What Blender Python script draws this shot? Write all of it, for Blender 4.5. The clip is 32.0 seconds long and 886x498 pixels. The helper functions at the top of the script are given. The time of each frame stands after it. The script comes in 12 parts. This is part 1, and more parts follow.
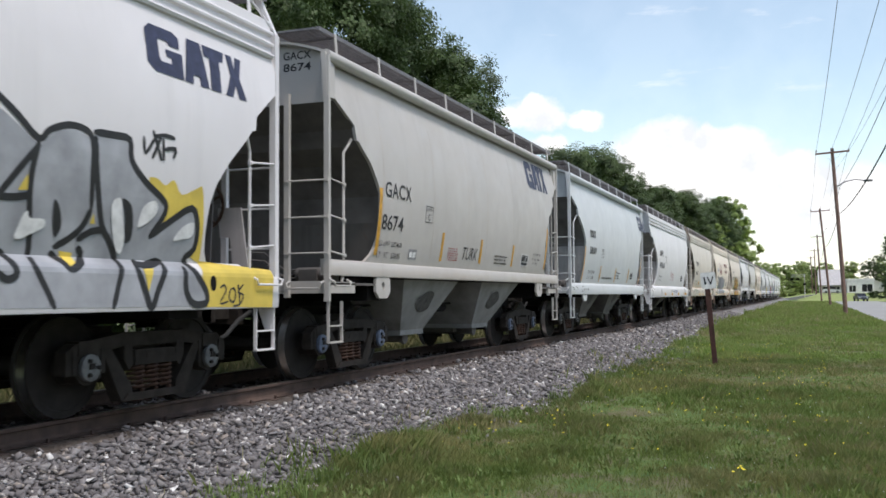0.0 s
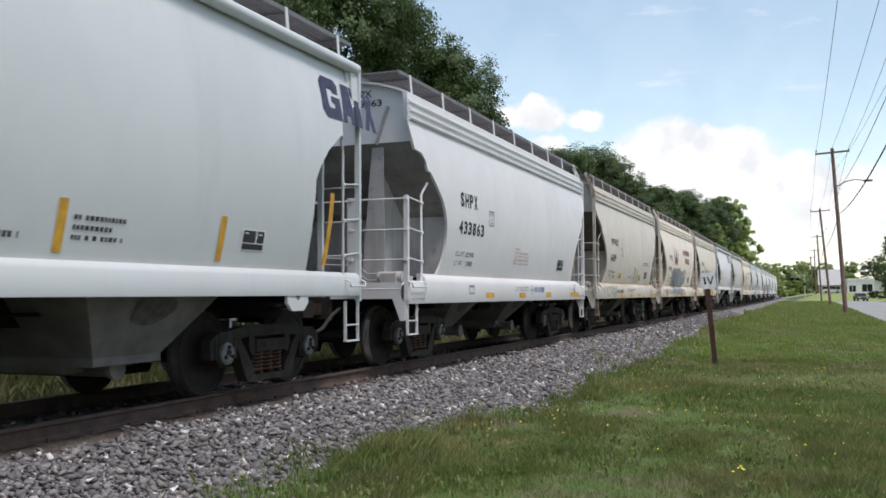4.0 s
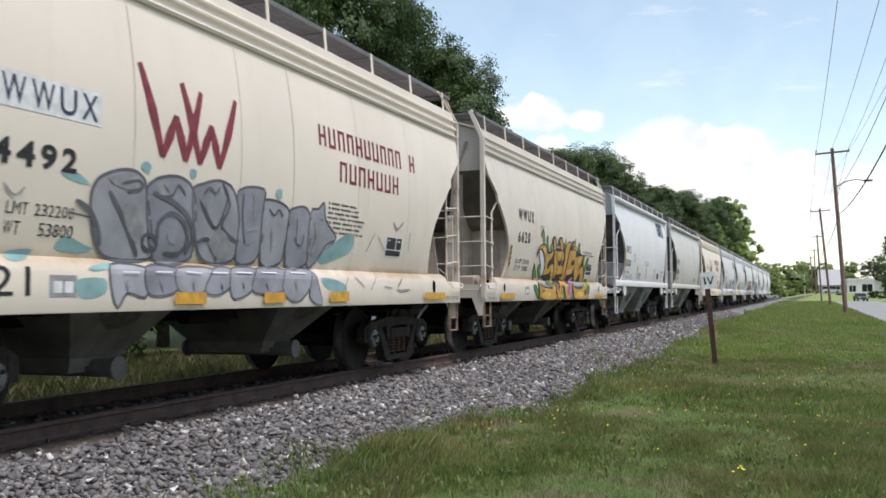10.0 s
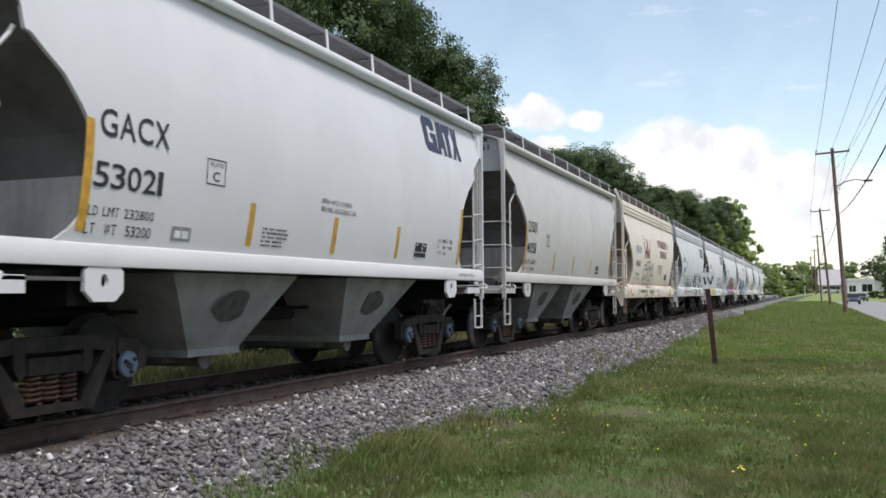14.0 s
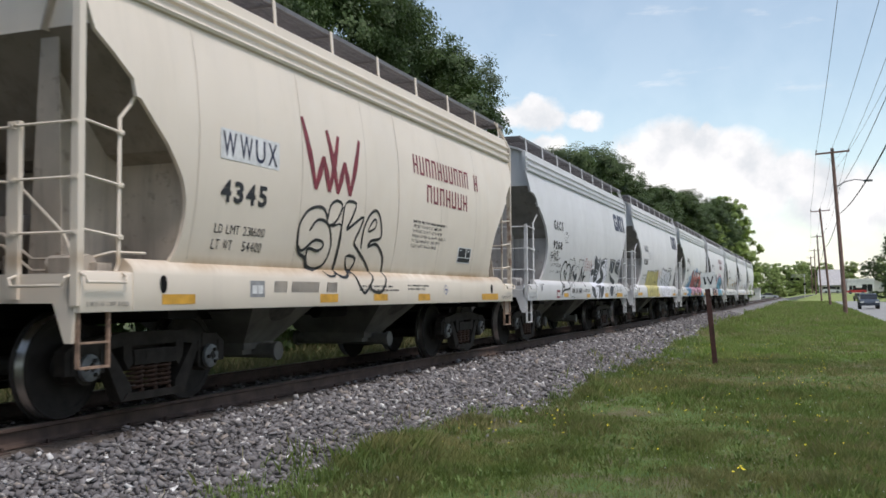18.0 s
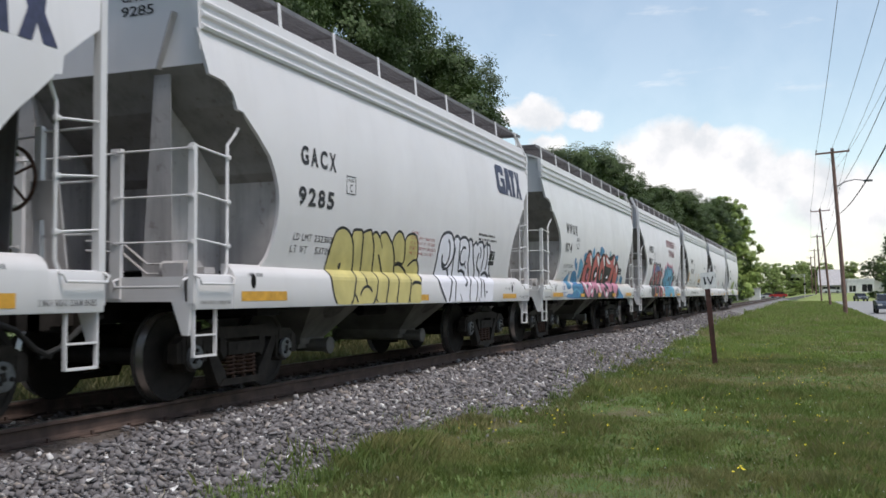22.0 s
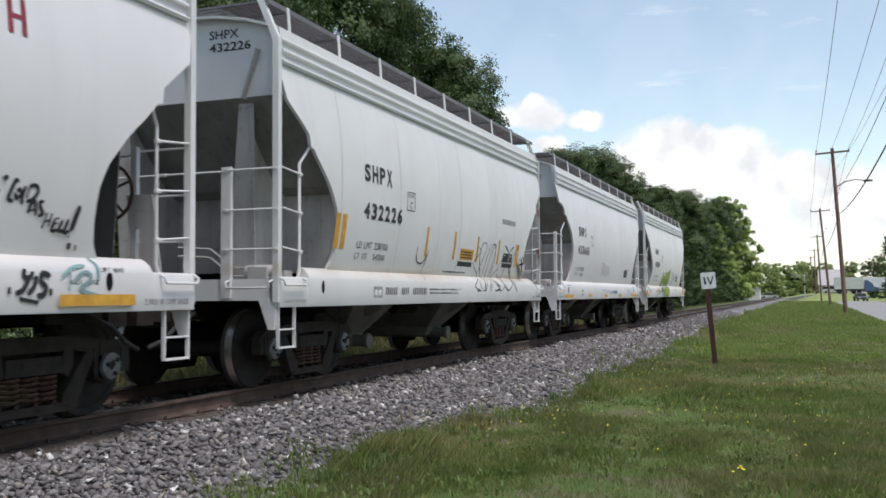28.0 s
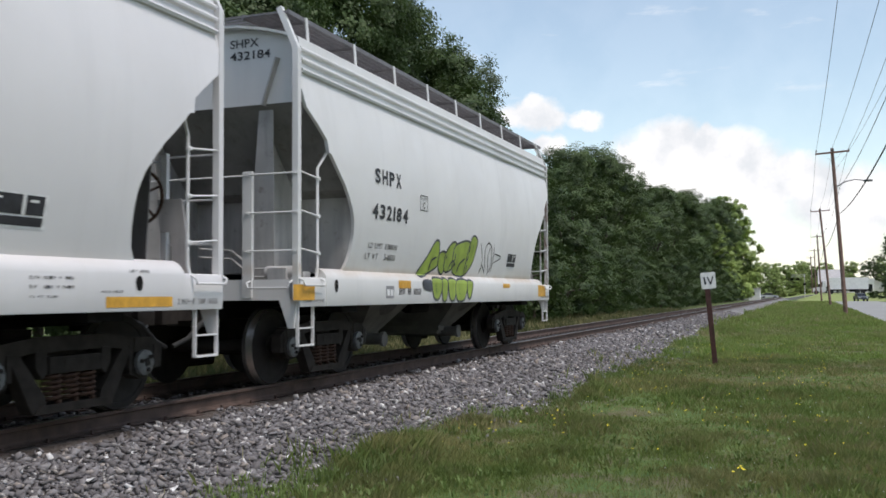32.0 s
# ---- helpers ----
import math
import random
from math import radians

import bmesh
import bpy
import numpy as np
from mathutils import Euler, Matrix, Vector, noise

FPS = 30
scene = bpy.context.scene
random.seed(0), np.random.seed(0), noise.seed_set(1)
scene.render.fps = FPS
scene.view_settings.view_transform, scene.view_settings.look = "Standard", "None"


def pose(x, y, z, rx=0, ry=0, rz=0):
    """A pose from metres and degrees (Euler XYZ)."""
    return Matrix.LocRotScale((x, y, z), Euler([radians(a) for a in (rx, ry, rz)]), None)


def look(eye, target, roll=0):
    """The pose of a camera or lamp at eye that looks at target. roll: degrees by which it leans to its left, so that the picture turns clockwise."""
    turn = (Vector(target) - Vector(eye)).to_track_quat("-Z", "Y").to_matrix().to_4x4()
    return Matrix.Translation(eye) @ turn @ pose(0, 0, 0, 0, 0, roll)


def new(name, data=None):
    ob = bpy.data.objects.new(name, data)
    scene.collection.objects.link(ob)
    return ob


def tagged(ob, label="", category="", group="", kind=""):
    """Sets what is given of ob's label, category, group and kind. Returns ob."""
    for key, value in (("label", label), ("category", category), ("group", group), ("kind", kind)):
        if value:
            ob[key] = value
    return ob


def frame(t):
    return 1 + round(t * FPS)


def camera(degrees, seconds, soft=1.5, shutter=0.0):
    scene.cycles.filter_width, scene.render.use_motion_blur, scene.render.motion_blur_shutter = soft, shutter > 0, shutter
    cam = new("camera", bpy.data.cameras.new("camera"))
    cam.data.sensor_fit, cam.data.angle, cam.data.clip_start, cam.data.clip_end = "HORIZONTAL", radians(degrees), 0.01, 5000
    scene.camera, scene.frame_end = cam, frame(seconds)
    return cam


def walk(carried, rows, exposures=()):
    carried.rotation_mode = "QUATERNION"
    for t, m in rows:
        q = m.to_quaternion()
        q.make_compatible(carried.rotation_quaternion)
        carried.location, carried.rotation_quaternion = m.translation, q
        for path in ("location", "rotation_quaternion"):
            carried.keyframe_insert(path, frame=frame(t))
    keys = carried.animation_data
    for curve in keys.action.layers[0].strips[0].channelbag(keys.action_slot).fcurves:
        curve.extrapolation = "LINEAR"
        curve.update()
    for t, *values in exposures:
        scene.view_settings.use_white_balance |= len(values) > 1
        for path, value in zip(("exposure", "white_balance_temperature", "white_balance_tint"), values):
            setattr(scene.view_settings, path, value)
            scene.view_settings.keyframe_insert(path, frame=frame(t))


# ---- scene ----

# World: x across the track (0 is its centre line), y along it, z up from the top of the rails. Metres.
cam = camera(50.14, 32.0, soft=1.6, shutter=0.15)
EYE = pose(6.921, 0, 1.06, 92.823, 0, 21.018) @ pose(0, 0, 0, 0, 0, -0.409)
walk(cam, [(0, EYE), (32, EYE)], exposures=[(0, 0.24, 6500, 14), (2, 0.2, 6500, 14), (3, 0.14, 6500, 14), (6, 0.16, 6500, 14), (8, 0.17, 6500, 14), (10, 0.26, 6500, 14), (12, 0.29, 6500, 14), (13, 0.2, 6500, 14), (15, 0.12, 6500, 14), (18, 0.02, 6500, 14), (21, 0.02, 6500, 14), (24, 0.1, 6500, 14), (28, 0.1, 6500, 14), (32, 0.08, 6500, 14)])

# ---- light ----
SUN_AZ, SUN_EL = 114.0, 63.0        # compass from +y towards +x, and height


def build_world():
    w = bpy.data.worlds.new("world")
    scene.world = w
    w.use_nodes = True
    nt = w.node_tree
    nt.nodes.clear()
    L = nt.links.new

    def nd(kind, **kw):
        n = nt.nodes.new(kind)
        for k, v in kw.items():
            n.inputs[k].default_value = v
        return n

    def math_(op, a, b=0.0, c=0.0):
        n = nt.nodes.new("ShaderNodeMath")
        n.operation = op
        for s, v in zip(n.inputs, (a, b, c)):
            if isinstance(v, (int, float)):
                s.default_value = v
            else:
                L(v, s)
        return n.outputs[0]

    out = nt.nodes.new("ShaderNodeOutputWorld")
    bg = nd("ShaderNodeBackground", Strength=0.15)
    sky = nt.nodes.new("ShaderNodeTexSky")
    sky.sky_type, sky.sun_disc = "NISHITA", False
    sky.sun_elevation, sky.sun_rotation = radians(SUN_EL), radians(SUN_AZ)
    sky.air_density, sky.dust_density, sky.ozone_density = 1.0, 0.6, 0.5
    tc = nt.nodes.new("ShaderNodeTexCoord")
    # ragged cloud edges: the direction is stirred by noise at two scales
    n1 = nd("ShaderNodeTexNoise", Scale=38.0, Detail=6.0, Roughness=0.6)
    L(tc.outputs["Generated"], n1.inputs["Vector"])
    sub = nt.nodes.new("ShaderNodeVectorMath")
    sub.operation = "SUBTRACT"
    L(n1.outputs["Color"], sub.inputs[0])
    sub.inputs[1].default_value = (0.5, 0.5, 0.5)
    sc = nt.nodes.new("ShaderNodeVectorMath")
    sc.operation = "SCALE"
    L(sub.outputs[0], sc.inputs[0])
    sc.inputs[3].default_value = 0.026
    add = nt.nodes.new("ShaderNodeVectorMath")
    add.operation = "ADD"
    L(tc.outputs["Generated"], add.inputs[0])
    L(sc.outputs[0], add.inputs[1])
    nrm = nt.nodes.new("ShaderNodeVectorMath")
    nrm.operation = "NORMALIZE"
    L(add.outputs[0], nrm.inputs[0])
    # cumulus heaps: bearing, height and radius of each, in degrees
    puffs = [(-15.43, 10.92, 1.78), (-16.45, 10.77, 1.37), (-14.41, 10.49, 1.16), (-15.59, 11.42, 1.03), (-12.31, 10.39, 1.16), (-14.6, 9.02, 1.16), (-7.43, 8.91, 2.46), (-9.24, 8.32, 1.57), (-6.15, 8.26, 2.39), (-4.08, 8.23, 2.53), (-7.62, 7.66, 3.76), (-3.79, 7.24, 3.42), (-5.33, 9.2, 1.16), (-0.71, 7.02, 2.05), (0.47, 6.01, 2.39), (-2.57, 5.82, 2.73), (-7.65, 5.68, 3.08), (2.2, 4.98, 3.76), (-10.27, 6.42, 2.05), (30, 16, 6), (65, 22, 9), (110, 18, 8), (160, 25, 10), (-150, 20, 9), (-80, 24, 10), (-45, 30, 6)]
    total = None
    squash = nt.nodes.new("ShaderNodeVectorMath")       # heaps are flatter than wide
    squash.operation = "MULTIPLY"
    L(nrm.outputs[0], squash.inputs[0])
    squash.inputs[1].default_value = (1, 1, 1.7)
    for az, el, r in puffs:
        a, e = radians(az), radians(el)
        far_ = nt.nodes.new("ShaderNodeVectorMath")
        far_.operation = "DISTANCE"
        L(squash.outputs[0], far_.inputs[0])
        far_.inputs[1].default_value = (math.sin(a) * math.cos(e), math.cos(a) * math.cos(e), math.sin(e) * 1.7)
        mr = nd("ShaderNodeMapRange")
        mr.interpolation_type = "SMOOTHSTEP"
        L(far_.outputs["Value"], mr.inputs["Value"])
        mr.inputs["From Min"].default_value = radians(r * 1.25)
        mr.inputs["From Max"].default_value = radians(r * 0.55)
        total = mr.outputs[0] if total is None else math_("MAXIMUM", total, mr.outputs[0])
    # thin streaks of high cloud over all the sky
    mp = nd("ShaderNodeMapping")
    mp.inputs["Scale"].default_value = (3.0, 3.0, 16.0)
    L(tc.outputs["Generated"], mp.inputs["Vector"])
    n2 = nd("ShaderNodeTexNoise", Scale=3.2, Detail=7.0, Roughness=0.62)
    L(mp.outputs[0], n2.inputs["Vector"])
    wisp = nd("ShaderNodeMapRange")
    wisp.interpolation_type = "SMOOTHSTEP"
    L(n2.outputs["Fac"], wisp.inputs["Value"])
    wisp.inputs["From Min"].default_value, wisp.inputs["From Max"].default_value, wisp.inputs["To Max"].default_value = 0.50, 0.84, 0.45
    cover = math_("MAXIMUM", total, wisp.outputs[0])
    # haze thickens to white at the horizon
    sep = nt.nodes.new("ShaderNodeSeparateXYZ")
    L(tc.outputs["Generated"], sep.inputs[0])
    hz = nd("ShaderNodeMapRange")
    hz.interpolation_type = "SMOOTHSTEP"
    L(sep.outputs["Z"], hz.inputs["Value"])
    for k, v in (("From Min", 0.02), ("From Max", 0.17), ("To Min", 0.55), ("To Max", 0.0)):
        hz.inputs[k].default_value = v
    cover = math_("MAXIMUM", math_("MAXIMUM", cover, hz.outputs[0]), 0.12)
    mix = nt.nodes.new("ShaderNodeMix")
    mix.data_type = "RGBA"
    L(cover, mix.inputs["Factor"])
    air = nt.nodes.new("ShaderNodeVectorMath")          # moist, bright summer air
    air.operation = "MULTIPLY"
    L(sky.outputs[0], air.inputs[0])
    air.inputs[1].default_value = (1.33, 1.29, 1.12)
    L(air.outputs[0], mix.inputs["A"])
    # cloud tops are bright, their folds and bases a little greyer
    n3 = nd("ShaderNodeTexNoise", Scale=17.0, Detail=5.0, Roughness=0.55)
    L(tc.outputs["Generated"], n3.inputs["Vector"])
    shade = nt.nodes.new("ShaderNodeValToRGB")
    shade.color_ramp.elements[0].position, shade.color_ramp.elements[0].color = 0.36, (0.72, 0.76, 0.78, 1)
    shade.color_ramp.elements[1].position, shade.color_ramp.elements[1].color = 0.58, (1.0, 1.0, 0.98, 1)
    L(n3.outputs["Fac"], shade.inputs[0])
    gain = nt.nodes.new("ShaderNodeVectorMath")
    gain.operation = "SCALE"
    L(shade.outputs[0], gain.inputs[0])
    gain.inputs[3].default_value = 7.2
    L(gain.outputs[0], mix.inputs["B"])
    L(mix.outputs["Result"], bg.inputs["Color"])
    L(bg.outputs[0], out.inputs[0])


build_world()
sun_data = bpy.data.lights.new("sun", "SUN")
sun_data.energy, sun_data.angle, sun_data.color = 2.5, radians(16), (1.0, 0.95, 0.88)
sun = new("sun", sun_data)
_a, _e = radians(SUN_AZ), radians(SUN_EL)
sun.matrix_world = look((60 * math.sin(_a) * math.cos(_e), 60 * math.cos(_a) * math.cos(_e), 60 * math.sin(_e)), (0, 0, 0))


# ---- materials ----
class Mat:
    """A node material in few words."""

    def __init__(self, name, rough=0.6, metal=0.0):
        self.m = bpy.data.materials.new(name)
        self.m.use_nodes = True
        self.nt = self.m.node_tree
        self.b = self.nt.nodes["Principled BSDF"]
        self.b.inputs["Roughness"].default_value = rough
        self.b.inputs["Metallic"].default_value = metal
        self.tc = None

    def link(self, a, b):
        self.nt.links.new(a, b)

    def coords(self, scale=(1, 1, 1), kind="Object"):
        if self.tc is None:
            self.tc = self.nt.nodes.new("ShaderNodeTexCoord")
        mp = self.nt.nodes.new("ShaderNodeMapping")
        mp.inputs["Scale"].default_value = scale
        self.link(self.tc.outputs[kind], mp.inputs["Vector"])
        return mp.outputs[0]

    def noise(self, size, detail=4.0, rough=0.55, scale=(1, 1, 1), kind="Object"):
        n = self.nt.nodes.new("ShaderNodeTexNoise")
        n.inputs["Scale"].default_value, n.inputs["Detail"].default_value, n.inputs["Roughness"].default_value = size, detail, rough
        self.link(self.coords(scale, kind), n.inputs["Vector"])
        return n.outputs["Fac"]

    def ramp(self, fac, *stops):
        r = self.nt.nodes.new("ShaderNodeValToRGB")
        el = r.color_ramp.elements
        while len(el) < len(stops):
            el.new(0.5)
        for e, (p, c) in zip(el, stops):
            e.position = p
            e.color = (*c, 1) if not isinstance(c, (int, float)) else (c, c, c, 1)
        self.link(fac, r.inputs[0])
        return r.outputs[0]

    def mix(self, fac, a, b, mode="MIX"):
        n = self.nt.nodes.new("ShaderNodeMix")
        n.data_type, n.blend_type = "RGBA", mode
        for s, v in (("Factor", fac), ("A", a), ("B", b)):
            if isinstance(v, (int, float)):
                n.inputs[s].default_value = v
            elif isinstance(v, tuple):
                n.inputs[s].default_value = (*v, 1)
            else:
                self.link(v, n.inputs[s])
        return n.outputs["Result"]

    def color(self, c):
        if isinstance(c, tuple):
            self.b.inputs["Base Color"].default_value = (*c, 1)
        else:
            self.link(c, self.b.inputs["Base Color"])
        return self

    def random(self):
        return self.nt.nodes.new("ShaderNodeObjectInfo").outputs["Random"]

    def island(self):
        return self.nt.nodes.new("ShaderNodeNewGeometry").outputs["Random Per Island"]

    def rough(self, fac, a, b):
        r = self.ramp(fac, (0.3, a), (0.7, b))
        self.link(r, self.b.inputs["Roughness"])

    def bump(self, fac, strength=0.3, dist=0.01):
        n = self.nt.nodes.new("ShaderNodeBump")
        n.inputs["Strength"].default_value, n.inputs["Distance"].default_value = strength, dist
        self.link(fac, n.inputs["Height"])
        self.link(n.outputs[0], self.b.inputs["Normal"])
        return self


def simple(name, c, rough=0.6, metal=0.0, size=6.0, vary=0.25, bump=0.15):
    m = Mat(name, rough, metal)
    n = m.noise(size, 5)
    d = tuple(x * (1 - vary) for x in c)
    u = tuple(min(1, x * (1 + vary * 0.6)) for x in c)
    m.color(m.ramp(n, (0.3, d), (0.7, u)))
    if bump:
        m.bump(m.noise(size * 6, 3), bump, 0.004)
    return m.m


def car_paint(name, c, grime=0.35, rust=0.15, stain=0.12):
    """Aged enamel on a hopper: a chalky coat with grime streaks that run down and a few rust blooms."""
    m = Mat(name, 0.45)
    d = tuple(x * 0.80 for x in (c[0], c[1], c[2] * 0.96))
    base = m.mix(m.ramp(m.noise(0.9, 3), (0.35, 0.0), (0.75, 1.0)), c, tuple(x * 0.93 for x in c))
    streak = m.ramp(m.noise(1.0, 6, 0.65, (2.6, 2.6, 0.22)), (0.52, 0.0), (0.85, 1.0))
    f = m.mix(grime * 0.65, (0, 0, 0), streak)
    smear = m.ramp(m.noise(0.55, 5, 0.6, (1, 1, 0.7)), (0.46, 0.0), (0.75, 0.16))
    base = m.mix(smear, base, tuple(x * k for x, k in zip(c, (0.74, 0.72, 0.69))))
    base = m.mix(f, base, tuple(x * 0.55 for x in d))
    speck = m.ramp(m.noise(26.0, 3, 0.7), (0.66, 0.0), (0.74, 1.0))
    patch = m.ramp(m.noise(0.7, 4), (0.5, 0.0), (0.72, 1.0))
    rr = m.mix(1.0, speck, patch, "MULTIPLY")
    base = m.mix(m.mix(rust, (0, 0, 0), rr), base, (0.22, 0.10, 0.05))
    # tan dirt that settles along the shoulder of the sill
    sx = m.nt.nodes.new("ShaderNodeSeparateXYZ")
    m.link(m.coords((0.2, 0.2, 0.2)), sx.inputs[0])
    ledge = m.ramp(sx.outputs[2], (0.252, 0.0), (0.268, 0.9), (0.279, 1.0), (0.292, 0.25), (0.33, 0.0))
    blot = m.ramp(m.noise(0.9, 6, 0.65, (1, 1, 0.4)), (0.36, 0.0), (0.62, 1.0))
    base = m.mix(m.mix(stain, (0, 0, 0), m.mix(1.0, ledge, blot, "MULTIPLY")), base, (0.40, 0.27, 0.15))
    m.color(base)
    m.rough(m.noise(3.0, 4), 0.36, 0.6)
    m.bump(m.noise(2.2, 2), 0.12, 0.01)
    return m.m


def dust_shade_paint(name, c, k):
    """The same coat times k under brake dust and soot that has run down in streaks; a low k adds the shade of the end
    recess.
    """
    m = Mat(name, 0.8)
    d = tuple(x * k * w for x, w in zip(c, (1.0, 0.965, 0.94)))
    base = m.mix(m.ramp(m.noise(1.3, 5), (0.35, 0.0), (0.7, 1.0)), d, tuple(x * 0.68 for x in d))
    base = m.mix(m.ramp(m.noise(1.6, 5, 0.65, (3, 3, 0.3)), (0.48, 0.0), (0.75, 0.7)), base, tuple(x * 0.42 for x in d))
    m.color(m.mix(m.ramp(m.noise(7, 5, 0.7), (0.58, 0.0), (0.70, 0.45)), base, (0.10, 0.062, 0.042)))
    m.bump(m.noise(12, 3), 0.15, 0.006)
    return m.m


def rusty_paint(name, c):
    """Painted steel whose coat has worn through to rust in patches."""
    m = Mat(name, 0.65)
    base = m.mix(m.ramp(m.noise(2.0, 4), (0.35, 0.0), (0.7, 1.0)), tuple(x * 0.85 for x in c), tuple(x * 0.6 for x in c))
    m.color(m.mix(m.ramp(m.noise(4.5, 6, 0.7, (1, 1, 0.5)), (0.50, 0.0), (0.62, 0.85)), base, (0.17, 0.085, 0.055)))
    m.bump(m.noise(30, 3), 0.2, 0.004)
    return m.m


COAT = {"lilac": (0.71, 0.69, 0.705), "warmgrey": (0.485, 0.46, 0.435), "ice": (0.575, 0.60, 0.615), "cool": (0.70, 0.69, 0.70), "putty": (0.62, 0.565, 0.495),
        "cream": (0.79, 0.70, 0.595), "bone": (0.69, 0.615, 0.53), "grey": (0.575, 0.55, 0.525), "pale": (0.655, 0.65, 0.66), "white": (0.69, 0.69, 0.685)}
# low factors put the shade under the sloping sheets into the colour, besides dust
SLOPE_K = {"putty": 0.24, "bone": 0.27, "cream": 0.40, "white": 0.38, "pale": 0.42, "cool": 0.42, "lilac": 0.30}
SLOPE = {k: dust_shade_paint("brake_dust_" + k, c, SLOPE_K.get(k, 0.3)) for k, c in COAT.items()}
DUSTY = {k: dust_shade_paint("dusty_coat_" + k, c, 0.76) for k, c in COAT.items()}
# coat dimmed to about a quarter: the shade inside the car ends is painted in
END_SHADED = {k: dust_shade_paint("end_shaded_coat_" + k, c, 0.26) for k, c in COAT.items()}
WORN = {k: rusty_paint("rusted_coat_" + k, COAT[k]) for k in ("putty", "cream", "bone", "white")}
PAINT = {
    "lilac": car_paint("paint_lilac_white", COAT["lilac"], 0.3, 0.1),
    "warmgrey": car_paint("paint_warm_grey", COAT["warmgrey"], 0.45, 0.2, 0.2),
    "ice": car_paint("paint_ice_white", COAT["ice"], 0.25, 0.1),
    "cool": car_paint("paint_cool_white", COAT["cool"], 0.2, 0.08),
    "putty": car_paint("paint_putty", COAT["putty"], 0.38, 0.35, 0.8),
    "cream": car_paint("paint_cream", COAT["cream"], 0.3, 0.4, 0.9),
    "bone": car_paint("paint_bone", COAT["bone"], 0.34, 0.3, 0.9),
    "grey": car_paint("paint_grey", COAT["grey"], 0.45, 0.15, 0.3),
    "pale": car_paint("paint_pale_grey", COAT["pale"], 0.3, 0.12),
    "white": car_paint("paint_white", COAT["white"], 0.3, 0.2, 0.55),
}
M_TRUCK = simple("grimy_cast_steel", (0.034, 0.029, 0.026), 0.75, 0.1, 7, 0.4, 0.4)
M_WHEEL = simple("oily_wheel_steel", (0.028, 0.025, 0.024), 0.7, 0.1, 5, 0.4, 0.2)
M_TREAD = simple("polished_tread", (0.75, 0.74, 0.73), 0.34, 1.0, 9, 0.2, 0.0)
M_CAP_BLUE = simple("bearing_cap_blue", (0.11, 0.145, 0.22), 0.5, 0.2, 14, 0.4, 0.2)
M_CAP = simple("bearing_cap_grey", (0.16, 0.165, 0.175), 0.5, 0.4, 14, 0.4, 0.2)
M_SPRING = simple("rusty_spring", (0.075, 0.045, 0.034), 0.8, 0.1, 20, 0.5, 0.3)
M_UNDER = simple("underframe_black", (0.011, 0.010, 0.010), 0.9, 0.0, 5, 0.4, 0.3)
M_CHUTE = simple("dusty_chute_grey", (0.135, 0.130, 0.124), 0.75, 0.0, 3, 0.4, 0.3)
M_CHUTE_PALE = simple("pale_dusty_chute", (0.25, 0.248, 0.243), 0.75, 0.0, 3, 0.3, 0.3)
M_RUSTY = simple("rusted_step_paint", (0.33, 0.22, 0.16), 0.8, 0, 8, 0.6, 0.3)
M_PATCH = simple("worn_patch", (0.085, 0.082, 0.078), 0.85, 0.0, 9, 0.5, 0.2)
# dark grey that holds the shade of the end recess along with dust
M_SHADE_DUST = simple("brake_dust_grime", (0.115, 0.105, 0.10), 0.8, 0, 2.5, 0.35, 0.2)
M_GRATE = simple("galvanised_grating", (0.20, 0.19, 0.195), 0.55, 0.5, 9, 0.2, 0.0)
for _m in (M_TRUCK, M_WHEEL, M_UNDER, M_SPRING):
    _m.node_tree.nodes["Principled BSDF"].inputs["Specular IOR Level"].default_value = 0.15
M_BLACK = simple("stencil_black", (0.025, 0.025, 0.03), 0.6, 0, 12, 0.5, 0.0)
M_NAVY = simple("logo_navy", (0.035, 0.04, 0.085), 0.55, 0, 12, 0.4, 0.0)
M_BLUE = simple("stencil_blue", (0.03, 0.07, 0.28), 0.6, 0, 12, 0.4, 0.0)
M_MAROON = simple("logo_maroon", (0.22, 0.03, 0.045), 0.6, 0, 9, 0.4, 0.0)
M_RED = simple("stencil_red", (0.42, 0.09, 0.09), 0.6, 0, 12, 0.4, 0.0)
M_YELLOW = simple("reflector_amber", (0.62, 0.33, 0.04), 0.5, 0, 9, 0.3, 0.0)
M_WHITE = simple("stencil_white", (0.72, 0.72, 0.72), 0.6, 0, 12, 0.2, 0.0)
M_HOSE = simple("brake_hose_rubber", (0.02, 0.02, 0.02), 0.7, 0, 9, 0.3, 0.1)


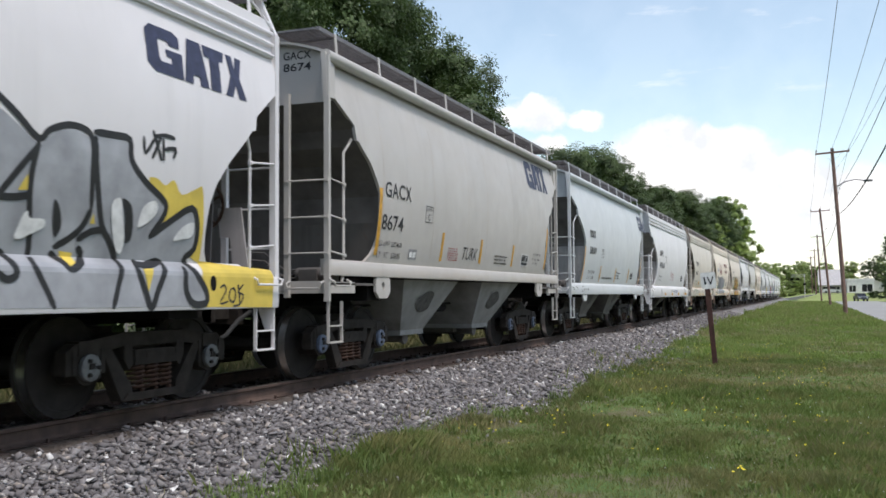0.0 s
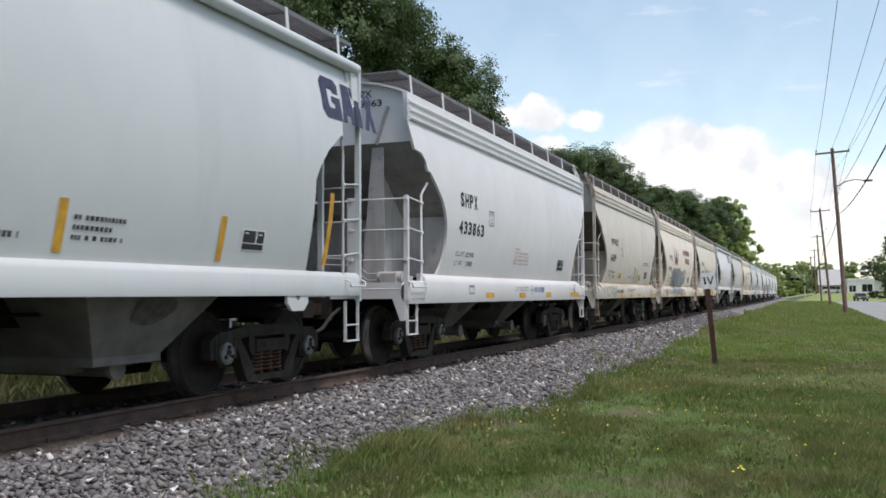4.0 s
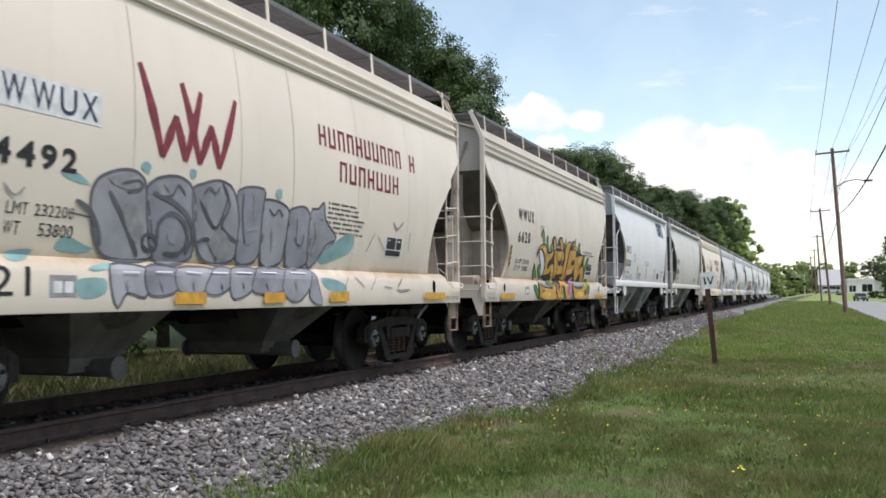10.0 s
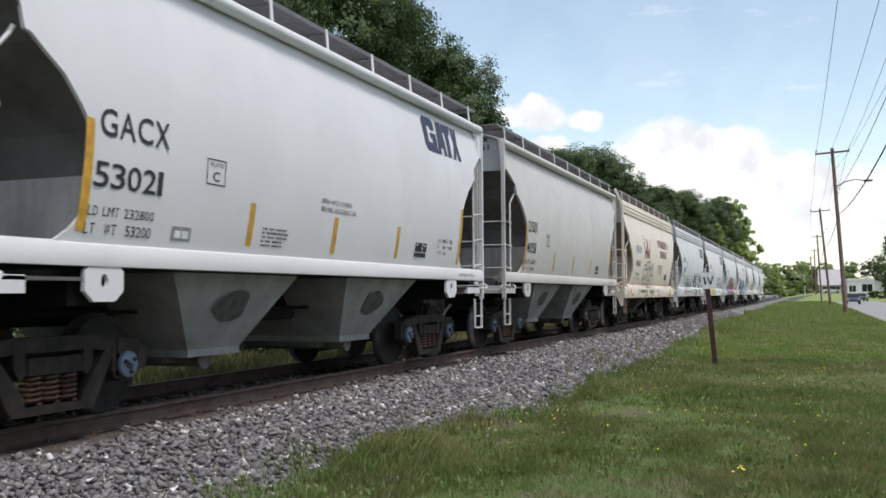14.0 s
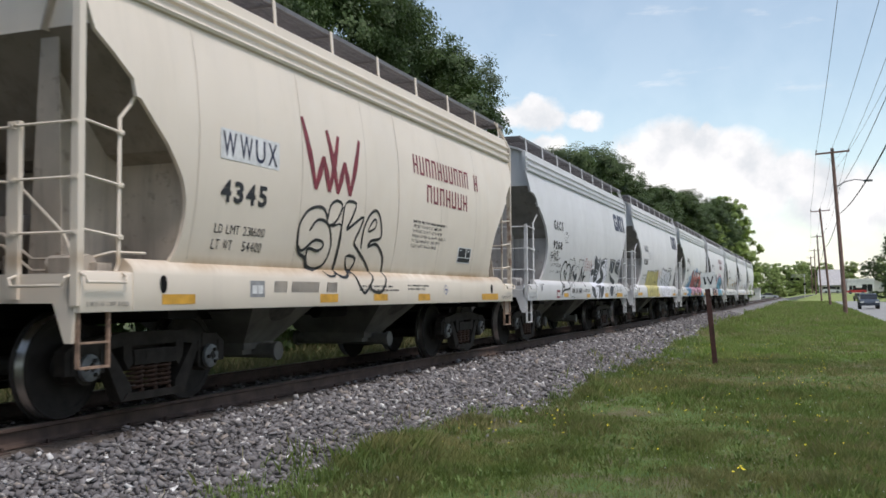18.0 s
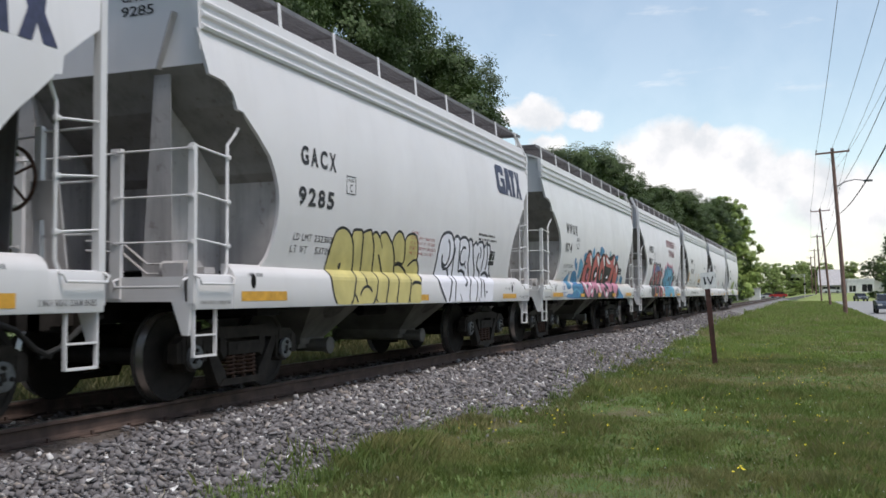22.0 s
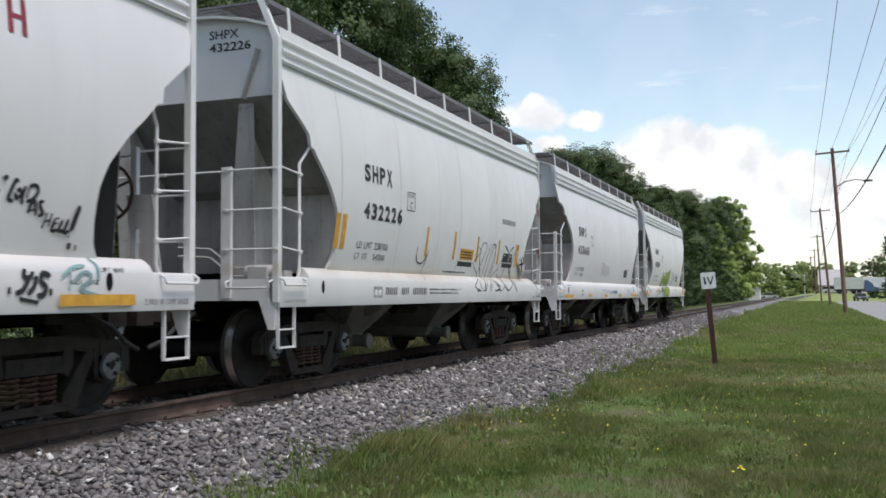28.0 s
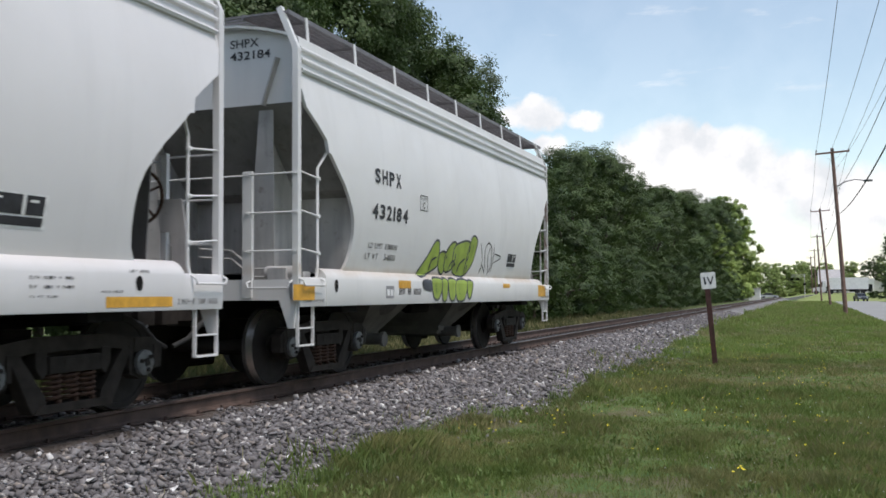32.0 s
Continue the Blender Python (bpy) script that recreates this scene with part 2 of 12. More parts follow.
def ground_mats():
    m = Mat("ballast_bed", 0.9)
    v = m.nt.nodes.new("ShaderNodeTexVoronoi")
    v.inputs["Scale"].default_value = 22.0
    m.link(m.coords(), v.inputs["Vector"])
    stone = m.ramp(v.outputs["Color"], (0.1, (0.09, 0.085, 0.085)), (0.55, (0.21, 0.205, 0.21)), (0.95, (0.40, 0.385, 0.37)))
    dirt = m.ramp(m.noise(0.8, 5), (0.45, 0.0), (0.75, 1.0))
    stone = m.mix(m.mix(0.5, (0, 0, 0), dirt), stone, (0.13, 0.105, 0.08))
    sx = m.nt.nodes.new("ShaderNodeSeparateXYZ")
    m.link(m.coords(), sx.inputs[0])
    ab = m.nt.nodes.new("ShaderNodeMath")
    ab.operation = "ABSOLUTE"
    m.link(sx.outputs[0], ab.inputs[0])
    wob = m.nt.nodes.new("ShaderNodeMath")
    wob.operation = "MULTIPLY_ADD"
    m.link(m.noise(2.2, 4), wob.inputs[0])
    wob.inputs[1].default_value = 0.7
    m.link(ab.outputs[0], wob.inputs[2])
    oil = m.ramp(wob.outputs[0], (0.0, 1.0), (0.9, 1.0), (1.0, 0.0))
    oil.node.color_ramp.elements[1].position = 0.60
    half = m.nt.nodes.new("ShaderNodeMath")
    half.operation = "MULTIPLY"
    m.link(wob.outputs[0], half.inputs[0])
    half.inputs[1].default_value = 0.40
    m.link(half.outputs[0], oil.node.inputs[0])
    oil.node.color_ramp.elements[2].position = 0.72
    m.color(m.mix(oil, stone, m.ramp(m.noise(9, 4), (0.3, (0.058, 0.045, 0.038)), (0.7, (0.12, 0.098, 0.084)))))
    m.bump(v.outputs["Distance"], 1.0, 0.03)
    s = Mat("ballast_stone", 0.85)
    c = s.ramp(s.island(), (0.0, (0.105, 0.096, 0.099)), (0.45, (0.18, 0.168, 0.174)), (0.84, (0.265, 0.255, 0.26)), (0.91, (0.34, 0.285, 0.245)), (0.96, (0.52, 0.50, 0.49)), (1.0, (0.82, 0.81, 0.80)))
    s.color(s.mix(s.ramp(s.noise(30, 3), (0.35, 0.0), (0.7, 0.6)), c, (0.13, 0.12, 0.115)))
    s.bump(s.noise(60, 3), 0.5, 0.004)
    g = Mat("turf_soil", 0.95)
    a = g.ramp(g.noise(0.45, 6, 0.6), (0.32, (0.09, 0.17, 0.028)), (0.55, (0.14, 0.22, 0.042)), (0.75, (0.20, 0.215, 0.07)))
    # darkening grain stands in for the shade between the blades
    blade_shade = g.ramp(g.noise(14, 5, 0.7), (0.3, 0.40), (0.75, 0.95))
    a = g.mix(g.ramp(g.noise(1.3, 6, 0.65), (0.48, 0.0), (0.60, 0.8)), a, (0.21, 0.165, 0.10))
    g.color(g.mix(1.0, a, blade_shade, "MULTIPLY"))
    g.bump(g.noise(18, 5), 0.8, 0.05)
    r = Mat("worn_asphalt", 0.9)
    r.color(r.mix(r.ramp(r.noise(40, 4, 0.7), (0.3, 0.0), (0.8, 1.0)), r.ramp(r.noise(0.35, 4), (0.3, (0.25, 0.25, 0.243)), (0.7, (0.33, 0.325, 0.31))), (0.30, 0.30, 0.29)))
    r.bump(r.noise(90, 3), 0.3, 0.004)
    return m.m, s.m, g.m, r.m


M_BED, M_STONE, M_TURF, M_ROAD = ground_mats()
# sunlight on the far lawn is put into this brighter green
M_LAWN = simple("lawn_with_painted_sun", (0.26, 0.31, 0.09), 0.9, 0, 0.9, 0.3, 0.4)
M_RAIL = simple("rusty_rail_side", (0.088, 0.058, 0.047), 0.85, 0.1, 5, 0.45, 0.3)
M_RAILTOP = simple("worn_rail_head", (0.30, 0.28, 0.27), 0.35, 0.9, 4, 0.3, 0.0)
M_TIE = simple("creosote_tie", (0.055, 0.046, 0.040), 0.9, 0, 8, 0.45, 0.4)


def leaf_mat(name, dark, light, through_=0.28):
    m = Mat(name, 0.6)
    c = m.ramp(m.island(), (0.0, tuple((x + y) / 2 for x, y in zip(dark, light))), (1.0, light))
    c = m.mix(m.ramp(m.noise(0.75, 3), (0.35, 0.0), (0.7, 0.9)), c, dark)
    c = m.mix(m.ramp(m.noise(0.16, 2), (0.45, 0.0), (0.65, 0.5)), c, tuple(x * 1.5 for x in light))
    m.color(c)
    t = m.nt.nodes.new("ShaderNodeBsdfTranslucent")
    m.link(c, t.inputs["Color"])
    s = m.nt.nodes.new("ShaderNodeMixShader")
    s.inputs[0].default_value = through_
    m.link(m.b.outputs[0], s.inputs[1])
    m.link(t.outputs[0], s.inputs[2])
    m.link(s.outputs[0], m.nt.nodes["Material Output"].inputs[0])
    return m.m


M_LEAF = [leaf_mat("leaf_deep", (0.028, 0.050, 0.014), (0.078, 0.125, 0.034)),
          leaf_mat("leaf_mid", (0.037, 0.063, 0.018), (0.096, 0.146, 0.042)),
          # the third colour is raised to carry the sunlight on the trees farther off
          leaf_mat("leaf_painted_sun", (0.22, 0.30, 0.08), (0.40, 0.49, 0.17), 0.45)]


def grass_mat(name, dark, light, olive):
    """Blades whose green drifts to olive and straw in patches a step or two wide."""
    m = Mat(name, 0.7)
    c = m.ramp(m.island(), (0.0, dark), (1.0, light))
    c = m.mix(m.ramp(m.noise(0.7, 6, 0.7), (0.45, 0.0), (0.56, 0.9)), c, olive)
    c = m.mix(m.ramp(m.noise(1.1, 5, 0.65), (0.53, 0.0), (0.62, 0.65)), c, (0.30, 0.245, 0.135))
    c = m.mix(m.ramp(m.noise(2.6, 3), (0.35, 0.0), (0.7, 0.6)), c, tuple(x * 0.55 for x in light))
    c = m.mix(m.ramp(m.noise(0.28, 2), (0.42, 0.0), (0.6, 0.5)), c, tuple(x * 0.6 for x in light))
    m.color(c)
    t = m.nt.nodes.new("ShaderNodeBsdfTranslucent")
    m.link(c, t.inputs["Color"])
    s = m.nt.nodes.new("ShaderNodeMixShader")
    s.inputs[0].default_value = 0.5
    m.link(m.b.outputs[0], s.inputs[1])
    m.link(t.outputs[0], s.inputs[2])
    m.link(s.outputs[0], m.nt.nodes["Material Output"].inputs[0])
    return m.m


# far leaves: distant sunshine and haze are put into the pale colour
M_LEAF.append(leaf_mat("leaf_far_sun_haze", (0.30, 0.38, 0.14), (0.48, 0.56, 0.24), 0.5))
M_GRASS = grass_mat("grass_blade", (0.124, 0.186, 0.043), (0.248, 0.33, 0.085), (0.345, 0.305, 0.132))
# shade behind the train and under the trees is put into this darker colour
M_BANK_SHADED = grass_mat("shaded_bank_blade", (0.065, 0.085, 0.028), (0.125, 0.155, 0.050), (0.19, 0.165, 0.08))
M_SWARD = grass_mat("sward_blade", (0.18, 0.27, 0.058), (0.31, 0.425, 0.10), (0.35, 0.365, 0.135))
M_WEED = leaf_mat("weed_leaf", (0.105, 0.15, 0.042), (0.20, 0.28, 0.08), 0.45)
M_STRAW = leaf_mat("straw_blade", (0.20, 0.185, 0.085), (0.33, 0.29, 0.14))
M_BARK = simple("bark", (0.085, 0.07, 0.055), 0.95, 0, 5, 0.4, 0.6)
M_POLE = simple("weathered_pole_wood", (0.20, 0.125, 0.10), 0.9, 0, 3, 0.35, 0.4)
M_WIRE = simple("wire", (0.05, 0.05, 0.055), 0.6, 0.2, 3, 0.1, 0.0)


# ---- mesh building ----
class Geo:
    """Collects vertices and faces for one mesh."""

    def __init__(self):
        self.v, self.f, self.k = [], [], []

    def add(self, verts, faces, k=0):
        o = len(self.v)
        self.v += [tuple(p) for p in verts]
        self.f += [tuple(i + o for i in q) for q in faces]
        self.k += [k] * len(faces)
        return self

    def box(self, x0, x1, y0, y1, z0, z1, k=0):
        v = [(x, y, z) for x in (x0, x1) for y in (y0, y1) for z in (z0, z1)]
        return self.add(v, [(0, 1, 3, 2), (4, 6, 7, 5), (0, 4, 5, 1), (2, 3, 7, 6), (0, 2, 6, 4), (1, 5, 7, 3)], k)

    def bar(self, p, q, w, t, up=(0, 0, 1), k=0):
        """A flat bar from p to q, w wide across and t thick."""
        p, q = Vector(p), Vector(q)
        d = (q - p).normalized()
        s = d.cross(Vector(up))
        s = s.normalized() if s.length > 1e-4 else Vector((1, 0, 0))
        n = s.cross(d)
        v = []
        for c in (p, q):
            for a, b in ((-1, -1), (1, -1), (1, 1), (-1, 1)):
                v.append(c + s * (a * w / 2) + n * (b * t / 2))
        return self.add(v, [(3, 2, 1, 0), (4, 5, 6, 7), (0, 1, 5, 4), (1, 2, 6, 5), (2, 3, 7, 6), (3, 0, 4, 7)], k)

    def tube(self, pts, r, n=8, k=0, r2=None):
        """A round bar along the points."""
        pts = [Vector(p) for p in pts]
        rings = []
        for i, p in enumerate(pts):
            d = (pts[min(i + 1, len(pts) - 1)] - pts[max(i - 1, 0)]).normalized()
            s = d.cross(Vector((0, 0, 1)))
            s = s.normalized() if s.length > 1e-3 else Vector((1, 0, 0))
            u = s.cross(d)
            rr = r if r2 is None else r + (r2 - r) * i / (len(pts) - 1)
            rings.append([p + (s * math.cos(a) + u * math.sin(a)) * rr for a in (2 * math.pi * j / n for j in range(n))])
        return self.loft(rings, True, True, k)

    def loft(self, rings, closed=True, caps=False, k=0):
        n = len(rings[0])
        v = [p for r in rings for p in r]
        f = []
        for i in range(len(rings) - 1):
            for j in range(n if closed else n - 1):
                a, b = i * n + j, i * n + (j + 1) % n
                f.append((a, b, b + n, a + n))
        if caps:
            f.append(tuple(range(n - 1, -1, -1)))
            f.append(tuple(range((len(rings) - 1) * n, len(rings) * n)))
        return self.add(v, f, k)

    def prism(self, pts, axis, a, b, k=0):
        """A flat outline, drawn in the two other axes, from a to b along the axis."""
        def put(p, c):
            return (c, p[0], p[1]) if axis == "x" else (p[0], c, p[1]) if axis == "y" else (p[0], p[1], c)
        return self.loft([[put(p, a) for p in pts], [put(p, b) for p in pts]], True, True, k)

    def disc_axle(self, prof, n=32, k=0, y=0.0, z=0.0):
        """Turns (x, r) pairs about an axle along x."""
        return self.loft([[(x, y + r * math.cos(t), z + r * math.sin(t)) for t in (2 * math.pi * j / n for j in range(n))] for x, r in prof], True, True, k)

    def mesh(self, name, mats, smooth=False):
        me = bpy.data.meshes.new(name)
        me.from_pydata(self.v, [], self.f)
        for m in (mats if isinstance(mats, (list, tuple)) else [mats]):
            me.materials.append(m)
        if any(self.k):
            me.polygons.foreach_set("material_index", self.k)
        bm = bmesh.new()
        bm.from_mesh(me)
        bmesh.ops.recalc_face_normals(bm, faces=bm.faces)
        bm.to_mesh(me)
        bm.free()
        if smooth:
            me.polygons.foreach_set("use_smooth", [True] * len(me.polygons))
            me.set_sharp_from_angle(angle=radians(38))
        me.update()
        return me


def put(name, me, parent=None, m=None, label=""):
    ob = new(name, me)
    if parent is not None:
        ob.parent = parent
    if m is not None:
        ob.matrix_basis = m
    return tagged(ob, label)


def part(name, geo, mats, parent, label="", smooth=False, m=None):
    return put(name, geo.mesh(name, mats, smooth), parent, m, label)


def empty(name, m, label, category, group="", kind=""):
    ob = new(name)
    ob.empty_display_size = 0.2
    ob.matrix_basis = m
    return tagged(ob, label, category, group, kind)


def cloud_mesh(name, verts, faces, mat, smooth=False):
    """A large mesh from arrays: faces all have the same number of corners."""
    verts, faces = np.asarray(verts, np.float32), np.asarray(faces, np.int32)
    me = bpy.data.meshes.new(name)
    me.vertices.add(len(verts))
    me.vertices.foreach_set("co", verts.ravel())
    n = faces.shape[1]
    me.loops.add(faces.size)
    me.loops.foreach_set("vertex_index", faces.ravel())
    me.polygons.add(len(faces))
    me.polygons.foreach_set("loop_start", np.arange(0, faces.size, n, dtype=np.int32))
    me.materials.append(mat)
    if smooth:
        me.polygons.foreach_set("use_smooth", np.ones(len(faces), bool))
    me.update(calc_edges=True)
    me.validate()
    return me



# ---- ground, track, road ----
GROUND = -0.55


VERGE_Y, VERGE_X = [6.5, 7.6, 9.0, 11.7, 12.9, 14.4, 17.2, 22.2, 45.0], [2.88, 3.02, 2.97, 2.92, 3.30, 3.56, 3.33, 3.50, 2.75]
CLOUDY = np.random.RandomState(64).uniform(-1, 1, (256, 256))


def soft(xs, ys, seed):
    """Smooth value noise between -1 and 1 for whole arrays of places."""
    x, y = np.asarray(xs) + 17.3 * seed, np.asarray(ys) + 31.7 * seed
    i, j = np.floor(x).astype(int), np.floor(y).astype(int)
    u, v = x - i, y - j
    u, v = u * u * (3 - 2 * u), v * v * (3 - 2 * v)
    i0, i1, j0, j1 = i % 256, (i + 1) % 256, j % 256, (j + 1) % 256
    return (CLOUDY[i0, j0] * (1 - u) + CLOUDY[i1, j0] * u) * (1 - v) + (CLOUDY[i0, j1] * (1 - u) + CLOUDY[i1, j1] * u) * v


def edge_wobble(y):
    """How far the stones reach past 2.8 m at a place along the track."""
    return float(np.interp(y, VERGE_Y, VERGE_X)) - 2.8 + 0.07 * noise.noise((y * 0.55, 3.1, 0)) + 0.08 * noise.noise((y * 1.9, 7.7, 0))


WOBBLE_Y = np.arange(-20, 500, 0.05)
WOBBLE = np.array([edge_wobble(float(y)) for y in WOBBLE_Y])


def build_ground():
    xs = [-2500, -600, -150, -60, -30, -16, -9, -6, -4.5, -3.6, 2.2, 3, 4, 5, 6, 7, 8, 9, 10, 10.9, 14, 18, 22, 30, 60, 150, 600, 2500]
    ys = [-2500, -500, -100, -30, -10, 0] + list(range(3, 60, 2)) + [70, 90, 120, 160, 220, 300, 500, 1000, 2500]
    v = [(x, y, GROUND + (0.008 * noise.noise((x * 0.35, y * 0.3, 1)) if abs(x - 5) < 6 and 0 < y < 90 else 0)) for y in ys for x in xs]
    n = len(xs)
    f = [(j * n + i, j * n + i + 1, (j + 1) * n + i + 1, (j + 1) * n + i) for j in range(len(ys) - 1) for i in range(n - 1)]
    me = cloud_mesh("ground", v, f, M_TURF, True)
    tagged(put("ground", me), "rough mown grass verge with dry patches", "grass", kind="structure")


build_ground()


def bed_z(x, y):
    a = abs(x)
    w = 2.80 + (edge_wobble(y) if x > 0 else 0.5)
    base = np.interp(a, [0, 0.66, 0.86, 1.45, 1.75, w], [-0.205, -0.205, -0.176, -0.176, -0.215, GROUND - 0.03])
    return base


def build_bed():
    xs = [-3.6, -3.1, -2.4, -1.75, -1.55, -0.86, -0.66, 0, 0.66, 0.86, 1.2, 1.45, 1.75, 2.0, 2.3, 2.6, 3.0, 3.5]
    ys = list(np.arange(-12, 60, 0.5)) + list(range(60, 480, 5))
    v = [(x, y, bed_z(x, y) + (0.018 if abs(x) > 1.5 else 0.006) * noise.noise((x * 3, y * 3, 0))) for y in ys for x in xs]
    n = len(xs)
    f = [(j * n + i, j * n + i + 1, (j + 1) * n + i + 1, (j + 1) * n + i) for j in range(len(ys) - 1) for i in range(n - 1)]
    tagged(put("track_bed", cloud_mesh("track_bed", v, f, M_BED, True)), "grey crushed-stone ballast bed under the rails", "ballast", kind="structure")


build_bed()
RAIL = [(-0.0365, -0.012), (-0.034, -0.003), (-0.024, 0.0), (0.024, 0.0), (0.034, -0.003), (0.0365, -0.012), (0.036, -0.034), (0.010, -0.045), (0.008, -0.13), (0.018, -0.15), (0.07, -0.163), (0.07, -0.172),
        (-0.07, -0.172), (-0.07, -0.163), (-0.018, -0.15), (-0.008, -0.13), (-0.010, -0.045), (-0.036, -0.034)]


def build_track():
    for s in (-1, 1):
        g = Geo()
        ys = list(range(-20, 440, 20))
        rings = [[(s * 0.754 + x, y, z) for x, z in RAIL] for y in ys]
        g.loft(rings, True, True)
        n = len(RAIL)
        for i in range(len(g.f)):
            j = i % n
            if len(g.f[i]) == 4 and j in (1, 2, 3):
                g.k[i] = 1
        tagged(part("rail", g, [M_RAIL, M_RAILTOP], None), "rust-brown steel rail with a worn bright head", "rail", "rails", kind="structure")


build_track()
ROAD_X0, ROAD_X1 = 10.85, 18.2


def build_road():
    g = Geo()
    ys = [-200, 0, 60, 120, 200, 300, 420]
    bend = [0, 0, 0, 0.3, 0.9, 1.5, 2]
    g.loft([[(ROAD_X0 + b, y, GROUND - 0.05), (ROAD_X0 + b, y, GROUND + 0.012), (ROAD_X0 + b + 3.7, y, GROUND + 0.05), (ROAD_X1 + b, y, GROUND + 0.012), (ROAD_X1 + b, y, GROUND - 0.05)] for y, b in zip(ys, bend)], False)
    tagged(part("road", g, M_ROAD, None), "pale worn asphalt road beside the grass verge", "road", kind="structure")
    g = Geo().box(-60, 80, 262, 270, GROUND - 0.04, GROUND + 0.02)
    tagged(part("road", g, M_ROAD, None), "pale cross street behind the verge", "road", kind="structure")


build_road()


# ---- ballast stones and grass ----
ROCKS = []
for k in range(8):
    rng = np.random.RandomState(50 + k)
    p = np.array([(0, 0, 1), (1, 0, 0.2), (0.2, 1, 0.1), (-1, 0.1, 0.25), (0.1, -1, 0.2), (0, 0, -0.8)], float)
    p += rng.uniform(-0.42, 0.42, p.shape)
    ROCKS.append(p)
ROCK_F = np.array([(0, 1, 2), (0, 2, 3), (0, 3, 4), (0, 4, 1), (5, 2, 1), (5, 3, 2), (5, 4, 3), (5, 1, 4)])


def scatter_stones():
    rng = np.random.RandomState(4)
    V, shapes = [], np.array(ROCKS)
    for x0, x1, y0, y1, dens, size in ((0.86, 3.9, 3.6, 14, 1150, 0.030), (0.86, 4.0, 14, 30, 640, 0.034), (0.86, 3.0, 30, 70, 190, 0.046), (-0.6, 0.6, 3, 20, 130, 0.03), (-2.4, -0.9, 3, 40, 110, 0.032)):
        n = int((x1 - x0) * (y1 - y0) * dens)
        x, y = rng.uniform(x0, x1, n), rng.uniform(y0, y1, n)
        w = 2.80 + np.interp(y, WOBBLE_Y, WOBBLE)
        keep = ~((x > 0.8) & (x < 1.55) & (rng.rand(n) > ((x - 0.95) / 0.55) ** 2 + 0.35 * soft(x, y * 1.3, 2)))
        keep &= ~((x > w - 0.1) & (rng.rand(n) < np.clip((x - w + 0.1) / 0.75, 0, 1) ** 0.45))
        x, y, w = x[keep], y[keep], w[keep]
        n = len(x)
        r = size * (0.5 + rng.rand(n) ** 2.4 * 1.45)
        a, b = rng.uniform(0, 6.283, n)[:, None], rng.uniform(-1.0, 1.0, n)[:, None]
        q = shapes[rng.randint(0, 8, n)] * np.stack([r, r * rng.uniform(0.45, 0.95, n), r * rng.uniform(0.3, 0.75, n)], 1)[:, None, :]
        px, py = q[:, :, 0] * np.cos(a) - q[:, :, 1] * np.sin(a), q[:, :, 0] * np.sin(a) + q[:, :, 1] * np.cos(a)
        q = np.stack([px, py * np.cos(b) - q[:, :, 2] * np.sin(b), py * np.sin(b) + q[:, :, 2] * np.cos(b)], 2)
        ax = np.abs(x)
        slope = -0.215 + (GROUND + 0.185) * np.clip((ax - 1.75) / (np.where(x > 0, w, 3.3) - 1.75), 0, 1)
        z = np.where(ax < 1.75, np.interp(ax, [0, 0.66, 0.86, 1.45, 1.75], [-0.205, -0.205, -0.176, -0.176, -0.215]), slope)
        V.append((q + np.stack([x, y, z + r * rng.uniform(0.1, 0.7, n)], 1)[:, None, :]).reshape(-1, 3))
    V = np.concatenate(V)
    F = (ROCK_F[None] + 6 * np.arange(len(V) // 6)[:, None, None]).reshape(-1, 3)
    tagged(put("ballast_stones", cloud_mesh("ballast_stones", V, F, M_STONE)), "loose grey and white crushed stones beside the rail", "gravel", kind="stuff")


scatter_stones()


def blades(rng, xs, ys, zs, h, w, lean):
    """Bent three-cornered blades; three to a tuft."""
    n = len(xs)
    a = rng.uniform(0, 6.283, n)
    d = np.stack([np.cos(a), np.sin(a), np.zeros(n)], 1)
    t = np.stack([-np.sin(a), np.cos(a), np.zeros(n)], 1)
    p = np.stack([xs, ys, zs], 1)
    hh = (h * rng.uniform(0.5, 1.3, n))[:, None]
    l = (lean * rng.uniform(0.2, 1.2, n))[:, None]
    up = np.array([0, 0, 1.0])
    v = np.stack([p - t * w, p + t * w, p + d * l * hh * 0.35 + up * hh * 0.6 + t * w * 0.7, p + d * l * hh + up * hh], 1).reshape(-1, 3)
    i = np.arange(n) * 4
    f = np.concatenate([np.stack([i, i + 1, i + 2], 1), np.stack([i, i + 2, i + 3], 1)])
    return v, f


def grass_z(x, y):
    """Height of the soil under a blade, also on the flank of the stones."""
    w = 2.80 + np.interp(y, WOBBLE_Y, WOBBLE)
    return np.maximum(GROUND - 0.02, -0.225 + (GROUND + 0.185) * np.clip((x - 1.75) / (w - 1.75), 0, 1))


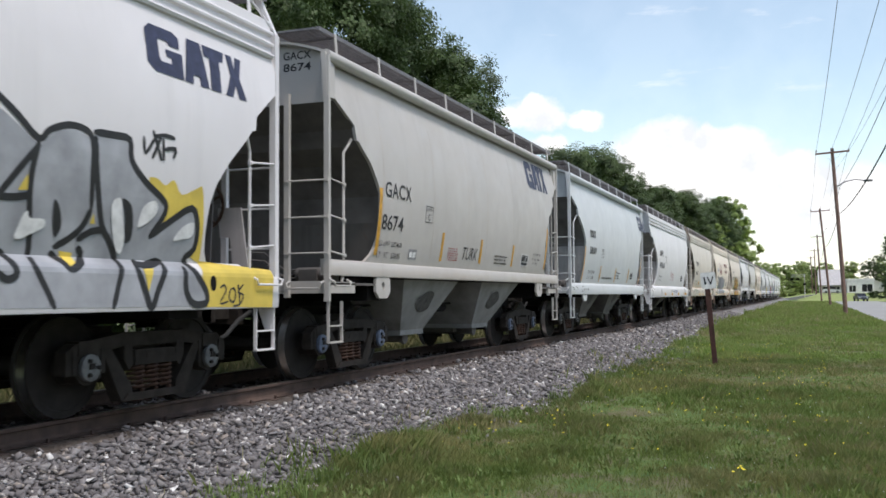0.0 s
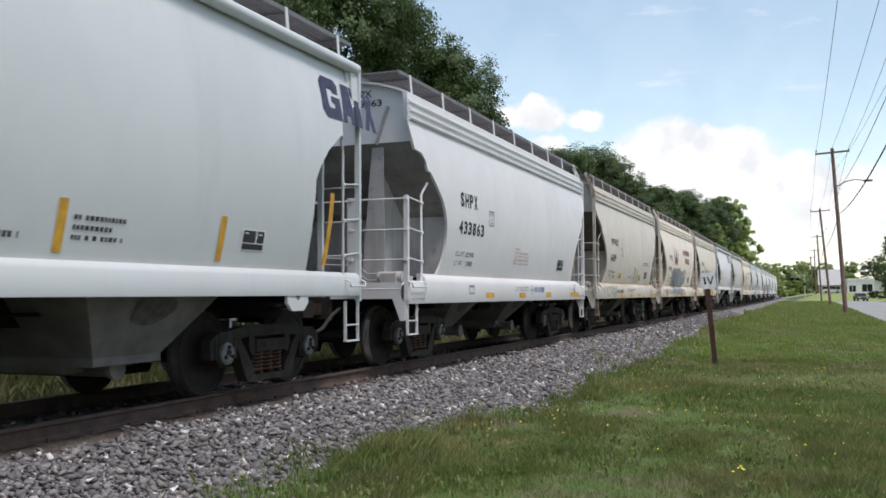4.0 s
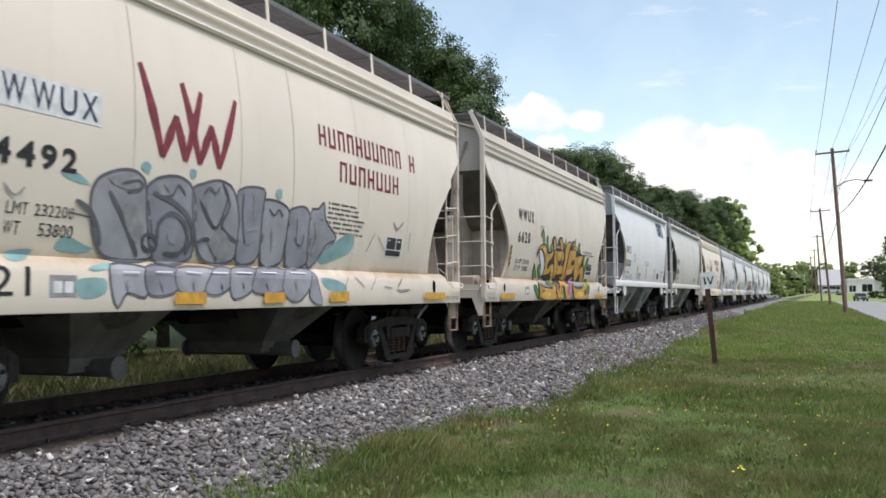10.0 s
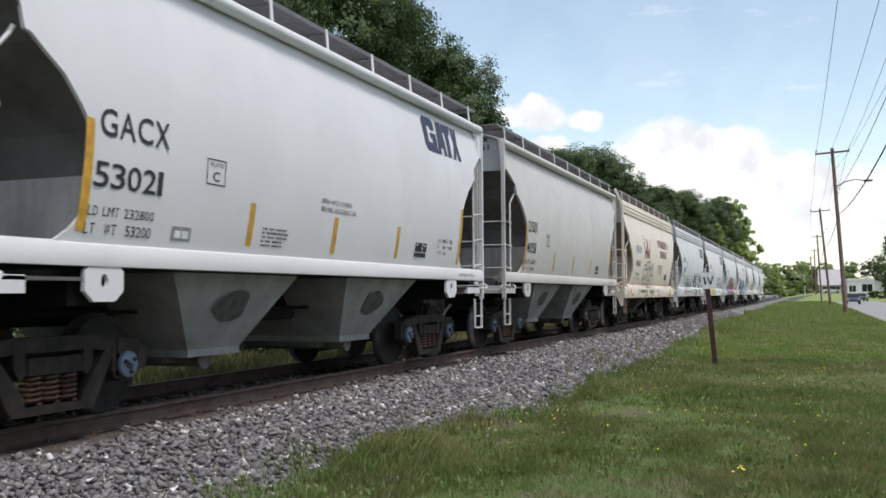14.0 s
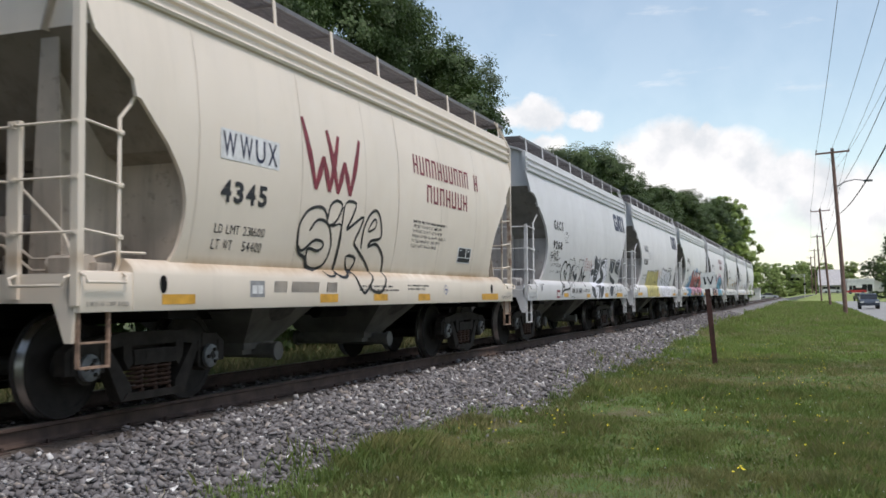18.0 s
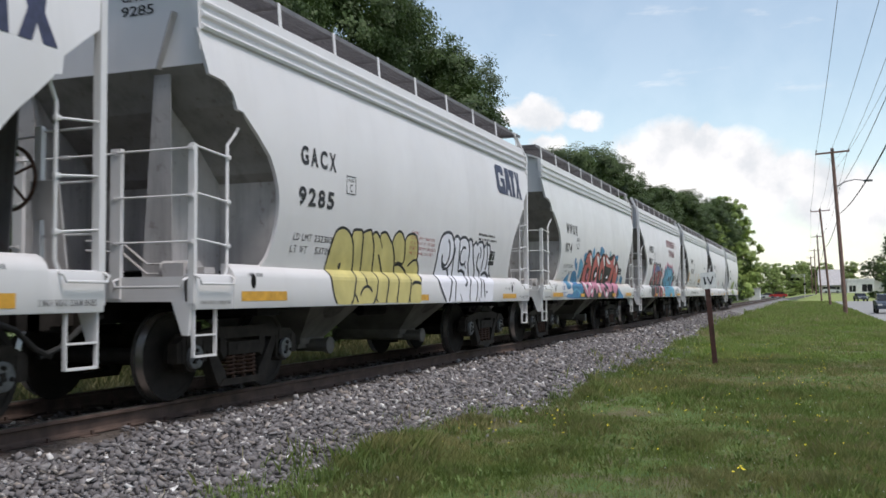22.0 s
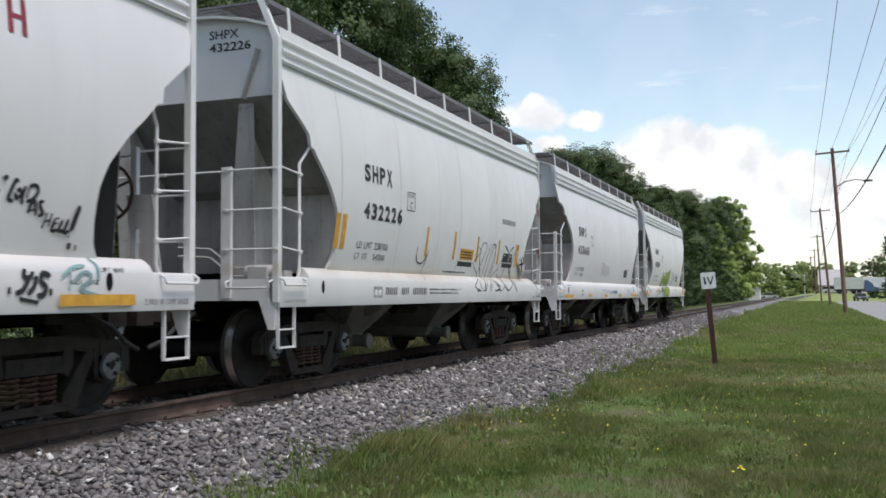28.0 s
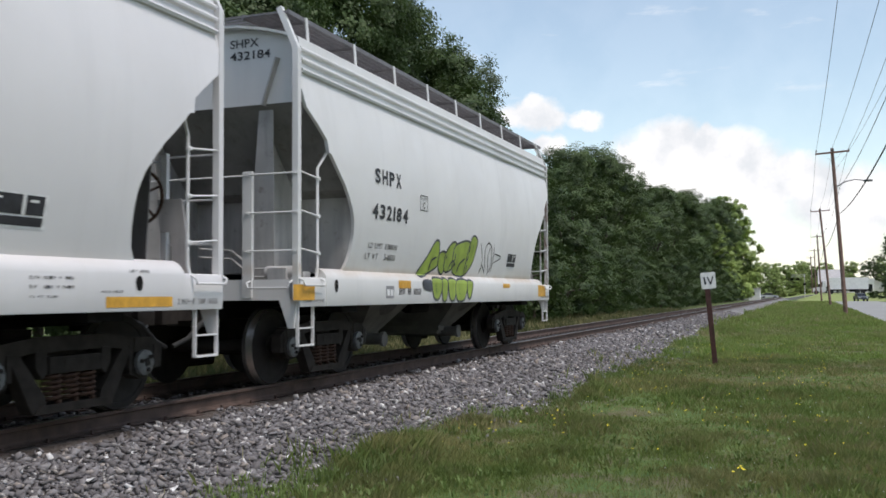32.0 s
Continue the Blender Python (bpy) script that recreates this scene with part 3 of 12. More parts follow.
def scatter_grass():
    rng = np.random.RandomState(9)
    sets = {"grass": [], "straw": [], "sward": [], "bank": []}
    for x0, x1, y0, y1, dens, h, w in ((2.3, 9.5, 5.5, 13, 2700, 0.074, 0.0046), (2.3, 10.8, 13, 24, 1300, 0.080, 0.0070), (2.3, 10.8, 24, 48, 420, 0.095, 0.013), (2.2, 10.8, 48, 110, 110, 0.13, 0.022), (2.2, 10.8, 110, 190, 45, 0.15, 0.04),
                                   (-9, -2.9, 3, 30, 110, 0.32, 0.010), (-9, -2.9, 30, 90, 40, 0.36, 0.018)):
        n = int((x1 - x0) * (y1 - y0) * dens)
        xs, ys = rng.uniform(x0, x1, n), rng.uniform(y0, y1, n)
        patch = 0.62 * soft(xs * 0.45, ys * 0.3, 5) + 0.34 * soft(xs * 1.7, ys * 1.5, 9)
        keep = np.ones(n, bool)
        if x0 > 0:
            ww = 2.74 + np.interp(ys, WOBBLE_Y, WOBBLE)
            keep = (xs > ww - 0.06 + 0.16 * soft(xs * 3, ys * 3, 4)) | ((xs > ww - 0.75) & (rng.rand(n) < 0.03)) | ((xs > 1.9) & (0.7 * soft(xs * 1.3, ys * 1.1, 61) + 0.3 * soft(xs * 4, ys * 4, 62) > 0.60) & (rng.rand(n) < 0.14))
            thin = 0.6 * soft(xs * 1.1, ys * 0.8, 21) + 0.4 * soft(xs * 3.1, ys * 2.6, 27)
            keep &= (thin < 0.14) | (rng.rand(n) < 0.32)
            tall = 1 + 0.9 * np.clip(1 - (xs - ww) / 1.0, 0, 1) * (0.6 + 0.6 * soft(xs * 0.4, ys * 0.7, 33))
            tall *= 0.72 + 1.0 * np.clip(soft(xs * 1.5, ys * 1.1, 51) + 0.25 * soft(xs * 5, ys * 4, 52) + 0.25, 0, 1)
            patch = patch + 0.28 * np.clip(thin, 0, 1) + (0.12 if y0 < 12 else 0.0)
        else:
            tall = np.ones(n)
        straw = (patch + rng.uniform(-0.5, 0.5, n)) > (0.22 if x0 < 0 else 0.34 if y0 < 24 else 0.55)
        for name, sel in (("grass", keep & ~straw), ("straw", keep & straw)):
            k = np.where(sel)[0]
            hh = h * (0.75 + 0.5 * np.clip(patch[k] * -1 + 0.5, 0, 1)) * tall[k]
            v, f = blades(rng, xs[k], ys[k], grass_z(xs[k], ys[k]) if x0 > 0 else np.full(len(k), GROUND - 0.02), hh, w, 0.55)
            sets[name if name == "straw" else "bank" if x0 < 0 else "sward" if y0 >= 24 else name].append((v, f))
    for name, mat, label in (("grass", M_GRASS, "short green grass of the verge"), ("straw", M_STRAW, "dry straw-coloured grass among the green"), ("sward", M_SWARD, "fresh green mown grass farther along the verge"), ("bank", M_BANK_SHADED, "rough grass at the foot of the trees, shade put into its colour")):
        V, F, o = [], [], 0
        for v, f in sets[name]:
            V.append(v)
            F.append(f + o)
            o += len(v)
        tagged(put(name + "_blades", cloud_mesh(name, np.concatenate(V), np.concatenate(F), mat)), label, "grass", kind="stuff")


scatter_grass()


def scatter_weeds():
    """Low broad-leaved rosettes in patches, and taller tufts where the stones give way to grass."""
    rng = np.random.RandomState(77)
    V, F, o = [], [], 0
    up = np.array([0, 0, 1.0])

    def leaf(base, a, length, w, rise):
        nonlocal o
        d, t = np.array([math.cos(a), math.sin(a), 0]), np.array([-math.sin(a), math.cos(a), 0])
        mid, tip = base + d * length * 0.5 + up * rise * 0.8, base + d * length + up * rise
        V.extend([base, mid - t * w, tip, mid + t * w])
        F.append((o, o + 1, o + 2, o + 3))
        o += 4
    placed = 0
    while placed < 1500:
        y = 6 + 20 * rng.rand() ** 1.4
        x = rng.uniform(2.7, 8.5)
        w = 2.74 + edge_wobble(y)
        if x < w - 0.1 or noise.noise((x * 0.9, y * 0.7, 41)) + 0.25 * rng.rand() < 0.12:
            continue
        placed += 1
        base = np.array([x, y, GROUND + 0.01])
        for k in range(rng.randint(5, 10)):
            leaf(base, rng.uniform(0, 6.283), rng.uniform(0.03, 0.065), rng.uniform(0.005, 0.011), rng.uniform(0.03, 0.085))
    for k in range(700):
        y = 6 + 30 * rng.rand() ** 1.5
        x = 2.74 + edge_wobble(y) + rng.normal() * 0.22 + 0.02
        h = rng.uniform(0.07, 0.19) * (1.0 if noise.noise((y * 0.6, 1.5, 8)) > -0.1 else 0.5)
        for j in range(rng.randint(8, 18)):
            leaf(np.array([x + rng.normal() * 0.03, y + rng.normal() * 0.03, GROUND - 0.02]), rng.uniform(0, 6.283), h * rng.uniform(0.25, 0.7), rng.uniform(0.003, 0.007), h * rng.uniform(0.7, 1.2))
    tagged(put("weeds", cloud_mesh("weeds", np.array(V), np.array(F), M_WEED)), "low dark-green weeds and tufts at the stones' edge", "weeds", kind="stuff")


scatter_weeds()


# ---- trees ----
def leaves(rng, centres, radii, n, size, up=0.35):
    """Leaf quads gathered in clumps on the shells of the lobes."""
    V = []
    tot = sum(r * r for r in radii)
    for c, r in zip(centres, radii):
        m = max(30, int(n * r * r / tot))
        k = max(8, m // 60)
        d = rng.normal(size=(k, 3))
        d /= np.linalg.norm(d, axis=1)[:, None]
        cl = np.array(c) + d * (r * rng.uniform(0.55, 1.03, k))[:, None] * (1, 1, 0.85)
        idx = rng.randint(0, k, m)
        q = rng.normal(size=(m, 3))
        q *= (rng.rand(m) ** 0.5 / np.linalg.norm(q, axis=1))[:, None]
        p = cl[idx] + q * (0.20 * r + 0.22) * (1, 1, 0.65)
        nrm = d[idx] * 0.8 + rng.normal(size=(m, 3)) * 0.30 + (0, 0, up + 0.15)
        nrm /= np.linalg.norm(nrm, axis=1)[:, None]
        t = np.cross(nrm, rng.normal(size=(m, 3)))
        t /= np.linalg.norm(t, axis=1)[:, None]
        b = np.cross(nrm, t)
        s = (size * rng.uniform(0.6, 1.3, m))[:, None]
        V.append(np.stack([p - t * s, p - b * s * 0.55, p + t * s, p + b * s * 0.55], 1).reshape(-1, 3))
    V = np.concatenate(V)
    return V, np.arange(len(V)).reshape(-1, 4)


def tree_meshes(seed, h, r, low, n, size, mat, up=0.35):
    """A trunk with limbs, and a crown of leaf clumps from height low upwards."""
    rng = np.random.RandomState(seed)
    cs, rs = [], []
    for i in range(30):
        u = rng.rand()
        z = low + (h - low) * (0.06 + 0.9 * u)
        wid = r * (0.55 + 0.5 * math.sin(math.pi * min(1, (0.14 + 0.78 * u)))) * (1.0 if u < 0.6 else 1.0 - (u - 0.6) * 1.2)
        a = rng.uniform(0, 6.283)
        q = rng.uniform(0.25, 0.85) * wid
        cs.append((q * math.cos(a), q * math.sin(a), z))
        rs.append(r * rng.uniform(0.20, 0.40))
    V, F = leaves(rng, cs, rs, n, size, up)
    crown = cloud_mesh("crown", V, F, mat)
    g = Geo()
    lean = rng.uniform(-0.4, 0.4, 2)
    g.tube([(0, 0, -0.3), (lean[0] * 0.3, lean[1] * 0.3, h * 0.3), (lean[0], lean[1], h * 0.8)], 0.028 * h * 0.6, 9, 0, 0.05)
    for c, rr in list(zip(cs, rs))[::3]:
        z0 = max(low * 0.6, c[2] * 0.55)
        g.tube([(lean[0] * z0 / h, lean[1] * z0 / h, z0), (c[0] * 0.5, c[1] * 0.5, (z0 + c[2]) / 2 + 0.2), c], 0.10, 6, 0, 0.03)
    return crown, g.mesh("trunk", M_BARK, True)


def add_tree(kind, x, y, sc=1.0, turn=0.0, sz=1.0, label="", category="tree", group="trees along the track"):
    crown, trunk = TREES[kind]
    ob = empty("tree" if category == "tree" else "shrub", pose(x, y, GROUND, 0, 0, turn), label, category, group)
    m = Matrix.Diagonal((sc, sc, sc * sz, 1))
    put("crown", crown, ob, m)
    put("trunk", trunk, ob, m)
    return ob


TREES = {
    "oak": tree_meshes(11, 16, 5.8, 2.0, 62000, 0.095, M_LEAF[0]),
    "oak_b": tree_meshes(12, 15, 5.4, 2.0, 58000, 0.095, M_LEAF[0]),
    "maple": tree_meshes(13, 14, 4.8, 1.0, 40000, 0.105, M_LEAF[1]),
    "maple_b": tree_meshes(14, 13, 4.6, 1.0, 40000, 0.105, M_LEAF[1]),
    "fresh": tree_meshes(15, 14, 4.5, 1.0, 16000, 0.21, M_LEAF[2], 1.0),
    "oak_c": tree_meshes(21, 15, 5.4, 1.5, 40000, 0.11, M_LEAF[0]),
    "bush": tree_meshes(16, 6, 3.0, 0.1, 13000, 0.095, M_LEAF[0]),
    "bush_b": tree_meshes(17, 5.5, 3.1, 0.1, 13000, 0.095, M_LEAF[0]),
    "plain": tree_meshes(18, 13, 5.0, 0.3, 4500, 0.36, M_LEAF[1]),
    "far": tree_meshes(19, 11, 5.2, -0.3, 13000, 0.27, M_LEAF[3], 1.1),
}
DARK = "tall dense dark-green broadleaf tree beside the track"
MID = "leafy mid-green broadleaf tree beside the track"
SUNLIT = "yellow-green broadleaf tree beyond the track, sunlight put into its leaves"
BUSH = "leafy undergrowth bush at the edge of the trees"
for kind, x, y, sc, turn, sz in (("oak", -13, 26, 0.85, 20, 1), ("oak_b", -13.5, 33, 1.0, 130, 1), ("oak", -14, 40, 1.04, 80, 1.10), ("oak_b", -13.5, 47.5, 1.10, 220, 1.10), ("oak", -13, 56.5, 0.97, 300, 1.04), ("oak_b", -13.6, 52.2, 1.05, 15, 1.05), ("oak", -14, 36.5, 0.98, 255, 1.0), ("plain", -19, 22, 1.2, 30, 1),
                                ("oak_c", -20, 42, 1.1, 190, 1), ("plain", -13.0, 18, 1.0, 60, 1), ("plain", -14, 10, 1.0, 10, 1), ("plain", -14, 2, 1.0, 240, 1)):
    add_tree(kind, x, y, sc, turn, sz, DARK)
for kind, x, y, sc, turn, sz in (("oak_c", -12.6, 77.7, 0.83, 318, 1.0), ("maple", -12.4, 82.4, 1.02, 130, 1.0), ("maple_b", -12.1, 88.3, 1.19, 183, 1.0), ("maple", -11.9, 94.1, 1.08, 353, 1.0), ("oak_c", -11.7, 100.3, 0.98, 333, 1.0), ("maple_b", -11.5, 106.8, 1.1, 271, 1.0), ("oak_c", -11.3, 114.2, 0.96, 14, 1.0), ("maple", -11.1, 122.9, 1.06, 238, 1.0), ("maple_b", -11.0, 132.3, 1.25, 127, 1.0), ("maple", -10.8, 143.1, 1.19, 332, 1.0), ("oak_c", -10.7, 154.6, 1.15, 26, 1.0), ("maple_b", -10.5, 168.3, 1.25, 80, 1.12), ("oak_c", -10.4, 182.8, 1.25, 57, 1.02), ("maple", -10.2, 200.2, 1.25, 190, 1.17), ("maple_b", -10.1, 218.5, 1.25, 240, 1.32), ("oak_c", -17, 140, 1.3, 5, 1.0), ("oak_c", -17, 165, 1.3, 5, 1.0), ("oak_c", -18, 100, 1.05, 5, 1.0)):
    add_tree(kind, x, y, sc, turn, sz, MID)
for x, y, sc, turn, sz in ((-8.5, 214, 1.3, 20, 1.25), (-7.2, 230, 1.3, 120, 1.22), (-12, 250, 1.3, 60, 1.0)):
    add_tree("fresh", x, y, sc, turn, sz, SUNLIT)
for x, y, sc, turn, sz in ((-9.6, 176, 1.0, 200, 1.0), (-9.2, 192, 1.1, 310, 1.05), (-9.0, 204, 1.05, 80, 1.0)):
    add_tree("fresh", x, y, sc, turn, sz, SUNLIT)
rng_b = random.Random(3)
y = 4.0
i = 0
while y < 215:
    add_tree("bush" if i % 2 else "bush_b", -7.3 - rng_b.uniform(0, 1.1), y, rng_b.uniform(0.75, 1.1), rng_b.uniform(0, 360), rng_b.uniform(0.8, 1.2), BUSH, "shrub", "undergrowth along the track")
    y += rng_b.uniform(3.0, 4.2) * (1 if y < 120 else 1.5)
    i += 1
# across the road and beyond the crossing
FAR = "far green tree beyond the road crossing"
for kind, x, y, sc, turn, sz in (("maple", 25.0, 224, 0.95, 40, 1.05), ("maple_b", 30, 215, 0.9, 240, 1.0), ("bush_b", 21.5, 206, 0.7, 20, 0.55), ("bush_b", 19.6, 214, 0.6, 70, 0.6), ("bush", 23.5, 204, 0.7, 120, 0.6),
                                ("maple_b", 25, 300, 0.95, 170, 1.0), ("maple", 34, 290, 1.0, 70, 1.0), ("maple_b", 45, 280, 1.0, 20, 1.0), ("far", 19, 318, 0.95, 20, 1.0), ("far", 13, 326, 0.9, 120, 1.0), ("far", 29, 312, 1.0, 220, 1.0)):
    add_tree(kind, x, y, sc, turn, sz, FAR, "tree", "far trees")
rng_f = random.Random(21)
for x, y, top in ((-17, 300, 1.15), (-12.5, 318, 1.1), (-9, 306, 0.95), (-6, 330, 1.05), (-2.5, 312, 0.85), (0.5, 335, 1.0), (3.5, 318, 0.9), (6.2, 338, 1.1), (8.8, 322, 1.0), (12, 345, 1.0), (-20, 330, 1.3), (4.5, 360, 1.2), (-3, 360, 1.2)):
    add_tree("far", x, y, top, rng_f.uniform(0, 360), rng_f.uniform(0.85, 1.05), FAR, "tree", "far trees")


# unseen trees, added only to cut the low sky light on the cars
for i, y in enumerate(range(-60, 112, 9)):
    add_tree("plain", 31 + 3 * (i % 3), y, 0.9, 50 * i, 1.0, "unseen tree added across the road to block low sky light", "tree", "trees across the road")
for i, x in enumerate(range(-30, 32, 9)):
    add_tree("plain", x, -62 - 4 * (i % 2), 0.95, 70 * i, 1.0, "unseen tree added far behind the verge to block low sky light", "tree", "trees across the road")


# ---- poles, wires, sign ----
def utility_pole(x, y, h, lx, r, arm=2.5, lamp=False):
    """A leaning wooden pole with a crossarm, insulators, braces and perhaps a street lamp."""
    ob = empty("utility_pole", pose(x, y, GROUND), "leaning weathered wooden utility pole with a crossarm", "utility pole", "utility poles along the road")
    part("pole", Geo().tube([(0, 0, -0.4), (lx * 0.5, 0, h * 0.5), (lx, 0, h)], r, 12, 0, r * 0.72), M_POLE, ob, smooth=True)
    za = h - 0.35
    xa = lx * za / h
    part("crossarm", Geo().bar((xa - arm / 2, -0.16, za - 0.06), (xa + arm / 2, -0.16, za + 0.06), 0.11, 0.13), M_POLE, ob)
    g = Geo()
    for s in (-1, 1):
        g.bar((xa, -0.12, za - 0.75), (xa + s * 0.65, -0.12, za - 0.06), 0.03, 0.01)
    part("brace", g, M_WIRE, ob)
    for u in (-0.47, 0.03, 0.47):
        part("insulator", Geo().loft([[(xa + u * arm + q * math.cos(t), -0.16 + q * math.sin(t), za + w) for t in (j * math.pi / 5 for j in range(10))] for q, w in ((0.02, 0.05), (0.045, 0.12), (0.05, 0.2), (0.03, 0.27))], True, True), M_CAP, ob, smooth=True)
    if lamp:
        zl = h - 3.05
        xl = lx * zl / h
        part("lamp_arm", Geo().tube([(xl, 0, zl), (xl + 0.7, 0, zl + 0.42), (xl + 1.4, 0, zl + 0.55), (xl + 2.05, 0, zl + 0.46)], 0.04, 7), M_CAP, ob, smooth=True)
        part("lamp_head", Geo().loft([[(xl + 1.95 + u * 1.35, 1.3 * q * math.cos(t), zl + 0.44 + 0.7 * q * math.sin(t)) for t in (j * math.pi / 6 for j in range(12))] for u, q in ((0, 0.06), (0.1, 0.12), (0.35, 0.15), (0.5, 0.09))], True, True), M_CAP, ob, "grey cobra-head street lamp", smooth=True)
    return ob


POLES = [(9.62, 78.5, 12.75, -0.68, 0.17, 2.45, True), (9.75, 136, 12.9, -1.05, 0.17, 2.45, False), (9.4, 194, 12.7, -0.55, 0.17, 2.3, False), (8.9, 250, 12.4, -0.2, 0.17, 2.3, False), (8.3, 300, 12.4, -0.3, 0.17, 2.2, False)]
BACK_POLE = (9.75, 20.5, 12.8, -0.25, 0.17, 2.5, False)
for p in [BACK_POLE] + POLES:
    utility_pole(*p)


def wires():
    pts = [BACK_POLE] + POLES
    for u, dz, r, lean, sag in ((-0.47, 0.0, 0.012, 0.0, 0.7), (0.03, 0.3, 0.012, 0.35, 0.7), (0.47, 0.0, 0.012, 0.0, 0.7), (0.10, -1.5, 0.010, 1.3, 0.7), (0.20, -2.9, 0.016, 0.2, 0.7), (0.14, -5.0, 0.032, 0.1, 0.8)):
        g = Geo()
        for i, (a, b) in enumerate(zip(pts[:-1], pts[1:])):
            pa = Vector((a[0] + a[3] + u * a[5] + (lean if i == 0 else 0), a[1], GROUND + a[2] - 0.1 + dz))
            pb = Vector((b[0] + b[3] + u * b[5], b[1], GROUND + b[2] - 0.1 + dz))
            g.tube([pa.lerp(pb, k / 14) - Vector((0, 0, sag * 4 * (k / 14) * (1 - k / 14))) for k in range(15)], r, 5)
        tagged(part("overhead_wire", g, M_WIRE, None, smooth=True), "dark overhead wire slung between the utility poles", "wire", "overhead wires")


wires()


def whistle_post():
    ob = empty("whistle_post", pose(4.96, 22.0, GROUND), "leaning rusty steel post with a small white sign", "sign post")
    rust = simple("rusted_brown_paint", (0.075, 0.032, 0.026), 0.85, 0, 9, 0.5, 0.4)
    g = Geo()                                            # channel section
    for x0, x1, y0, y1 in ((-0.055, 0.055, -0.008, 0.0), (-0.055, -0.045, 0.0, 0.05), (0.045, 0.055, 0.0, 0.05)):
        g.box(x0, x1, y0, y1, -0.3, 1.78)
    tilt = pose(0, 0, 0, 0, -4.6, 0)
    part("post", g, rust, ob, m=tilt)
    pr = []
    for cx_, cz_, a0 in ((0.13, 0.155, 0), (-0.13, 0.155, 90), (-0.13, -0.155, 180), (0.13, -0.155, 270)):
        pr += [(cx_ + 0.03 * math.cos(radians(a0 + t)), cz_ + 0.03 * math.sin(radians(a0 + t))) for t in (0, 30, 60, 90)]
    m = tilt @ pose(0.04, -0.012, 1.91)
    plate = part("sign_plate", Geo().prism(pr, "y", -0.004, 0.004), simple("sign_white", (0.82, 0.82, 0.80), 0.5, 0, 8, 0.2, 0.0), ob, "white square plate with a black letter", m=m)
    g = Geo()                                            # what is left of the letter: a bar and a V
    for (x0, z0), (x1, z1), w in (((-0.085, 0.085), (-0.072, -0.085), 0.034), ((-0.012, 0.085), (0.045, -0.085), 0.030), ((0.045, -0.085), (0.105, 0.085), 0.026), ((-0.066, -0.085), (-0.045, -0.02), 0.014)):
        g.bar((x0, -0.0065, z0), (x1, -0.0065, z1), w, 0.002, (0, 1, 0))
    part("letter", g, M_BLACK, plate, "worn black letter W")


whistle_post()
MOVERS = []

# ---- the train ----
# Each hopper: near end and far end at the start of the clip, kind, coat, and whether the near end's corner post reaches the roof.
SILL_CF, SILL_TR = 0.945, 1.32


def side_x(z):
    """Half width of the bulging side at a height."""
    return 1.625 - 0.11 * (z - 2.57) ** 2


CUT_CF = [(1.36, 1.22), (1.5, 1.31), (1.67, 1.345), (1.83, 1.35), (1.96, 1.335), (2.06, 1.30), (2.155, 1.255), (2.3, 1.14), (2.435, 1.02), (2.6, 0.83), (2.77, 0.65), (2.78, 0.59), (2.93, 0.56), (3.1, 0.34), (3.25, 0.13), (3.53, 0.06), (3.66, 0.05)]
CUT_SHORT = [(1.36, 1.25), (1.5, 1.37), (1.67, 1.43), (1.83, 1.45), (1.98, 1.455), (2.1, 1.445), (2.236, 1.41), (2.4, 1.33), (2.555, 1.22), (2.75, 0.98), (2.94, 0.72), (2.95, 0.62), (3.1, 0.56), (3.20, 0.42), (3.22, 0.18), (3.45, 0.12), (3.66, 0.08)]
CUT_LOW = [(1.29, 1.33), (1.5, 1.355), (1.85, 1.37), (2.04, 1.37), (2.2, 1.37), (2.435, 1.36), (2.6, 1.25), (2.8, 1.05), (2.93, 0.86), (3.04, 0.70), (3.05, 0.64), (3.24, 0.62), (3.38, 0.38), (3.5, 0.19), (3.92, 0.10), (3.97, 0.10)]
CUT_TR = [(1.49, 1.02), (1.54, 1.10), (1.62, 1.22), (1.72, 1.30), (1.85, 1.35), (2.04, 1.365), (2.2, 1.36), (2.435, 1.33), (2.6, 1.21), (2.8, 1.03), (2.93, 0.84), (3.04, 0.70), (3.05, 0.64), (3.24, 0.62), (3.38, 0.38), (3.5, 0.19), (3.92, 0.10), (3.97, 0.10)]


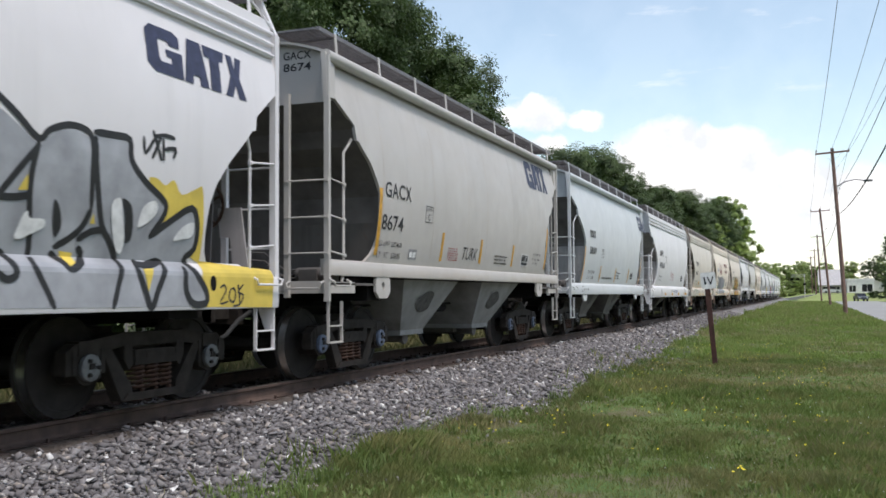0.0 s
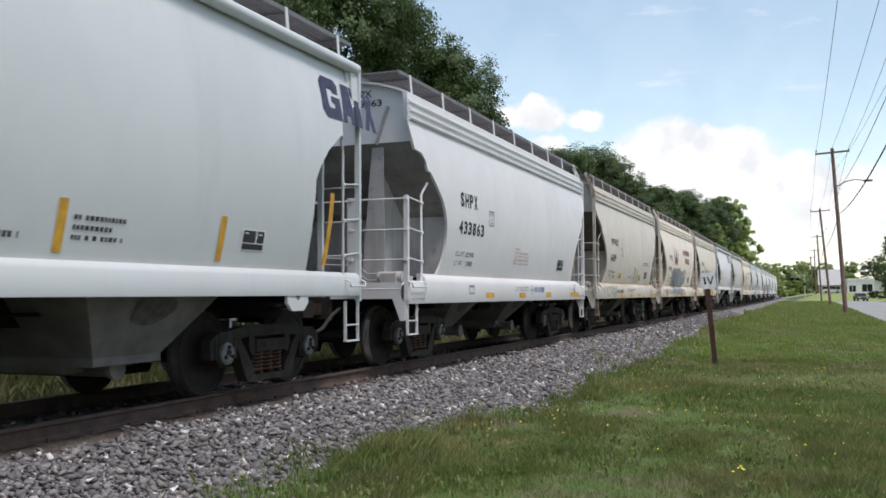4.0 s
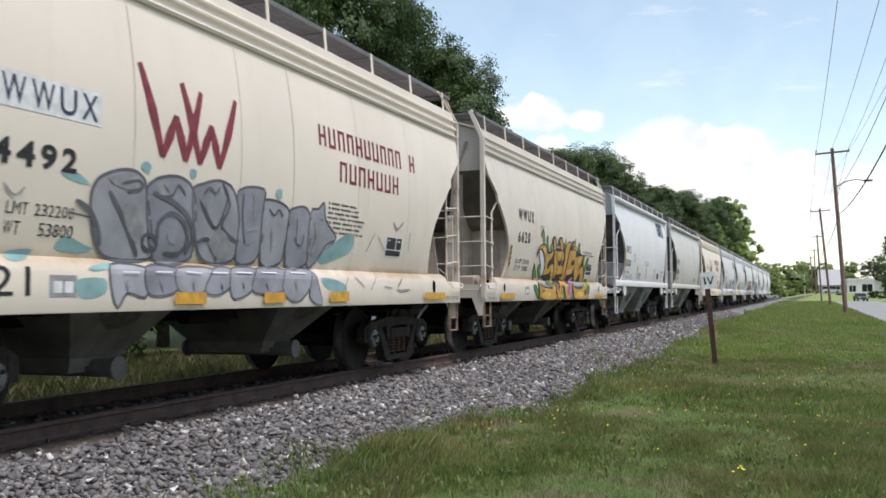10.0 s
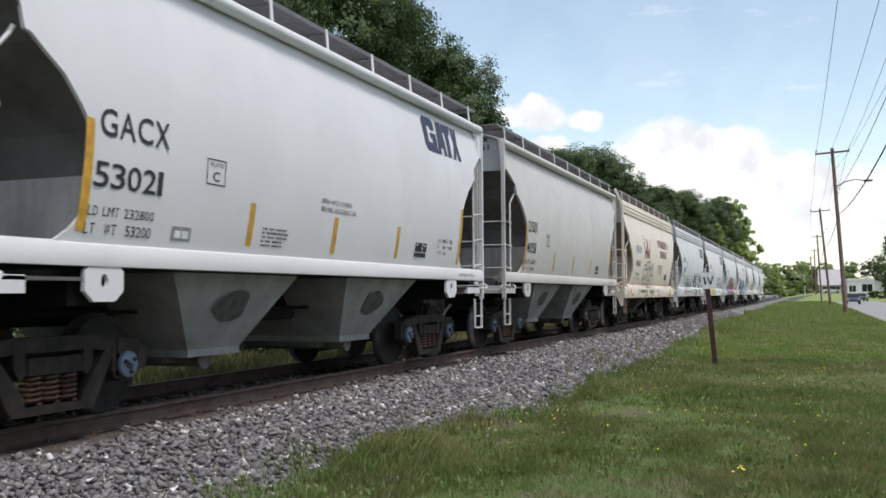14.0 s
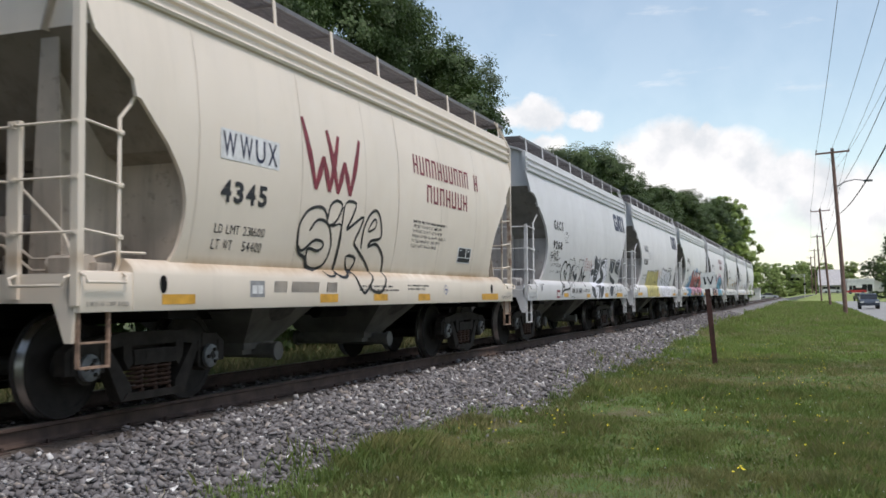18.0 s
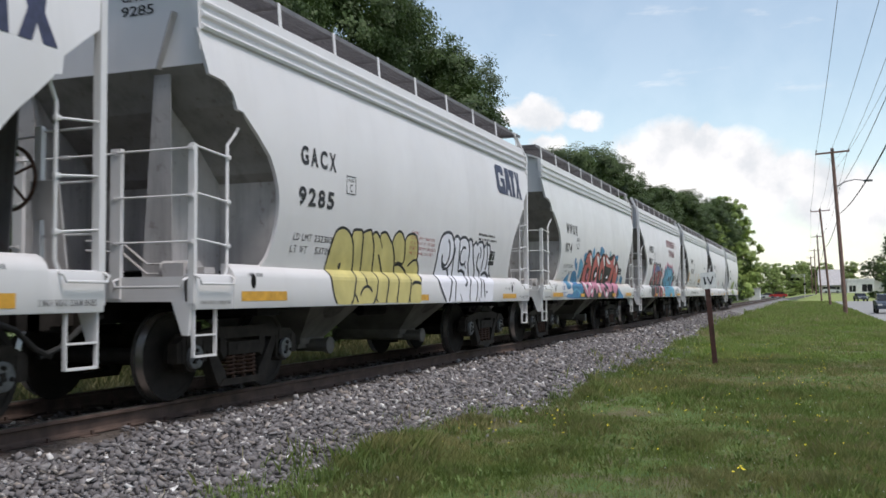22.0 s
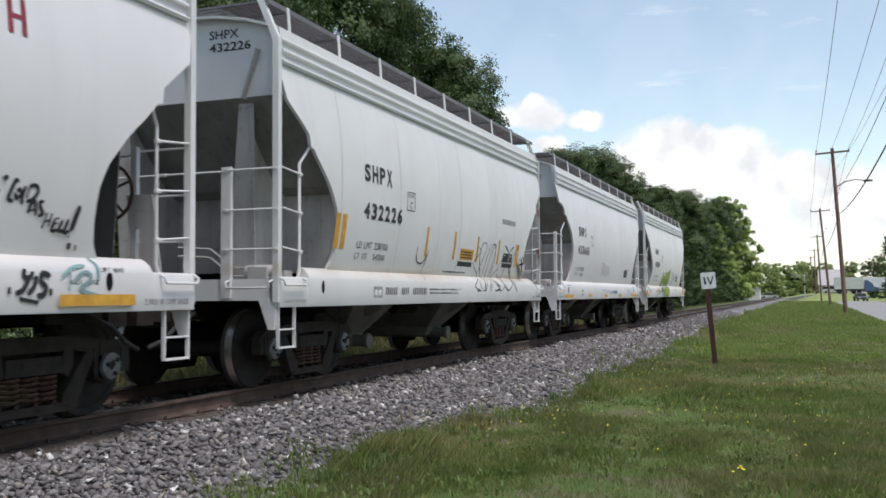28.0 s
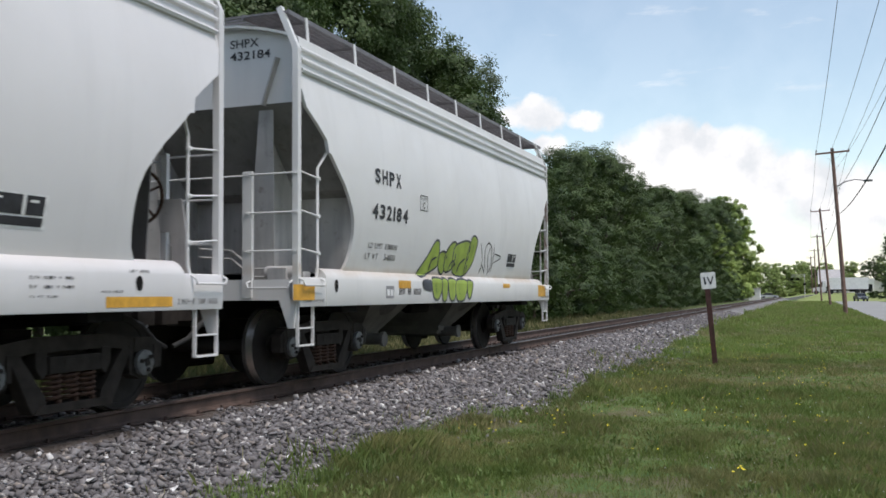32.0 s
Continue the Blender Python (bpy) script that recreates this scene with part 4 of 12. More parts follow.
def bogie_meshes():
    g = {}
    b = Geo()                                            # bolster and brake beams
    b.box(-0.98, 0.98, -0.2, 0.2, 0.42, 0.66).box(-0.35, 0.35, -0.28, 0.28, 0.64, 0.78)
    for s in (-1, 1):
        b.bar((-0.75, s * 0.42, 0.36), (0.75, s * 0.42, 0.36), 0.1, 0.08)
        b.box(-0.82, -0.68, s * 0.36 - 0.03, s * 0.36 + 0.09, 0.28, 0.6).box(0.68, 0.82, s * 0.36 - 0.03, s * 0.36 + 0.09, 0.28, 0.6)
    g["bogie"] = b.mesh("bogie", M_TRUCK)
    f = Geo()                                            # cast side frame: arched top, struts round two openings, spring seat
    top = [(-1.16, 0.40), (-1.16, 0.60), (-1.05, 0.665), (-0.8, 0.70), (-0.45, 0.745), (0.45, 0.745), (0.8, 0.70), (1.05, 0.665), (1.16, 0.60), (1.16, 0.40),
           (1.07, 0.40), (1.04, 0.52), (0.94, 0.575), (0.78, 0.575), (0.45, 0.62), (-0.45, 0.62), (-0.78, 0.575), (-0.94, 0.575), (-1.04, 0.52), (-1.07, 0.40)]
    f.prism(top, "x", 0.97, 1.09)
    for s in (-1, 1):
        f.prism([(s * 0.72, 0.60), (s * 0.60, 0.60), (s * 0.33, 0.26), (s * 0.30, 0.12), (s * 0.46, 0.12), (s * 0.52, 0.22)], "x", 0.965, 1.095)
        f.prism([(s * 0.74, 0.60), (s * 0.72, 0.36), (s * 0.79, 0.33), (s * 0.81, 0.60)], "x", 0.98, 1.08)
        f.prism([(s * 0.44, 0.63), (s * 0.33, 0.63), (s * 0.31, 0.46), (s * 0.37, 0.40), (s * 0.44, 0.50)], "x", 0.96, 1.10)
        f.disc_axle([(0.93, 0.02), (0.93, 0.155), (1.08, 0.155), (1.08, 0.02)], 14, 0, s * 0.889, 0.457)
        f.box(0.95, 1.10, s * 0.889 - 0.13, s * 0.889 + 0.13, 0.56, 0.69)
        f.box(0.99, 1.10, s * 0.889 - 0.2, s * 0.889 - 0.15, 0.40, 0.62).box(0.99, 1.10, s * 0.889 + 0.15, s * 0.889 + 0.2, 0.40, 0.62)
    f.prism([(-0.46, 0.12), (0.46, 0.12), (0.38, 0.19), (-0.38, 0.19)], "x", 0.95, 1.11)
    f.box(0.93, 1.11, -0.30, 0.30, 0.44, 0.58)           # bolster end over the springs
    f.box(1.10, 1.115, -0.14, 0.14, 0.49, 0.55)
    g["side_frame"] = f.mesh("side_frame", M_TRUCK)
    c = Geo()                                            # three coils side by side
    for y in (-0.2, 0.0, 0.2):
        pts = []
        for i in range(61):
            a = i / 60 * 5.5 * 2 * math.pi
            pts.append((1.03 + 0.07 * math.cos(a), y + 0.078 * math.sin(a), 0.20 + 0.235 * i / 60))
        c.tube(pts, 0.017, 5)
    g["spring_nest"] = c.mesh("spring_nest", M_SPRING, True)
    w = Geo()                                            # axle, two wheels, turning end caps
    for s in (-1, 1):
        prof = [(0.685, 0.12), (0.685, 0.36), (0.68, 0.43), (0.682, 0.475), (0.70, 0.486), (0.715, 0.468), (0.725, 0.457)]
        w.disc_axle([(s * x, r) for x, r in prof], 40)
        w.loft([[(s * x, r * math.cos(t), r * math.sin(t)) for t in (2 * math.pi * j / 40 for j in range(40))] for x, r in [(0.725, 0.457), (0.815, 0.452)]], True, False, 1)
        w.disc_axle([(s * x, r) for x, r in [(0.815, 0.452), (0.825, 0.445), (0.825, 0.385), (0.80, 0.37), (0.765, 0.30), (0.775, 0.16), (0.845, 0.145), (0.85, 0.09)]], 40)
        w.disc_axle([(s * x, r) for x, r in [(0.85, 0.09), (0.92, 0.085), (0.92, 0.11), (1.08, 0.112), (1.09, 0.105)]], 20)
        w.disc_axle([(s * x, r) for x, r in [(1.09, 0.122), (1.125, 0.118), (1.135, 0.06), (1.128, 0.02)]], 24, 2)
        for j in range(3):
            a = j * 2 * math.pi / 3
            y, z = 0.07 * math.cos(a), 0.07 * math.sin(a)
            w.disc_axle([(s * x, r) for x, r in [(1.12, 0.02), (1.155, 0.02), (1.158, 0.008)]], 6, 0, y, z)
        w.box(min(s * 1.13, s * 1.142), max(s * 1.13, s * 1.142), -0.035, 0.035, -0.012, 0.04, 0)
    w.disc_axle([(-0.7, 0.085), (0.7, 0.085)], 14)
    g["wheelset"] = w.mesh("wheelset", [M_WHEEL, M_TREAD, M_CAP], True)
    return g


BOGIE = bogie_meshes()
BOGIE["wheelset_blue"] = BOGIE["wheelset"].copy()
BOGIE["wheelset_blue"].materials[2] = M_CAP_BLUE
WHEELSETS = []


def add_bogie(car, y, blue=False):
    bog = put("bogie", BOGIE["bogie"], car, pose(0, y, 0), "black grimy cast-steel bogie")
    for turn in (0, 180):
        put("side_frame", BOGIE["side_frame"], bog, pose(0, 0, 0, 0, 0, turn))
        put("spring_nest", BOGIE["spring_nest"], bog, pose(0, 0, 0, 0, 0, turn), "rust-brown coil springs")
    for s in (-1, 1):
        ws = put("wheelset", BOGIE["wheelset_blue" if blue else "wheelset"], bog, pose(0, s * 0.889, 0.457), "steel wheelset with bright treads and round bearing caps")
        WHEELSETS.append((ws, s * 0.889, y))


RUNGS = {}


def rung(parent, p, q, paint):
    """One ladder rung between two points, bent feet and all, shared by length."""
    p, q = Vector(p), Vector(q)
    n = round((q - p).length, 2)
    key = (n, paint)
    if key not in RUNGS:
        g = Geo().tube([(0, -n / 2, 0), (0, n / 2, 0)], 0.012, 6)
        for s in (-1, 1):                                # flattened feet bolted to the stiles
            g.box(-0.016, 0.016, s * n / 2 - 0.03, s * n / 2 + 0.03, -0.02, 0.02).tube([(-0.026, s * n / 2, 0), (0.026, s * n / 2, 0)], 0.012, 6)
        RUNGS[key] = g.mesh("rung", PAINT[paint], True)
    d = (q - p).normalized()
    m = Matrix.Translation((p + q) / 2) @ Vector((0, 1, 0)).rotation_difference(d).to_matrix().to_4x4()
    return put("rung", RUNGS[key], parent, m)


def side_sheet(L, cut_a, cut_b, z0, ztop, chord, pillow, seams, s):
    """The bulging side plate with its cut-back ends, a fold at the rim, and slightly pillowed panels."""
    g = Geo()
    n = 64
    zs = sorted(set([z for z, _ in cut_a] + [z for z, _ in cut_b]))
    rows_ = []
    for z in zs:
        ya = np.interp(z, [a for a, _ in cut_a], [b for _, b in cut_a])
        yb = np.interp(z, [a for a, _ in cut_b], [b for _, b in cut_b])
        row = []
        for i in range(n + 1):
            y = -L / 2 + ya + (L - ya - yb) * i / n
            ph = (y / seams) % 1.0
            bulge = pillow * (math.sin(ph * math.pi) ** 0.6 if pillow else 0)
            row.append((s * (side_x(z) + bulge - pillow), y, z))
        rows_.append(row)
    g.loft(rows_, False)
    for col in (0, n):                                   # rim of the plate, folded inwards
        inn = [(r[col][0] - s * 0.05, r[col][1] + (0.015 if col == 0 else -0.015), r[col][2]) for r in rows_]
        g.loft([[r[col] for r in rows_], inn], False)
    return g


def roof(L, kind, dy):
    if kind == "cf":
        prof = [(1.475, 4.07), (1.44, 4.10), (1.30, 4.16), (1.0, 4.25), (0.6, 4.32), (0, 4.35)]
    else:
        prof = [(1.44, 4.10), (1.30, 4.16), (1.0, 4.25), (0.6, 4.32), (0, 4.35)]
    pts = prof + [(-x, z) for x, z in prof[-2::-1]]
    low = [(x * 0.99, z - 0.03) for x, z in pts][::-1]
    g = Geo()
    g.prism([(x, z) for x, z in pts + low], "y", -L / 2 + dy, L / 2 - dy)
    return g


def grating(L):
    """Running boards on both sides of the hatches: bearing bars along, thin bars across, edge angle."""
    g = Geo()
    y0, y1 = -L / 2 + 0.02, L / 2 - 0.02
    for s in (-1, 1):
        for x in (0.88, 0.98, 1.08, 1.18, 1.28):
            g.box(s * x - 0.004, s * x + 0.004, y0, y1, 4.352, 4.368)
        for x in (0.78, 1.385):
            g.box(s * x - 0.012, s * x + 0.012, y0, y1, 4.335, 4.385)
        n = int(L / 0.032)
        for i in range(n + 1):
            y = y0 + (y1 - y0) * i / n
            g.box(s * 1.08 - 0.3, s * 1.08 + 0.3, y - 0.0045, y + 0.0045, 4.352, 4.372)
    for y in (y0 + 0.03, y1 - 0.03):                     # cross walk at both ends
        for k in range(5):
            yy = y + (0.1 * k if y < 0 else -0.1 * k)
            g.box(-1.38, 1.38, yy - 0.006, yy + 0.006, 4.362, 4.385)
    return g


def build_car(spec):
    ya, yb, kind, paint, left, name_label = spec["ya"], spec["yb"], spec["kind"], spec["paint"], spec["left"], spec["label"]
    L = yb - ya
    car = empty("hopper_car", pose(0, (ya + yb) / 2, 0), name_label, "hopper car", "hopper cars of the train")
    P = PAINT[paint]
    cf = kind == "cf"
    cutL = CUT_TR if not cf else CUT_SHORT if left == "short" else CUT_CF
    cutR = CUT_TR if not cf else CUT_CF
    zt = 3.66 if cf else 3.97
    low = paint == "ice"                                 # this car's sill hangs deeper than its sisters'
    if low:
        cutL = cutR = CUT_LOW
    for s in (-1, 1):
        part("side_sheet", side_sheet(L, cutL, cutR, 1.36, zt, 0, 0.0035 if cf else 0.007, 2.05 if cf else 1.13, s), P, car, smooth=True)
        if cf:                                           # deep side sill with rolled top, and the ribbed top chord
            g = Geo()
            pr = [(1.40, 0.945), (1.555, 0.945), (1.56, 0.955), (1.56, 1.26), (1.552, 1.30), (1.53, 1.335), (1.49, 1.372), (1.44, 1.40), (1.40, 1.40)]
            y0, y1 = -L / 2 + 0.02, L / 2 - 0.02
            g.prism([(s * x, z) for x, z in pr], "y", y0 + 0.62, y1 - 0.62)
            low = [(1.42, 0.945), (1.545, 0.945), (1.55, 0.955), (1.55, 1.25), (1.54, 1.275), (1.51, 1.285), (1.42, 1.285)]
            g.prism([(s * x, z) for x, z in low], "y", y0, y0 + 0.62)
            g.prism([(s * x, z) for x, z in low], "y", y1 - 0.62, y1)
            part("side_sill", g, P, car, smooth=True)
            g = Geo()
            pr = [(1.44, 3.655), (1.53, 3.66), (1.545, 3.685), (1.54, 3.70), (1.505, 3.715), (1.50, 3.775), (1.535, 3.79), (1.54, 3.81), (1.53, 3.83), (1.495, 3.845), (1.49, 3.90),
                  (1.525, 3.915), (1.53, 3.935), (1.52, 3.955), (1.485, 3.97), (1.48, 4.075), (1.44, 4.10), (1.40, 4.09)]
            a = 0.10 if left != "short" else 0.14
            g.prism([(s * x, z) for x, z in pr], "y", -L / 2 + a, L / 2 - 0.10)
            part("top_chord", g, P, car, smooth=True)
        else:
            g = Geo()
            pr = [(1.40, 1.32), (1.53, 1.32), (1.535, 1.345), (1.53, 1.47), (1.515, 1.50), (1.47, 1.52), (1.40, 1.52)]
            if low:
                pr = [(1.40, 1.07), (1.53, 1.07), (1.535, 1.09), (1.535, 1.29), (1.52, 1.325), (1.48, 1.36), (1.40, 1.36)]
            g.prism([(s * x, z) for x, z in pr], "y", -L / 2 + 0.04, L / 2 - 0.04)
            part("side_sill", g, P, car, smooth=True)
            g = Geo()
            pr = [(1.40 + 0.075 + 0.075 * math.cos(t), 4.02 + 0.075 * math.sin(t)) for t in (i * 2 * math.pi / 14 for i in range(14))]
            g.prism([(s * x, z) for x, z in pr], "y", -L / 2 + 0.03, L / 2 - 0.03)
            part("top_chord", g, P, car, smooth=True)
    part("roof", roof(L, kind, 0.16), P, car)
    for i in range(4):                                   # round loading hatches
        y = (i - 1.5) * L / 4.6
        part("hatch_cover", Geo().loft([[(r * math.cos(t), y + r * math.sin(t), z) for t in (j * math.pi / 12 for j in range(24))] for r, z in ((0.40, 4.3), (0.40, 4.44), (0.36, 4.475), (0.1, 4.5))], True, True), P, car, smooth=True)
    part("running_board", grating(L), M_GRATE, car, "see-through steel grating walkway on the roof")
    nb = 9
    for s in (-1, 1):                                    # struts that carry the walkway
        for i in range(nb):
            y = -L / 2 + 0.42 + (L - 0.84) * i / (nb - 1)
            b = Geo().bar((s * 1.43, y, 4.08), (s * 1.405, y, 4.385), 0.05, 0.014, (1, 0, 0))
            part("walkway_strut", b, P, car)
            part("walkway_bearer", Geo().bar((s * 1.37, y, 4.325), (s * 0.8, y, 4.325), 0.025, 0.03), M_GRATE, car)
    # underframe: centre sill, chutes, outlet gates
    g = Geo().box(-0.32, 0.32, -L / 2 + 0.1, L / 2 - 0.1, 0.80, 1.15)
    for y in (-L / 2 + 1.52, L / 2 - 1.52):
        g.box(-1.42, 1.42, y - 0.22, y + 0.22, 0.86 if cf else 1.0, 1.30)
    g.box(-1.38, 1.38, -L / 2 + 1.5, L / 2 - 1.5, 1.30, 1.36)
    g.tube([(0.62, -L / 2 + 0.6, 0.92), (0.62, L / 2 - 0.6, 0.92)], 0.022, 6)
    part("underframe", g, M_UNDER, car)
    for y in (-1.62, 1.62):
        e = 1 if y > 0 else -1
        g = Geo()
        if cf:
            top = [(-1.3, y + e * 1.15), (1.3, y + e * 1.15), (1.3, y - e * 0.80), (-1.3, y - e * 0.80)]
            bot = [(-0.55, y + e * 0.38), (0.55, y + e * 0.38), (0.55, y - e * 0.3), (-0.55, y - e * 0.3)]
            zt_, zb_ = 1.30, 0.50
        else:
            top = [(-1.40, y + e * 1.33), (1.40, y + e * 1.33), (1.40, y - e * 0.98), (-1.40, y - e * 0.98)]
            bot = [(-0.95, y + e * 0.55), (0.95, y + e * 0.55), (0.95, y - e * 0.40), (-0.95, y - e * 0.40)]
            zt_, zb_ = 1.34, 0.52
        g.loft([[(a, b, zt_) for a, b in top], [(a * 0.97, b, zt_ - 0.05) for a, b in top], [(a, b, zb_) for a, b in bot], [(a, b, zb_ - 0.08) for a, b in bot]], True, True)
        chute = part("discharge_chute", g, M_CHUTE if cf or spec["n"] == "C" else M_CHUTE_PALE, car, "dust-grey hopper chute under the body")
        yc = sum(b for _, b in bot) / 4
        for s in (-1, 1):                                # dark worn patch where the outlet number was painted over
            k = 0.42
            xm, zm = (1.27 + (0.55 - 1.27) * k, 1.25 + (0.5 - 1.25) * k) if cf else (1.37 + (0.95 - 1.37) * k, 1.29 + (0.52 - 1.29) * k)
            sl = (1.27 - 0.55) / 0.75 if cf else 0.42 / 0.77
            ring = [(s * (xm + 0.012 + 0.17 * math.sin(t) * sl), y + e * 0.12 + (0.30 + 0.05 * math.sin(3 * t + y)) * math.cos(t), zm + 0.17 * math.sin(t)) for t in (j * math.pi / 10 for j in range(20))]
            part("worn_patch", Geo().add(ring, [tuple(range(20))]), M_PATCH, chute, "dark worn patch")
        g = Geo().box(-0.5, 0.5, yc - 0.30, yc + 0.30, 0.36, 0.45)
        g.tube([(-0.80, yc, 0.40), (0.80, yc, 0.40)], 0.09, 12)
        for s in (-1, 1):
            g.disc_axle([(s * 0.78, 0.03), (s * 0.78, 0.115), (s * 0.83, 0.115), (s * 0.83, 0.03)], 12, 0, yc, 0.40)
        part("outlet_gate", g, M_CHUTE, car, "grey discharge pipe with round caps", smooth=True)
    g = Geo()                                            # air reservoir and brake cylinder
    g.tube([(-0.75, -0.7, 0.78), (-0.75, 0.5, 0.78)], 0.16, 14).box(-0.9, -0.6, -0.05, 0.05, 0.9, 1.3)
    part("air_reservoir", g, M_UNDER, car, smooth=True)
    part("brake_cylinder", Geo().tube([(0.7, -0.5, 0.86), (0.7, 0.3, 0.86)], 0.09, 10), M_UNDER, car, smooth=True)
    for e in (-1, 1):
        build_end(car, L, kind, P, paint, e, left if e < 0 else "tall")
    for e in (-1, 1):
        add_bogie(car, e * (L / 2 - 1.52), not cf and not low)
    return car


def build_end(car, L, kind, P, paint, e, style):
    cf = kind == "cf"

    def Y(d):
        return e * (L / 2 - d)

    def quad(g, pts):
        g.add(pts, [tuple(range(len(pts)))])
    zb = 3.36 if cf else 3.5
    d0 = 0.28
    # end sheet: upper wall, sloping floor below it, upright foot
    top = [(1.46, 3.7), (1.45, 4.05), (1.30, 4.14), (1.0, 4.23), (0.6, 4.30), (0, 4.33)]
    arch = [(-side_x(zb) + 0.03, zb)] + [(-x, z) for x, z in top] + [(x, z) for x, z in top[-2::-1]] + [(side_x(zb) - 0.03, zb)]
    g = Geo()
    g.prism(arch, "y", Y(d0), Y(d0 + 0.02))
    for s in (-1, 1):                                    # bent corners of the wall
        g.add([(s * (side_x(3.5) - 0.05), Y(d0 - 0.012), zb), (s * (side_x(3.5) - 0.012), Y(0.10), zb + 0.1), (s * 1.485, Y(0.10), 4.05), (s * 1.44, Y(d0 - 0.012), 4.05)], [(0, 1, 2, 3)])
    part("end_wall", g, P, car)
    g = Geo()
    zl = 2.32 if cf or paint == "ice" else 2.05
    low = paint == "ice"
    cut = CUT_LOW if low else CUT_TR if not cf else CUT_SHORT if style == "short" else CUT_CF
    dmax = max(d for _, d in cut)
    dfoot = dmax + 0.03
    rows_ = [[(x * (side_x(zb) - 0.025), Y(d0), zb) for x in (-1, -0.5, 0, 0.5, 1)]]
    for z in (3.2, 3.0, 2.8, 2.65, 2.5, 2.4, zl) if zl > 2.3 else (3.2, 3.0, 2.8, 2.6, 2.4, 2.25, zl):
        d = np.interp(z, [q for q, _ in cut], [q for _, q in cut]) + 0.03 if z > zl else dfoot
        d = max(d, d0 + 0.01 + (zb - z) * (0.9 if cf else 0.55) if z > zl else 0)
        rows_.append([(x * (side_x(z) - 0.022), Y(min(d, dfoot)), z) for x in (-1, -0.5, 0, 0.5, 1)])
    inner = [[(x, y - e * 0.02, z) for x, y, z in r] for r in rows_]
    g.loft(rows_, False)
    g.loft(inner, False)
    part("slope_sheet", g, SLOPE[paint] if cf or low else M_SHADE_DUST, car, "sloping end sheet, its shade and brake dust put into the dark colour")
    if not cf and "ice" in paint:                        # ribs that stiffen the sloping sheet
        for x0 in (-0.75, 0.10):
            part("slope_rib", Geo().bar((x0, Y(d0 + 0.10), 3.42), (x0 + 0.72, Y(d0 + 0.72), 2.35), 0.09, 0.07, (0, 1, 0)), M_CHUTE_PALE, car)
    w = side_x(zl) - 0.022
    part("end_foot", Geo().prism([(-w, zl), (w, zl), (1.44, 1.37), (-1.44, 1.37)], "y", Y(dfoot), Y(dfoot + 0.02)), END_SHADED[paint] if e > 0 or paint == "warmgrey" else DUSTY[paint], car)
    for s in (-1, 1):                                    # tapering gusset: a web behind a narrow flange
        if not cf:
            break
        g = Geo()
        if e < 0:
            g.prism([(Y(0.36), zb - 0.03), (Y(0.46), 1.19), (Y(dfoot - 0.01), 1.19), (Y(dfoot - 0.02), zl), (Y(d0 + 0.06), zb - 0.03)], "x", s * 0.80, s * 0.815)
        v = [(s * 0.56, Y(0.47), 1.19), (s * 0.96, Y(0.45), 1.19), (s * 1.00, Y(0.335), zb - 0.02), (s * 0.81, Y(0.335), zb - 0.02)]
        g.add(v + [(x, y - e * 0.015, z) for x, y, z in v], [(0, 1, 2, 3), (7, 6, 5, 4), (0, 4, 5, 1), (1, 5, 6, 2), (2, 6, 7, 3), (3, 7, 4, 0)])
        g.bar((s * 0.92, Y(0.27), zb - 0.02), (s * 1.12, Y(0.25), 3.90), 0.10, 0.02)
        part("gusset", g, END_SHADED[paint] if e > 0 else DUSTY[paint], car)
    g = Geo()                                            # end sill and platform
    if cf:
        g.box(-1.5, 1.5, min(Y(0.02), Y(0.10)), max(Y(0.02), Y(0.10)), 1.02, 1.26)
        part("end_platform", Geo().box(-1.5, 1.5, min(Y(0.10), Y(1.45)), max(Y(0.10), Y(1.45)), 1.17, 1.20), SLOPE[paint], car, "dark floor of the end platform")
        for s in (-1, 1):                                # jacking gussets below the corners
            g.prism([(s * 1.28, 1.02), (s * 1.5, 1.02), (s * 1.47, 0.70), (s * 1.40, 0.70)], "y", Y(0.01), Y(0.05))
    else:
        g.box(-1.5, 1.5, min(Y(0.03), Y(0.12)), max(Y(0.03), Y(0.12)), 1.10, 1.25)
        part("end_platform", Geo().box(-1.5, 1.5, min(Y(0.12), Y(1.45)), max(Y(0.12), Y(1.45)), 1.20, 1.23), M_SHADE_DUST, car, "dark floor of the end platform")
        for s in (-1, 1):
            g.box(min(s * 1.44, s * 1.50), max(s * 1.44, s * 1.50), min(Y(0.05), Y(0.78)), max(Y(0.05), Y(0.78)), 1.10, 1.24)
            # bolster plate with its lifting hole
            y0, y1 = Y(1.38), Y(1.84)
            zc = 1.07 if low else 1.20
            ring = [((y0 + y1) / 2 + 0.045 * math.cos(t), zc + 0.06 * math.sin(t)) for t in (j * math.pi / 6 + math.pi / 4 for j in range(12))]
            sq = []
            for a, b in ring:
                da, db = a - (y0 + y1) / 2, b - zc
                k = max(abs(da) / 0.23, abs(db) / 0.17)
                sq.append(((y0 + y1) / 2 + da / k, zc + db / k))
            for xx in (1.48, 1.52):
                g.loft([[(s * xx, a, b) for a, b in ring], [(s * xx, a, b) for a, b in sq]], True)
            g.loft([[(s * 1.48, a, b) for a, b in sq], [(s * 1.52, a, b) for a, b in sq]], True)
            g.loft([[(s * 1.48, a, b) for a, b in ring], [(s * 1.52, a, b) for a, b in ring]], True)
    part("end_sill", g, P, car)
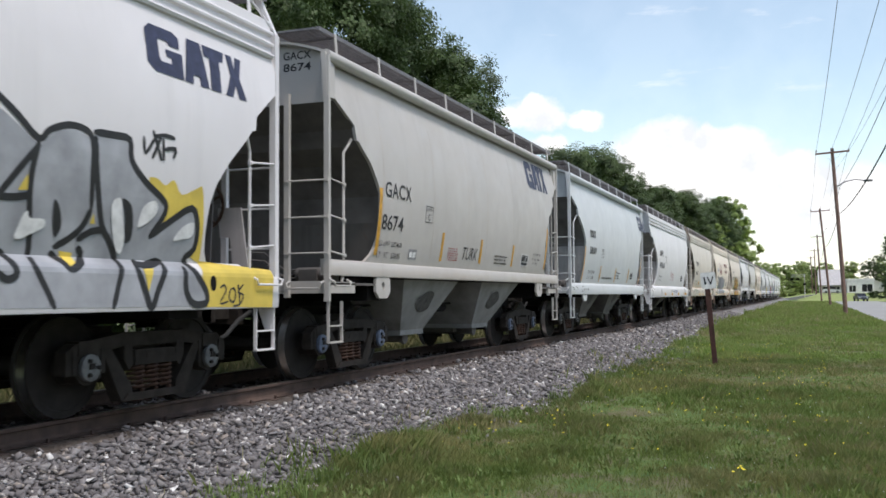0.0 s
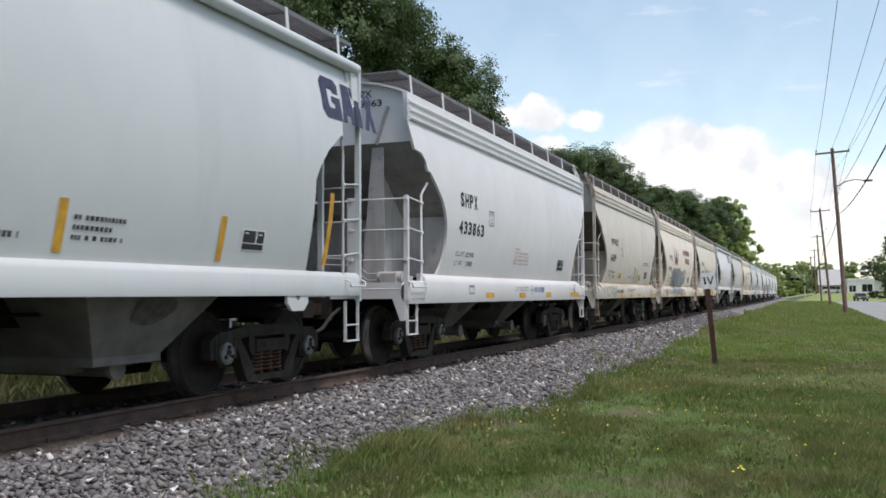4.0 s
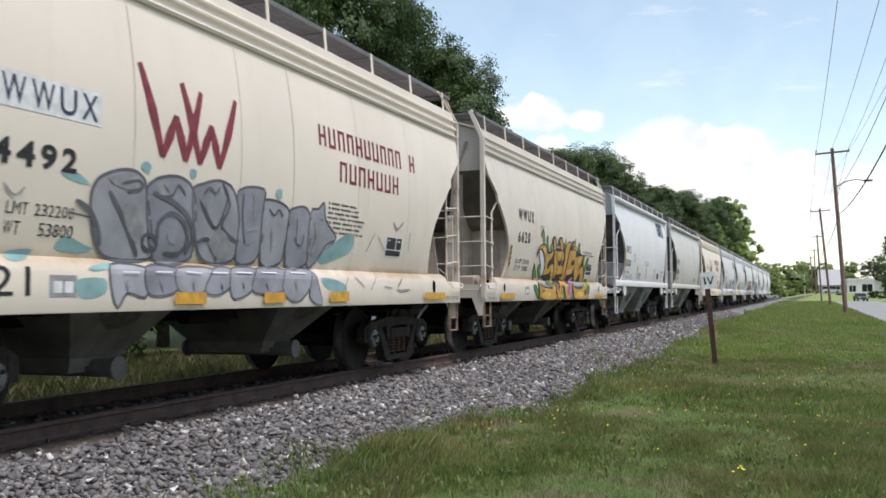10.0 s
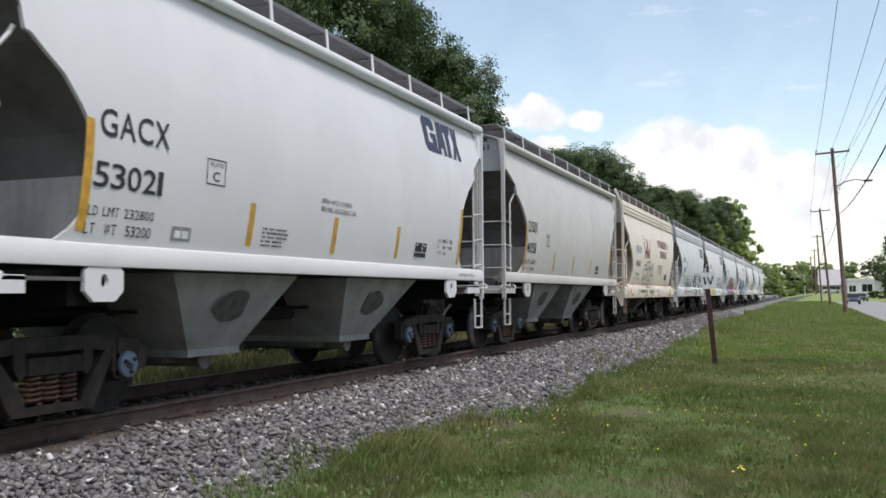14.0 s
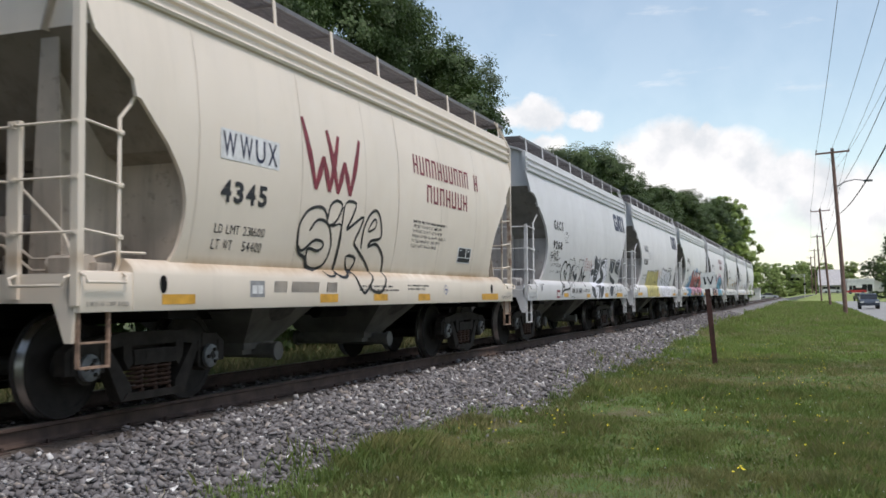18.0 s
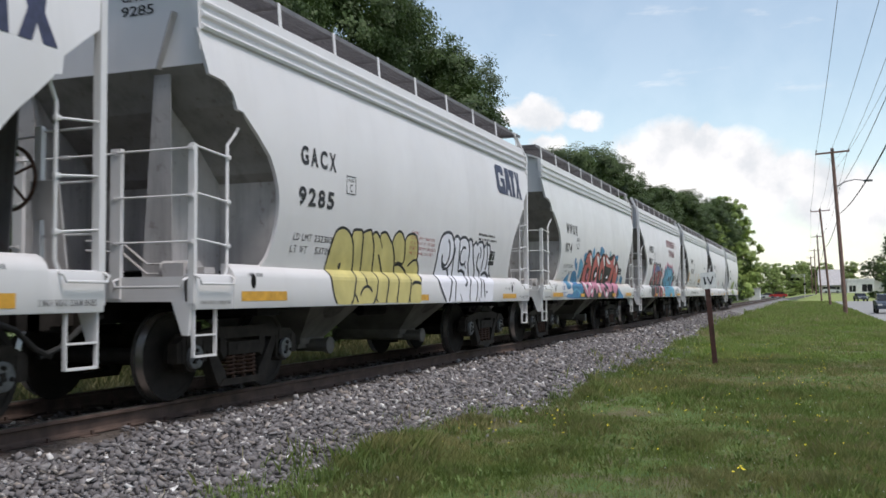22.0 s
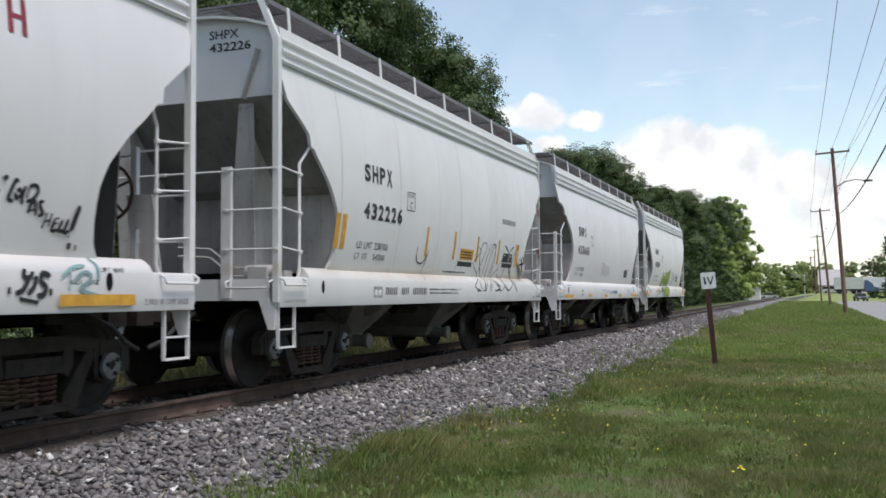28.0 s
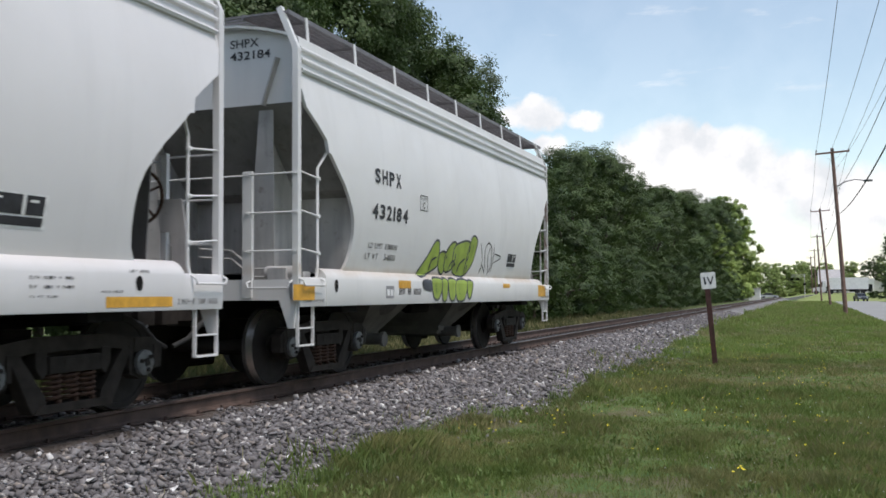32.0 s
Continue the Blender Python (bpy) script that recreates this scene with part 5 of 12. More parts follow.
    # corner posts, ladders and grab irons on both sides
    for s in (-1, 1):
        ztop = 3.93 if style == "tall" else 2.52
        if not cf:
            ztop = 4.02
        g = Geo()
        if cf and style == "tall":
            g.bar((s * 1.50, Y(0.03), 1.0), (s * 1.50, Y(0.03), ztop), 0.075, 0.075, (0, 1, 0))
            g.bar((s * 1.50, Y(0.03), ztop - 0.02), (s * 1.27, Y(0.04), 4.42), 0.07, 0.06, (0, 1, 0))
        else:
            g.bar((s * 1.50, Y(0.03), 1.0), (s * 1.50, Y(0.03), ztop), 0.07, 0.05, (0, 1, 0))
            if not cf:
                g.add([(s * 1.52, Y(0.0), 3.5), (s * 1.52, Y(0.22), 3.5), (s * 1.49, Y(0.22), 4.06), (s * 1.49, Y(0.0), 4.06), (s * 1.46, Y(0.0), 3.5), (s * 1.46, Y(0.22), 3.5), (s * 1.43, Y(0.22), 4.06), (s * 1.43, Y(0.0), 4.06)],
                      [(0, 1, 2, 3), (7, 6, 5, 4), (0, 4, 5, 1), (1, 5, 6, 2), (2, 6, 7, 3), (3, 7, 4, 0)])
        W = WORN.get(paint, P) if e > 0 or paint == "putty" else P
        post = part("corner_post", g, W, car)
        x_in = 0.86 if style == "tall" else 0.62
        if not cf:
            x_in = 0.95
        zi = 2.52 if cf else 2.62
        g = Geo()
        g.bar((s * x_in, Y(0.02), 1.05), (s * x_in, Y(0.02), zi + (0.95 if not cf else 0)), 0.125 if cf and e < 0 else 0.07, 0.05, (0, 1, 0))
        end_rail = part("ladder_rail", g, W, car)
        hook = 2.72 if cf else 3.0
        yi = 0.52 if cf else 0.46
        if style == "short":
            yi = 0.60
        g = Geo()
        g.tube([(s * 1.50, Y(yi - 0.06), 1.24), (s * 1.50, Y(yi), 1.36), (s * 1.50, Y(yi), hook - 0.13), (s * 1.53, Y(yi + 0.10), hook), (s * 1.56, Y(yi + 0.11), hook + 0.06)], 0.018, 8)
        side_rail = part("ladder_rail", g, W, car, smooth=True)
        for z in (1.59, 2.03, 2.48):
            rung(side_rail, (s * 1.51, Y(0.03), z + 0.03), (s * 1.51, Y(yi), z - 0.015), paint)
            rung(end_rail, (s * x_in, Y(0.0), z), (s * 1.50, Y(0.0), z), paint)
        if cf and e < 0:                                 # long handhold across the end
            rung(end_rail, (s * 0.02, Y(0.0), 2.47), (s * x_in, Y(0.0), 2.47), paint)
        elif style == "tall":
            rung(end_rail, (s * x_in - s * 0.9, Y(0.0), 2.40), (s * x_in, Y(0.0), 2.45), paint)
        if cf and e > 0:                                 # rod from the walkway to the post
            part("tie_rod", Geo().tube([(s * 1.39, Y(0.62), 4.36), (s * 1.40, Y(0.56), 4.37), (s * 1.50, Y(0.05), 3.98)], 0.013, 6), P, car, smooth=True)
        # handholds along the sill
        g = Geo()
        g.tube([(s * 1.54, Y(0.02), 1.27), (s * 1.60, Y(0.02), 1.24), (s * 1.60, Y(0.04), 1.19), (s * 1.60, Y(yi - 0.02), 1.19), (s * 1.60, Y(yi), 1.24), (s * 1.54, Y(yi), 1.27)], 0.013, 7)
        g.tube([(s * (x_in + 0.04), Y(0.02), 1.25), (s * (x_in + 0.04), Y(-0.07), 1.22), (s * (x_in + 0.06), Y(-0.07), 1.16), (s * 1.44, Y(-0.07), 1.16), (s * 1.46, Y(-0.07), 1.22), (s * 1.46, Y(0.02), 1.25)], 0.013, 7)
        part("grab_iron", g, P, car, smooth=True)
        g = Geo()                                        # stirrup step
        sy0, sy1 = 0.05, 0.40
        zlow = 0.50
        g.bar((s * 1.50, Y(sy0), 1.0), (s * 1.50, Y(sy0), zlow), 0.036, 0.016, (0, 1, 0))
        g.bar((s * 1.50, Y(sy1), 1.0), (s * 1.50, Y(sy1), zlow), 0.036, 0.016, (0, 1, 0))
        g.bar((s * 1.50, Y(sy0), zlow), (s * 1.50, Y(sy1), zlow), 0.05, 0.02)
        g.bar((s * 1.50, Y(sy0), 0.70), (s * 1.50, Y(sy1), 0.70), 0.04, 0.016)
        part("stirrup_step", g, M_RUSTY if paint in ("cream", "bone", "putty") else P, car)
    # coupler, hose, clutter of the brake rigging
    g = Geo()
    g.box(-0.12, 0.12, min(Y(0.3), Y(-0.42)), max(Y(0.3), Y(-0.42)), 0.79, 0.96)
    g.box(-0.17, 0.20, min(Y(-0.40), Y(-0.68)), max(Y(-0.40), Y(-0.68)), 0.76, 1.0)
    g.box(-0.26, 0.26, min(Y(0.0), Y(0.12)), max(Y(0.0), Y(0.12)), 0.72, 1.06)
    part("coupler", g, M_TRUCK, car, "rusty black knuckle coupler")
    g = Geo().tube([(0.38, Y(0.1), 0.88), (0.40, Y(-0.2), 0.78), (0.38, Y(-0.45), 0.60), (0.34, Y(-0.68), 0.52)], 0.028, 8)
    part("brake_hose", g, M_HOSE, car, "black rubber brake hose", smooth=True)
    g = Geo()
    if e > 0:                                            # hand brake stands at the far end
        cx_, cz_ = 0.62, 2.08
        g.loft([[(cx_ + r * math.cos(t), Y(d), cz_ + r * math.sin(t)) for t in (j * math.pi / 8 for j in range(16))] for d, r in ((0.34, 0.10), (0.32, 0.17), (0.22, 0.17), (0.17, 0.10), (0.13, 0.04))], True, True)
        g.box(cx_ - 0.12, cx_ + 0.12, min(Y(0.2), Y(0.34)), max(Y(0.2), Y(0.34)), cz_ - 0.34, cz_ - 0.05)
        g.box(cx_ - 0.04, cx_ + 0.04, min(Y(0.26), Y(0.34)), max(Y(0.26), Y(0.34)), 1.2, cz_ - 0.34)
        brake = part("hand_brake", g, DUSTY[paint], car, "hand-brake gear box on a stand", smooth=True)
        g = Geo()
        g.tube([(cx_ + 0.27 * math.cos(t), Y(0.10), cz_ + 0.27 * math.sin(t)) for t in (j * math.pi / 14 for j in range(29))], 0.017, 6)
        for j in range(5):
            a = j * 2 * math.pi / 5 + 0.4
            g.tube([(cx_, Y(0.14), cz_), (cx_ + 0.26 * math.cos(a), Y(0.10), cz_ + 0.26 * math.sin(a))], 0.014, 5)
        part("brake_wheel", g, M_SPRING, brake, "dark rusty spoked brake wheel", smooth=True)
        part("brake_chain", Geo().tube([(cx_ - 0.05, Y(0.24), cz_ - 0.34), (cx_ - 0.08, Y(0.3), 1.55), (cx_ - 0.06, Y(0.45), 1.22)], 0.02, 6), M_SPRING, brake, smooth=True)
        if cf:
            part("step_bracket", Geo().prism([(0.80, 2.05), (1.10, 2.05), (1.22, 1.20), (1.02, 1.20), (0.96, 1.72), (0.83, 1.72)], "y", Y(0.05), Y(0.07)), DUSTY[paint], car, "pale tapering plate that carries the brake step")
    else:                                                # control valve and pipes at the near end
        g.box(0.95, 1.2, Y(0.48), Y(0.30), 1.20, 1.40)
        g.disc_axle([(0.88, 0.02), (0.88, 0.09), (1.28, 0.09), (1.28, 0.02)], 12, 0, Y(0.42), 1.34)
        g.box(1.22, 1.36, Y(0.60), Y(0.42), 1.21, 1.36)
        for q in (0.0, 0.10):
            g.tube([(0.95, Y(0.40), 1.30 + q), (0.7, Y(0.38), 1.30 + q), (0.45, Y(0.3), 1.52 + q), (0.0, Y(0.3), 1.55 + q)], 0.014, 6)
        part("brake_valve", g, DUSTY[paint] if cf else M_SHADE_DUST, car, "brake valve with bent air pipes", smooth=True)
        if paint not in ("ice", "cream"):
            return
        part("air_tank", Geo().loft([[(x, Y(0.78) + r * math.cos(t), 1.62 + r * math.sin(t)) for t in (j * math.pi / 10 for j in range(20))] for x, r in ((-0.72, 0.06), (-0.66, 0.17), (-0.56, 0.21), (0.30, 0.21), (0.40, 0.17), (0.46, 0.06))], True, True), END_SHADED[paint], car, "round air tank across the end platform", smooth=True)
        part("tank_bracket", Geo().box(-0.45, -0.38, Y(0.98), Y(0.60), 1.20, 1.45).box(0.14, 0.21, Y(0.98), Y(0.60), 1.20, 1.45), END_SHADED[paint], car)
        part("retainer_pipe", Geo().tube([(1.12, Y(0.40), 1.42), (1.05, Y(0.36), 1.62), (0.6, Y(0.30), 2.05), (0.2, Y(0.28), 2.1)], 0.014, 6).tube([(1.2, Y(0.5), 1.40), (1.28, Y(0.7), 1.46), (1.35, Y(1.05), 1.46)], 0.014, 6), P, car, smooth=True)


TRAIN = [
    # near end, far end, kind, coat, near corner, label
    dict(n="A", ya=-2.50, yb=9.00, kind="cf", paint="lilac", left="tall", label="white covered hopper car with silver bubble graffiti over a yellow sill"),
    dict(n="B", ya=10.17, yb=21.45, kind="tr", paint="warmgrey", left="tr", label="warm grey covered hopper car with ribbed sides and amber strips"),
    dict(n="C", ya=22.74, yb=33.72, kind="tr", paint="ice", left="tr", label="ice-white covered hopper car with dark navy logo shapes"),
    dict(n="D", ya=35.25, yb=46.86, kind="cf", paint="cool", left="short", label="clean white covered hopper car with red and blue stencils"),
    dict(n="E", ya=48.30, yb=59.22, kind="cf", paint="putty", left="tall", label="weathered putty-grey covered hopper car with faint green scribbles"),
    dict(n="F", ya=60.61, yb=72.24, kind="cf", paint="cream", left="tall", label="cream covered hopper car with maroon lettering and blue-grey graffiti"),
    dict(n="G", ya=73.57, yb=84.56, kind="cf", paint="bone", left="tall", label="bone-grey covered hopper car with large orange and green graffiti"),
    dict(n="H", ya=85.98, yb=97.35, kind="tr", paint="cool", left="tr", label="clean cool-white covered hopper car with visible chutes"),
    dict(n="I", ya=98.63, yb=110.0, kind="tr", paint="grey", left="tr", label="plain grey covered hopper car with amber strips"),
    dict(n="J", ya=111.28, yb=123.08, kind="cf", paint="cream", left="tall", label="cream covered hopper car with maroon lettering and black outline graffiti"),
    dict(n="K", ya=124.19, yb=135.72, kind="cf", paint="pale", left="short", label="pale grey covered hopper car with black graffiti along the sill"),
    dict(n="L", ya=136.93, yb=148.40, kind="cf", paint="cool", left="short", label="white covered hopper car with yellow and white bubble graffiti"),
    dict(n="M", ya=149.54, yb=161.05, kind="cf", paint="white", left="short", label="white covered hopper car with red and blue graffiti"),
    dict(n="N", ya=162.40, yb=173.66, kind="cf", paint="cool", left="tall", label="white covered hopper car with dark red and bright blue graffiti"),
    dict(n="O", ya=175.18, yb=186.05, kind="cf", paint="white", left="tall", label="white covered hopper car with amber marks and thin black scrawls"),
    dict(n="P", ya=187.49, yb=198.89, kind="cf", paint="cool", left="short", label="clean white covered hopper car with red warning stencil"),
    dict(n="Q", ya=200.38, yb=211.50, kind="cf", paint="white", left="tall", label="white covered hopper car with lime green graffiti, last of the train"),
]
CARS = {}
for spec in TRAIN:
    CARS[spec["n"]] = (build_car(spec), spec)


# ---- painted marks and graffiti on the cars' sides ----
M_EMBLEM = simple("emblem_grey", (0.30, 0.30, 0.31), 0.6, 0, 9, 0.3, 0.0)
M_SILVER = simple("spray_silver", (0.36, 0.37, 0.40), 0.5, 0.1, 2.5, 0.3, 0.0)
M_LEMON = simple("spray_pale_yellow", (0.56, 0.49, 0.19), 0.6, 0, 2.5, 0.2, 0.0)
M_GOLD = simple("spray_gold", (0.66, 0.50, 0.09), 0.6, 0, 2.5, 0.25, 0.0)
M_ORANGE = simple("spray_orange", (0.58, 0.32, 0.06), 0.6, 0, 1.8, 0.3, 0.0)
M_GREEN = simple("spray_green", (0.09, 0.20, 0.05), 0.6, 0, 3.0, 0.5, 0.0)
M_LIME = simple("spray_lime", (0.28, 0.38, 0.06), 0.6, 0, 3.0, 0.3, 0.0)
M_RASP = simple("spray_red", (0.50, 0.09, 0.10), 0.6, 0, 2.5, 0.3, 0.0)
M_PINK = simple("spray_pink", (0.60, 0.24, 0.34), 0.6, 0, 1.6, 0.35, 0.0)
M_SKY = simple("spray_blue", (0.07, 0.24, 0.40), 0.6, 0, 2.0, 0.4, 0.0)
M_COBALT = simple("spray_cobalt", (0.05, 0.12, 0.36), 0.6, 0, 2.5, 0.3, 0.0)
M_SLATE = simple("spray_slate", (0.27, 0.27, 0.31), 0.6, 0, 2.2, 0.35, 0.0)
M_ASH = simple("spray_ash", (0.115, 0.115, 0.13), 0.6, 0, 2.2, 0.5, 0.0)
M_STEEL = simple("spray_pale_slate", (0.34, 0.34, 0.375), 0.6, 0, 1.8, 0.35, 0.0)
M_TEAL = simple("spray_teal", (0.25, 0.42, 0.43), 0.6, 0, 2.5, 0.3, 0.0)
M_CORAL = simple("spray_coral", (0.50, 0.13, 0.11), 0.6, 0, 2.0, 0.25, 0.0)
M_AQUA = simple("spray_aqua", (0.13, 0.36, 0.52), 0.6, 0, 2.0, 0.25, 0.0)
M_SOOT = simple("spray_soot", (0.055, 0.06, 0.075), 0.6, 0, 3.0, 0.5, 0.0)
M_PEACH = simple("spray_peach", (0.72, 0.36, 0.16), 0.6, 0, 2.0, 0.25, 0.0)
M_BUBBLE = simple("spray_lilac_white", (0.76, 0.76, 0.82), 0.6, 0, 2.0, 0.06, 0.0)
M_INK = simple("spray_black", (0.02, 0.02, 0.022), 0.55, 0, 5, 0.4, 0.0)
M_FAINT = simple("faded_green_marker", (0.24, 0.32, 0.20), 0.7, 0, 4, 0.3, 0.0)
SILL_TOP = [(0.9, 1.56), (1.26, 1.56), (1.30, 1.552), (1.335, 1.53), (1.372, 1.49), (1.40, 1.44), (1.45, 0.0)]


def skin(kind, z):
    """How far out the painted surface lies at a height."""
    if kind == "cf":
        return max(np.interp(z, [a for a, _ in SILL_TOP], [b for _, b in SILL_TOP]), side_x(z) if z > 1.36 else 0)
    if kind == "lo":
        return 1.535 if z < 1.31 else 1.50 if z < 1.36 else side_x(z)
    return 1.535 if z < 1.48 else 1.515 if z < 1.53 else side_x(z)


GLYPHS = {}


def glyphs(body, grow=0.0):
    """Flat outline of a word in the built-in font: points and faces."""
    if (body, grow) in GLYPHS:
        return GLYPHS[body, grow]
    cu = bpy.data.curves.new("word", "FONT")
    cu.body, cu.size, cu.offset, cu.resolution_u = body, 1.0, grow, 3
    ob = bpy.data.objects.new("word", cu)
    me = bpy.data.meshes.new_from_object(ob)
    v = [(p.co.x, p.co.y) for p in me.vertices]
    f = [tuple(p.vertices) for p in me.polygons]
    bpy.data.objects.remove(ob)
    bpy.data.meshes.remove(me)
    bpy.data.curves.remove(cu)
    GLYPHS[body, grow] = (v, f)
    return v, f


def flow(pts, closed):
    """A smooth curve through the points."""
    if closed and pts[0] == pts[-1]:
        q = flow(pts[:-1], True)
        return q + [q[0]]
    n = len(pts)
    out = []
    for i in range(n if closed else n - 1):
        a, b, c, e = (pts[(i + k) % n] if closed else pts[min(max(i + k, 0), n - 1)] for k in (-1, 0, 1, 2))
        for t in (0.0, 0.33, 0.67):
            h = [0.5 * (2 * b[k] + (c[k] - a[k]) * t + (2 * a[k] - 5 * b[k] + 4 * c[k] - e[k]) * t * t + (3 * b[k] - a[k] - 3 * c[k] + e[k]) * t ** 3) for k in (0, 1)]
            out.append((h[0], max(0.95, h[1])))
    if not closed:
        out.append(pts[-1])
    return out


class Paint:
    """Flat paint in (y, z) of a car's side, wrapped on the side when it is done."""

    def __init__(self, key):
        self.car, self.spec = CARS[key]
        self.y0 = -(self.spec["yb"] - self.spec["ya"]) / 2
        self.bm = bmesh.new()
        self.mats, self.lift = [], self.bm.verts.layers.float.new("lift")
        self.step = 0

    def slot(self, mat):
        if mat not in self.mats:
            self.mats.append(mat)
        return self.mats.index(mat)

    def add(self, v, f, mat, lift):
        k = self.slot(mat)
        vs = []
        for a, b in v:
            q = self.bm.verts.new((0, a, b))
            q[self.lift] = lift
            vs.append(q)
        for q in f:
            if len(set(q)) > 2:
                try:
                    self.bm.faces.new([vs[i] for i in q]).material_index = k
                except ValueError:
                    pass
        return self

    def word(self, body, y0, y1, z0, z1, mat, grow=0.0, lift=0.004, box=None, shear=0.0):
        v, f = glyphs(body, grow)
        if not v:
            return box
        if box is None:
            box = (min(a for a, _ in v), max(a for a, _ in v), min(b for _, b in v), max(b for _, b in v))
        u0, u1, w0, w1 = box
        p = []
        for a, b in v:
            s, t = (a - u0) / (u1 - u0), (b - w0) / (w1 - w0)
            p.append((y0 + (y1 - y0) * s + shear * t, z0 + (z1 - z0) * t))
        self.add(p, f, mat, lift)
        return box

    def letters(self, body, y0, y1, z0, z1, mat, grow, lift, gap):
        """Stencilled letters of near equal width, set apart one by one."""
        wide = {"W": 1.0, "M": 1.0, "1": 0.30, "I": 0.3, " ": 0.55, "L": 0.66, "4": 0.84}
        ws = [wide.get(c, 0.78) for c in body]
        k = (y1 - y0) / (sum(ws) + gap * (len(body) - 1))
        y = y0
        for c, w in zip(body, ws):
            if c != " ":
                self.word(c, y, y + w * k, z0, z1, mat, grow, lift)
            y += (w + gap) * k
        return self

    def rect(self, y0, y1, z0, z1, mat, lift=0.004, slant=0.0):
        return self.add([(y0, z0), (y1, z0), (y1 + slant, z1), (y0 + slant, z1)], [(0, 1, 2, 3)], mat, lift)

    def outline(self, y0, y1, z0, z1, w, mat, lift=0.004):
        for a in ((y0, y1, z0, z0 + w), (y0, y1, z1 - w, z1), (y0, y0 + w, z0 + w, z1 - w), (y1 - w, y1, z0 + w, z1 - w)):
            self.rect(*a, mat, lift)
        return self

    def poly(self, pts, mat, lift):
        return self.add(pts, [tuple(range(len(pts)))], mat, lift)

    def stroke(self, pts, w, mat, lift=0.004):
        """A ribbon of paint along the points, tapered a little at its ends."""
        self.step += 1
        lift += 0.00002 * (self.step % 12)
        L, R = [], []
        n = len(pts)
        for i, p in enumerate(pts):
            a, b = pts[max(i - 1, 0)], pts[min(i + 1, n - 1)]
            d = Vector((b[0] - a[0], b[1] - a[1]))
            d = d.normalized() if d.length > 1e-6 else Vector((1, 0))
            k = w / 2 * (0.55 if i in (0, n - 1) else 1.0)
            L.append((p[0] - d.y * k, p[1] + d.x * k))
            R.append((p[0] + d.y * k, p[1] - d.x * k))
        return self.add(L + R, [(i, i + 1, n + i + 1, n + i) for i in range(n - 1)], mat, lift)

    def shape(self, pts, mat, lift, smooth=True):
        """A filled patch of spray; its outline is rounded through the corners given."""
        return self.poly(flow(pts, True) if smooth else pts, mat, lift)

    def line(self, pts, w, mat, lift):
        """One sweep of the can through the points given."""
        return self.stroke(flow(pts, pts[0] == pts[-1]) if len(pts) > 2 else pts, w, mat, lift)

    def lobe(self, cy, cz, a, b, fill, line, w, lift=0.004, power=2.4, lean=0.0, seed=0):
        """One swollen letter body: outline below, colour above."""
        rr = random.Random(seed)
        ph = [rr.uniform(-0.07, 0.07) for _ in range(5)]

        def ring(grow):
            out = []
            for i in range(28):
                t = 2 * math.pi * i / 28
                c, s = math.cos(t), math.sin(t)
                k = 1 + ph[0] * math.cos(2 * t + 1) + ph[1] * math.sin(3 * t) + ph[2] * math.cos(t)
                x = math.copysign(abs(c) ** (2 / power), c) * (a * k + grow)
                z = math.copysign(abs(s) ** (2 / power), s) * (b + grow)
                out.append((cy + x + lean * z, cz + z))
            return out
        if line:
            self.poly(ring(w), line, lift)
        self.poly(ring(0), fill, lift + 0.003)
        return self

    def scrawl(self, y0, y1, z0, z1, mat, n=5, w=0.02, seed=1, turns=9, lift=0.005):
        """A loose tag of quick loops that no one can read."""
        rr = random.Random(seed)
        for j in range(n):
            c = y0 + (y1 - y0) * (j + 0.5) / n
            hw = (y1 - y0) / n * 0.62
            pts = []
            p1, p2 = rr.uniform(0, 6), rr.uniform(0, 6)
            f1, f2 = rr.choice((1, 2, 2, 3)), rr.choice((1, 2, 3))
            for i in range(turns * 4):
                t = i / (turns * 4 - 1) * 2 * math.pi * rr.choice((1.0,)) * 0.85
                pts.append((c + hw * math.sin(f1 * t + p1) * 0.9, (z0 + z1) / 2 + (z1 - z0) / 2 * math.cos(f2 * t * 0.5 + p2)))
            self.stroke(pts, w, mat, lift)
        return self

    def done(self, name="stencil", label=""):
        kind = "lo" if self.spec["n"] == "C" else self.spec["kind"]
        bm = self.bm
        zs = [v.co.z for v in bm.verts]
        cuts = [1.26, 1.30, 1.335, 1.372, 1.388, 1.40] if kind == "cf" else [1.31, 1.36] if kind == "lo" else [1.48, 1.53]
        cuts += [1.6 + 0.16 * i for i in range(16)]
        for z in cuts:
            if min(zs) < z < max(zs):
                bmesh.ops.bisect_plane(bm, geom=bm.verts[:] + bm.edges[:] + bm.faces[:], plane_co=(0, 0, z), plane_no=(0, 0, 1), dist=1e-5)
        for v in bm.verts:
            v.co.x = skin(kind, v.co.z) + max(0.003, v[self.lift])
            v.co.y += self.y0
        bmesh.ops.recalc_face_normals(bm, faces=bm.faces)
        for f in bm.faces:
            if f.normal.x < 0:
                f.normal_flip()
        me = bpy.data.meshes.new(name)
        bm.to_mesh(me)
        bm.free()
        for m in self.mats:
            me.materials.append(m)
        ob = put(name, me, self.car, None, label)
        return tagged(ob, label, kind="stuff") if name in ("stencil", "weight_stencil", "company_name", "graffiti_tag") else ob


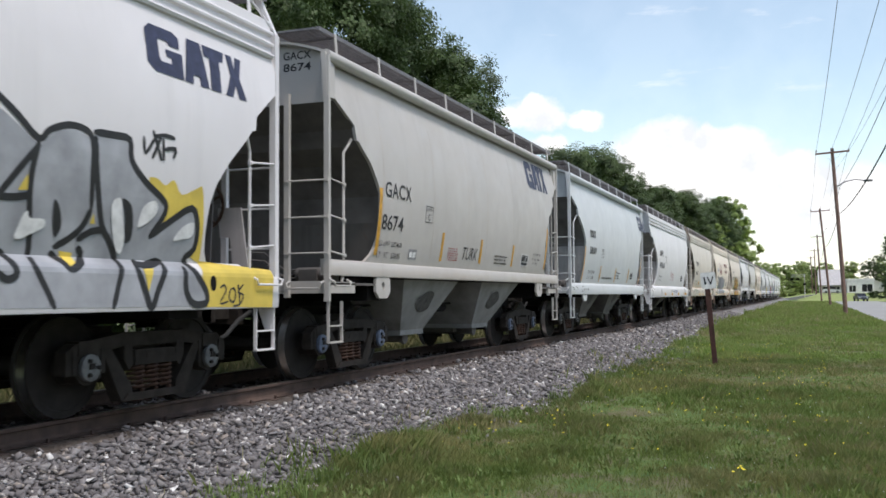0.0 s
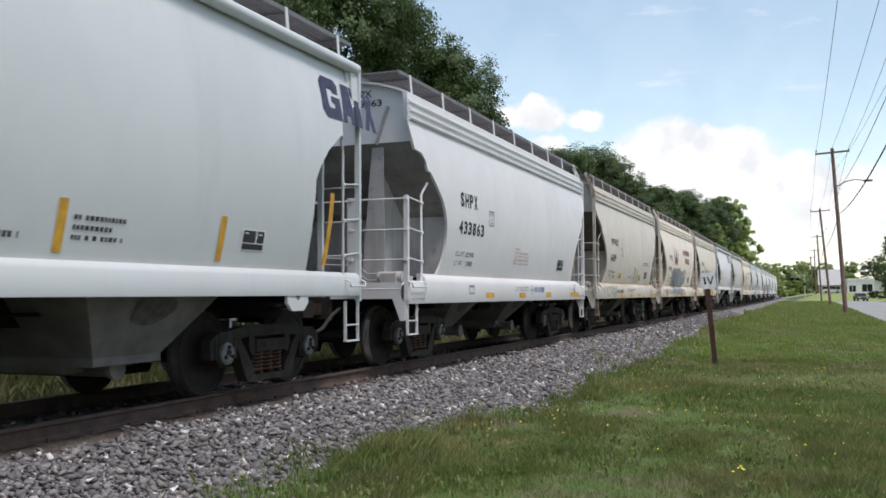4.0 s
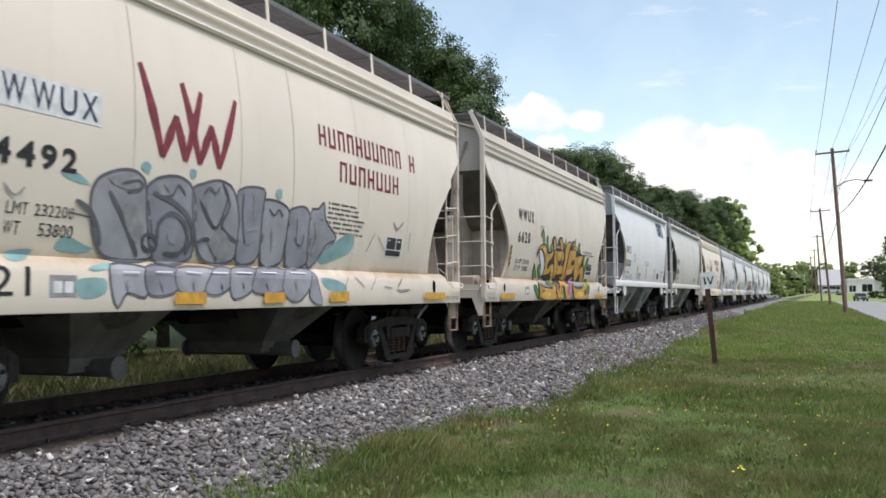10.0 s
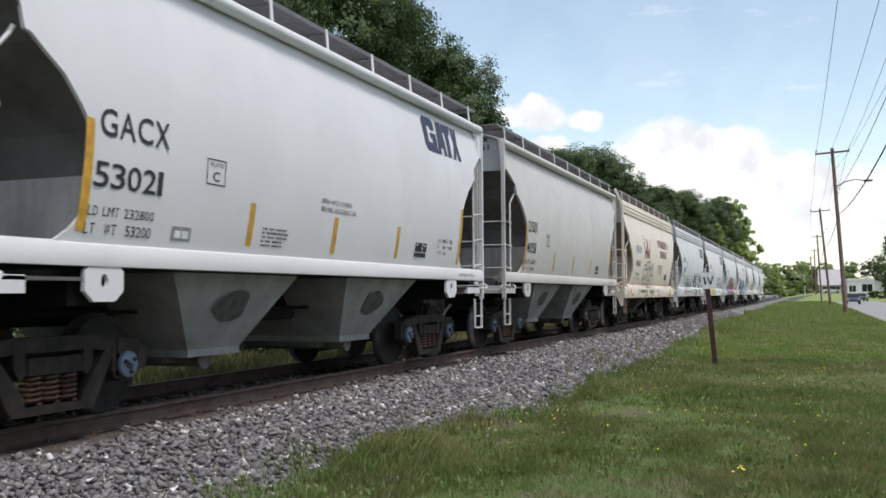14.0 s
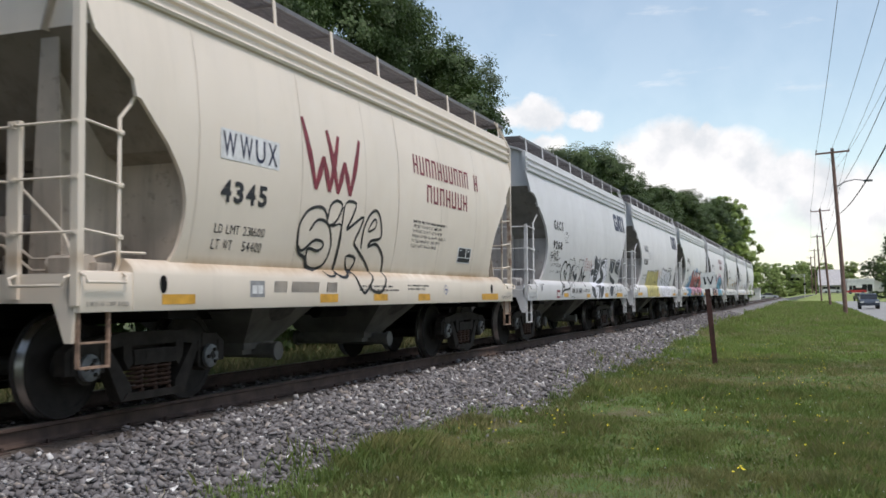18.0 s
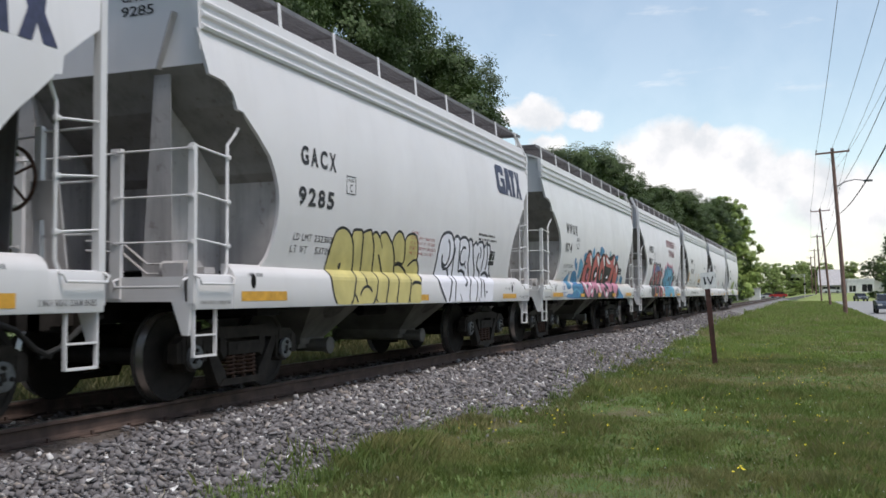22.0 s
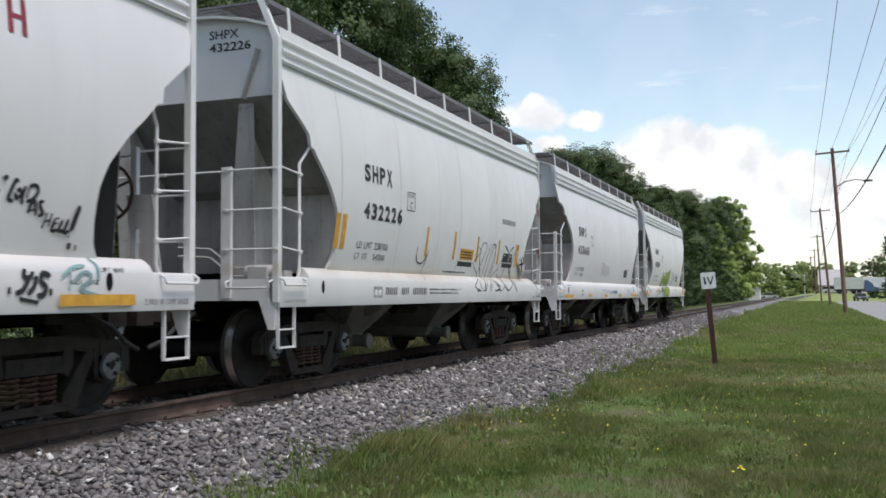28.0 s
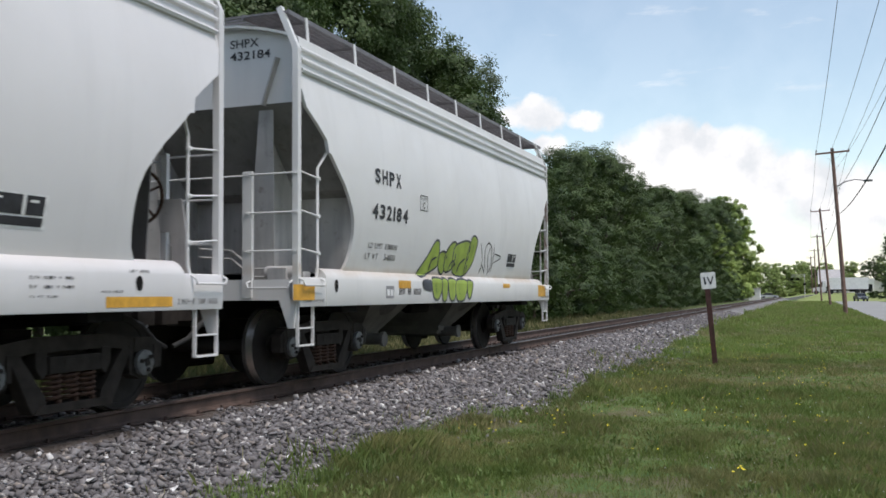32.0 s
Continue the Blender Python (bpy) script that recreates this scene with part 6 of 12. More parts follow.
def deco(key, kind, body, mat, y0, y1, z0, z1):
    p = Paint(key)
    if kind == "text":
        if mat is M_BLUE:
            p.rect(y0 - 0.04, y1 + 0.05, z0 - 0.03, z1 + 0.03, M_WHITE, 0.003)
            mat = M_NAVY
        small = len(body) > 7
        p.letters(body, y0, y1, z0, z1, mat, 0.0 if small else 0.008 if mat is M_NAVY or key in "BHI" else 0.034, 0.0055, 0.16 if small else 0.10 if key in "BHI" else 0.24)
        p.done("reporting_mark" if len(body) < 8 else "weight_stencil")
    elif kind == "plate":
        p.outline(y0, y1, z0, z1, 0.012, mat)
        p.word("C", y0 + 0.10, y1 - 0.10, z0 + 0.035, z0 + 0.13, mat, 0.01)
        p.word("PLATE", y0 + 0.05, y1 - 0.05, z1 - 0.075, z1 - 0.035, mat)
        p.done("plate_stencil")
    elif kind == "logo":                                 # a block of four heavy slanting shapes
        w, h = y1 - y0, z1 - z0
        def block(*pts):
            p.poly([(y0 + w * a, z0 + h * e) for a, e in pts], mat, 0.004)
        block((0.05, 1.0), (0.27, 1.0), (0.32, 0.90), (0.315, 0.66), (0.215, 0.66), (0.205, 0.74), (0.12, 0.74), (0.11, 0.68), (0.115, 0.34), (0.13, 0.26), (0.225, 0.26), (0.23, 0.40), (0.18, 0.40), (0.175, 0.56), (0.335, 0.56), (0.335, 0.0), (0.07, 0.0), (0.0, 0.16), (0.0, 0.86))
        block((0.345, 0.0), (0.405, 1.0), (0.54, 1.0), (0.595, 0.0), (0.505, 0.0), (0.50, 0.20), (0.435, 0.20), (0.43, 0.0))
        block((0.565, 1.0), (0.80, 1.0), (0.775, 0.74), (0.735, 0.74), (0.725, 0.0), (0.615, 0.0), (0.625, 0.74), (0.572, 0.74))
        block((0.82, 1.0), (0.89, 1.0), (0.905, 0.70), (0.93, 1.0), (1.0, 1.0), (0.955, 0.50), (1.02, 0.0), (0.93, 0.0), (0.90, 0.30), (0.86, 0.0), (0.775, 0.0), (0.85, 0.50))
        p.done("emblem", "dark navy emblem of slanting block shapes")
    elif kind == "mono":                                 # tall monogram of long slanting bars
        w, h = y1 - y0, z1 - z0
        for a, b, c, d in ((0.0, 1.0, 0.20, 0.0), (0.20, 0.0, 0.33, 0.5), (0.33, 0.5, 0.43, 0.0), (0.43, 0.0, 0.60, 0.88), (0.40, 0.92, 0.58, 0.0), (0.58, 0.0, 0.70, 0.5), (0.70, 0.5, 0.80, 0.0), (0.80, 0.0, 1.0, 0.92)):
            p.stroke([(y0 + w * a, z0 + h * b), (y0 + w * (a + c) / 2, z0 + h * (b + d) / 2), (y0 + w * c, z0 + h * d)], 0.115, mat, 0.004)
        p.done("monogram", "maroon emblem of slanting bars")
    elif kind == "name":                                 # company name as plain upright bars
        n = int(body)
        cells = n + 2 if n == 10 else n
        w = (y1 - y0) / cells
        rr = random.Random(n)
        b = 0.048
        for i in range(cells):
            if n == 10 and i == 10:
                continue
            a, c = y0 + w * (i + 0.08), y0 + w * (i + 0.80)
            p.rect(a, a + b, z0, z1, mat)
            p.rect(c - b, c, z0, z1, mat)
            zc = rr.choice((z0, z1 - b * 0.8, (z0 + z1 - b) / 2))
            p.rect(a + b, c - b, zc, zc + b * 0.8, mat)
        p.done("company_name", "row of maroon bars")
    elif kind == "strip":
        w = 0.10 if key != "O" else 0.085
        p.rect(y0 - w / 2, y0 + w / 2, z0, z1, mat, 0.003)
        p.done("reflective_strip", "amber reflective strip")
    elif kind == "bar":
        p.rect(y0, y1, z0, z1, mat, 0.004 if key not in "FGMN" else 0.040)
        p.done("reflective_strip", "amber reflective strip on the sill")
    elif kind == "panel":
        w, h = y1 - y0, z1 - z0
        p.rect(y0, y1, z0, z1, M_WHITE, 0.003)
        p.rect(y0 + w * 0.06, y0 + w * 0.58, z0 + h * 0.38, z1 - h * 0.06, mat, 0.006)
        p.rect(y0 + w * 0.64, y0 + w * 0.94, z0 + h * 0.38, z1 - h * 0.06, mat, 0.006)
        p.rect(y0 + w * 0.06, y0 + w * 0.94, z0 + h * 0.06, z0 + h * 0.32, mat, 0.006)
        p.rect(y0 + w * 0.12, y0 + w * 0.26, z1 - h * 0.22, z1 - h * 0.16, M_WHITE, 0.008)
        p.rect(y0 + w * 0.70, y0 + w * 0.84, z1 - h * 0.26, z1 - h * 0.18, M_WHITE, 0.008)
        p.done("data_panel", "black service panel with white rims")
    elif kind == "block":
        rows_ = body.split("|") if "|" in body or not body.startswith("#") else ["#"] * int(body[1:])
        n = len(rows_)
        hh = (z1 - z0) / n
        longest = max(len(r) for r in rows_)
        rr = random.Random(len(body) + int(y0 * 10))
        for i, r in enumerate(rows_):
            b = z1 - hh * (i + 0.82)
            if r == "#":
                y = y0
                end = y1 - rr.uniform(0, 0.25) * (y1 - y0)
                while y < end:
                    w = rr.uniform(0.022, 0.045)
                    p.rect(y, min(y + w, end), b, b + hh * 0.48, mat)
                    y += w + rr.choice((0.016, 0.016, 0.016, 0.05))
            else:
                p.letters(r, y0, y0 + (y1 - y0) * max(0.22, len(r) / longest), b, b + hh * 0.60, mat, 0.0, 0.004, 0.22)
        p.done("stencil", "lines of small stencilled writing")
    elif kind == "slant":
        n = int(body)
        w = (y1 - y0) / n
        for i in range(n):
            if i != 3 and not (n == 16 and i == 12) and i != n - 5:
                p.rect(y0 + w * i, y0 + w * (i + 0.26), z0, z1, mat, 0.004, 0.02)
                p.rect(y0 + w * (i + 0.50), y0 + w * (i + 0.74), z0, z1, mat, 0.004, 0.02)
        p.done("company_name", "row of slanting dark bars")
    elif kind == "emblem":
        m = M_MAROON if key == "K" else mat
        p.rect(y0, y1, z0, z1, m, 0.003)
        w, h = y1 - y0, z1 - z0
        p.rect(y0 + w * 0.14, y0 + w * 0.46, z0 + h * 0.2, z0 + h * 0.72, M_WHITE, 0.005)
        p.rect(y0 + w * 0.54, y0 + w * 0.86, z0 + h * 0.2, z0 + h * 0.72, M_WHITE, 0.005)
        p.done("small_placard")
    elif kind == "diamond":
        a, b, w, h = (y0 + y1) / 2, (z0 + z1) / 2, (y1 - y0) / 2, (z1 - z0) / 2
        p.stroke([(a - w, b), (a, b + h), (a + w, b), (a, b - h), (a - w, b)], 0.012, mat)
        p.rect(a - w * 0.5, a + w * 0.5, b - h * 0.15, b + h * 0.15, mat, 0.005)
        p.done("diamond_emblem")
    elif kind == "hole":
        c, d = (y0 + y1) / 2, (z0 + z1) / 2
        p.lobe(c, d, max(0.035, min(0.06, (y1 - y0) / 2)), min(0.11, (z1 - z0) / 2), mat, None, 0, 0.002, 2.2)
        p.done("lifting_hole", "dark oval lifting hole")


deco("B", "text", "GACX", M_BLACK, 1.46, 2.36, 2.41, 2.62)
deco("B", "text", "8674", M_BLACK, 1.4, 2.12, 1.96, 2.17)
deco("B", "text", "LD LMT 232400", M_BLACK, 1.38, 2.15, 1.74, 1.81)
deco("B", "text", "LT  WT  53600", M_BLACK, 1.37, 2.14, 1.58, 1.66)
deco("B", "plate", "", M_BLACK, 2.93, 3.22, 2.16, 2.41)
deco("C", "text", "DSIX", M_BLACK, 1.87, 2.54, 2.57, 2.77)
deco("C", "text", "5809", M_BLACK, 1.85, 2.64, 2.13, 2.33)
deco("C", "text", "LD LMT 230600", M_BLACK, 1.86, 2.67, 1.62, 1.71)
deco("C", "text", "LT WT   55400", M_BLACK, 1.86, 2.65, 1.48, 1.55)
deco("C", "plate", "", M_BLACK, 3.4, 3.69, 2.08, 2.32)
deco("D", "text", "SHPX", M_BLACK, 2.01, 2.86, 2.53, 2.77)
deco("D", "text", "433863", M_BLACK, 1.97, 3.24, 2.08, 2.3)
deco("D", "text", "LD LMT 232900", M_BLACK, 1.94, 2.84, 1.71, 1.79)
deco("D", "text", "LT WT   53100", M_BLACK, 1.94, 2.83, 1.56, 1.64)
deco("D", "plate", "", M_BLACK, 3.51, 3.79, 2.31, 2.57)
deco("E", "text", "WWUX", M_BLACK, 1.8, 2.91, 2.5, 2.71)
deco("E", "text", "6689", M_BLACK, 1.76, 2.59, 2.03, 2.25)
deco("E", "text", "LD LMT 232800", M_BLACK, 1.75, 2.64, 1.69, 1.77)
deco("E", "text", "LT WT   53200", M_BLACK, 1.73, 2.63, 1.54, 1.63)
deco("E", "plate", "", M_BLACK, 3.39, 3.67, 2.23, 2.48)
deco("F", "text", "WWUX", M_BLUE, 1.94, 2.92, 2.47, 2.68)
deco("F", "text", "4492", M_BLACK, 1.88, 2.72, 2.03, 2.22)
deco("F", "text", "LD LMT 232200", M_BLACK, 1.89, 2.75, 1.68, 1.77)
deco("F", "text", "LT WT   53800", M_BLACK, 1.88, 2.77, 1.53, 1.63)
deco("G", "text", "WWUX", M_BLACK, 1.88, 3.01, 2.55, 2.79)
deco("G", "text", "6620", M_BLACK, 1.87, 2.73, 2.11, 2.34)
deco("G", "text", "LD LMT 233200", M_BLACK, 1.86, 2.8, 1.7, 1.79)
deco("G", "text", "LT WT  52800", M_BLACK, 1.85, 2.78, 1.56, 1.65)
deco("G", "plate", "", M_BLACK, 3.53, 3.8, 2.31, 2.54)
deco("H", "text", "GACX", M_BLACK, 1.42, 2.31, 2.38, 2.61)
deco("H", "text", "53021", M_BLACK, 1.38, 2.25, 1.96, 2.17)
deco("H", "text", "LD LMT 232800", M_BLACK, 1.36, 2.18, 1.73, 1.81)
deco("H", "text", "LT  WT  53200", M_BLACK, 1.35, 2.17, 1.58, 1.67)
deco("H", "plate", "", M_BLACK, 2.89, 3.2, 2.14, 2.39)
deco("I", "text", "DSIX", M_BLACK, 1.36, 2.07, 2.36, 2.59)
deco("I", "text", "4051", M_BLACK, 1.31, 1.99, 1.93, 2.15)
deco("I", "text", "LD LMT 232800", M_BLACK, 1.28, 2.05, 1.71, 1.8)
deco("I", "text", "LT  WT  53200", M_BLACK, 1.28, 2.04, 1.58, 1.64)
deco("I", "plate", "", M_BLACK, 2.81, 3.11, 2.12, 2.38)
deco("J", "text", "WWUX", M_BLUE, 1.86, 2.87, 2.45, 2.69)
deco("J", "text", "4345", M_BLACK, 1.86, 2.7, 2.0, 2.22)
deco("J", "text", "LD LMT 231600", M_BLACK, 1.83, 2.74, 1.69, 1.78)
deco("J", "text", "LT WT   54400", M_BLACK, 1.82, 2.72, 1.53, 1.63)
deco("K", "text", "GACX", M_BLACK, 1.91, 2.78, 2.54, 2.75)
deco("K", "text", "9268", M_BLACK, 1.88, 2.7, 2.1, 2.29)
deco("K", "text", "LD LMT 232200", M_BLACK, 1.86, 2.77, 1.71, 1.78)
deco("K", "text", "LT WT   53800", M_BLACK, 1.87, 2.76, 1.56, 1.62)
deco("K", "plate", "", M_BLACK, 2.99, 3.25, 2.29, 2.54)
deco("L", "text", "GACX", M_BLACK, 1.87, 2.72, 2.56, 2.78)
deco("L", "text", "9285", M_BLACK, 1.84, 2.69, 2.1, 2.31)
deco("L", "text", "LD LMT 232300", M_BLACK, 1.83, 2.74, 1.7, 1.78)
deco("L", "text", "LT WT   53700", M_BLACK, 1.8, 2.75, 1.56, 1.64)
deco("L", "plate", "", M_BLACK, 3.0, 3.26, 2.33, 2.56)
deco("M", "text", "WWUX", M_BLACK, 1.89, 3.01, 2.52, 2.76)
deco("M", "text", "1174", M_BLACK, 1.84, 2.46, 2.08, 2.29)
deco("M", "text", "LD LMT 232300", M_BLACK, 1.85, 2.75, 1.71, 1.79)
deco("M", "text", "LT WT   53700", M_BLACK, 1.84, 2.73, 1.56, 1.64)
deco("M", "plate", "", M_BLACK, 2.95, 3.24, 2.2, 2.46)
deco("N", "text", "WWUX", M_BLACK, 1.6, 2.64, 2.57, 2.82)
deco("N", "text", "9118", M_BLACK, 1.57, 2.31, 2.12, 2.38)
deco("N", "plate", "", M_BLACK, 2.75, 3.0, 2.32, 2.58)
deco("O", "text", "SHPX", M_BLACK, 1.99, 2.85, 2.55, 2.78)
deco("O", "text", "432226", M_BLACK, 2.0, 3.23, 2.07, 2.28)
deco("O", "text", "LD LMT 231700", M_BLACK, 1.9, 2.85, 1.68, 1.77)
deco("O", "text", "LT WT   54300", M_BLACK, 1.89, 2.8, 1.54, 1.62)
deco("O", "plate", "", M_BLACK, 3.39, 3.67, 2.28, 2.55)
deco("P", "text", "SHPX", M_BLACK, 1.96, 2.8, 2.53, 2.77)
deco("P", "text", "433665", M_BLACK, 1.92, 3.19, 2.08, 2.3)
deco("P", "text", "LD LMT 233000", M_BLACK, 1.88, 2.77, 1.67, 1.76)
deco("P", "text", "LT WT   53000", M_BLACK, 1.87, 2.78, 1.54, 1.61)
deco("P", "plate", "", M_BLACK, 3.37, 3.64, 2.34, 2.6)
deco("Q", "text", "SHPX", M_BLACK, 1.87, 2.73, 2.56, 2.76)
deco("Q", "text", "432184", M_BLACK, 1.82, 3.0, 2.09, 2.29)
deco("Q", "text", "LD LMT 231800", M_BLACK, 1.81, 2.74, 1.7, 1.77)
deco("Q", "text", "LT WT   54100", M_BLACK, 1.76, 2.72, 1.55, 1.63)
deco("Q", "plate", "", M_BLACK, 3.44, 3.73, 2.32, 2.55)
deco("A", "logo", "", M_NAVY, 9.21, 10.74, 3.06, 3.49)
deco("B", "logo", "", M_NAVY, 8.71, 10.25, 3.3, 3.87)
deco("C", "logo", "", M_NAVY, 9.89, 11.34, 3.23, 3.74)
deco("H", "logo", "", M_NAVY, 8.58, 10.12, 3.29, 3.83)
deco("K", "logo", "", M_NAVY, 9.25, 10.87, 2.97, 3.47)
deco("L", "logo", "", M_NAVY, 9.2, 10.77, 2.97, 3.51)
deco("F", "mono", "", M_MAROON, 3.46, 4.91, 2.31, 3.09)
deco("J", "mono", "", M_MAROON, 3.45, 4.91, 2.31, 3.11)
deco("F", "name", "10", M_MAROON, 6.62, 9.58, 2.84, 3.09)
deco("F", "name", "7", M_MAROON, 7.13, 8.97, 2.46, 2.71)
deco("J", "name", "10", M_MAROON, 6.67, 9.6, 2.85, 3.13)
deco("J", "name", "7", M_MAROON, 7.16, 9.02, 2.46, 2.73)
deco("N", "name", "10", M_MAROON, 6.23, 9.16, 2.98, 3.26)
deco("N", "name", "7", M_MAROON, 6.71, 8.53, 2.6, 2.87)
deco("B", "strip", "", M_YELLOW, 1.33, 0, 1.61, 2.51)
deco("B", "strip", "", M_YELLOW, 3.73, 0, 1.6, 2.05)
deco("B", "strip", "", M_YELLOW, 5.63, 0, 1.62, 2.04)
deco("B", "strip", "", M_YELLOW, 7.55, 0, 1.62, 2.03)
deco("B", "strip", "", M_YELLOW, 9.99, 0, 1.62, 2.5)
deco("C", "strip", "", M_YELLOW, 1.31, 0, 1.42, 2.31)
deco("C", "strip", "", M_YELLOW, 3.48, 0, 1.42, 1.85)
deco("C", "strip", "", M_YELLOW, 5.68, 0, 1.42, 1.84)
deco("C", "strip", "", M_YELLOW, 7.84, 0, 1.42, 1.86)
deco("C", "strip", "", M_YELLOW, 10.02, 0, 1.43, 2.3)
deco("H", "strip", "", M_YELLOW, 1.31, 0, 1.6, 2.5)
deco("H", "strip", "", M_YELLOW, 3.74, 0, 1.59, 2.03)
deco("H", "strip", "", M_YELLOW, 5.6, 0, 1.59, 2.02)
deco("H", "strip", "", M_YELLOW, 7.49, 0, 1.59, 2.03)
deco("H", "strip", "", M_YELLOW, 10.0, 0, 1.58, 2.48)
deco("I", "strip", "", M_YELLOW, 1.26, 0, 1.58, 2.49)
deco("I", "strip", "", M_YELLOW, 3.65, 0, 1.59, 2.02)
deco("I", "strip", "", M_YELLOW, 5.54, 0, 1.58, 2.02)
deco("I", "strip", "", M_YELLOW, 7.49, 0, 1.6, 2.0)
deco("I", "strip", "", M_YELLOW, 9.99, 0, 1.74, 2.44)
deco("O", "strip", "", M_YELLOW, 4.25, 0, 1.65, 2.1)
deco("O", "strip", "", M_YELLOW, 5.46, 0, 1.65, 2.1)
deco("O", "strip", "", M_YELLOW, 6.6, 0, 1.64, 2.08)
deco("O", "strip", "", M_YELLOW, 7.8, 0, 1.63, 2.08)
deco("O", "strip", "", M_YELLOW, 8.93, 0, 1.61, 2.05)
deco("O", "strip", "", M_YELLOW, 9.05, 0, 1.61, 2.05)
deco("D", "bar", "", M_YELLOW, 3.48, 3.94, 1.02, 1.11)
deco("D", "bar", "", M_YELLOW, 5.57, 6.02, 1.01, 1.11)
deco("D", "bar", "", M_YELLOW, 7.62, 8.08, 1.02, 1.12)
deco("D", "bar", "", M_YELLOW, 9.9, 10.81, 1.02, 1.12)
deco("E", "bar", "", M_YELLOW, 3.49, 3.95, 0.97, 1.08)
deco("E", "bar", "", M_YELLOW, 5.1, 5.58, 0.97, 1.08)
deco("E", "bar", "", M_YELLOW, 6.72, 7.18, 1.0, 1.09)
deco("E", "bar", "", M_YELLOW, 9.26, 10.17, 0.99, 1.1)
deco("F", "bar", "", M_YELLOW, 0.92, 1.55, 0.99, 1.1)
deco("F", "bar", "", M_YELLOW, 3.98, 4.45, 1.0, 1.11)
deco("F", "bar", "", M_YELLOW, 5.48, 5.91, 1.0, 1.11)
deco("F", "bar", "", M_YELLOW, 6.96, 7.45, 1.0, 1.12)
deco("F", "bar", "", M_YELLOW, 9.96, 10.81, 1.01, 1.11)
deco("G", "bar", "", M_YELLOW, 3.59, 4.04, 1.0, 1.09)
deco("G", "bar", "", M_YELLOW, 5.1, 5.54, 0.99, 1.08)
deco("G", "bar", "", M_YELLOW, 6.73, 7.21, 0.98, 1.08)
deco("G", "bar", "", M_YELLOW, 9.22, 10.13, 0.99, 1.08)
deco("G", "bar", "", M_YELLOW, 0.75, 1.64, 1.0, 1.1)
deco("J", "bar", "", M_YELLOW, 1.02, 1.51, 1.0, 1.09)
deco("J", "bar", "", M_YELLOW, 3.95, 4.41, 0.99, 1.09)
deco("J", "bar", "", M_YELLOW, 5.43, 5.88, 1.0, 1.09)
deco("J", "bar", "", M_YELLOW, 6.97, 7.43, 0.99, 1.09)
deco("J", "bar", "", M_YELLOW, 9.9, 10.82, 0.98, 1.09)
deco("K", "bar", "", M_YELLOW, 3.01, 3.47, 1.01, 1.1)
deco("K", "bar", "", M_YELLOW, 5.48, 5.92, 0.99, 1.08)
deco("K", "bar", "", M_YELLOW, 7.85, 8.34, 0.99, 1.1)
deco("K", "bar", "", M_YELLOW, 9.65, 10.57, 0.99, 1.1)
deco("L", "bar", "", M_YELLOW, 5.56, 5.86, 0.99, 1.08)
deco("L", "bar", "", M_YELLOW, 9.61, 10.49, 1.0, 1.09)
deco("L", "bar", "", M_YELLOW, 0.77, 1.67, 1.02, 1.12)
deco("M", "bar", "", M_YELLOW, 0.64, 1.56, 1.02, 1.11)
deco("M", "bar", "", M_YELLOW, 3.4, 3.85, 1.01, 1.09)
deco("M", "bar", "", M_YELLOW, 5.54, 5.92, 1.0, 1.1)
deco("M", "bar", "", M_YELLOW, 7.56, 8.05, 1.0, 1.1)
deco("M", "bar", "", M_YELLOW, 9.79, 10.69, 1.01, 1.11)
deco("N", "bar", "", M_YELLOW, 3.17, 3.63, 1.0, 1.09)
deco("N", "bar", "", M_YELLOW, 5.22, 5.67, 1.0, 1.09)
deco("N", "bar", "", M_YELLOW, 7.32, 7.78, 0.99, 1.09)
deco("N", "bar", "", M_YELLOW, 9.48, 10.35, 1.0, 1.09)
deco("P", "bar", "", M_YELLOW, 3.25, 3.69, 1.0, 1.08)
deco("P", "bar", "", M_YELLOW, 5.34, 5.78, 0.98, 1.07)
deco("P", "bar", "", M_YELLOW, 7.51, 7.95, 0.99, 1.07)
deco("P", "bar", "", M_YELLOW, 9.71, 10.58, 0.98, 1.07)
deco("P", "bar", "", M_YELLOW, 0.66, 1.56, 0.99, 1.07)
deco("Q", "bar", "", M_YELLOW, -0.16, 0.34, 1.02, 1.2)
deco("Q", "bar", "", M_YELLOW, 2.77, 3.21, 1.17, 1.28)
deco("Q", "bar", "", M_YELLOW, 5.13, 5.54, 1.21, 1.3)
deco("Q", "bar", "", M_YELLOW, 7.66, 8.09, 1.2, 1.28)
deco("Q", "bar", "", M_YELLOW, 10.15, 10.75, 1.03, 1.27)
deco("B", "panel", "", M_BLACK, 8.15, 8.64, 1.65, 1.88)
deco("C", "panel", "", M_BLACK, 8.18, 8.63, 1.54, 1.76)
deco("D", "panel", "", M_BLACK, 8.64, 9.26, 1.61, 1.88)
deco("E", "panel", "", M_BLACK, 8.0, 8.64, 1.59, 1.87)
deco("F", "panel", "", M_BLACK, 8.63, 9.19, 1.6, 1.88)
deco("G", "panel", "", M_BLACK, 8.23, 8.86, 1.56, 1.87)
deco("H", "panel", "", M_BLACK, 8.11, 8.61, 1.62, 1.86)
deco("I", "panel", "", M_BLACK, 8.13, 8.58, 1.6, 1.85)
deco("J", "panel", "", M_BLACK, 8.68, 9.33, 1.6, 1.86)
deco("L", "panel", "", M_BLACK, 8.79, 9.14, 1.59, 1.88)
deco("M", "panel", "", M_BLACK, 8.63, 9.22, 1.65, 1.87)
deco("N", "panel", "", M_BLACK, 8.32, 8.95, 1.59, 1.86)
deco("O", "panel", "", M_BLACK, 8.05, 8.73, 1.57, 1.87)
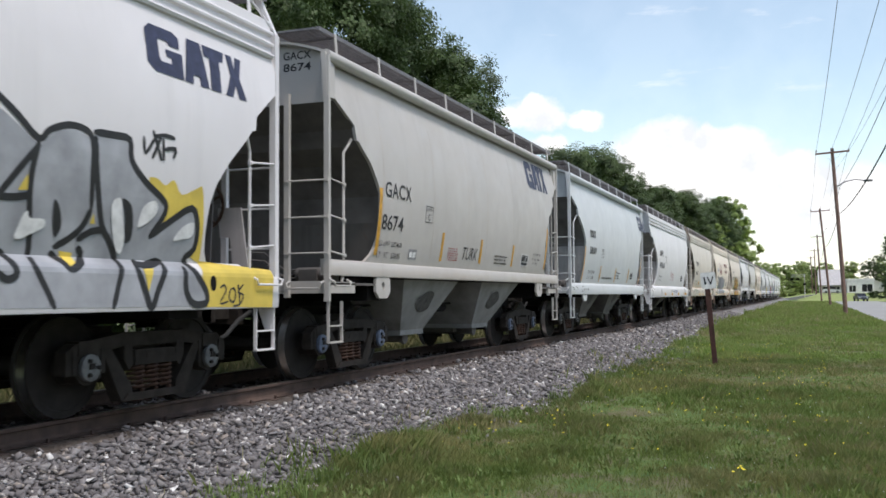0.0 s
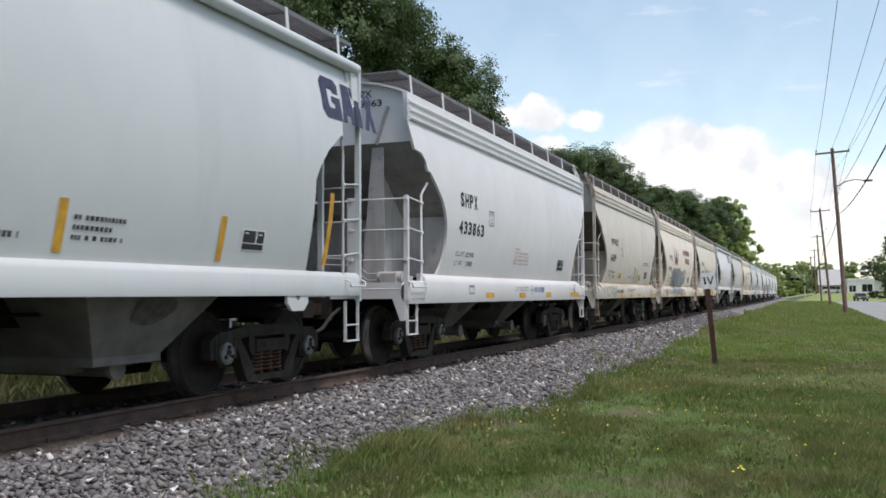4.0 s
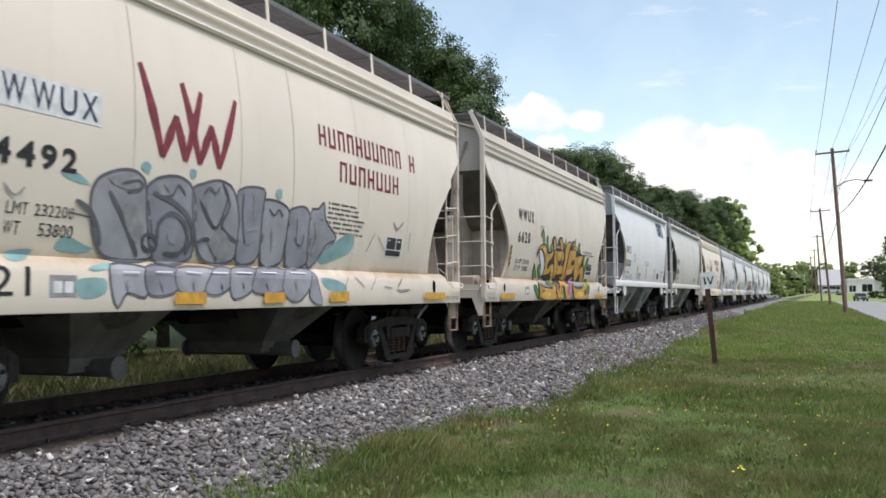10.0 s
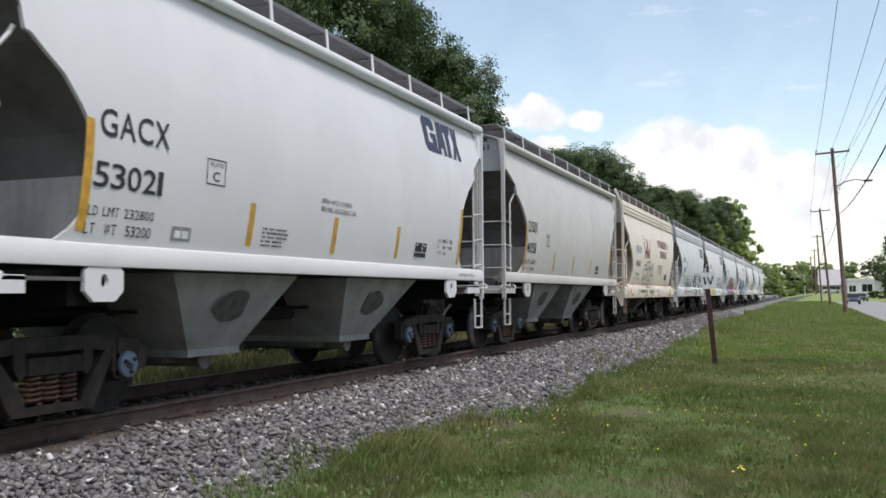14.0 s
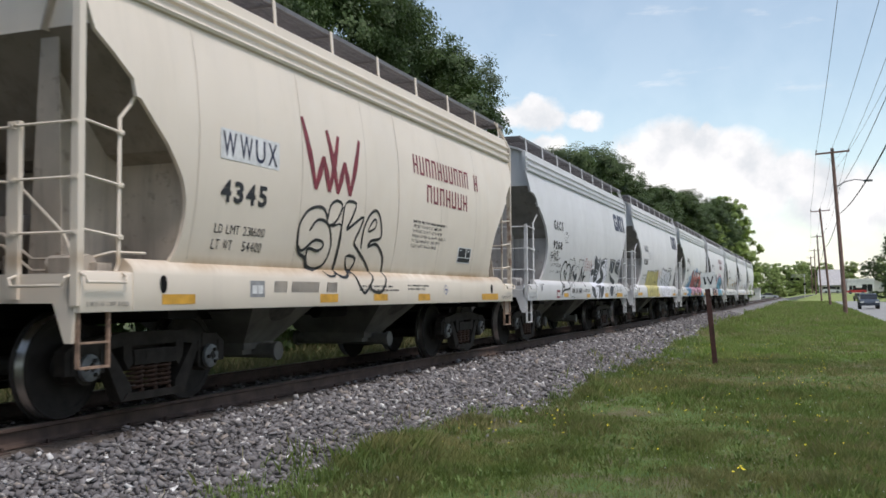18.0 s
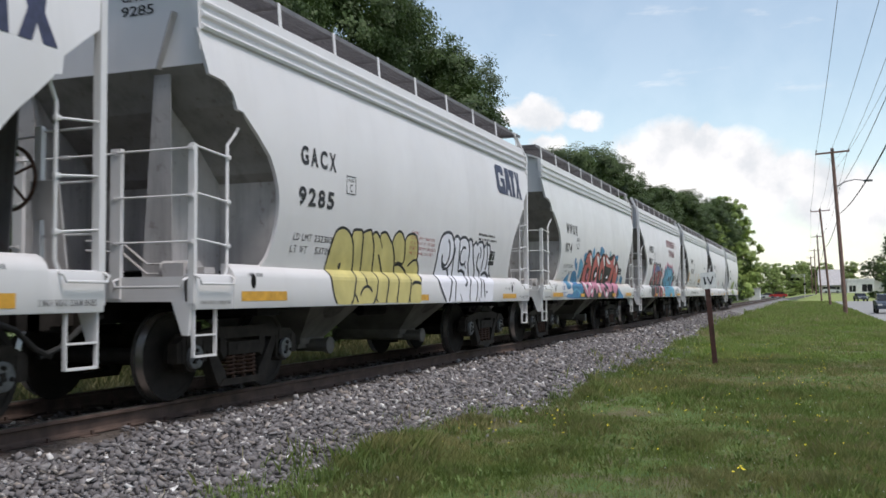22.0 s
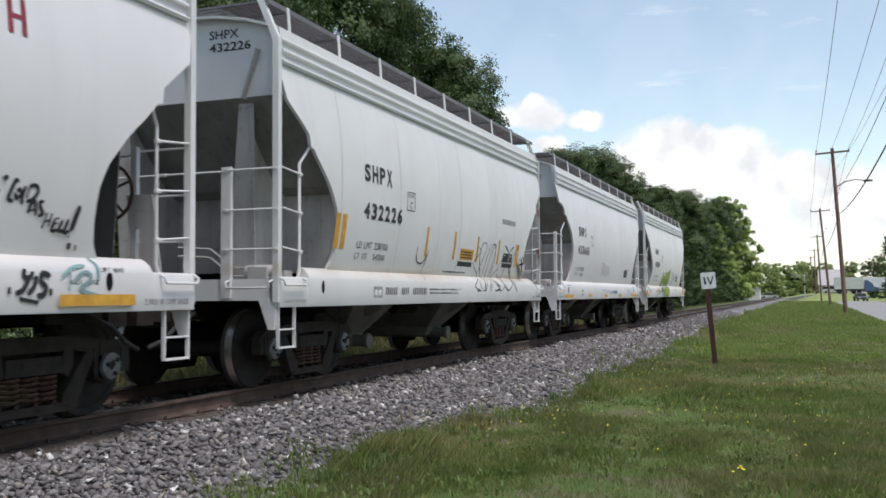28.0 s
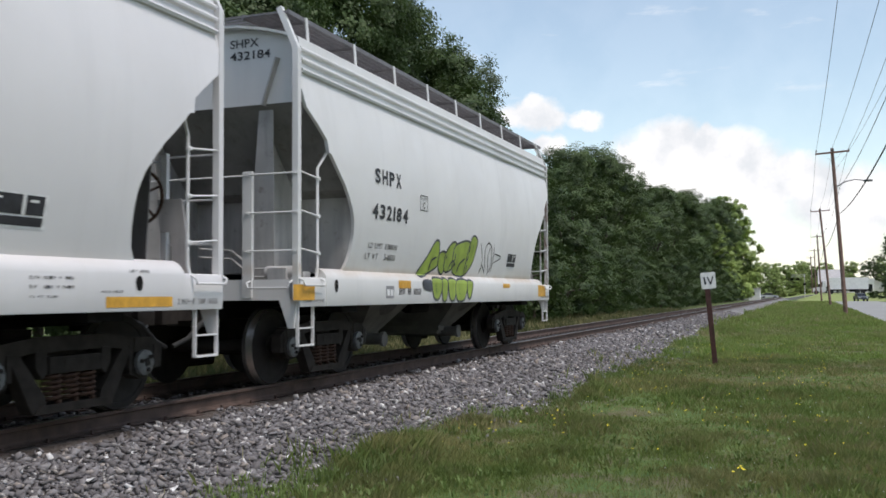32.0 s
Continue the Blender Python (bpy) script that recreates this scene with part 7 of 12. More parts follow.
deco("P", "panel", "", M_BLACK, 8.47, 9.07, 1.58, 1.84)
deco("Q", "panel", "", M_BLACK, 7.93, 8.53, 1.59, 1.87)
deco("D", "block", "WARNING|DO NOT APPLY VIBRATORS|TO ANY PART OF CAR BODY|EXCEPT VIBRATOR BRACKETS|USE ON LOADED CAR ONLY", M_RED, 5.24, 6.34, 1.65, 2.0)
deco("P", "block", "WARNING|DO NOT APPLY VIBRATORS|TO ANY PART OF CAR BODY|EXCEPT VIBRATOR BRACKETS|USE ON LOADED CAR ONLY", M_RED, 5.02, 6.09, 1.59, 1.95)
deco("K", "block", "WARNING|DO NOT APPLY VIBRATORS|TO ANY PART OF CAR BODY|EXCEPT VIBRATOR BRACKETS|USE ON LOADED CAR ONLY", M_RED, 5.23, 6.19, 1.67, 2.02)
deco("L", "block", "WARNING|DO NOT APPLY VIBRATORS|TO ANY PART OF CAR BODY|EXCEPT VIBRATOR BRACKETS|USE ON LOADED CAR ONLY", M_RED, 5.15, 6.16, 1.65, 2.02)
deco("B", "block", "#6", M_RED, 4.01, 4.51, 1.62, 1.84)
deco("H", "block", "#5", M_BLACK, 3.97, 4.52, 1.59, 1.81)
deco("B", "block", "#3", M_BLACK, 6.44, 7.26, 1.63, 1.82)
deco("C", "block", "#1", M_BLACK, 3.86, 5.46, 1.49, 1.59)
deco("C", "block", "#3", M_BLACK, 5.81, 6.47, 1.51, 1.75)
deco("D", "block", "CLOSE AND LOCK HATCH COVERS|AND OUTLETS BEFORE MOVING CAR", M_BLACK, 5.31, 6.32, 1.13, 1.24)
deco("P", "block", "CLOSE AND LOCK HATCH COVERS|AND OUTLETS BEFORE MOVING CAR", M_BLACK, 5.1, 6.05, 1.11, 1.21)
deco("E", "block", "#2", M_BLACK, 7.62, 9.0, 2.04, 2.18)
deco("E", "block", "#2", M_BLACK, 5.0, 5.8, 1.57, 1.66)
deco("E", "block", "#2", M_BLACK, 4.73, 6.18, 1.14, 1.24)
deco("F", "block", "#7", M_BLACK, 6.89, 7.9, 1.81, 2.21)
deco("G", "block", "#2", M_BLACK, 7.66, 8.99, 2.04, 2.18)
deco("J", "block", "#|APPLIED PARAGOULD 01-2009|CAUTION: DO NOT USE STEAM,|BOILING WATER OR SHARP OBJECTS|TO CLEAN. ENTER CAR WITH|CLEAN SOFT SOLED SHOES", M_BLACK, 6.7, 8.05, 1.76, 2.19)
deco("H", "block", "OPEN HATCH COVERS|BEFORE UNLOADING CAR", M_BLACK, 5.19, 6.1, 2.05, 2.24)
deco("L", "block", "#2", M_BLACK, 8.12, 9.14, 2.01, 2.17)
deco("N", "block", "#5", M_RED, 5.05, 5.67, 1.72, 2.06)
deco("J", "block", "#2", M_BLACK, 5.01, 6.37, 1.12, 1.22)
deco("J", "block", "#2", M_BLACK, 6.59, 7.39, 1.14, 1.24)
deco("O", "block", "#2", M_BLACK, 4.37, 5.85, 1.08, 1.19)
deco("O", "block", "#1", M_BLACK, 5.1, 6.33, 1.42, 1.48)
deco("K", "block", "#2", M_BLACK, 5.15, 5.96, 1.12, 1.21)
deco("H", "block", "EXW 10-8 H  9-3", M_BLACK, 9.02, 9.65, 1.87, 1.97)
deco("H", "block", "EW    8-6 H 15-0", M_BLACK, 9.01, 9.64, 1.78, 1.86)
deco("H", "block", "CU FT 3281", M_BLACK, 9.02, 9.4, 1.69, 1.77)
deco("B", "block", "EXW 10-8 H 9-3", M_BLACK, 8.99, 9.56, 1.88, 1.94)
deco("B", "block", "EW  8-6 H 15-0", M_BLACK, 8.98, 9.54, 1.78, 1.84)
deco("B", "block", "CU FT 3281", M_BLACK, 8.97, 9.34, 1.69, 1.75)
deco("P", "block", "EXW 10-8 H 8-5", M_BLACK, 8.89, 9.35, 1.2, 1.24)
deco("P", "block", "EW  8-0 H 14-9", M_BLACK, 8.89, 9.35, 1.13, 1.17)
deco("P", "block", "CU FT 3250", M_BLACK, 8.89, 9.18, 1.06, 1.09)
deco("P", "block", "JACK HERE", M_BLACK, 9.65, 9.92, 1.1, 1.13)
deco("P", "block", "LIFT HERE", M_BLACK, 10.0, 10.26, 1.27, 1.31)
deco("D", "slant", "11", M_BLUE, 6.69, 7.49, 1.12, 1.23)
deco("P", "slant", "11", M_BLUE, 6.44, 7.25, 1.08, 1.18)
deco("E", "slant", "11", M_BLACK, 2.85, 3.97, 1.11, 1.21)
deco("J", "slant", "16", M_BLACK, 2.92, 4.39, 1.11, 1.23)
deco("K", "slant", "11", M_BLACK, 3.86, 4.98, 1.1, 1.22)
deco("O", "slant", "11", M_BLACK, 2.76, 4.26, 1.08, 1.18)
deco("Q", "slant", "11", M_BLACK, 2.78, 3.6, 1.08, 1.17)
deco("D", "emblem", "", M_EMBLEM, 2.57, 2.86, 1.08, 1.24)
deco("E", "emblem", "", M_EMBLEM, 2.34, 2.62, 1.08, 1.24)
deco("F", "emblem", "", M_EMBLEM, 2.49, 2.78, 1.07, 1.24)
deco("J", "emblem", "", M_EMBLEM, 2.45, 2.73, 1.06, 1.23)
deco("O", "emblem", "", M_EMBLEM, 2.38, 2.66, 1.04, 1.19)
deco("P", "emblem", "", M_EMBLEM, 2.45, 2.67, 1.04, 1.19)
deco("Q", "emblem", "", M_EMBLEM, 2.34, 2.61, 1.03, 1.2)
deco("H", "emblem", "", M_EMBLEM, 2.46, 2.75, 1.58, 1.71)
deco("B", "emblem", "", M_EMBLEM, 2.43, 2.74, 1.59, 1.74)
deco("G", "emblem", "", M_EMBLEM, 2.5, 2.78, 1.07, 1.23)
deco("K", "emblem", "", M_EMBLEM, 2.34, 2.65, 0.99, 1.17)
deco("D", "diamond", "", M_BLUE, 6.4, 6.59, 1.07, 1.26)
deco("P", "diamond", "", M_BLUE, 6.11, 6.33, 1.04, 1.23)
deco("J", "diamond", "", M_BLUE, 8.0, 8.23, 1.08, 1.23)
deco("P", "hole", "", M_UNDER, 10.08, 10.17, 1.12, 1.25)
deco("E", "hole", "", M_UNDER, 0.93, 0.99, 1.1, 1.24)
deco("D", "hole", "", M_UNDER, 10.3, 10.38, 1.1, 1.26)
deco("J", "hole", "", M_UNDER, 10.38, 10.51, 1.1, 1.26)
deco("J", "hole", "", M_UNDER, 0.99, 1.09, 1.1, 1.26)
deco("K", "hole", "", M_UNDER, 1.0, 1.07, 1.14, 1.28)
deco("M", "hole", "", M_UNDER, 0.99, 1.05, 1.12, 1.26)
deco("L", "hole", "", M_UNDER, 10.17, 10.26, 1.12, 1.27)
deco("P", "hole", "", M_UNDER, 1.0, 1.08, 1.1, 1.25)
deco("Q", "hole", "", M_UNDER, 0.84, 0.93, 1.11, 1.27)
deco("O", "hole", "", M_UNDER, 0.94, 1.01, 1.1, 1.25)
deco("F", "hole", "", M_UNDER, 1.15, 1.23, 1.12, 1.27)
deco("L", "hole", "", M_UNDER, 0.95, 1.04, 1.15, 1.3)
deco("G", "hole", "", M_UNDER, 1.03, 1.14, 1.13, 1.28)
deco("N", "hole", "", M_UNDER, 10.03, 10.11, 1.12, 1.27)
deco("E", "hole", "", M_UNDER, 9.64, 9.73, 1.12, 1.26)
deco("K", "hole", "", M_UNDER, 10.26, 10.34, 1.13, 1.27)
deco("A", "hole", "", M_UNDER, 10.2, 10.3, 1.12, 1.27)
deco("G", "hole", "", M_UNDER, 9.71, 9.81, 1.11, 1.28)
deco("F", "hole", "", M_UNDER, 10.35, 10.47, 1.1, 1.3)


def sill_words():
    """Small notices stencilled at the ends of the sills."""
    for key in "DEFGJKLMNOPQ":
        car, spec = CARS[key]
        L = spec["yb"] - spec["ya"]
        body = "2 INCH TREAD COND. SHOES" if key in "KL" else "2 INCH HF COMP SHOES"
        p = Paint(key)
        p.letters(body, 0.07, 0.58, 0.995, 1.03, M_BLACK, 0.0, 0.003, 0.2)
        p.letters(body, L - 0.74, L - 0.12, 1.0, 1.05, M_BLACK, 0.0, 0.003, 0.2)
        p.done("stencil", "small black notice about brake shoes")
    for key, y in (("D", 10.34), ("E", 9.68), ("G", 9.76), ("L", 10.21), ("N", 10.07), ("K", 10.30), ("M", 1.02), ("K", 1.03), ("P", 1.04), ("L", 1.0)):
        p = Paint(key)
        p.letters("LIFT HERE", y - 0.10, y + 0.18, 1.275, 1.31, M_BLACK, 0.0, 0.005, 0.2)
        if y > 2:
            p.letters("JACK HERE", y - 0.45, y - 0.13, 1.17, 1.205, M_BLACK, 0.0, 0.003, 0.2)
        p.done("stencil", "small black lifting notice")
    Paint("C").letters("2 INCH HF COMP SHOES", 1.42, 1.98, 1.18, 1.225, M_BLACK, 0.0, 0.003, 0.2).outline(1.16, 1.36, 1.14, 1.28, 0.012, M_BLACK).done("stencil", "small black notice about brake shoes")
    for key in "HI":
        car, spec = CARS[key]
        L = spec["yb"] - spec["ya"]
        Paint(key).letters("2 INCH TREAD COND. SHOES", L - 1.30, L - 0.55, 1.385, 1.43, M_BLACK, 0.0, 0.003, 0.2).done("stencil", "small black notice about brake shoes")
    car, spec = CARS["O"]                                # diamond placard holder by the far end
    y, z = 9.36 - (spec["yb"] - spec["ya"]) / 2, 1.68
    x = side_x(z)
    ring = [(0.0, 0.25), (0.25, 0.0), (0.0, -0.25), (-0.25, 0.0)]
    g = Geo().loft([[(x + 0.012, y + a * k, z + b * k) for a, b in ring] for k in (1.0, 0.86)] + [[(x + 0.026, y + a * k, z + b * k) for a, b in ring] for k in (0.86, 1.0)] + [[(x + 0.012, y + a, z + b) for a, b in ring]], True)
    holder = part("placard_holder", g, M_EMBLEM, car, "grey diamond-shaped placard holder")
    part("holder_plate", Geo().prism([(y + a * 0.86, z + b * 0.86) for a, b in ring], "x", x + 0.008, x + 0.014), M_STUCCO_GREY, holder, "pale faded plate")
    g = Geo()
    for a, b in ((0.0, 0.17), (0.15, 0.02)):
        g.bar((x + 0.018, y + a, z + b), (x + 0.018, y - a, z - b), 0.035, 0.006, (1, 0, 0))
    part("holder_clip", g, M_SPRING, holder, "rusty crossed clips")


M_STUCCO_GREY = simple("faded_plate", (0.42, 0.41, 0.40), 0.6, 0, 8, 0.3, 0.0)
sill_words()


def graffiti():
    p = Paint("B")
    p.word("TURK", 4.66, 5.42, 1.66, 1.87, M_INK, 0.0, 0.005, None, 0.05)
    p.done("graffiti_tag", "thin black scrawled tag")
    p = Paint("G").rect(1.41, 1.53, 1.60, 2.04, M_YELLOW, 0.003)
    for i in range(4):
        p.add([(1.41, 1.63 + 0.1 * i), (1.53, 1.68 + 0.1 * i), (1.53, 1.725 + 0.1 * i), (1.41, 1.675 + 0.1 * i)], [(0, 1, 2, 3)], M_BLACK, 0.005)
    p.done("reflective_strip", "amber strip with worn black bands")
    p = Paint("E").scrawl(5.95, 6.9, 1.45, 1.92, M_FAINT, 6, 0.02, 3)
    p.scrawl(1.2, 2.85, 1.0, 1.30, M_FAINT, 7, 0.02, 5)
    p.done("graffiti_tag", "faded green marker scribble")
    p = Paint("F")
    p.word("4021", 1.42, 2.3, 1.08, 1.30, M_INK, 0.0, 0.005)
    p.done("graffiti_tag", "black painted numerals on the sill")
    p = Paint("O").scrawl(6.5, 9.0, 1.14, 2.0, M_INK, 9, 0.014, 31)
    p.stroke([(3.92, 1.78), (3.90, 1.66), (3.98, 1.56), (4.14, 1.54), (4.28, 1.62), (4.36, 1.76)], 0.022, M_INK)
    p.stroke([(4.36, 1.76), (4.28, 1.55), (4.2, 1.42), (4.22, 1.3)], 0.014, M_INK)
    p.done("graffiti_tag", "loose black outline scrawl")
    p = Paint("O").rect(5.75, 6.42, 1.66, 1.84, M_YELLOW, 0.003)
    for i in range(3):
        p.rect(5.80, 6.34, 1.69 + 0.045 * i, 1.71 + 0.045 * i, M_BLACK, 0.005)
    p.done("placard", "amber placard with dark bars")
    Paint("O").rect(5.70, 6.40, 1.55, 1.63, M_BLACK, 0.003).done("phone_bar", "black bar under the placard")
    for y in (1.26, 1.43):
        Paint("O").rect(y, y + 0.12, 1.65, 2.08, M_YELLOW, 0.003).done("reflective_strip", "wide amber reflective strip")
    Paint("O").rect(7.9, 8.75, 2.40, 2.49, M_EMBLEM, 0.003).done("nameplate", "small grey plate")
    p = Paint("E").rect(3.29, 3.74, 1.55, 1.71, M_YELLOW, 0.003)
    p.rect(3.35, 3.68, 1.6, 1.62, M_BLACK, 0.005)
    p.done("placard", "amber notice with a dark bar")
    p = Paint("E").rect(6.92, 7.36, 1.53, 1.71, M_YELLOW, 0.003)
    p.rect(6.98, 7.3, 1.58, 1.6, M_BLACK, 0.005)
    p.done("placard", "amber notice with a dark bar")



graffiti()


def end_marks():
    """The same letters and numbers high on each near end wall."""
    for key, one, two in (("B", "GACX", "8674"), ("C", "DSIX", "5809"), ("D", "SHPX", "433863"), ("E", "WWUX", "6689"), ("F", "WWUX", "4492"), ("G", "WWUX", "6620"), ("H", "GACX", "53021"), ("I", "DSIX", "4051"),
                          ("J", "WWUX", "4345"), ("K", "GACX", "9268"), ("L", "GACX", "9285"), ("M", "WWUX", "1174"), ("N", "WWUX", "9118"), ("O", "SHPX", "432226"), ("P", "SHPX", "433665"), ("Q", "SHPX", "432184")):
        car, spec = CARS[key]
        y = -(spec["yb"] - spec["ya"]) / 2 + 0.28 - 0.006
        for word, z, x1 in ((one, 4.07, 0.36), (two, 3.92, 0.13 * len(two) * 0.72)):
            v, f = glyphs(word, 0.015)
            u0, u1 = min(a for a, _ in v), max(a for a, _ in v)
            w0, w1 = min(b for _, b in v), max(b for _, b in v)
            x0 = 0.74 if spec["kind"] == "tr" else 0.44
            if x1 < 0.4:
                x1 = 0.40
            g = Geo()
            g.add([(x0 + (a - u0) / (u1 - u0) * x1, y, z + (b - w0) / (w1 - w0) * 0.105) for a, b in v], f)
            part("end_mark", g, M_BLACK if key not in "FJ" or word == two else M_BLUE, car)


end_marks()


def weld_seams():
    """Thin brownish lines where the side plates are welded."""
    rust = simple("seam_rust", (0.47, 0.40, 0.32), 0.7, 0, 6, 0.3, 0.0)
    for key in "BEFGJO":
        car, spec = CARS[key]
        L = spec["yb"] - spec["ya"]
        z0 = 1.42 if spec["kind"] == "cf" else 1.55
        for u in (0.125, 0.29, 0.43, 0.52, 0.66, 0.80):
            p = Paint(key)
            n = 12
            wob = random.Random(u * 100).uniform(0.006, 0.010)
            for i in range(n):
                a, b = z0 + (3.6 - z0) * i / n, z0 + (3.6 - z0) * (i + 1) / n
                p.rect(u * L, u * L + wob, a, b, rust, 0.0025)
            p.done("weld_seam", "rust-stained weld seam")


weld_seams()



# ---- sprayed pieces, drawn stroke by stroke in metres along and up each car ----
p = Paint("A")
p.shape([(9.23, 2.07), (9.34, 2.11), (9.46, 2.06), (9.58, 2.12), (9.71, 2.0), (9.93, 2.08), (10.03, 2.06), (10.13, 1.5), (10.05, 1.41), (9.51, 1.72)], M_GOLD, 0.00345)
p.shape([(10.12, 1.41), (11.35, 1.35), (11.36, 1.27), (11.33, 0.95), (9.99, 0.97)], M_GOLD, 0.0039, False)
p.shape([(7.42, 2.46), (7.6, 2.4), (7.95, 2.21), (8.02, 2.26), (8.16, 2.35), (8.32, 2.38), (8.51, 2.34), (8.59, 2.38), (8.94, 2.38), (8.98, 2.24), (9.17, 2.07), (9.47, 1.92), (9.5, 1.85), (9.36, 1.63), (9.59, 1.75), (9.87, 1.91), (10.0, 1.75), (10.04, 1.52), (9.91, 1.43), (10.02, 1.29), (10.16, 1.12), (10.14, 0.99), (9.94, 0.98), (8.94, 0.98), (7.51, 0.99)], M_SILVER, 0.00435, False)
p.line([(7.46, 2.55), (7.59, 2.48), (7.74, 2.39), (7.95, 2.25), (8.05, 2.33), (8.24, 2.4), (8.44, 2.39), (8.52, 2.29), (8.54, 2.04), (8.57, 1.78)], 0.055, M_INK, 0.0048)
p.line([(7.95, 2.23), (7.91, 2.01), (7.92, 1.79), (7.99, 1.44), (7.99, 1.3), (8.09, 1.14), (8.19, 0.98)], 0.057, M_INK, 0.00525)
p.line([(8.57, 1.78), (8.5, 1.63), (8.38, 1.53), (8.23, 1.45)], 0.06, M_INK, 0.0057)
p.line([(8.52, 2.39), (8.77, 2.4), (8.95, 2.39), (8.99, 2.22), (9.19, 2.06), (9.48, 1.91), (9.48, 1.78), (9.33, 1.59)], 0.062, M_INK, 0.00615)
p.line([(8.54, 2.36), (8.59, 2.04), (8.71, 1.67), (8.85, 1.52), (8.95, 1.36), (8.9, 1.17), (8.84, 0.97)], 0.062, M_INK, 0.0066)
p.line([(9.33, 1.59), (9.59, 1.75), (9.88, 1.89), (10.0, 1.74), (10.01, 1.52), (9.87, 1.43)], 0.068, M_INK, 0.00705)
p.line([(9.87, 1.43), (9.96, 1.31), (10.13, 1.12), (10.13, 1.01), (9.94, 1.0), (9.82, 1.12), (9.82, 1.35)], 0.07, M_INK, 0.0075)
p.line([(9.14, 1.35), (9.29, 1.34), (9.54, 1.38), (9.41, 1.12), (9.33, 0.97), (9.24, 1.12), (9.14, 1.35)], 0.068, M_INK, 0.00795)
p.line([(7.6, 1.77), (7.78, 2.0), (7.96, 2.21)], 0.055, M_INK, 0.0084)
p.line([(7.6, 1.79), (7.79, 1.8), (7.92, 1.83)], 0.055, M_INK, 0.00885)
p.line([(8.2, 1.42), (8.29, 1.35), (8.38, 1.29), (8.54, 1.39), (8.48, 1.47)], 0.06, M_INK, 0.0093)
p.line([(8.46, 1.52), (8.61, 1.6), (8.77, 1.62)], 0.06, M_INK, 0.00975)
p.line([(7.71, 1.42), (7.79, 1.31), (7.8, 1.23), (7.71, 1.2), (7.63, 1.25)], 0.057, M_INK, 0.0102)
p.shape([(8.16, 1.82), (8.23, 1.75), (8.27, 1.61), (8.22, 1.53), (8.17, 1.67)], M_INK, 0.01065)
p.shape([(8.91, 1.89), (9.03, 1.85), (9.09, 1.69), (9.09, 1.55), (9.0, 1.54), (8.98, 1.73)], M_INK, 0.0111)
p.shape([(9.22, 1.31), (9.36, 1.32), (9.28, 1.11)], M_GOLD, 0.01155, False)
p.shape([(7.79, 1.85), (7.87, 1.98), (7.88, 1.86)], M_GOLD, 0.012, False)
p.shape([(8.29, 1.43), (8.44, 1.42), (8.43, 1.34), (8.35, 1.31)], M_GOLD, 0.01245, False)
p.shape([(8.57, 1.66), (8.6, 1.75), (8.63, 1.66)], M_GOLD, 0.0129, False)
p.shape([(8.79, 1.82), (8.89, 1.89), (8.96, 1.71), (9.01, 1.56), (8.99, 1.43), (8.89, 1.52)], M_WHITE, 0.01335)
p.shape([(9.15, 1.67), (9.19, 1.85), (9.34, 1.91), (9.38, 1.82), (9.29, 1.73)], M_WHITE, 0.0138)
p.shape([(9.66, 1.58), (9.77, 1.71), (9.93, 1.76), (9.93, 1.63), (9.8, 1.6)], M_WHITE, 0.01425)
p.shape([(7.82, 1.52), (7.87, 1.67), (7.91, 1.71), (7.94, 1.66), (8.08, 1.66), (8.09, 1.6), (7.99, 1.55), (7.88, 1.5)], M_WHITE, 0.0147)
p.done("graffiti", "silver bubble graffiti with thick black rims over yellow")
p = Paint("A")
p.line([(9.13, 2.45), (9.16, 2.31), (9.28, 2.46)], 0.036, M_INK, 0.00345)
p.line([(9.25, 2.52), (9.31, 2.41), (9.38, 2.27)], 0.036, M_INK, 0.0039)
p.line([(9.36, 2.48), (9.31, 2.38), (9.25, 2.27)], 0.036, M_INK, 0.00435)
p.line([(9.39, 2.47), (9.4, 2.37), (9.41, 2.27)], 0.036, M_INK, 0.0048)
p.line([(9.27, 2.47), (9.42, 2.5), (9.56, 2.49)], 0.036, M_INK, 0.00525)
p.line([(9.4, 2.37), (9.57, 2.4), (9.54, 2.31)], 0.037, M_INK, 0.0057)
p.line([(10.36, 1.15), (10.43, 1.18), (10.46, 1.12), (10.36, 1.0), (10.5, 1.02)], 0.021, M_INK, 0.00615)
p.line([(10.56, 1.15), (10.51, 1.06), (10.59, 1.01), (10.63, 1.11), (10.56, 1.15)], 0.022, M_INK, 0.0066)
p.line([(10.67, 1.19), (10.69, 1.09), (10.7, 1.0)], 0.022, M_INK, 0.00705)
p.line([(10.77, 1.19), (10.67, 1.11), (10.77, 1.08), (10.7, 0.99), (10.58, 0.97)], 0.022, M_INK, 0.0075)
p.done("graffiti_tag", "black scrawled tag")
p = Paint("F")
p.shape([(2.56, 2.03), (2.7, 2.06), (2.88, 1.97), (2.68, 1.98)], M_TEAL, 0.0037)
p.shape([(2.61, 1.45), (2.7, 1.55), (2.92, 1.49), (3.03, 1.46), (2.86, 1.42)], M_TEAL, 0.0040)
p.shape([(6.82, 1.52), (7.08, 1.69), (7.48, 1.84), (7.65, 1.8), (7.62, 1.64), (7.25, 1.52), (6.94, 1.45)], M_TEAL, 0.0043)
p.shape([(6.79, 1.28), (7.18, 1.26), (7.43, 1.19), (7.4, 1.11), (6.95, 1.15)], M_TEAL, 0.0046)
p.shape([(2.76, 1.2), (3.09, 1.22), (3.1, 1.1), (2.84, 1.06)], M_TEAL, 0.0049)
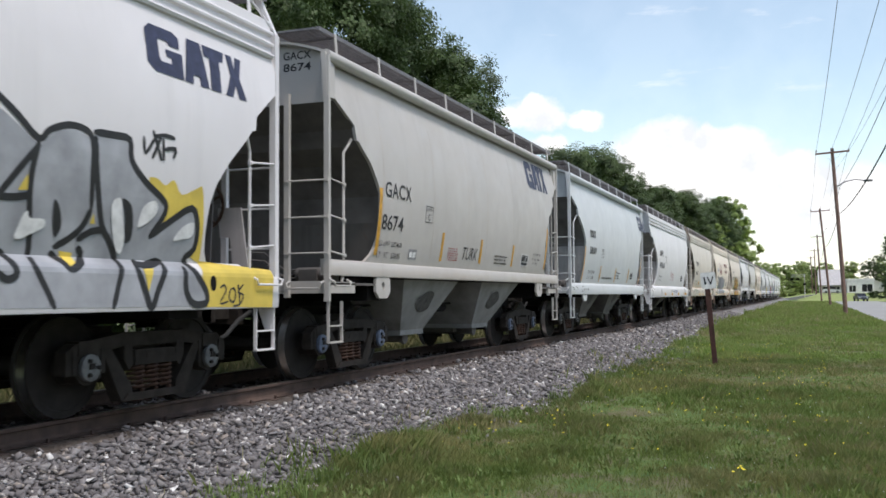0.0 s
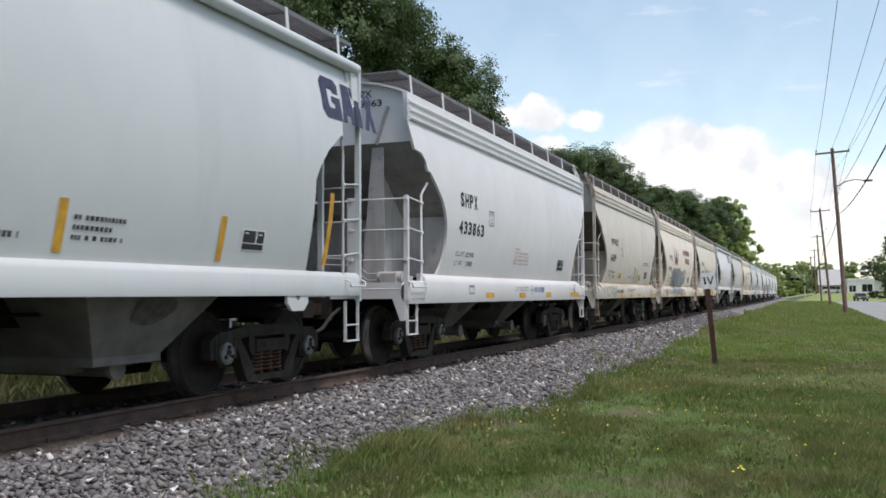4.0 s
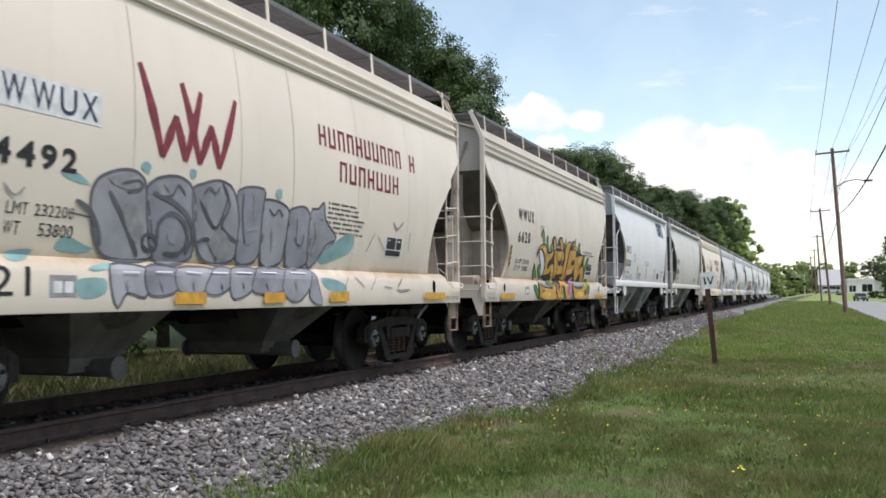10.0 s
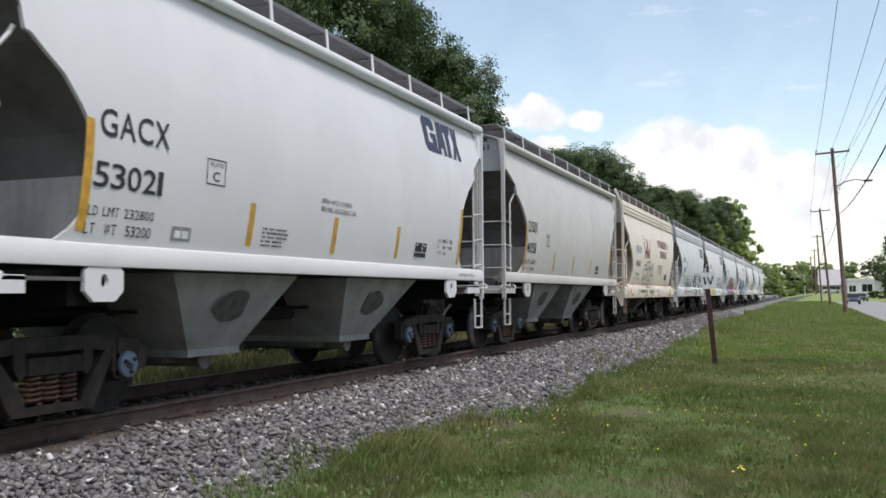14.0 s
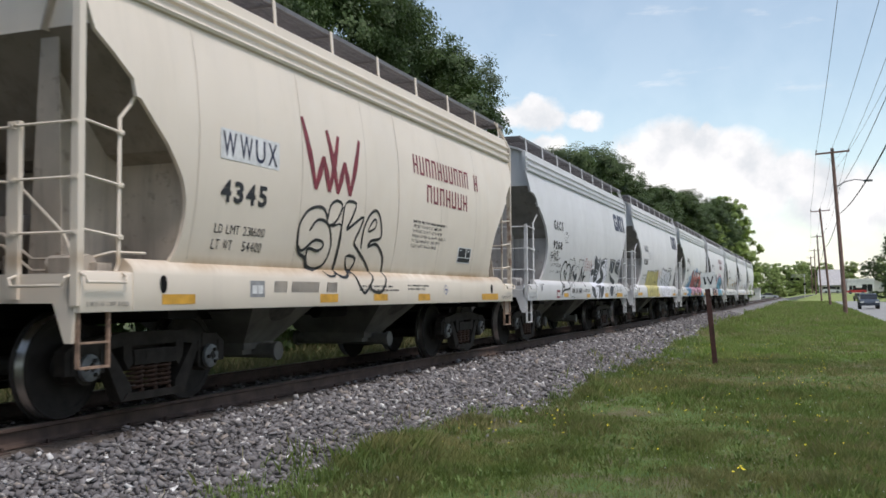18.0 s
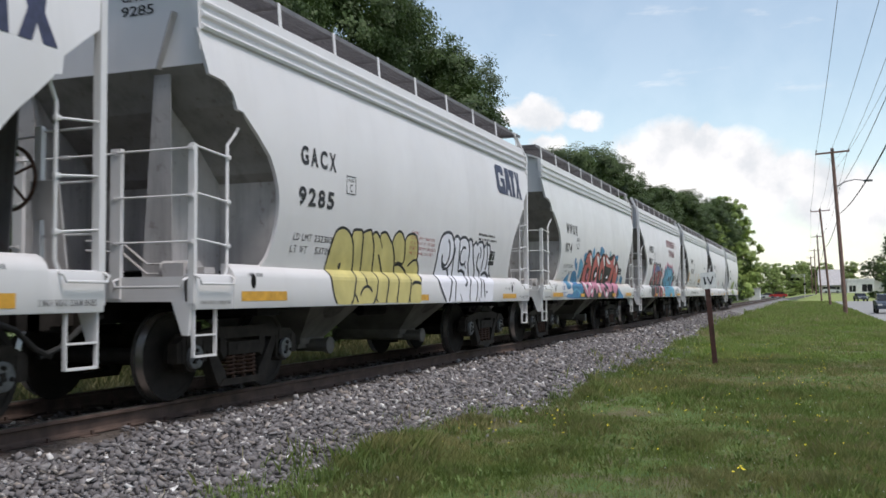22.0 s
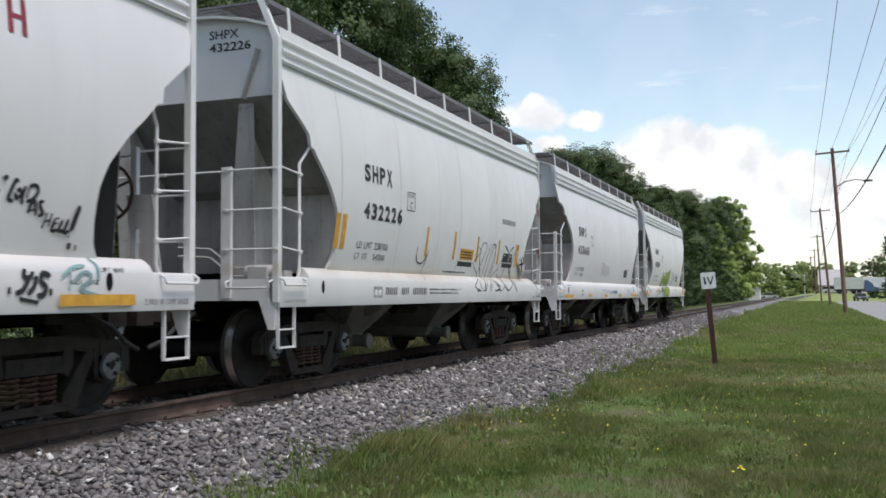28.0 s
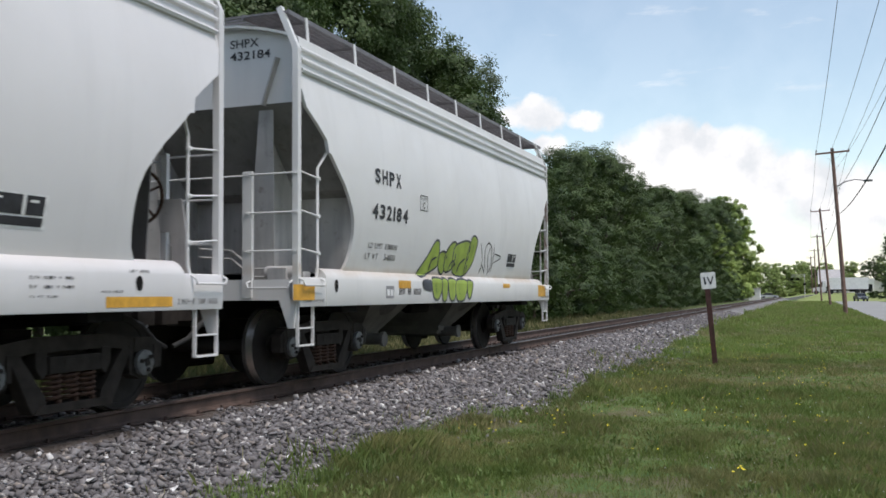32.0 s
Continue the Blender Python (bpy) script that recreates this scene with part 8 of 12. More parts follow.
p.shape([(3.47, 2.19), (3.54, 2.24), (3.61, 2.2), (3.56, 2.14)], M_TEAL, 0.0052)
p.shape([(4.16, 2.24), (4.24, 2.25), (4.26, 2.19), (4.18, 2.17)], M_TEAL, 0.0055)
p.shape([(5.68, 2.2), (5.79, 2.23), (5.81, 2.13), (5.72, 2.13)], M_TEAL, 0.0058)
p.shape([(2.15, 1.41), (2.39, 1.43), (2.28, 1.35), (2.13, 1.34)], M_TEAL, 0.0061)
p.shape([(2.93, 1.31), (3.18, 1.36), (3.16, 1.31), (2.97, 1.28)], M_TEAL, 0.0064)
p.shape([(3.19, 1.34), (3.6, 1.33), (3.66, 1.21), (3.6, 1.06), (3.37, 1.1), (3.25, 0.98), (3.17, 1.15)], M_STEEL, 0.0067)
p.line([(3.19, 1.34), (3.6, 1.33), (3.66, 1.21), (3.6, 1.06), (3.37, 1.1), (3.25, 0.98), (3.17, 1.15), (3.19, 1.34)], 0.024, M_ASH, 0.0070)
p.shape([(3.63, 1.33), (4.05, 1.33), (4.06, 1.15), (3.89, 1.08), (3.64, 1.1)], M_SLATE, 0.0073)
p.line([(3.63, 1.33), (4.05, 1.33), (4.06, 1.15), (3.89, 1.08), (3.64, 1.1), (3.63, 1.33)], 0.024, M_ASH, 0.0076)
p.shape([(4.07, 1.33), (4.66, 1.33), (4.5, 1.13), (4.23, 1.09), (4.05, 1.14)], M_STEEL, 0.0079)
p.line([(4.07, 1.33), (4.66, 1.33), (4.5, 1.13), (4.23, 1.09), (4.05, 1.14), (4.07, 1.33)], 0.024, M_ASH, 0.0082)
p.shape([(4.66, 1.34), (4.97, 1.34), (4.89, 1.16), (4.67, 1.08), (4.47, 1.13)], M_SLATE, 0.0085)
p.line([(4.66, 1.34), (4.97, 1.34), (4.89, 1.16), (4.67, 1.08), (4.47, 1.13), (4.66, 1.34)], 0.024, M_ASH, 0.0088)
p.shape([(4.97, 1.35), (5.45, 1.35), (5.29, 1.13), (4.97, 1.04), (4.89, 1.19)], M_STEEL, 0.0091)
p.line([(4.97, 1.35), (5.45, 1.35), (5.29, 1.13), (4.97, 1.04), (4.89, 1.19), (4.97, 1.35)], 0.024, M_ASH, 0.0094)
p.shape([(5.45, 1.36), (6.04, 1.36), (5.96, 1.15), (5.63, 1.09), (5.29, 1.13)], M_SLATE, 0.0097)
p.line([(5.45, 1.36), (6.04, 1.36), (5.96, 1.15), (5.63, 1.09), (5.29, 1.13), (5.45, 1.36)], 0.024, M_ASH, 0.0100)
p.shape([(6.04, 1.36), (6.61, 1.37), (6.55, 1.2), (6.3, 1.02), (6.07, 1.02), (5.9, 1.16)], M_STEEL, 0.0103)
p.line([(6.04, 1.36), (6.61, 1.37), (6.55, 1.2), (6.3, 1.02), (6.07, 1.02), (5.9, 1.16), (6.04, 1.36)], 0.024, M_ASH, 0.0106)
p.shape([(6.61, 1.35), (6.72, 1.18), (6.8, 0.96), (6.5, 1.06)], M_SLATE, 0.0109)
p.line([(6.61, 1.35), (6.72, 1.18), (6.8, 0.96), (6.5, 1.06), (6.61, 1.35)], 0.024, M_ASH, 0.0112)
p.shape([(2.91, 1.82), (2.94, 2), (3.12, 2.1), (3.35, 2.14), (3.51, 2.09), (3.57, 1.97), (3.74, 1.55), (3.72, 1.4), (3.23, 1.39), (3.03, 1.52)], M_STEEL, 0.0115)
p.line([(2.91, 1.82), (2.94, 2), (3.12, 2.1), (3.35, 2.14), (3.51, 2.09), (3.57, 1.97), (3.74, 1.55), (3.72, 1.4), (3.23, 1.39), (3.03, 1.52), (2.91, 1.82)], 0.03, M_ASH, 0.0118)
p.shape([(3.57, 1.93), (3.63, 2.07), (3.82, 2.14), (4.04, 2.15), (4.22, 2.06), (4.31, 1.81), (4.34, 1.56), (4.29, 1.41), (3.8, 1.39)], M_SLATE, 0.0121)
p.line([(3.57, 1.93), (3.63, 2.07), (3.82, 2.14), (4.04, 2.15), (4.22, 2.06), (4.31, 1.81), (4.34, 1.56), (4.29, 1.41), (3.8, 1.39), (3.57, 1.93)], 0.03, M_ASH, 0.0124)
p.shape([(4.21, 2.03), (4.36, 2.13), (4.64, 2.19), (4.88, 2.12), (5.02, 1.86), (5.07, 1.53), (4.96, 1.41), (4.59, 1.4), (4.37, 1.58)], M_STEEL, 0.0127)
p.line([(4.21, 2.03), (4.36, 2.13), (4.64, 2.19), (4.88, 2.12), (5.02, 1.86), (5.07, 1.53), (4.96, 1.41), (4.59, 1.4), (4.37, 1.58), (4.21, 2.03)], 0.03, M_ASH, 0.0130)
p.shape([(4.96, 2.13), (5.43, 2.19), (5.45, 2), (5.51, 1.68), (5.44, 1.44), (5.1, 1.42), (5.03, 1.85)], M_SLATE, 0.0133)
p.line([(4.96, 2.13), (5.43, 2.19), (5.45, 2), (5.51, 1.68), (5.44, 1.44), (5.1, 1.42), (5.03, 1.85), (4.96, 2.13)], 0.03, M_ASH, 0.0136)
p.shape([(5.44, 2), (5.56, 2.09), (5.87, 2.06), (6, 1.95), (5.98, 1.63), (5.95, 1.43), (5.56, 1.42)], M_STEEL, 0.0139)
p.line([(5.44, 2), (5.56, 2.09), (5.87, 2.06), (6, 1.95), (5.98, 1.63), (5.95, 1.43), (5.56, 1.42), (5.44, 2)], 0.03, M_ASH, 0.0142)
p.shape([(5.98, 1.95), (6.11, 2.05), (6.34, 2.07), (6.48, 1.94), (6.54, 1.58), (6.49, 1.42), (6.08, 1.41)], M_SLATE, 0.0145)
p.line([(5.98, 1.95), (6.11, 2.05), (6.34, 2.07), (6.48, 1.94), (6.54, 1.58), (6.49, 1.42), (6.08, 1.41), (5.98, 1.95)], 0.03, M_ASH, 0.0148)
p.shape([(6.45, 2.01), (6.63, 2.08), (6.76, 2.16), (6.84, 1.96), (7.16, 1.77), (6.92, 1.67), (6.73, 1.46), (6.55, 1.43)], M_STEEL, 0.0151)
p.line([(6.45, 2.01), (6.63, 2.08), (6.76, 2.16), (6.84, 1.96), (7.16, 1.77), (6.92, 1.67), (6.73, 1.46), (6.55, 1.43), (6.45, 2.01)], 0.03, M_ASH, 0.0154)
p.line([(2.74, 1.83), (2.91, 1.76), (3.03, 1.62), (3.09, 1.49)], 0.05, M_ASH, 0.0157)
p.line([(2.69, 1.73), (2.92, 1.71)], 0.03, M_ASH, 0.0160)
p.shape([(3.08, 2.05), (3.32, 2.1), (3.47, 2.07), (3.41, 1.98), (3.18, 1.99)], M_EMBLEM, 0.0163)
p.line([(3.1, 1.94), (3.3, 1.74), (3.47, 1.54), (3.57, 1.42)], 0.045, M_ASH, 0.0166)
p.line([(3.24, 2.01), (3.45, 2.06), (3.5, 2), (3.32, 1.95)], 0.03, M_ASH, 0.0169)
p.shape([(3.3, 1.85), (3.52, 1.84), (3.59, 1.65), (3.51, 1.54), (3.35, 1.69)], M_EMBLEM, 0.0172)
p.line([(3.61, 1.53), (3.61, 1.6), (3.7, 1.61), (3.79, 1.56), (3.78, 1.48), (3.67, 1.48), (3.61, 1.53)], 0.04, M_ASH, 0.0175)
p.line([(3.8, 1.55), (3.78, 1.72), (3.94, 1.82), (4.15, 1.74), (4.23, 1.57), (4.12, 1.46), (3.91, 1.46)], 0.045, M_ASH, 0.0178)
p.shape([(3.92, 1.67), (4.02, 1.69), (4.06, 1.57), (3.97, 1.56)], M_STEEL, 0.0181)
p.line([(3.65, 1.98), (3.91, 1.93), (4.18, 1.81), (4.3, 1.63), (4.23, 1.46)], 0.05, M_ASH, 0.0184)
p.line([(3.79, 2.06), (3.91, 1.97), (3.99, 2.08), (4.11, 2)], 0.025, M_ASH, 0.0187)
p.shape([(3.69, 2.05), (3.83, 2.11), (3.92, 2), (3.75, 1.97)], M_EMBLEM, 0.0190)
p.shape([(4.43, 1.95), (4.74, 2), (4.7, 1.76), (4.6, 1.76)], M_STEEL, 0.0193)
p.line([(4.34, 1.97), (4.57, 1.76), (4.68, 1.76), (4.79, 2.05)], 0.035, M_ASH, 0.0196)
p.line([(4.68, 2.17), (4.83, 1.97), (4.74, 1.75), (5.06, 1.61)], 0.035, M_ASH, 0.0199)
p.line([(4.36, 1.57), (4.53, 1.62), (4.68, 1.52), (4.75, 1.41)], 0.04, M_ASH, 0.0202)
p.shape([(4.56, 1.58), (4.75, 1.72), (4.96, 1.54), (4.81, 1.43)], M_EMBLEM, 0.0205)
p.line([(4.39, 2.04), (4.47, 2.11), (4.57, 2.06), (4.63, 2.13)], 0.02, M_ASH, 0.0208)
p.line([(5.05, 2.1), (5.08, 1.86), (5.19, 1.61)], 0.025, M_ASH, 0.0211)
p.line([(5.18, 1.74), (5.39, 1.78)], 0.04, M_STEEL, 0.0214)
p.line([(5.2, 1.61), (5.39, 1.65)], 0.04, M_STEEL, 0.0217)
p.line([(5.25, 2.13), (5.29, 1.88)], 0.06, M_EMBLEM, 0.0220)
p.line([(5.55, 2), (5.67, 1.93), (5.75, 2), (5.86, 1.93)], 0.022, M_ASH, 0.0223)
p.line([(5.65, 1.83), (5.72, 1.57)], 0.06, M_EMBLEM, 0.0226)
p.line([(6.16, 1.72), (6.32, 1.63), (6.36, 1.77)], 0.022, M_ASH, 0.0229)
p.line([(6.17, 1.97), (6.24, 1.66)], 0.05, M_STEEL, 0.0232)
p.line([(6.56, 1.96), (6.66, 1.75), (6.6, 1.56)], 0.05, M_EMBLEM, 0.0235)
p.line([(6.64, 2), (6.78, 1.97)], 0.04, M_STEEL, 0.0238)
p.line([(3.3, 1.28), (3.51, 1.28)], 0.022, M_BUBBLE, 0.0241)
p.line([(3.73, 1.29), (3.96, 1.29)], 0.022, M_BUBBLE, 0.0244)
p.line([(4.17, 1.3), (4.41, 1.29)], 0.022, M_BUBBLE, 0.0247)
p.line([(4.58, 1.3), (4.84, 1.3)], 0.022, M_BUBBLE, 0.0250)
p.line([(5, 1.31), (5.28, 1.31)], 0.022, M_BUBBLE, 0.0253)
p.line([(5.48, 1.32), (5.78, 1.32)], 0.022, M_BUBBLE, 0.0256)
p.line([(6.09, 1.33), (6.43, 1.33)], 0.022, M_BUBBLE, 0.0259)
p.line([(3.34, 1.21), (3.37, 1.14)], 0.05, M_EMBLEM, 0.0262)
p.line([(3.8, 1.22), (3.83, 1.14)], 0.05, M_EMBLEM, 0.0265)
p.line([(4.27, 1.23), (4.3, 1.14)], 0.05, M_EMBLEM, 0.0268)
p.line([(4.73, 1.23), (4.76, 1.14)], 0.05, M_EMBLEM, 0.0271)
p.line([(5.1, 1.24), (5.14, 1.15)], 0.05, M_EMBLEM, 0.0274)
p.line([(5.56, 1.24), (5.6, 1.15)], 0.05, M_EMBLEM, 0.0277)
p.line([(6.16, 1.25), (6.2, 1.15)], 0.05, M_EMBLEM, 0.0280)
p.done("graffiti", "blue-grey bubble graffiti with teal touches")
p = Paint("F")
p.line([(1.52, 1.92), (1.39, 1.87), (1.51, 1.81), (1.42, 1.77)], 0.017, M_EMBLEM, 0.00345)
p.line([(1.57, 1.86), (1.59, 1.8), (1.67, 1.8), (1.67, 1.88)], 0.017, M_EMBLEM, 0.0039)
p.line([(1.76, 1.92), (1.72, 1.83), (1.82, 1.81)], 0.017, M_EMBLEM, 0.00435)
p.line([(1.8, 1.92), (1.86, 1.86), (1.94, 1.95)], 0.018, M_EMBLEM, 0.0048)
p.line([(1.57, 1.74), (1.45, 1.67), (1.6, 1.63), (1.48, 1.58)], 0.017, M_EMBLEM, 0.00525)
p.line([(1.64, 1.76), (1.73, 1.62)], 0.017, M_EMBLEM, 0.0057)
p.line([(1.76, 1.77), (1.84, 1.64)], 0.017, M_EMBLEM, 0.00615)
p.line([(1.45, 1.57), (1.69, 1.61), (1.96, 1.59)], 0.017, M_EMBLEM, 0.0066)
p.line([(1.56, 2.13), (1.49, 2.06), (1.61, 2.04), (1.63, 2.1)], 0.017, M_EMBLEM, 0.00705)
p.line([(1.67, 2.16), (1.75, 2.04)], 0.017, M_EMBLEM, 0.0075)
p.line([(2.02, 1.89), (2.13, 1.81), (2.22, 1.88)], 0.018, M_EMBLEM, 0.00795)
p.line([(8.81, 2.08), (8.95, 1.99), (9.14, 2.1)], 0.029, M_EMBLEM, 0.0084)
p.line([(8.24, 1.89), (8.05, 1.64)], 0.028, M_EMBLEM, 0.00885)
p.line([(8.35, 1.86), (8.66, 1.66)], 0.028, M_EMBLEM, 0.0093)
p.line([(9.41, 1.97), (9.43, 1.69)], 0.03, M_EMBLEM, 0.00975)
p.line([(7.5, 1.3), (7.37, 1.14)], 0.027, M_EMBLEM, 0.0102)
p.line([(7.69, 1.31), (7.95, 1.18)], 0.027, M_EMBLEM, 0.01065)
p.line([(8.31, 1.31), (8.15, 1.14)], 0.028, M_EMBLEM, 0.0111)
p.line([(8.57, 1.19), (8.83, 1.17)], 0.029, M_EMBLEM, 0.01155)
p.line([(9.2, 1.32), (9.01, 1.15), (9.47, 1.15)], 0.03, M_EMBLEM, 0.012)
p.line([(0.98, 1.39), (0.97, 1.3), (1.04, 1.21), (1.06, 1.13)], 0.07, M_INK, 0.01245)
p.line([(1.13, 1.14), (1.24, 1.15), (1.29, 1.11)], 0.04, M_INK, 0.0129)
p.line([(1.28, 1.17), (1.34, 1.11)], 0.041, M_INK, 0.01335)
p.done("graffiti_tag", "grey scrawled tag")
p = Paint("G")
p.shape([(3.6, 2.36), (3.66, 2.44), (3.77, 2.47), (3.82, 2.43), (3.91, 2.22), (3.79, 2.18), (3.7, 2.29)], M_GREEN, 0.0037)
p.line([(3.6, 2.36), (3.66, 2.44), (3.77, 2.47), (3.82, 2.43), (3.91, 2.22), (3.79, 2.18), (3.7, 2.29), (3.6, 2.36)], 0.016, M_INK, 0.0040)
p.line([(3.73, 2.29), (3.75, 2.34), (3.76, 2.4)], 0.03, M_LIME, 0.0043)
p.shape([(4.03, 2.29), (4.11, 2.37), (4.17, 2.33), (4.22, 2.15), (4.34, 2.04), (4.19, 2.02), (4.05, 2.13)], M_GREEN, 0.0046)
p.line([(4.03, 2.29), (4.11, 2.37), (4.17, 2.33), (4.22, 2.15), (4.34, 2.04), (4.19, 2.02), (4.05, 2.13), (4.03, 2.29)], 0.016, M_INK, 0.0049)
p.line([(4.14, 2.14), (4.15, 2.19), (4.17, 2.25)], 0.03, M_LIME, 0.0052)
p.shape([(4.38, 2.14), (4.45, 2.2), (4.54, 2.14), (4.58, 2.05), (4.42, 2.03)], M_GREEN, 0.0055)
p.line([(4.38, 2.14), (4.45, 2.2), (4.54, 2.14), (4.58, 2.05), (4.42, 2.03), (4.38, 2.14)], 0.016, M_INK, 0.0058)
p.line([(4.46, 2.05), (4.47, 2.11), (4.49, 2.17)], 0.03, M_LIME, 0.0061)
p.shape([(5.57, 2.24), (5.6, 2.28), (5.69, 2.24), (5.77, 2.34), (5.82, 2.36), (5.82, 2.07), (5.7, 2)], M_GREEN, 0.0064)
p.line([(5.57, 2.24), (5.6, 2.28), (5.69, 2.24), (5.77, 2.34), (5.82, 2.36), (5.82, 2.07), (5.7, 2), (5.57, 2.24)], 0.016, M_INK, 0.0067)
p.line([(5.69, 2.15), (5.71, 2.22), (5.73, 2.28)], 0.03, M_LIME, 0.0070)
p.shape([(6.69, 2.28), (6.73, 2.41), (6.81, 2.43), (6.79, 2.27), (6.73, 2.23)], M_GREEN, 0.0073)
p.line([(6.69, 2.28), (6.73, 2.41), (6.81, 2.43), (6.79, 2.27), (6.73, 2.23), (6.69, 2.28)], 0.016, M_INK, 0.0076)
p.line([(6.73, 2.26), (6.75, 2.32), (6.78, 2.39)], 0.03, M_LIME, 0.0079)
p.shape([(6.98, 2.1), (7.07, 2.28), (7.15, 2.34), (7.31, 2.33), (7.27, 2.2), (7.39, 2.14), (7.21, 2.09)], M_GREEN, 0.0082)
p.line([(6.98, 2.1), (7.07, 2.28), (7.15, 2.34), (7.31, 2.33), (7.27, 2.2), (7.39, 2.14), (7.21, 2.09), (6.98, 2.1)], 0.016, M_INK, 0.0085)
p.line([(7.17, 2.14), (7.19, 2.21), (7.22, 2.28)], 0.03, M_LIME, 0.0088)
p.shape([(3.27, 1.39), (3.22, 1.69), (3.28, 1.71), (3.43, 1.58), (3.59, 1.46), (3.41, 1.42)], M_GREEN, 0.0091)
p.line([(3.27, 1.39), (3.22, 1.69), (3.28, 1.71), (3.43, 1.58), (3.59, 1.46), (3.41, 1.42), (3.27, 1.39)], 0.016, M_INK, 0.0094)
p.line([(3.36, 1.49), (3.36, 1.54), (3.36, 1.59)], 0.03, M_LIME, 0.0097)
p.shape([(3.54, 1.64), (3.61, 1.71), (3.77, 1.71), (3.82, 1.61), (3.95, 1.45), (3.81, 1.42), (3.7, 1.51)], M_GREEN, 0.0100)
p.line([(3.54, 1.64), (3.61, 1.71), (3.77, 1.71), (3.82, 1.61), (3.95, 1.45), (3.81, 1.42), (3.7, 1.51), (3.54, 1.64)], 0.016, M_INK, 0.0103)
p.line([(3.74, 1.53), (3.74, 1.58), (3.74, 1.63)], 0.03, M_LIME, 0.0106)
p.shape([(3.12, 1.27), (3.34, 1.26), (3.48, 1.12), (3.58, 0.98), (3.41, 0.98), (3.22, 1.14)], M_GREEN, 0.0109)
p.line([(3.12, 1.27), (3.34, 1.26), (3.48, 1.12), (3.58, 0.98), (3.41, 0.98), (3.22, 1.14), (3.12, 1.27)], 0.016, M_INK, 0.0112)
p.line([(3.34, 1.08), (3.36, 1.13), (3.37, 1.17)], 0.03, M_LIME, 0.0115)
p.shape([(7.53, 1.85), (7.75, 2.06), (7.89, 2.04), (7.73, 1.81)], M_GREEN, 0.0118)
p.line([(7.53, 1.85), (7.75, 2.06), (7.89, 2.04), (7.73, 1.81), (7.53, 1.85)], 0.016, M_INK, 0.0121)
p.line([(7.7, 1.87), (7.72, 1.94), (7.74, 2.01)], 0.03, M_LIME, 0.0124)
p.shape([(7.91, 1.69), (8.11, 1.97), (8.36, 2.01), (8.22, 1.76), (8.04, 1.52)], M_GREEN, 0.0127)
p.line([(7.91, 1.69), (8.11, 1.97), (8.36, 2.01), (8.22, 1.76), (8.04, 1.52), (7.91, 1.69)], 0.016, M_INK, 0.0130)
p.line([(8.11, 1.71), (8.12, 1.79), (8.13, 1.86)], 0.03, M_LIME, 0.0133)
p.shape([(8.14, 1.37), (8.34, 1.47), (8.57, 1.39), (8.46, 1.09), (8.23, 1.16)], M_GREEN, 0.0136)
p.line([(8.14, 1.37), (8.34, 1.47), (8.57, 1.39), (8.46, 1.09), (8.23, 1.16), (8.14, 1.37)], 0.016, M_INK, 0.0139)
p.line([(8.2, 1.22), (8.26, 1.29), (8.45, 1.37)], 0.03, M_LIME, 0.0142)
p.shape([(5.41, 0.98), (5.57, 1.19), (5.73, 1.12), (5.79, 0.97)], M_GREEN, 0.0145)
p.line([(5.41, 0.98), (5.57, 1.19), (5.73, 1.12), (5.79, 0.97), (5.41, 0.98)], 0.016, M_INK, 0.0148)
p.line([(5.6, 1.01), (5.62, 1.07), (5.65, 1.13)], 0.03, M_LIME, 0.0151)
p.shape([(6.37, 0.97), (6.51, 1.14), (6.68, 1.05), (6.7, 0.96)], M_GREEN, 0.0154)
p.line([(6.37, 0.97), (6.51, 1.14), (6.68, 1.05), (6.7, 0.96), (6.37, 0.97)], 0.016, M_INK, 0.0157)
p.line([(6.53, 0.97), (6.56, 1.03), (6.6, 1.09)], 0.03, M_LIME, 0.0160)
p.shape([(3.32, 1.86), (3.36, 2.03), (3.58, 2.14), (3.97, 2.16), (4.12, 2.01), (4.67, 2.07), (4.81, 2.13), (5.59, 2.13), (6.24, 2.32), (6.88, 2.15), (7.62, 2.05), (7.86, 1.8), (8.07, 1.4), (6.54, 1.34), (4.86, 1.32), (4.07, 1.41), (3.93, 1.46), (4.05, 1.59), (3.99, 1.79), (3.74, 1.98), (3.51, 2.01)], M_INK, 0.0163)
p.shape([(3.53, 2.02), (3.72, 1.98), (3.89, 1.86), (4.01, 1.7), (3.96, 1.48), (3.8, 1.55), (3.73, 1.71), (3.57, 1.87)], M_WHITE, 0.0166)
p.shape([(4.47, 2.22), (4.53, 2.34), (4.7, 2.38), (4.83, 2.3), (4.89, 2.09), (4.71, 2.06), (4.63, 2.17)], M_INK, 0.0169)
p.line([(4.47, 2.22), (4.53, 2.34), (4.7, 2.38), (4.83, 2.3), (4.89, 2.09), (4.71, 2.06), (4.63, 2.17), (4.47, 2.22)], 0.012, M_INK, 0.0172)
p.shape([(4.63, 2.32), (4.75, 2.3), (4.84, 2.1), (4.73, 2.08), (4.67, 2.21)], M_ORANGE, 0.0175)
p.shape([(4.95, 2.18), (5.09, 2.35), (5.35, 2.39), (5.45, 2.32), (5.57, 2.09), (5.33, 2.08), (5.19, 2.21)], M_INK, 0.0178)
p.line([(4.95, 2.18), (5.09, 2.35), (5.35, 2.39), (5.45, 2.32), (5.57, 2.09), (5.33, 2.08), (5.19, 2.21), (4.95, 2.18)], 0.012, M_INK, 0.0181)
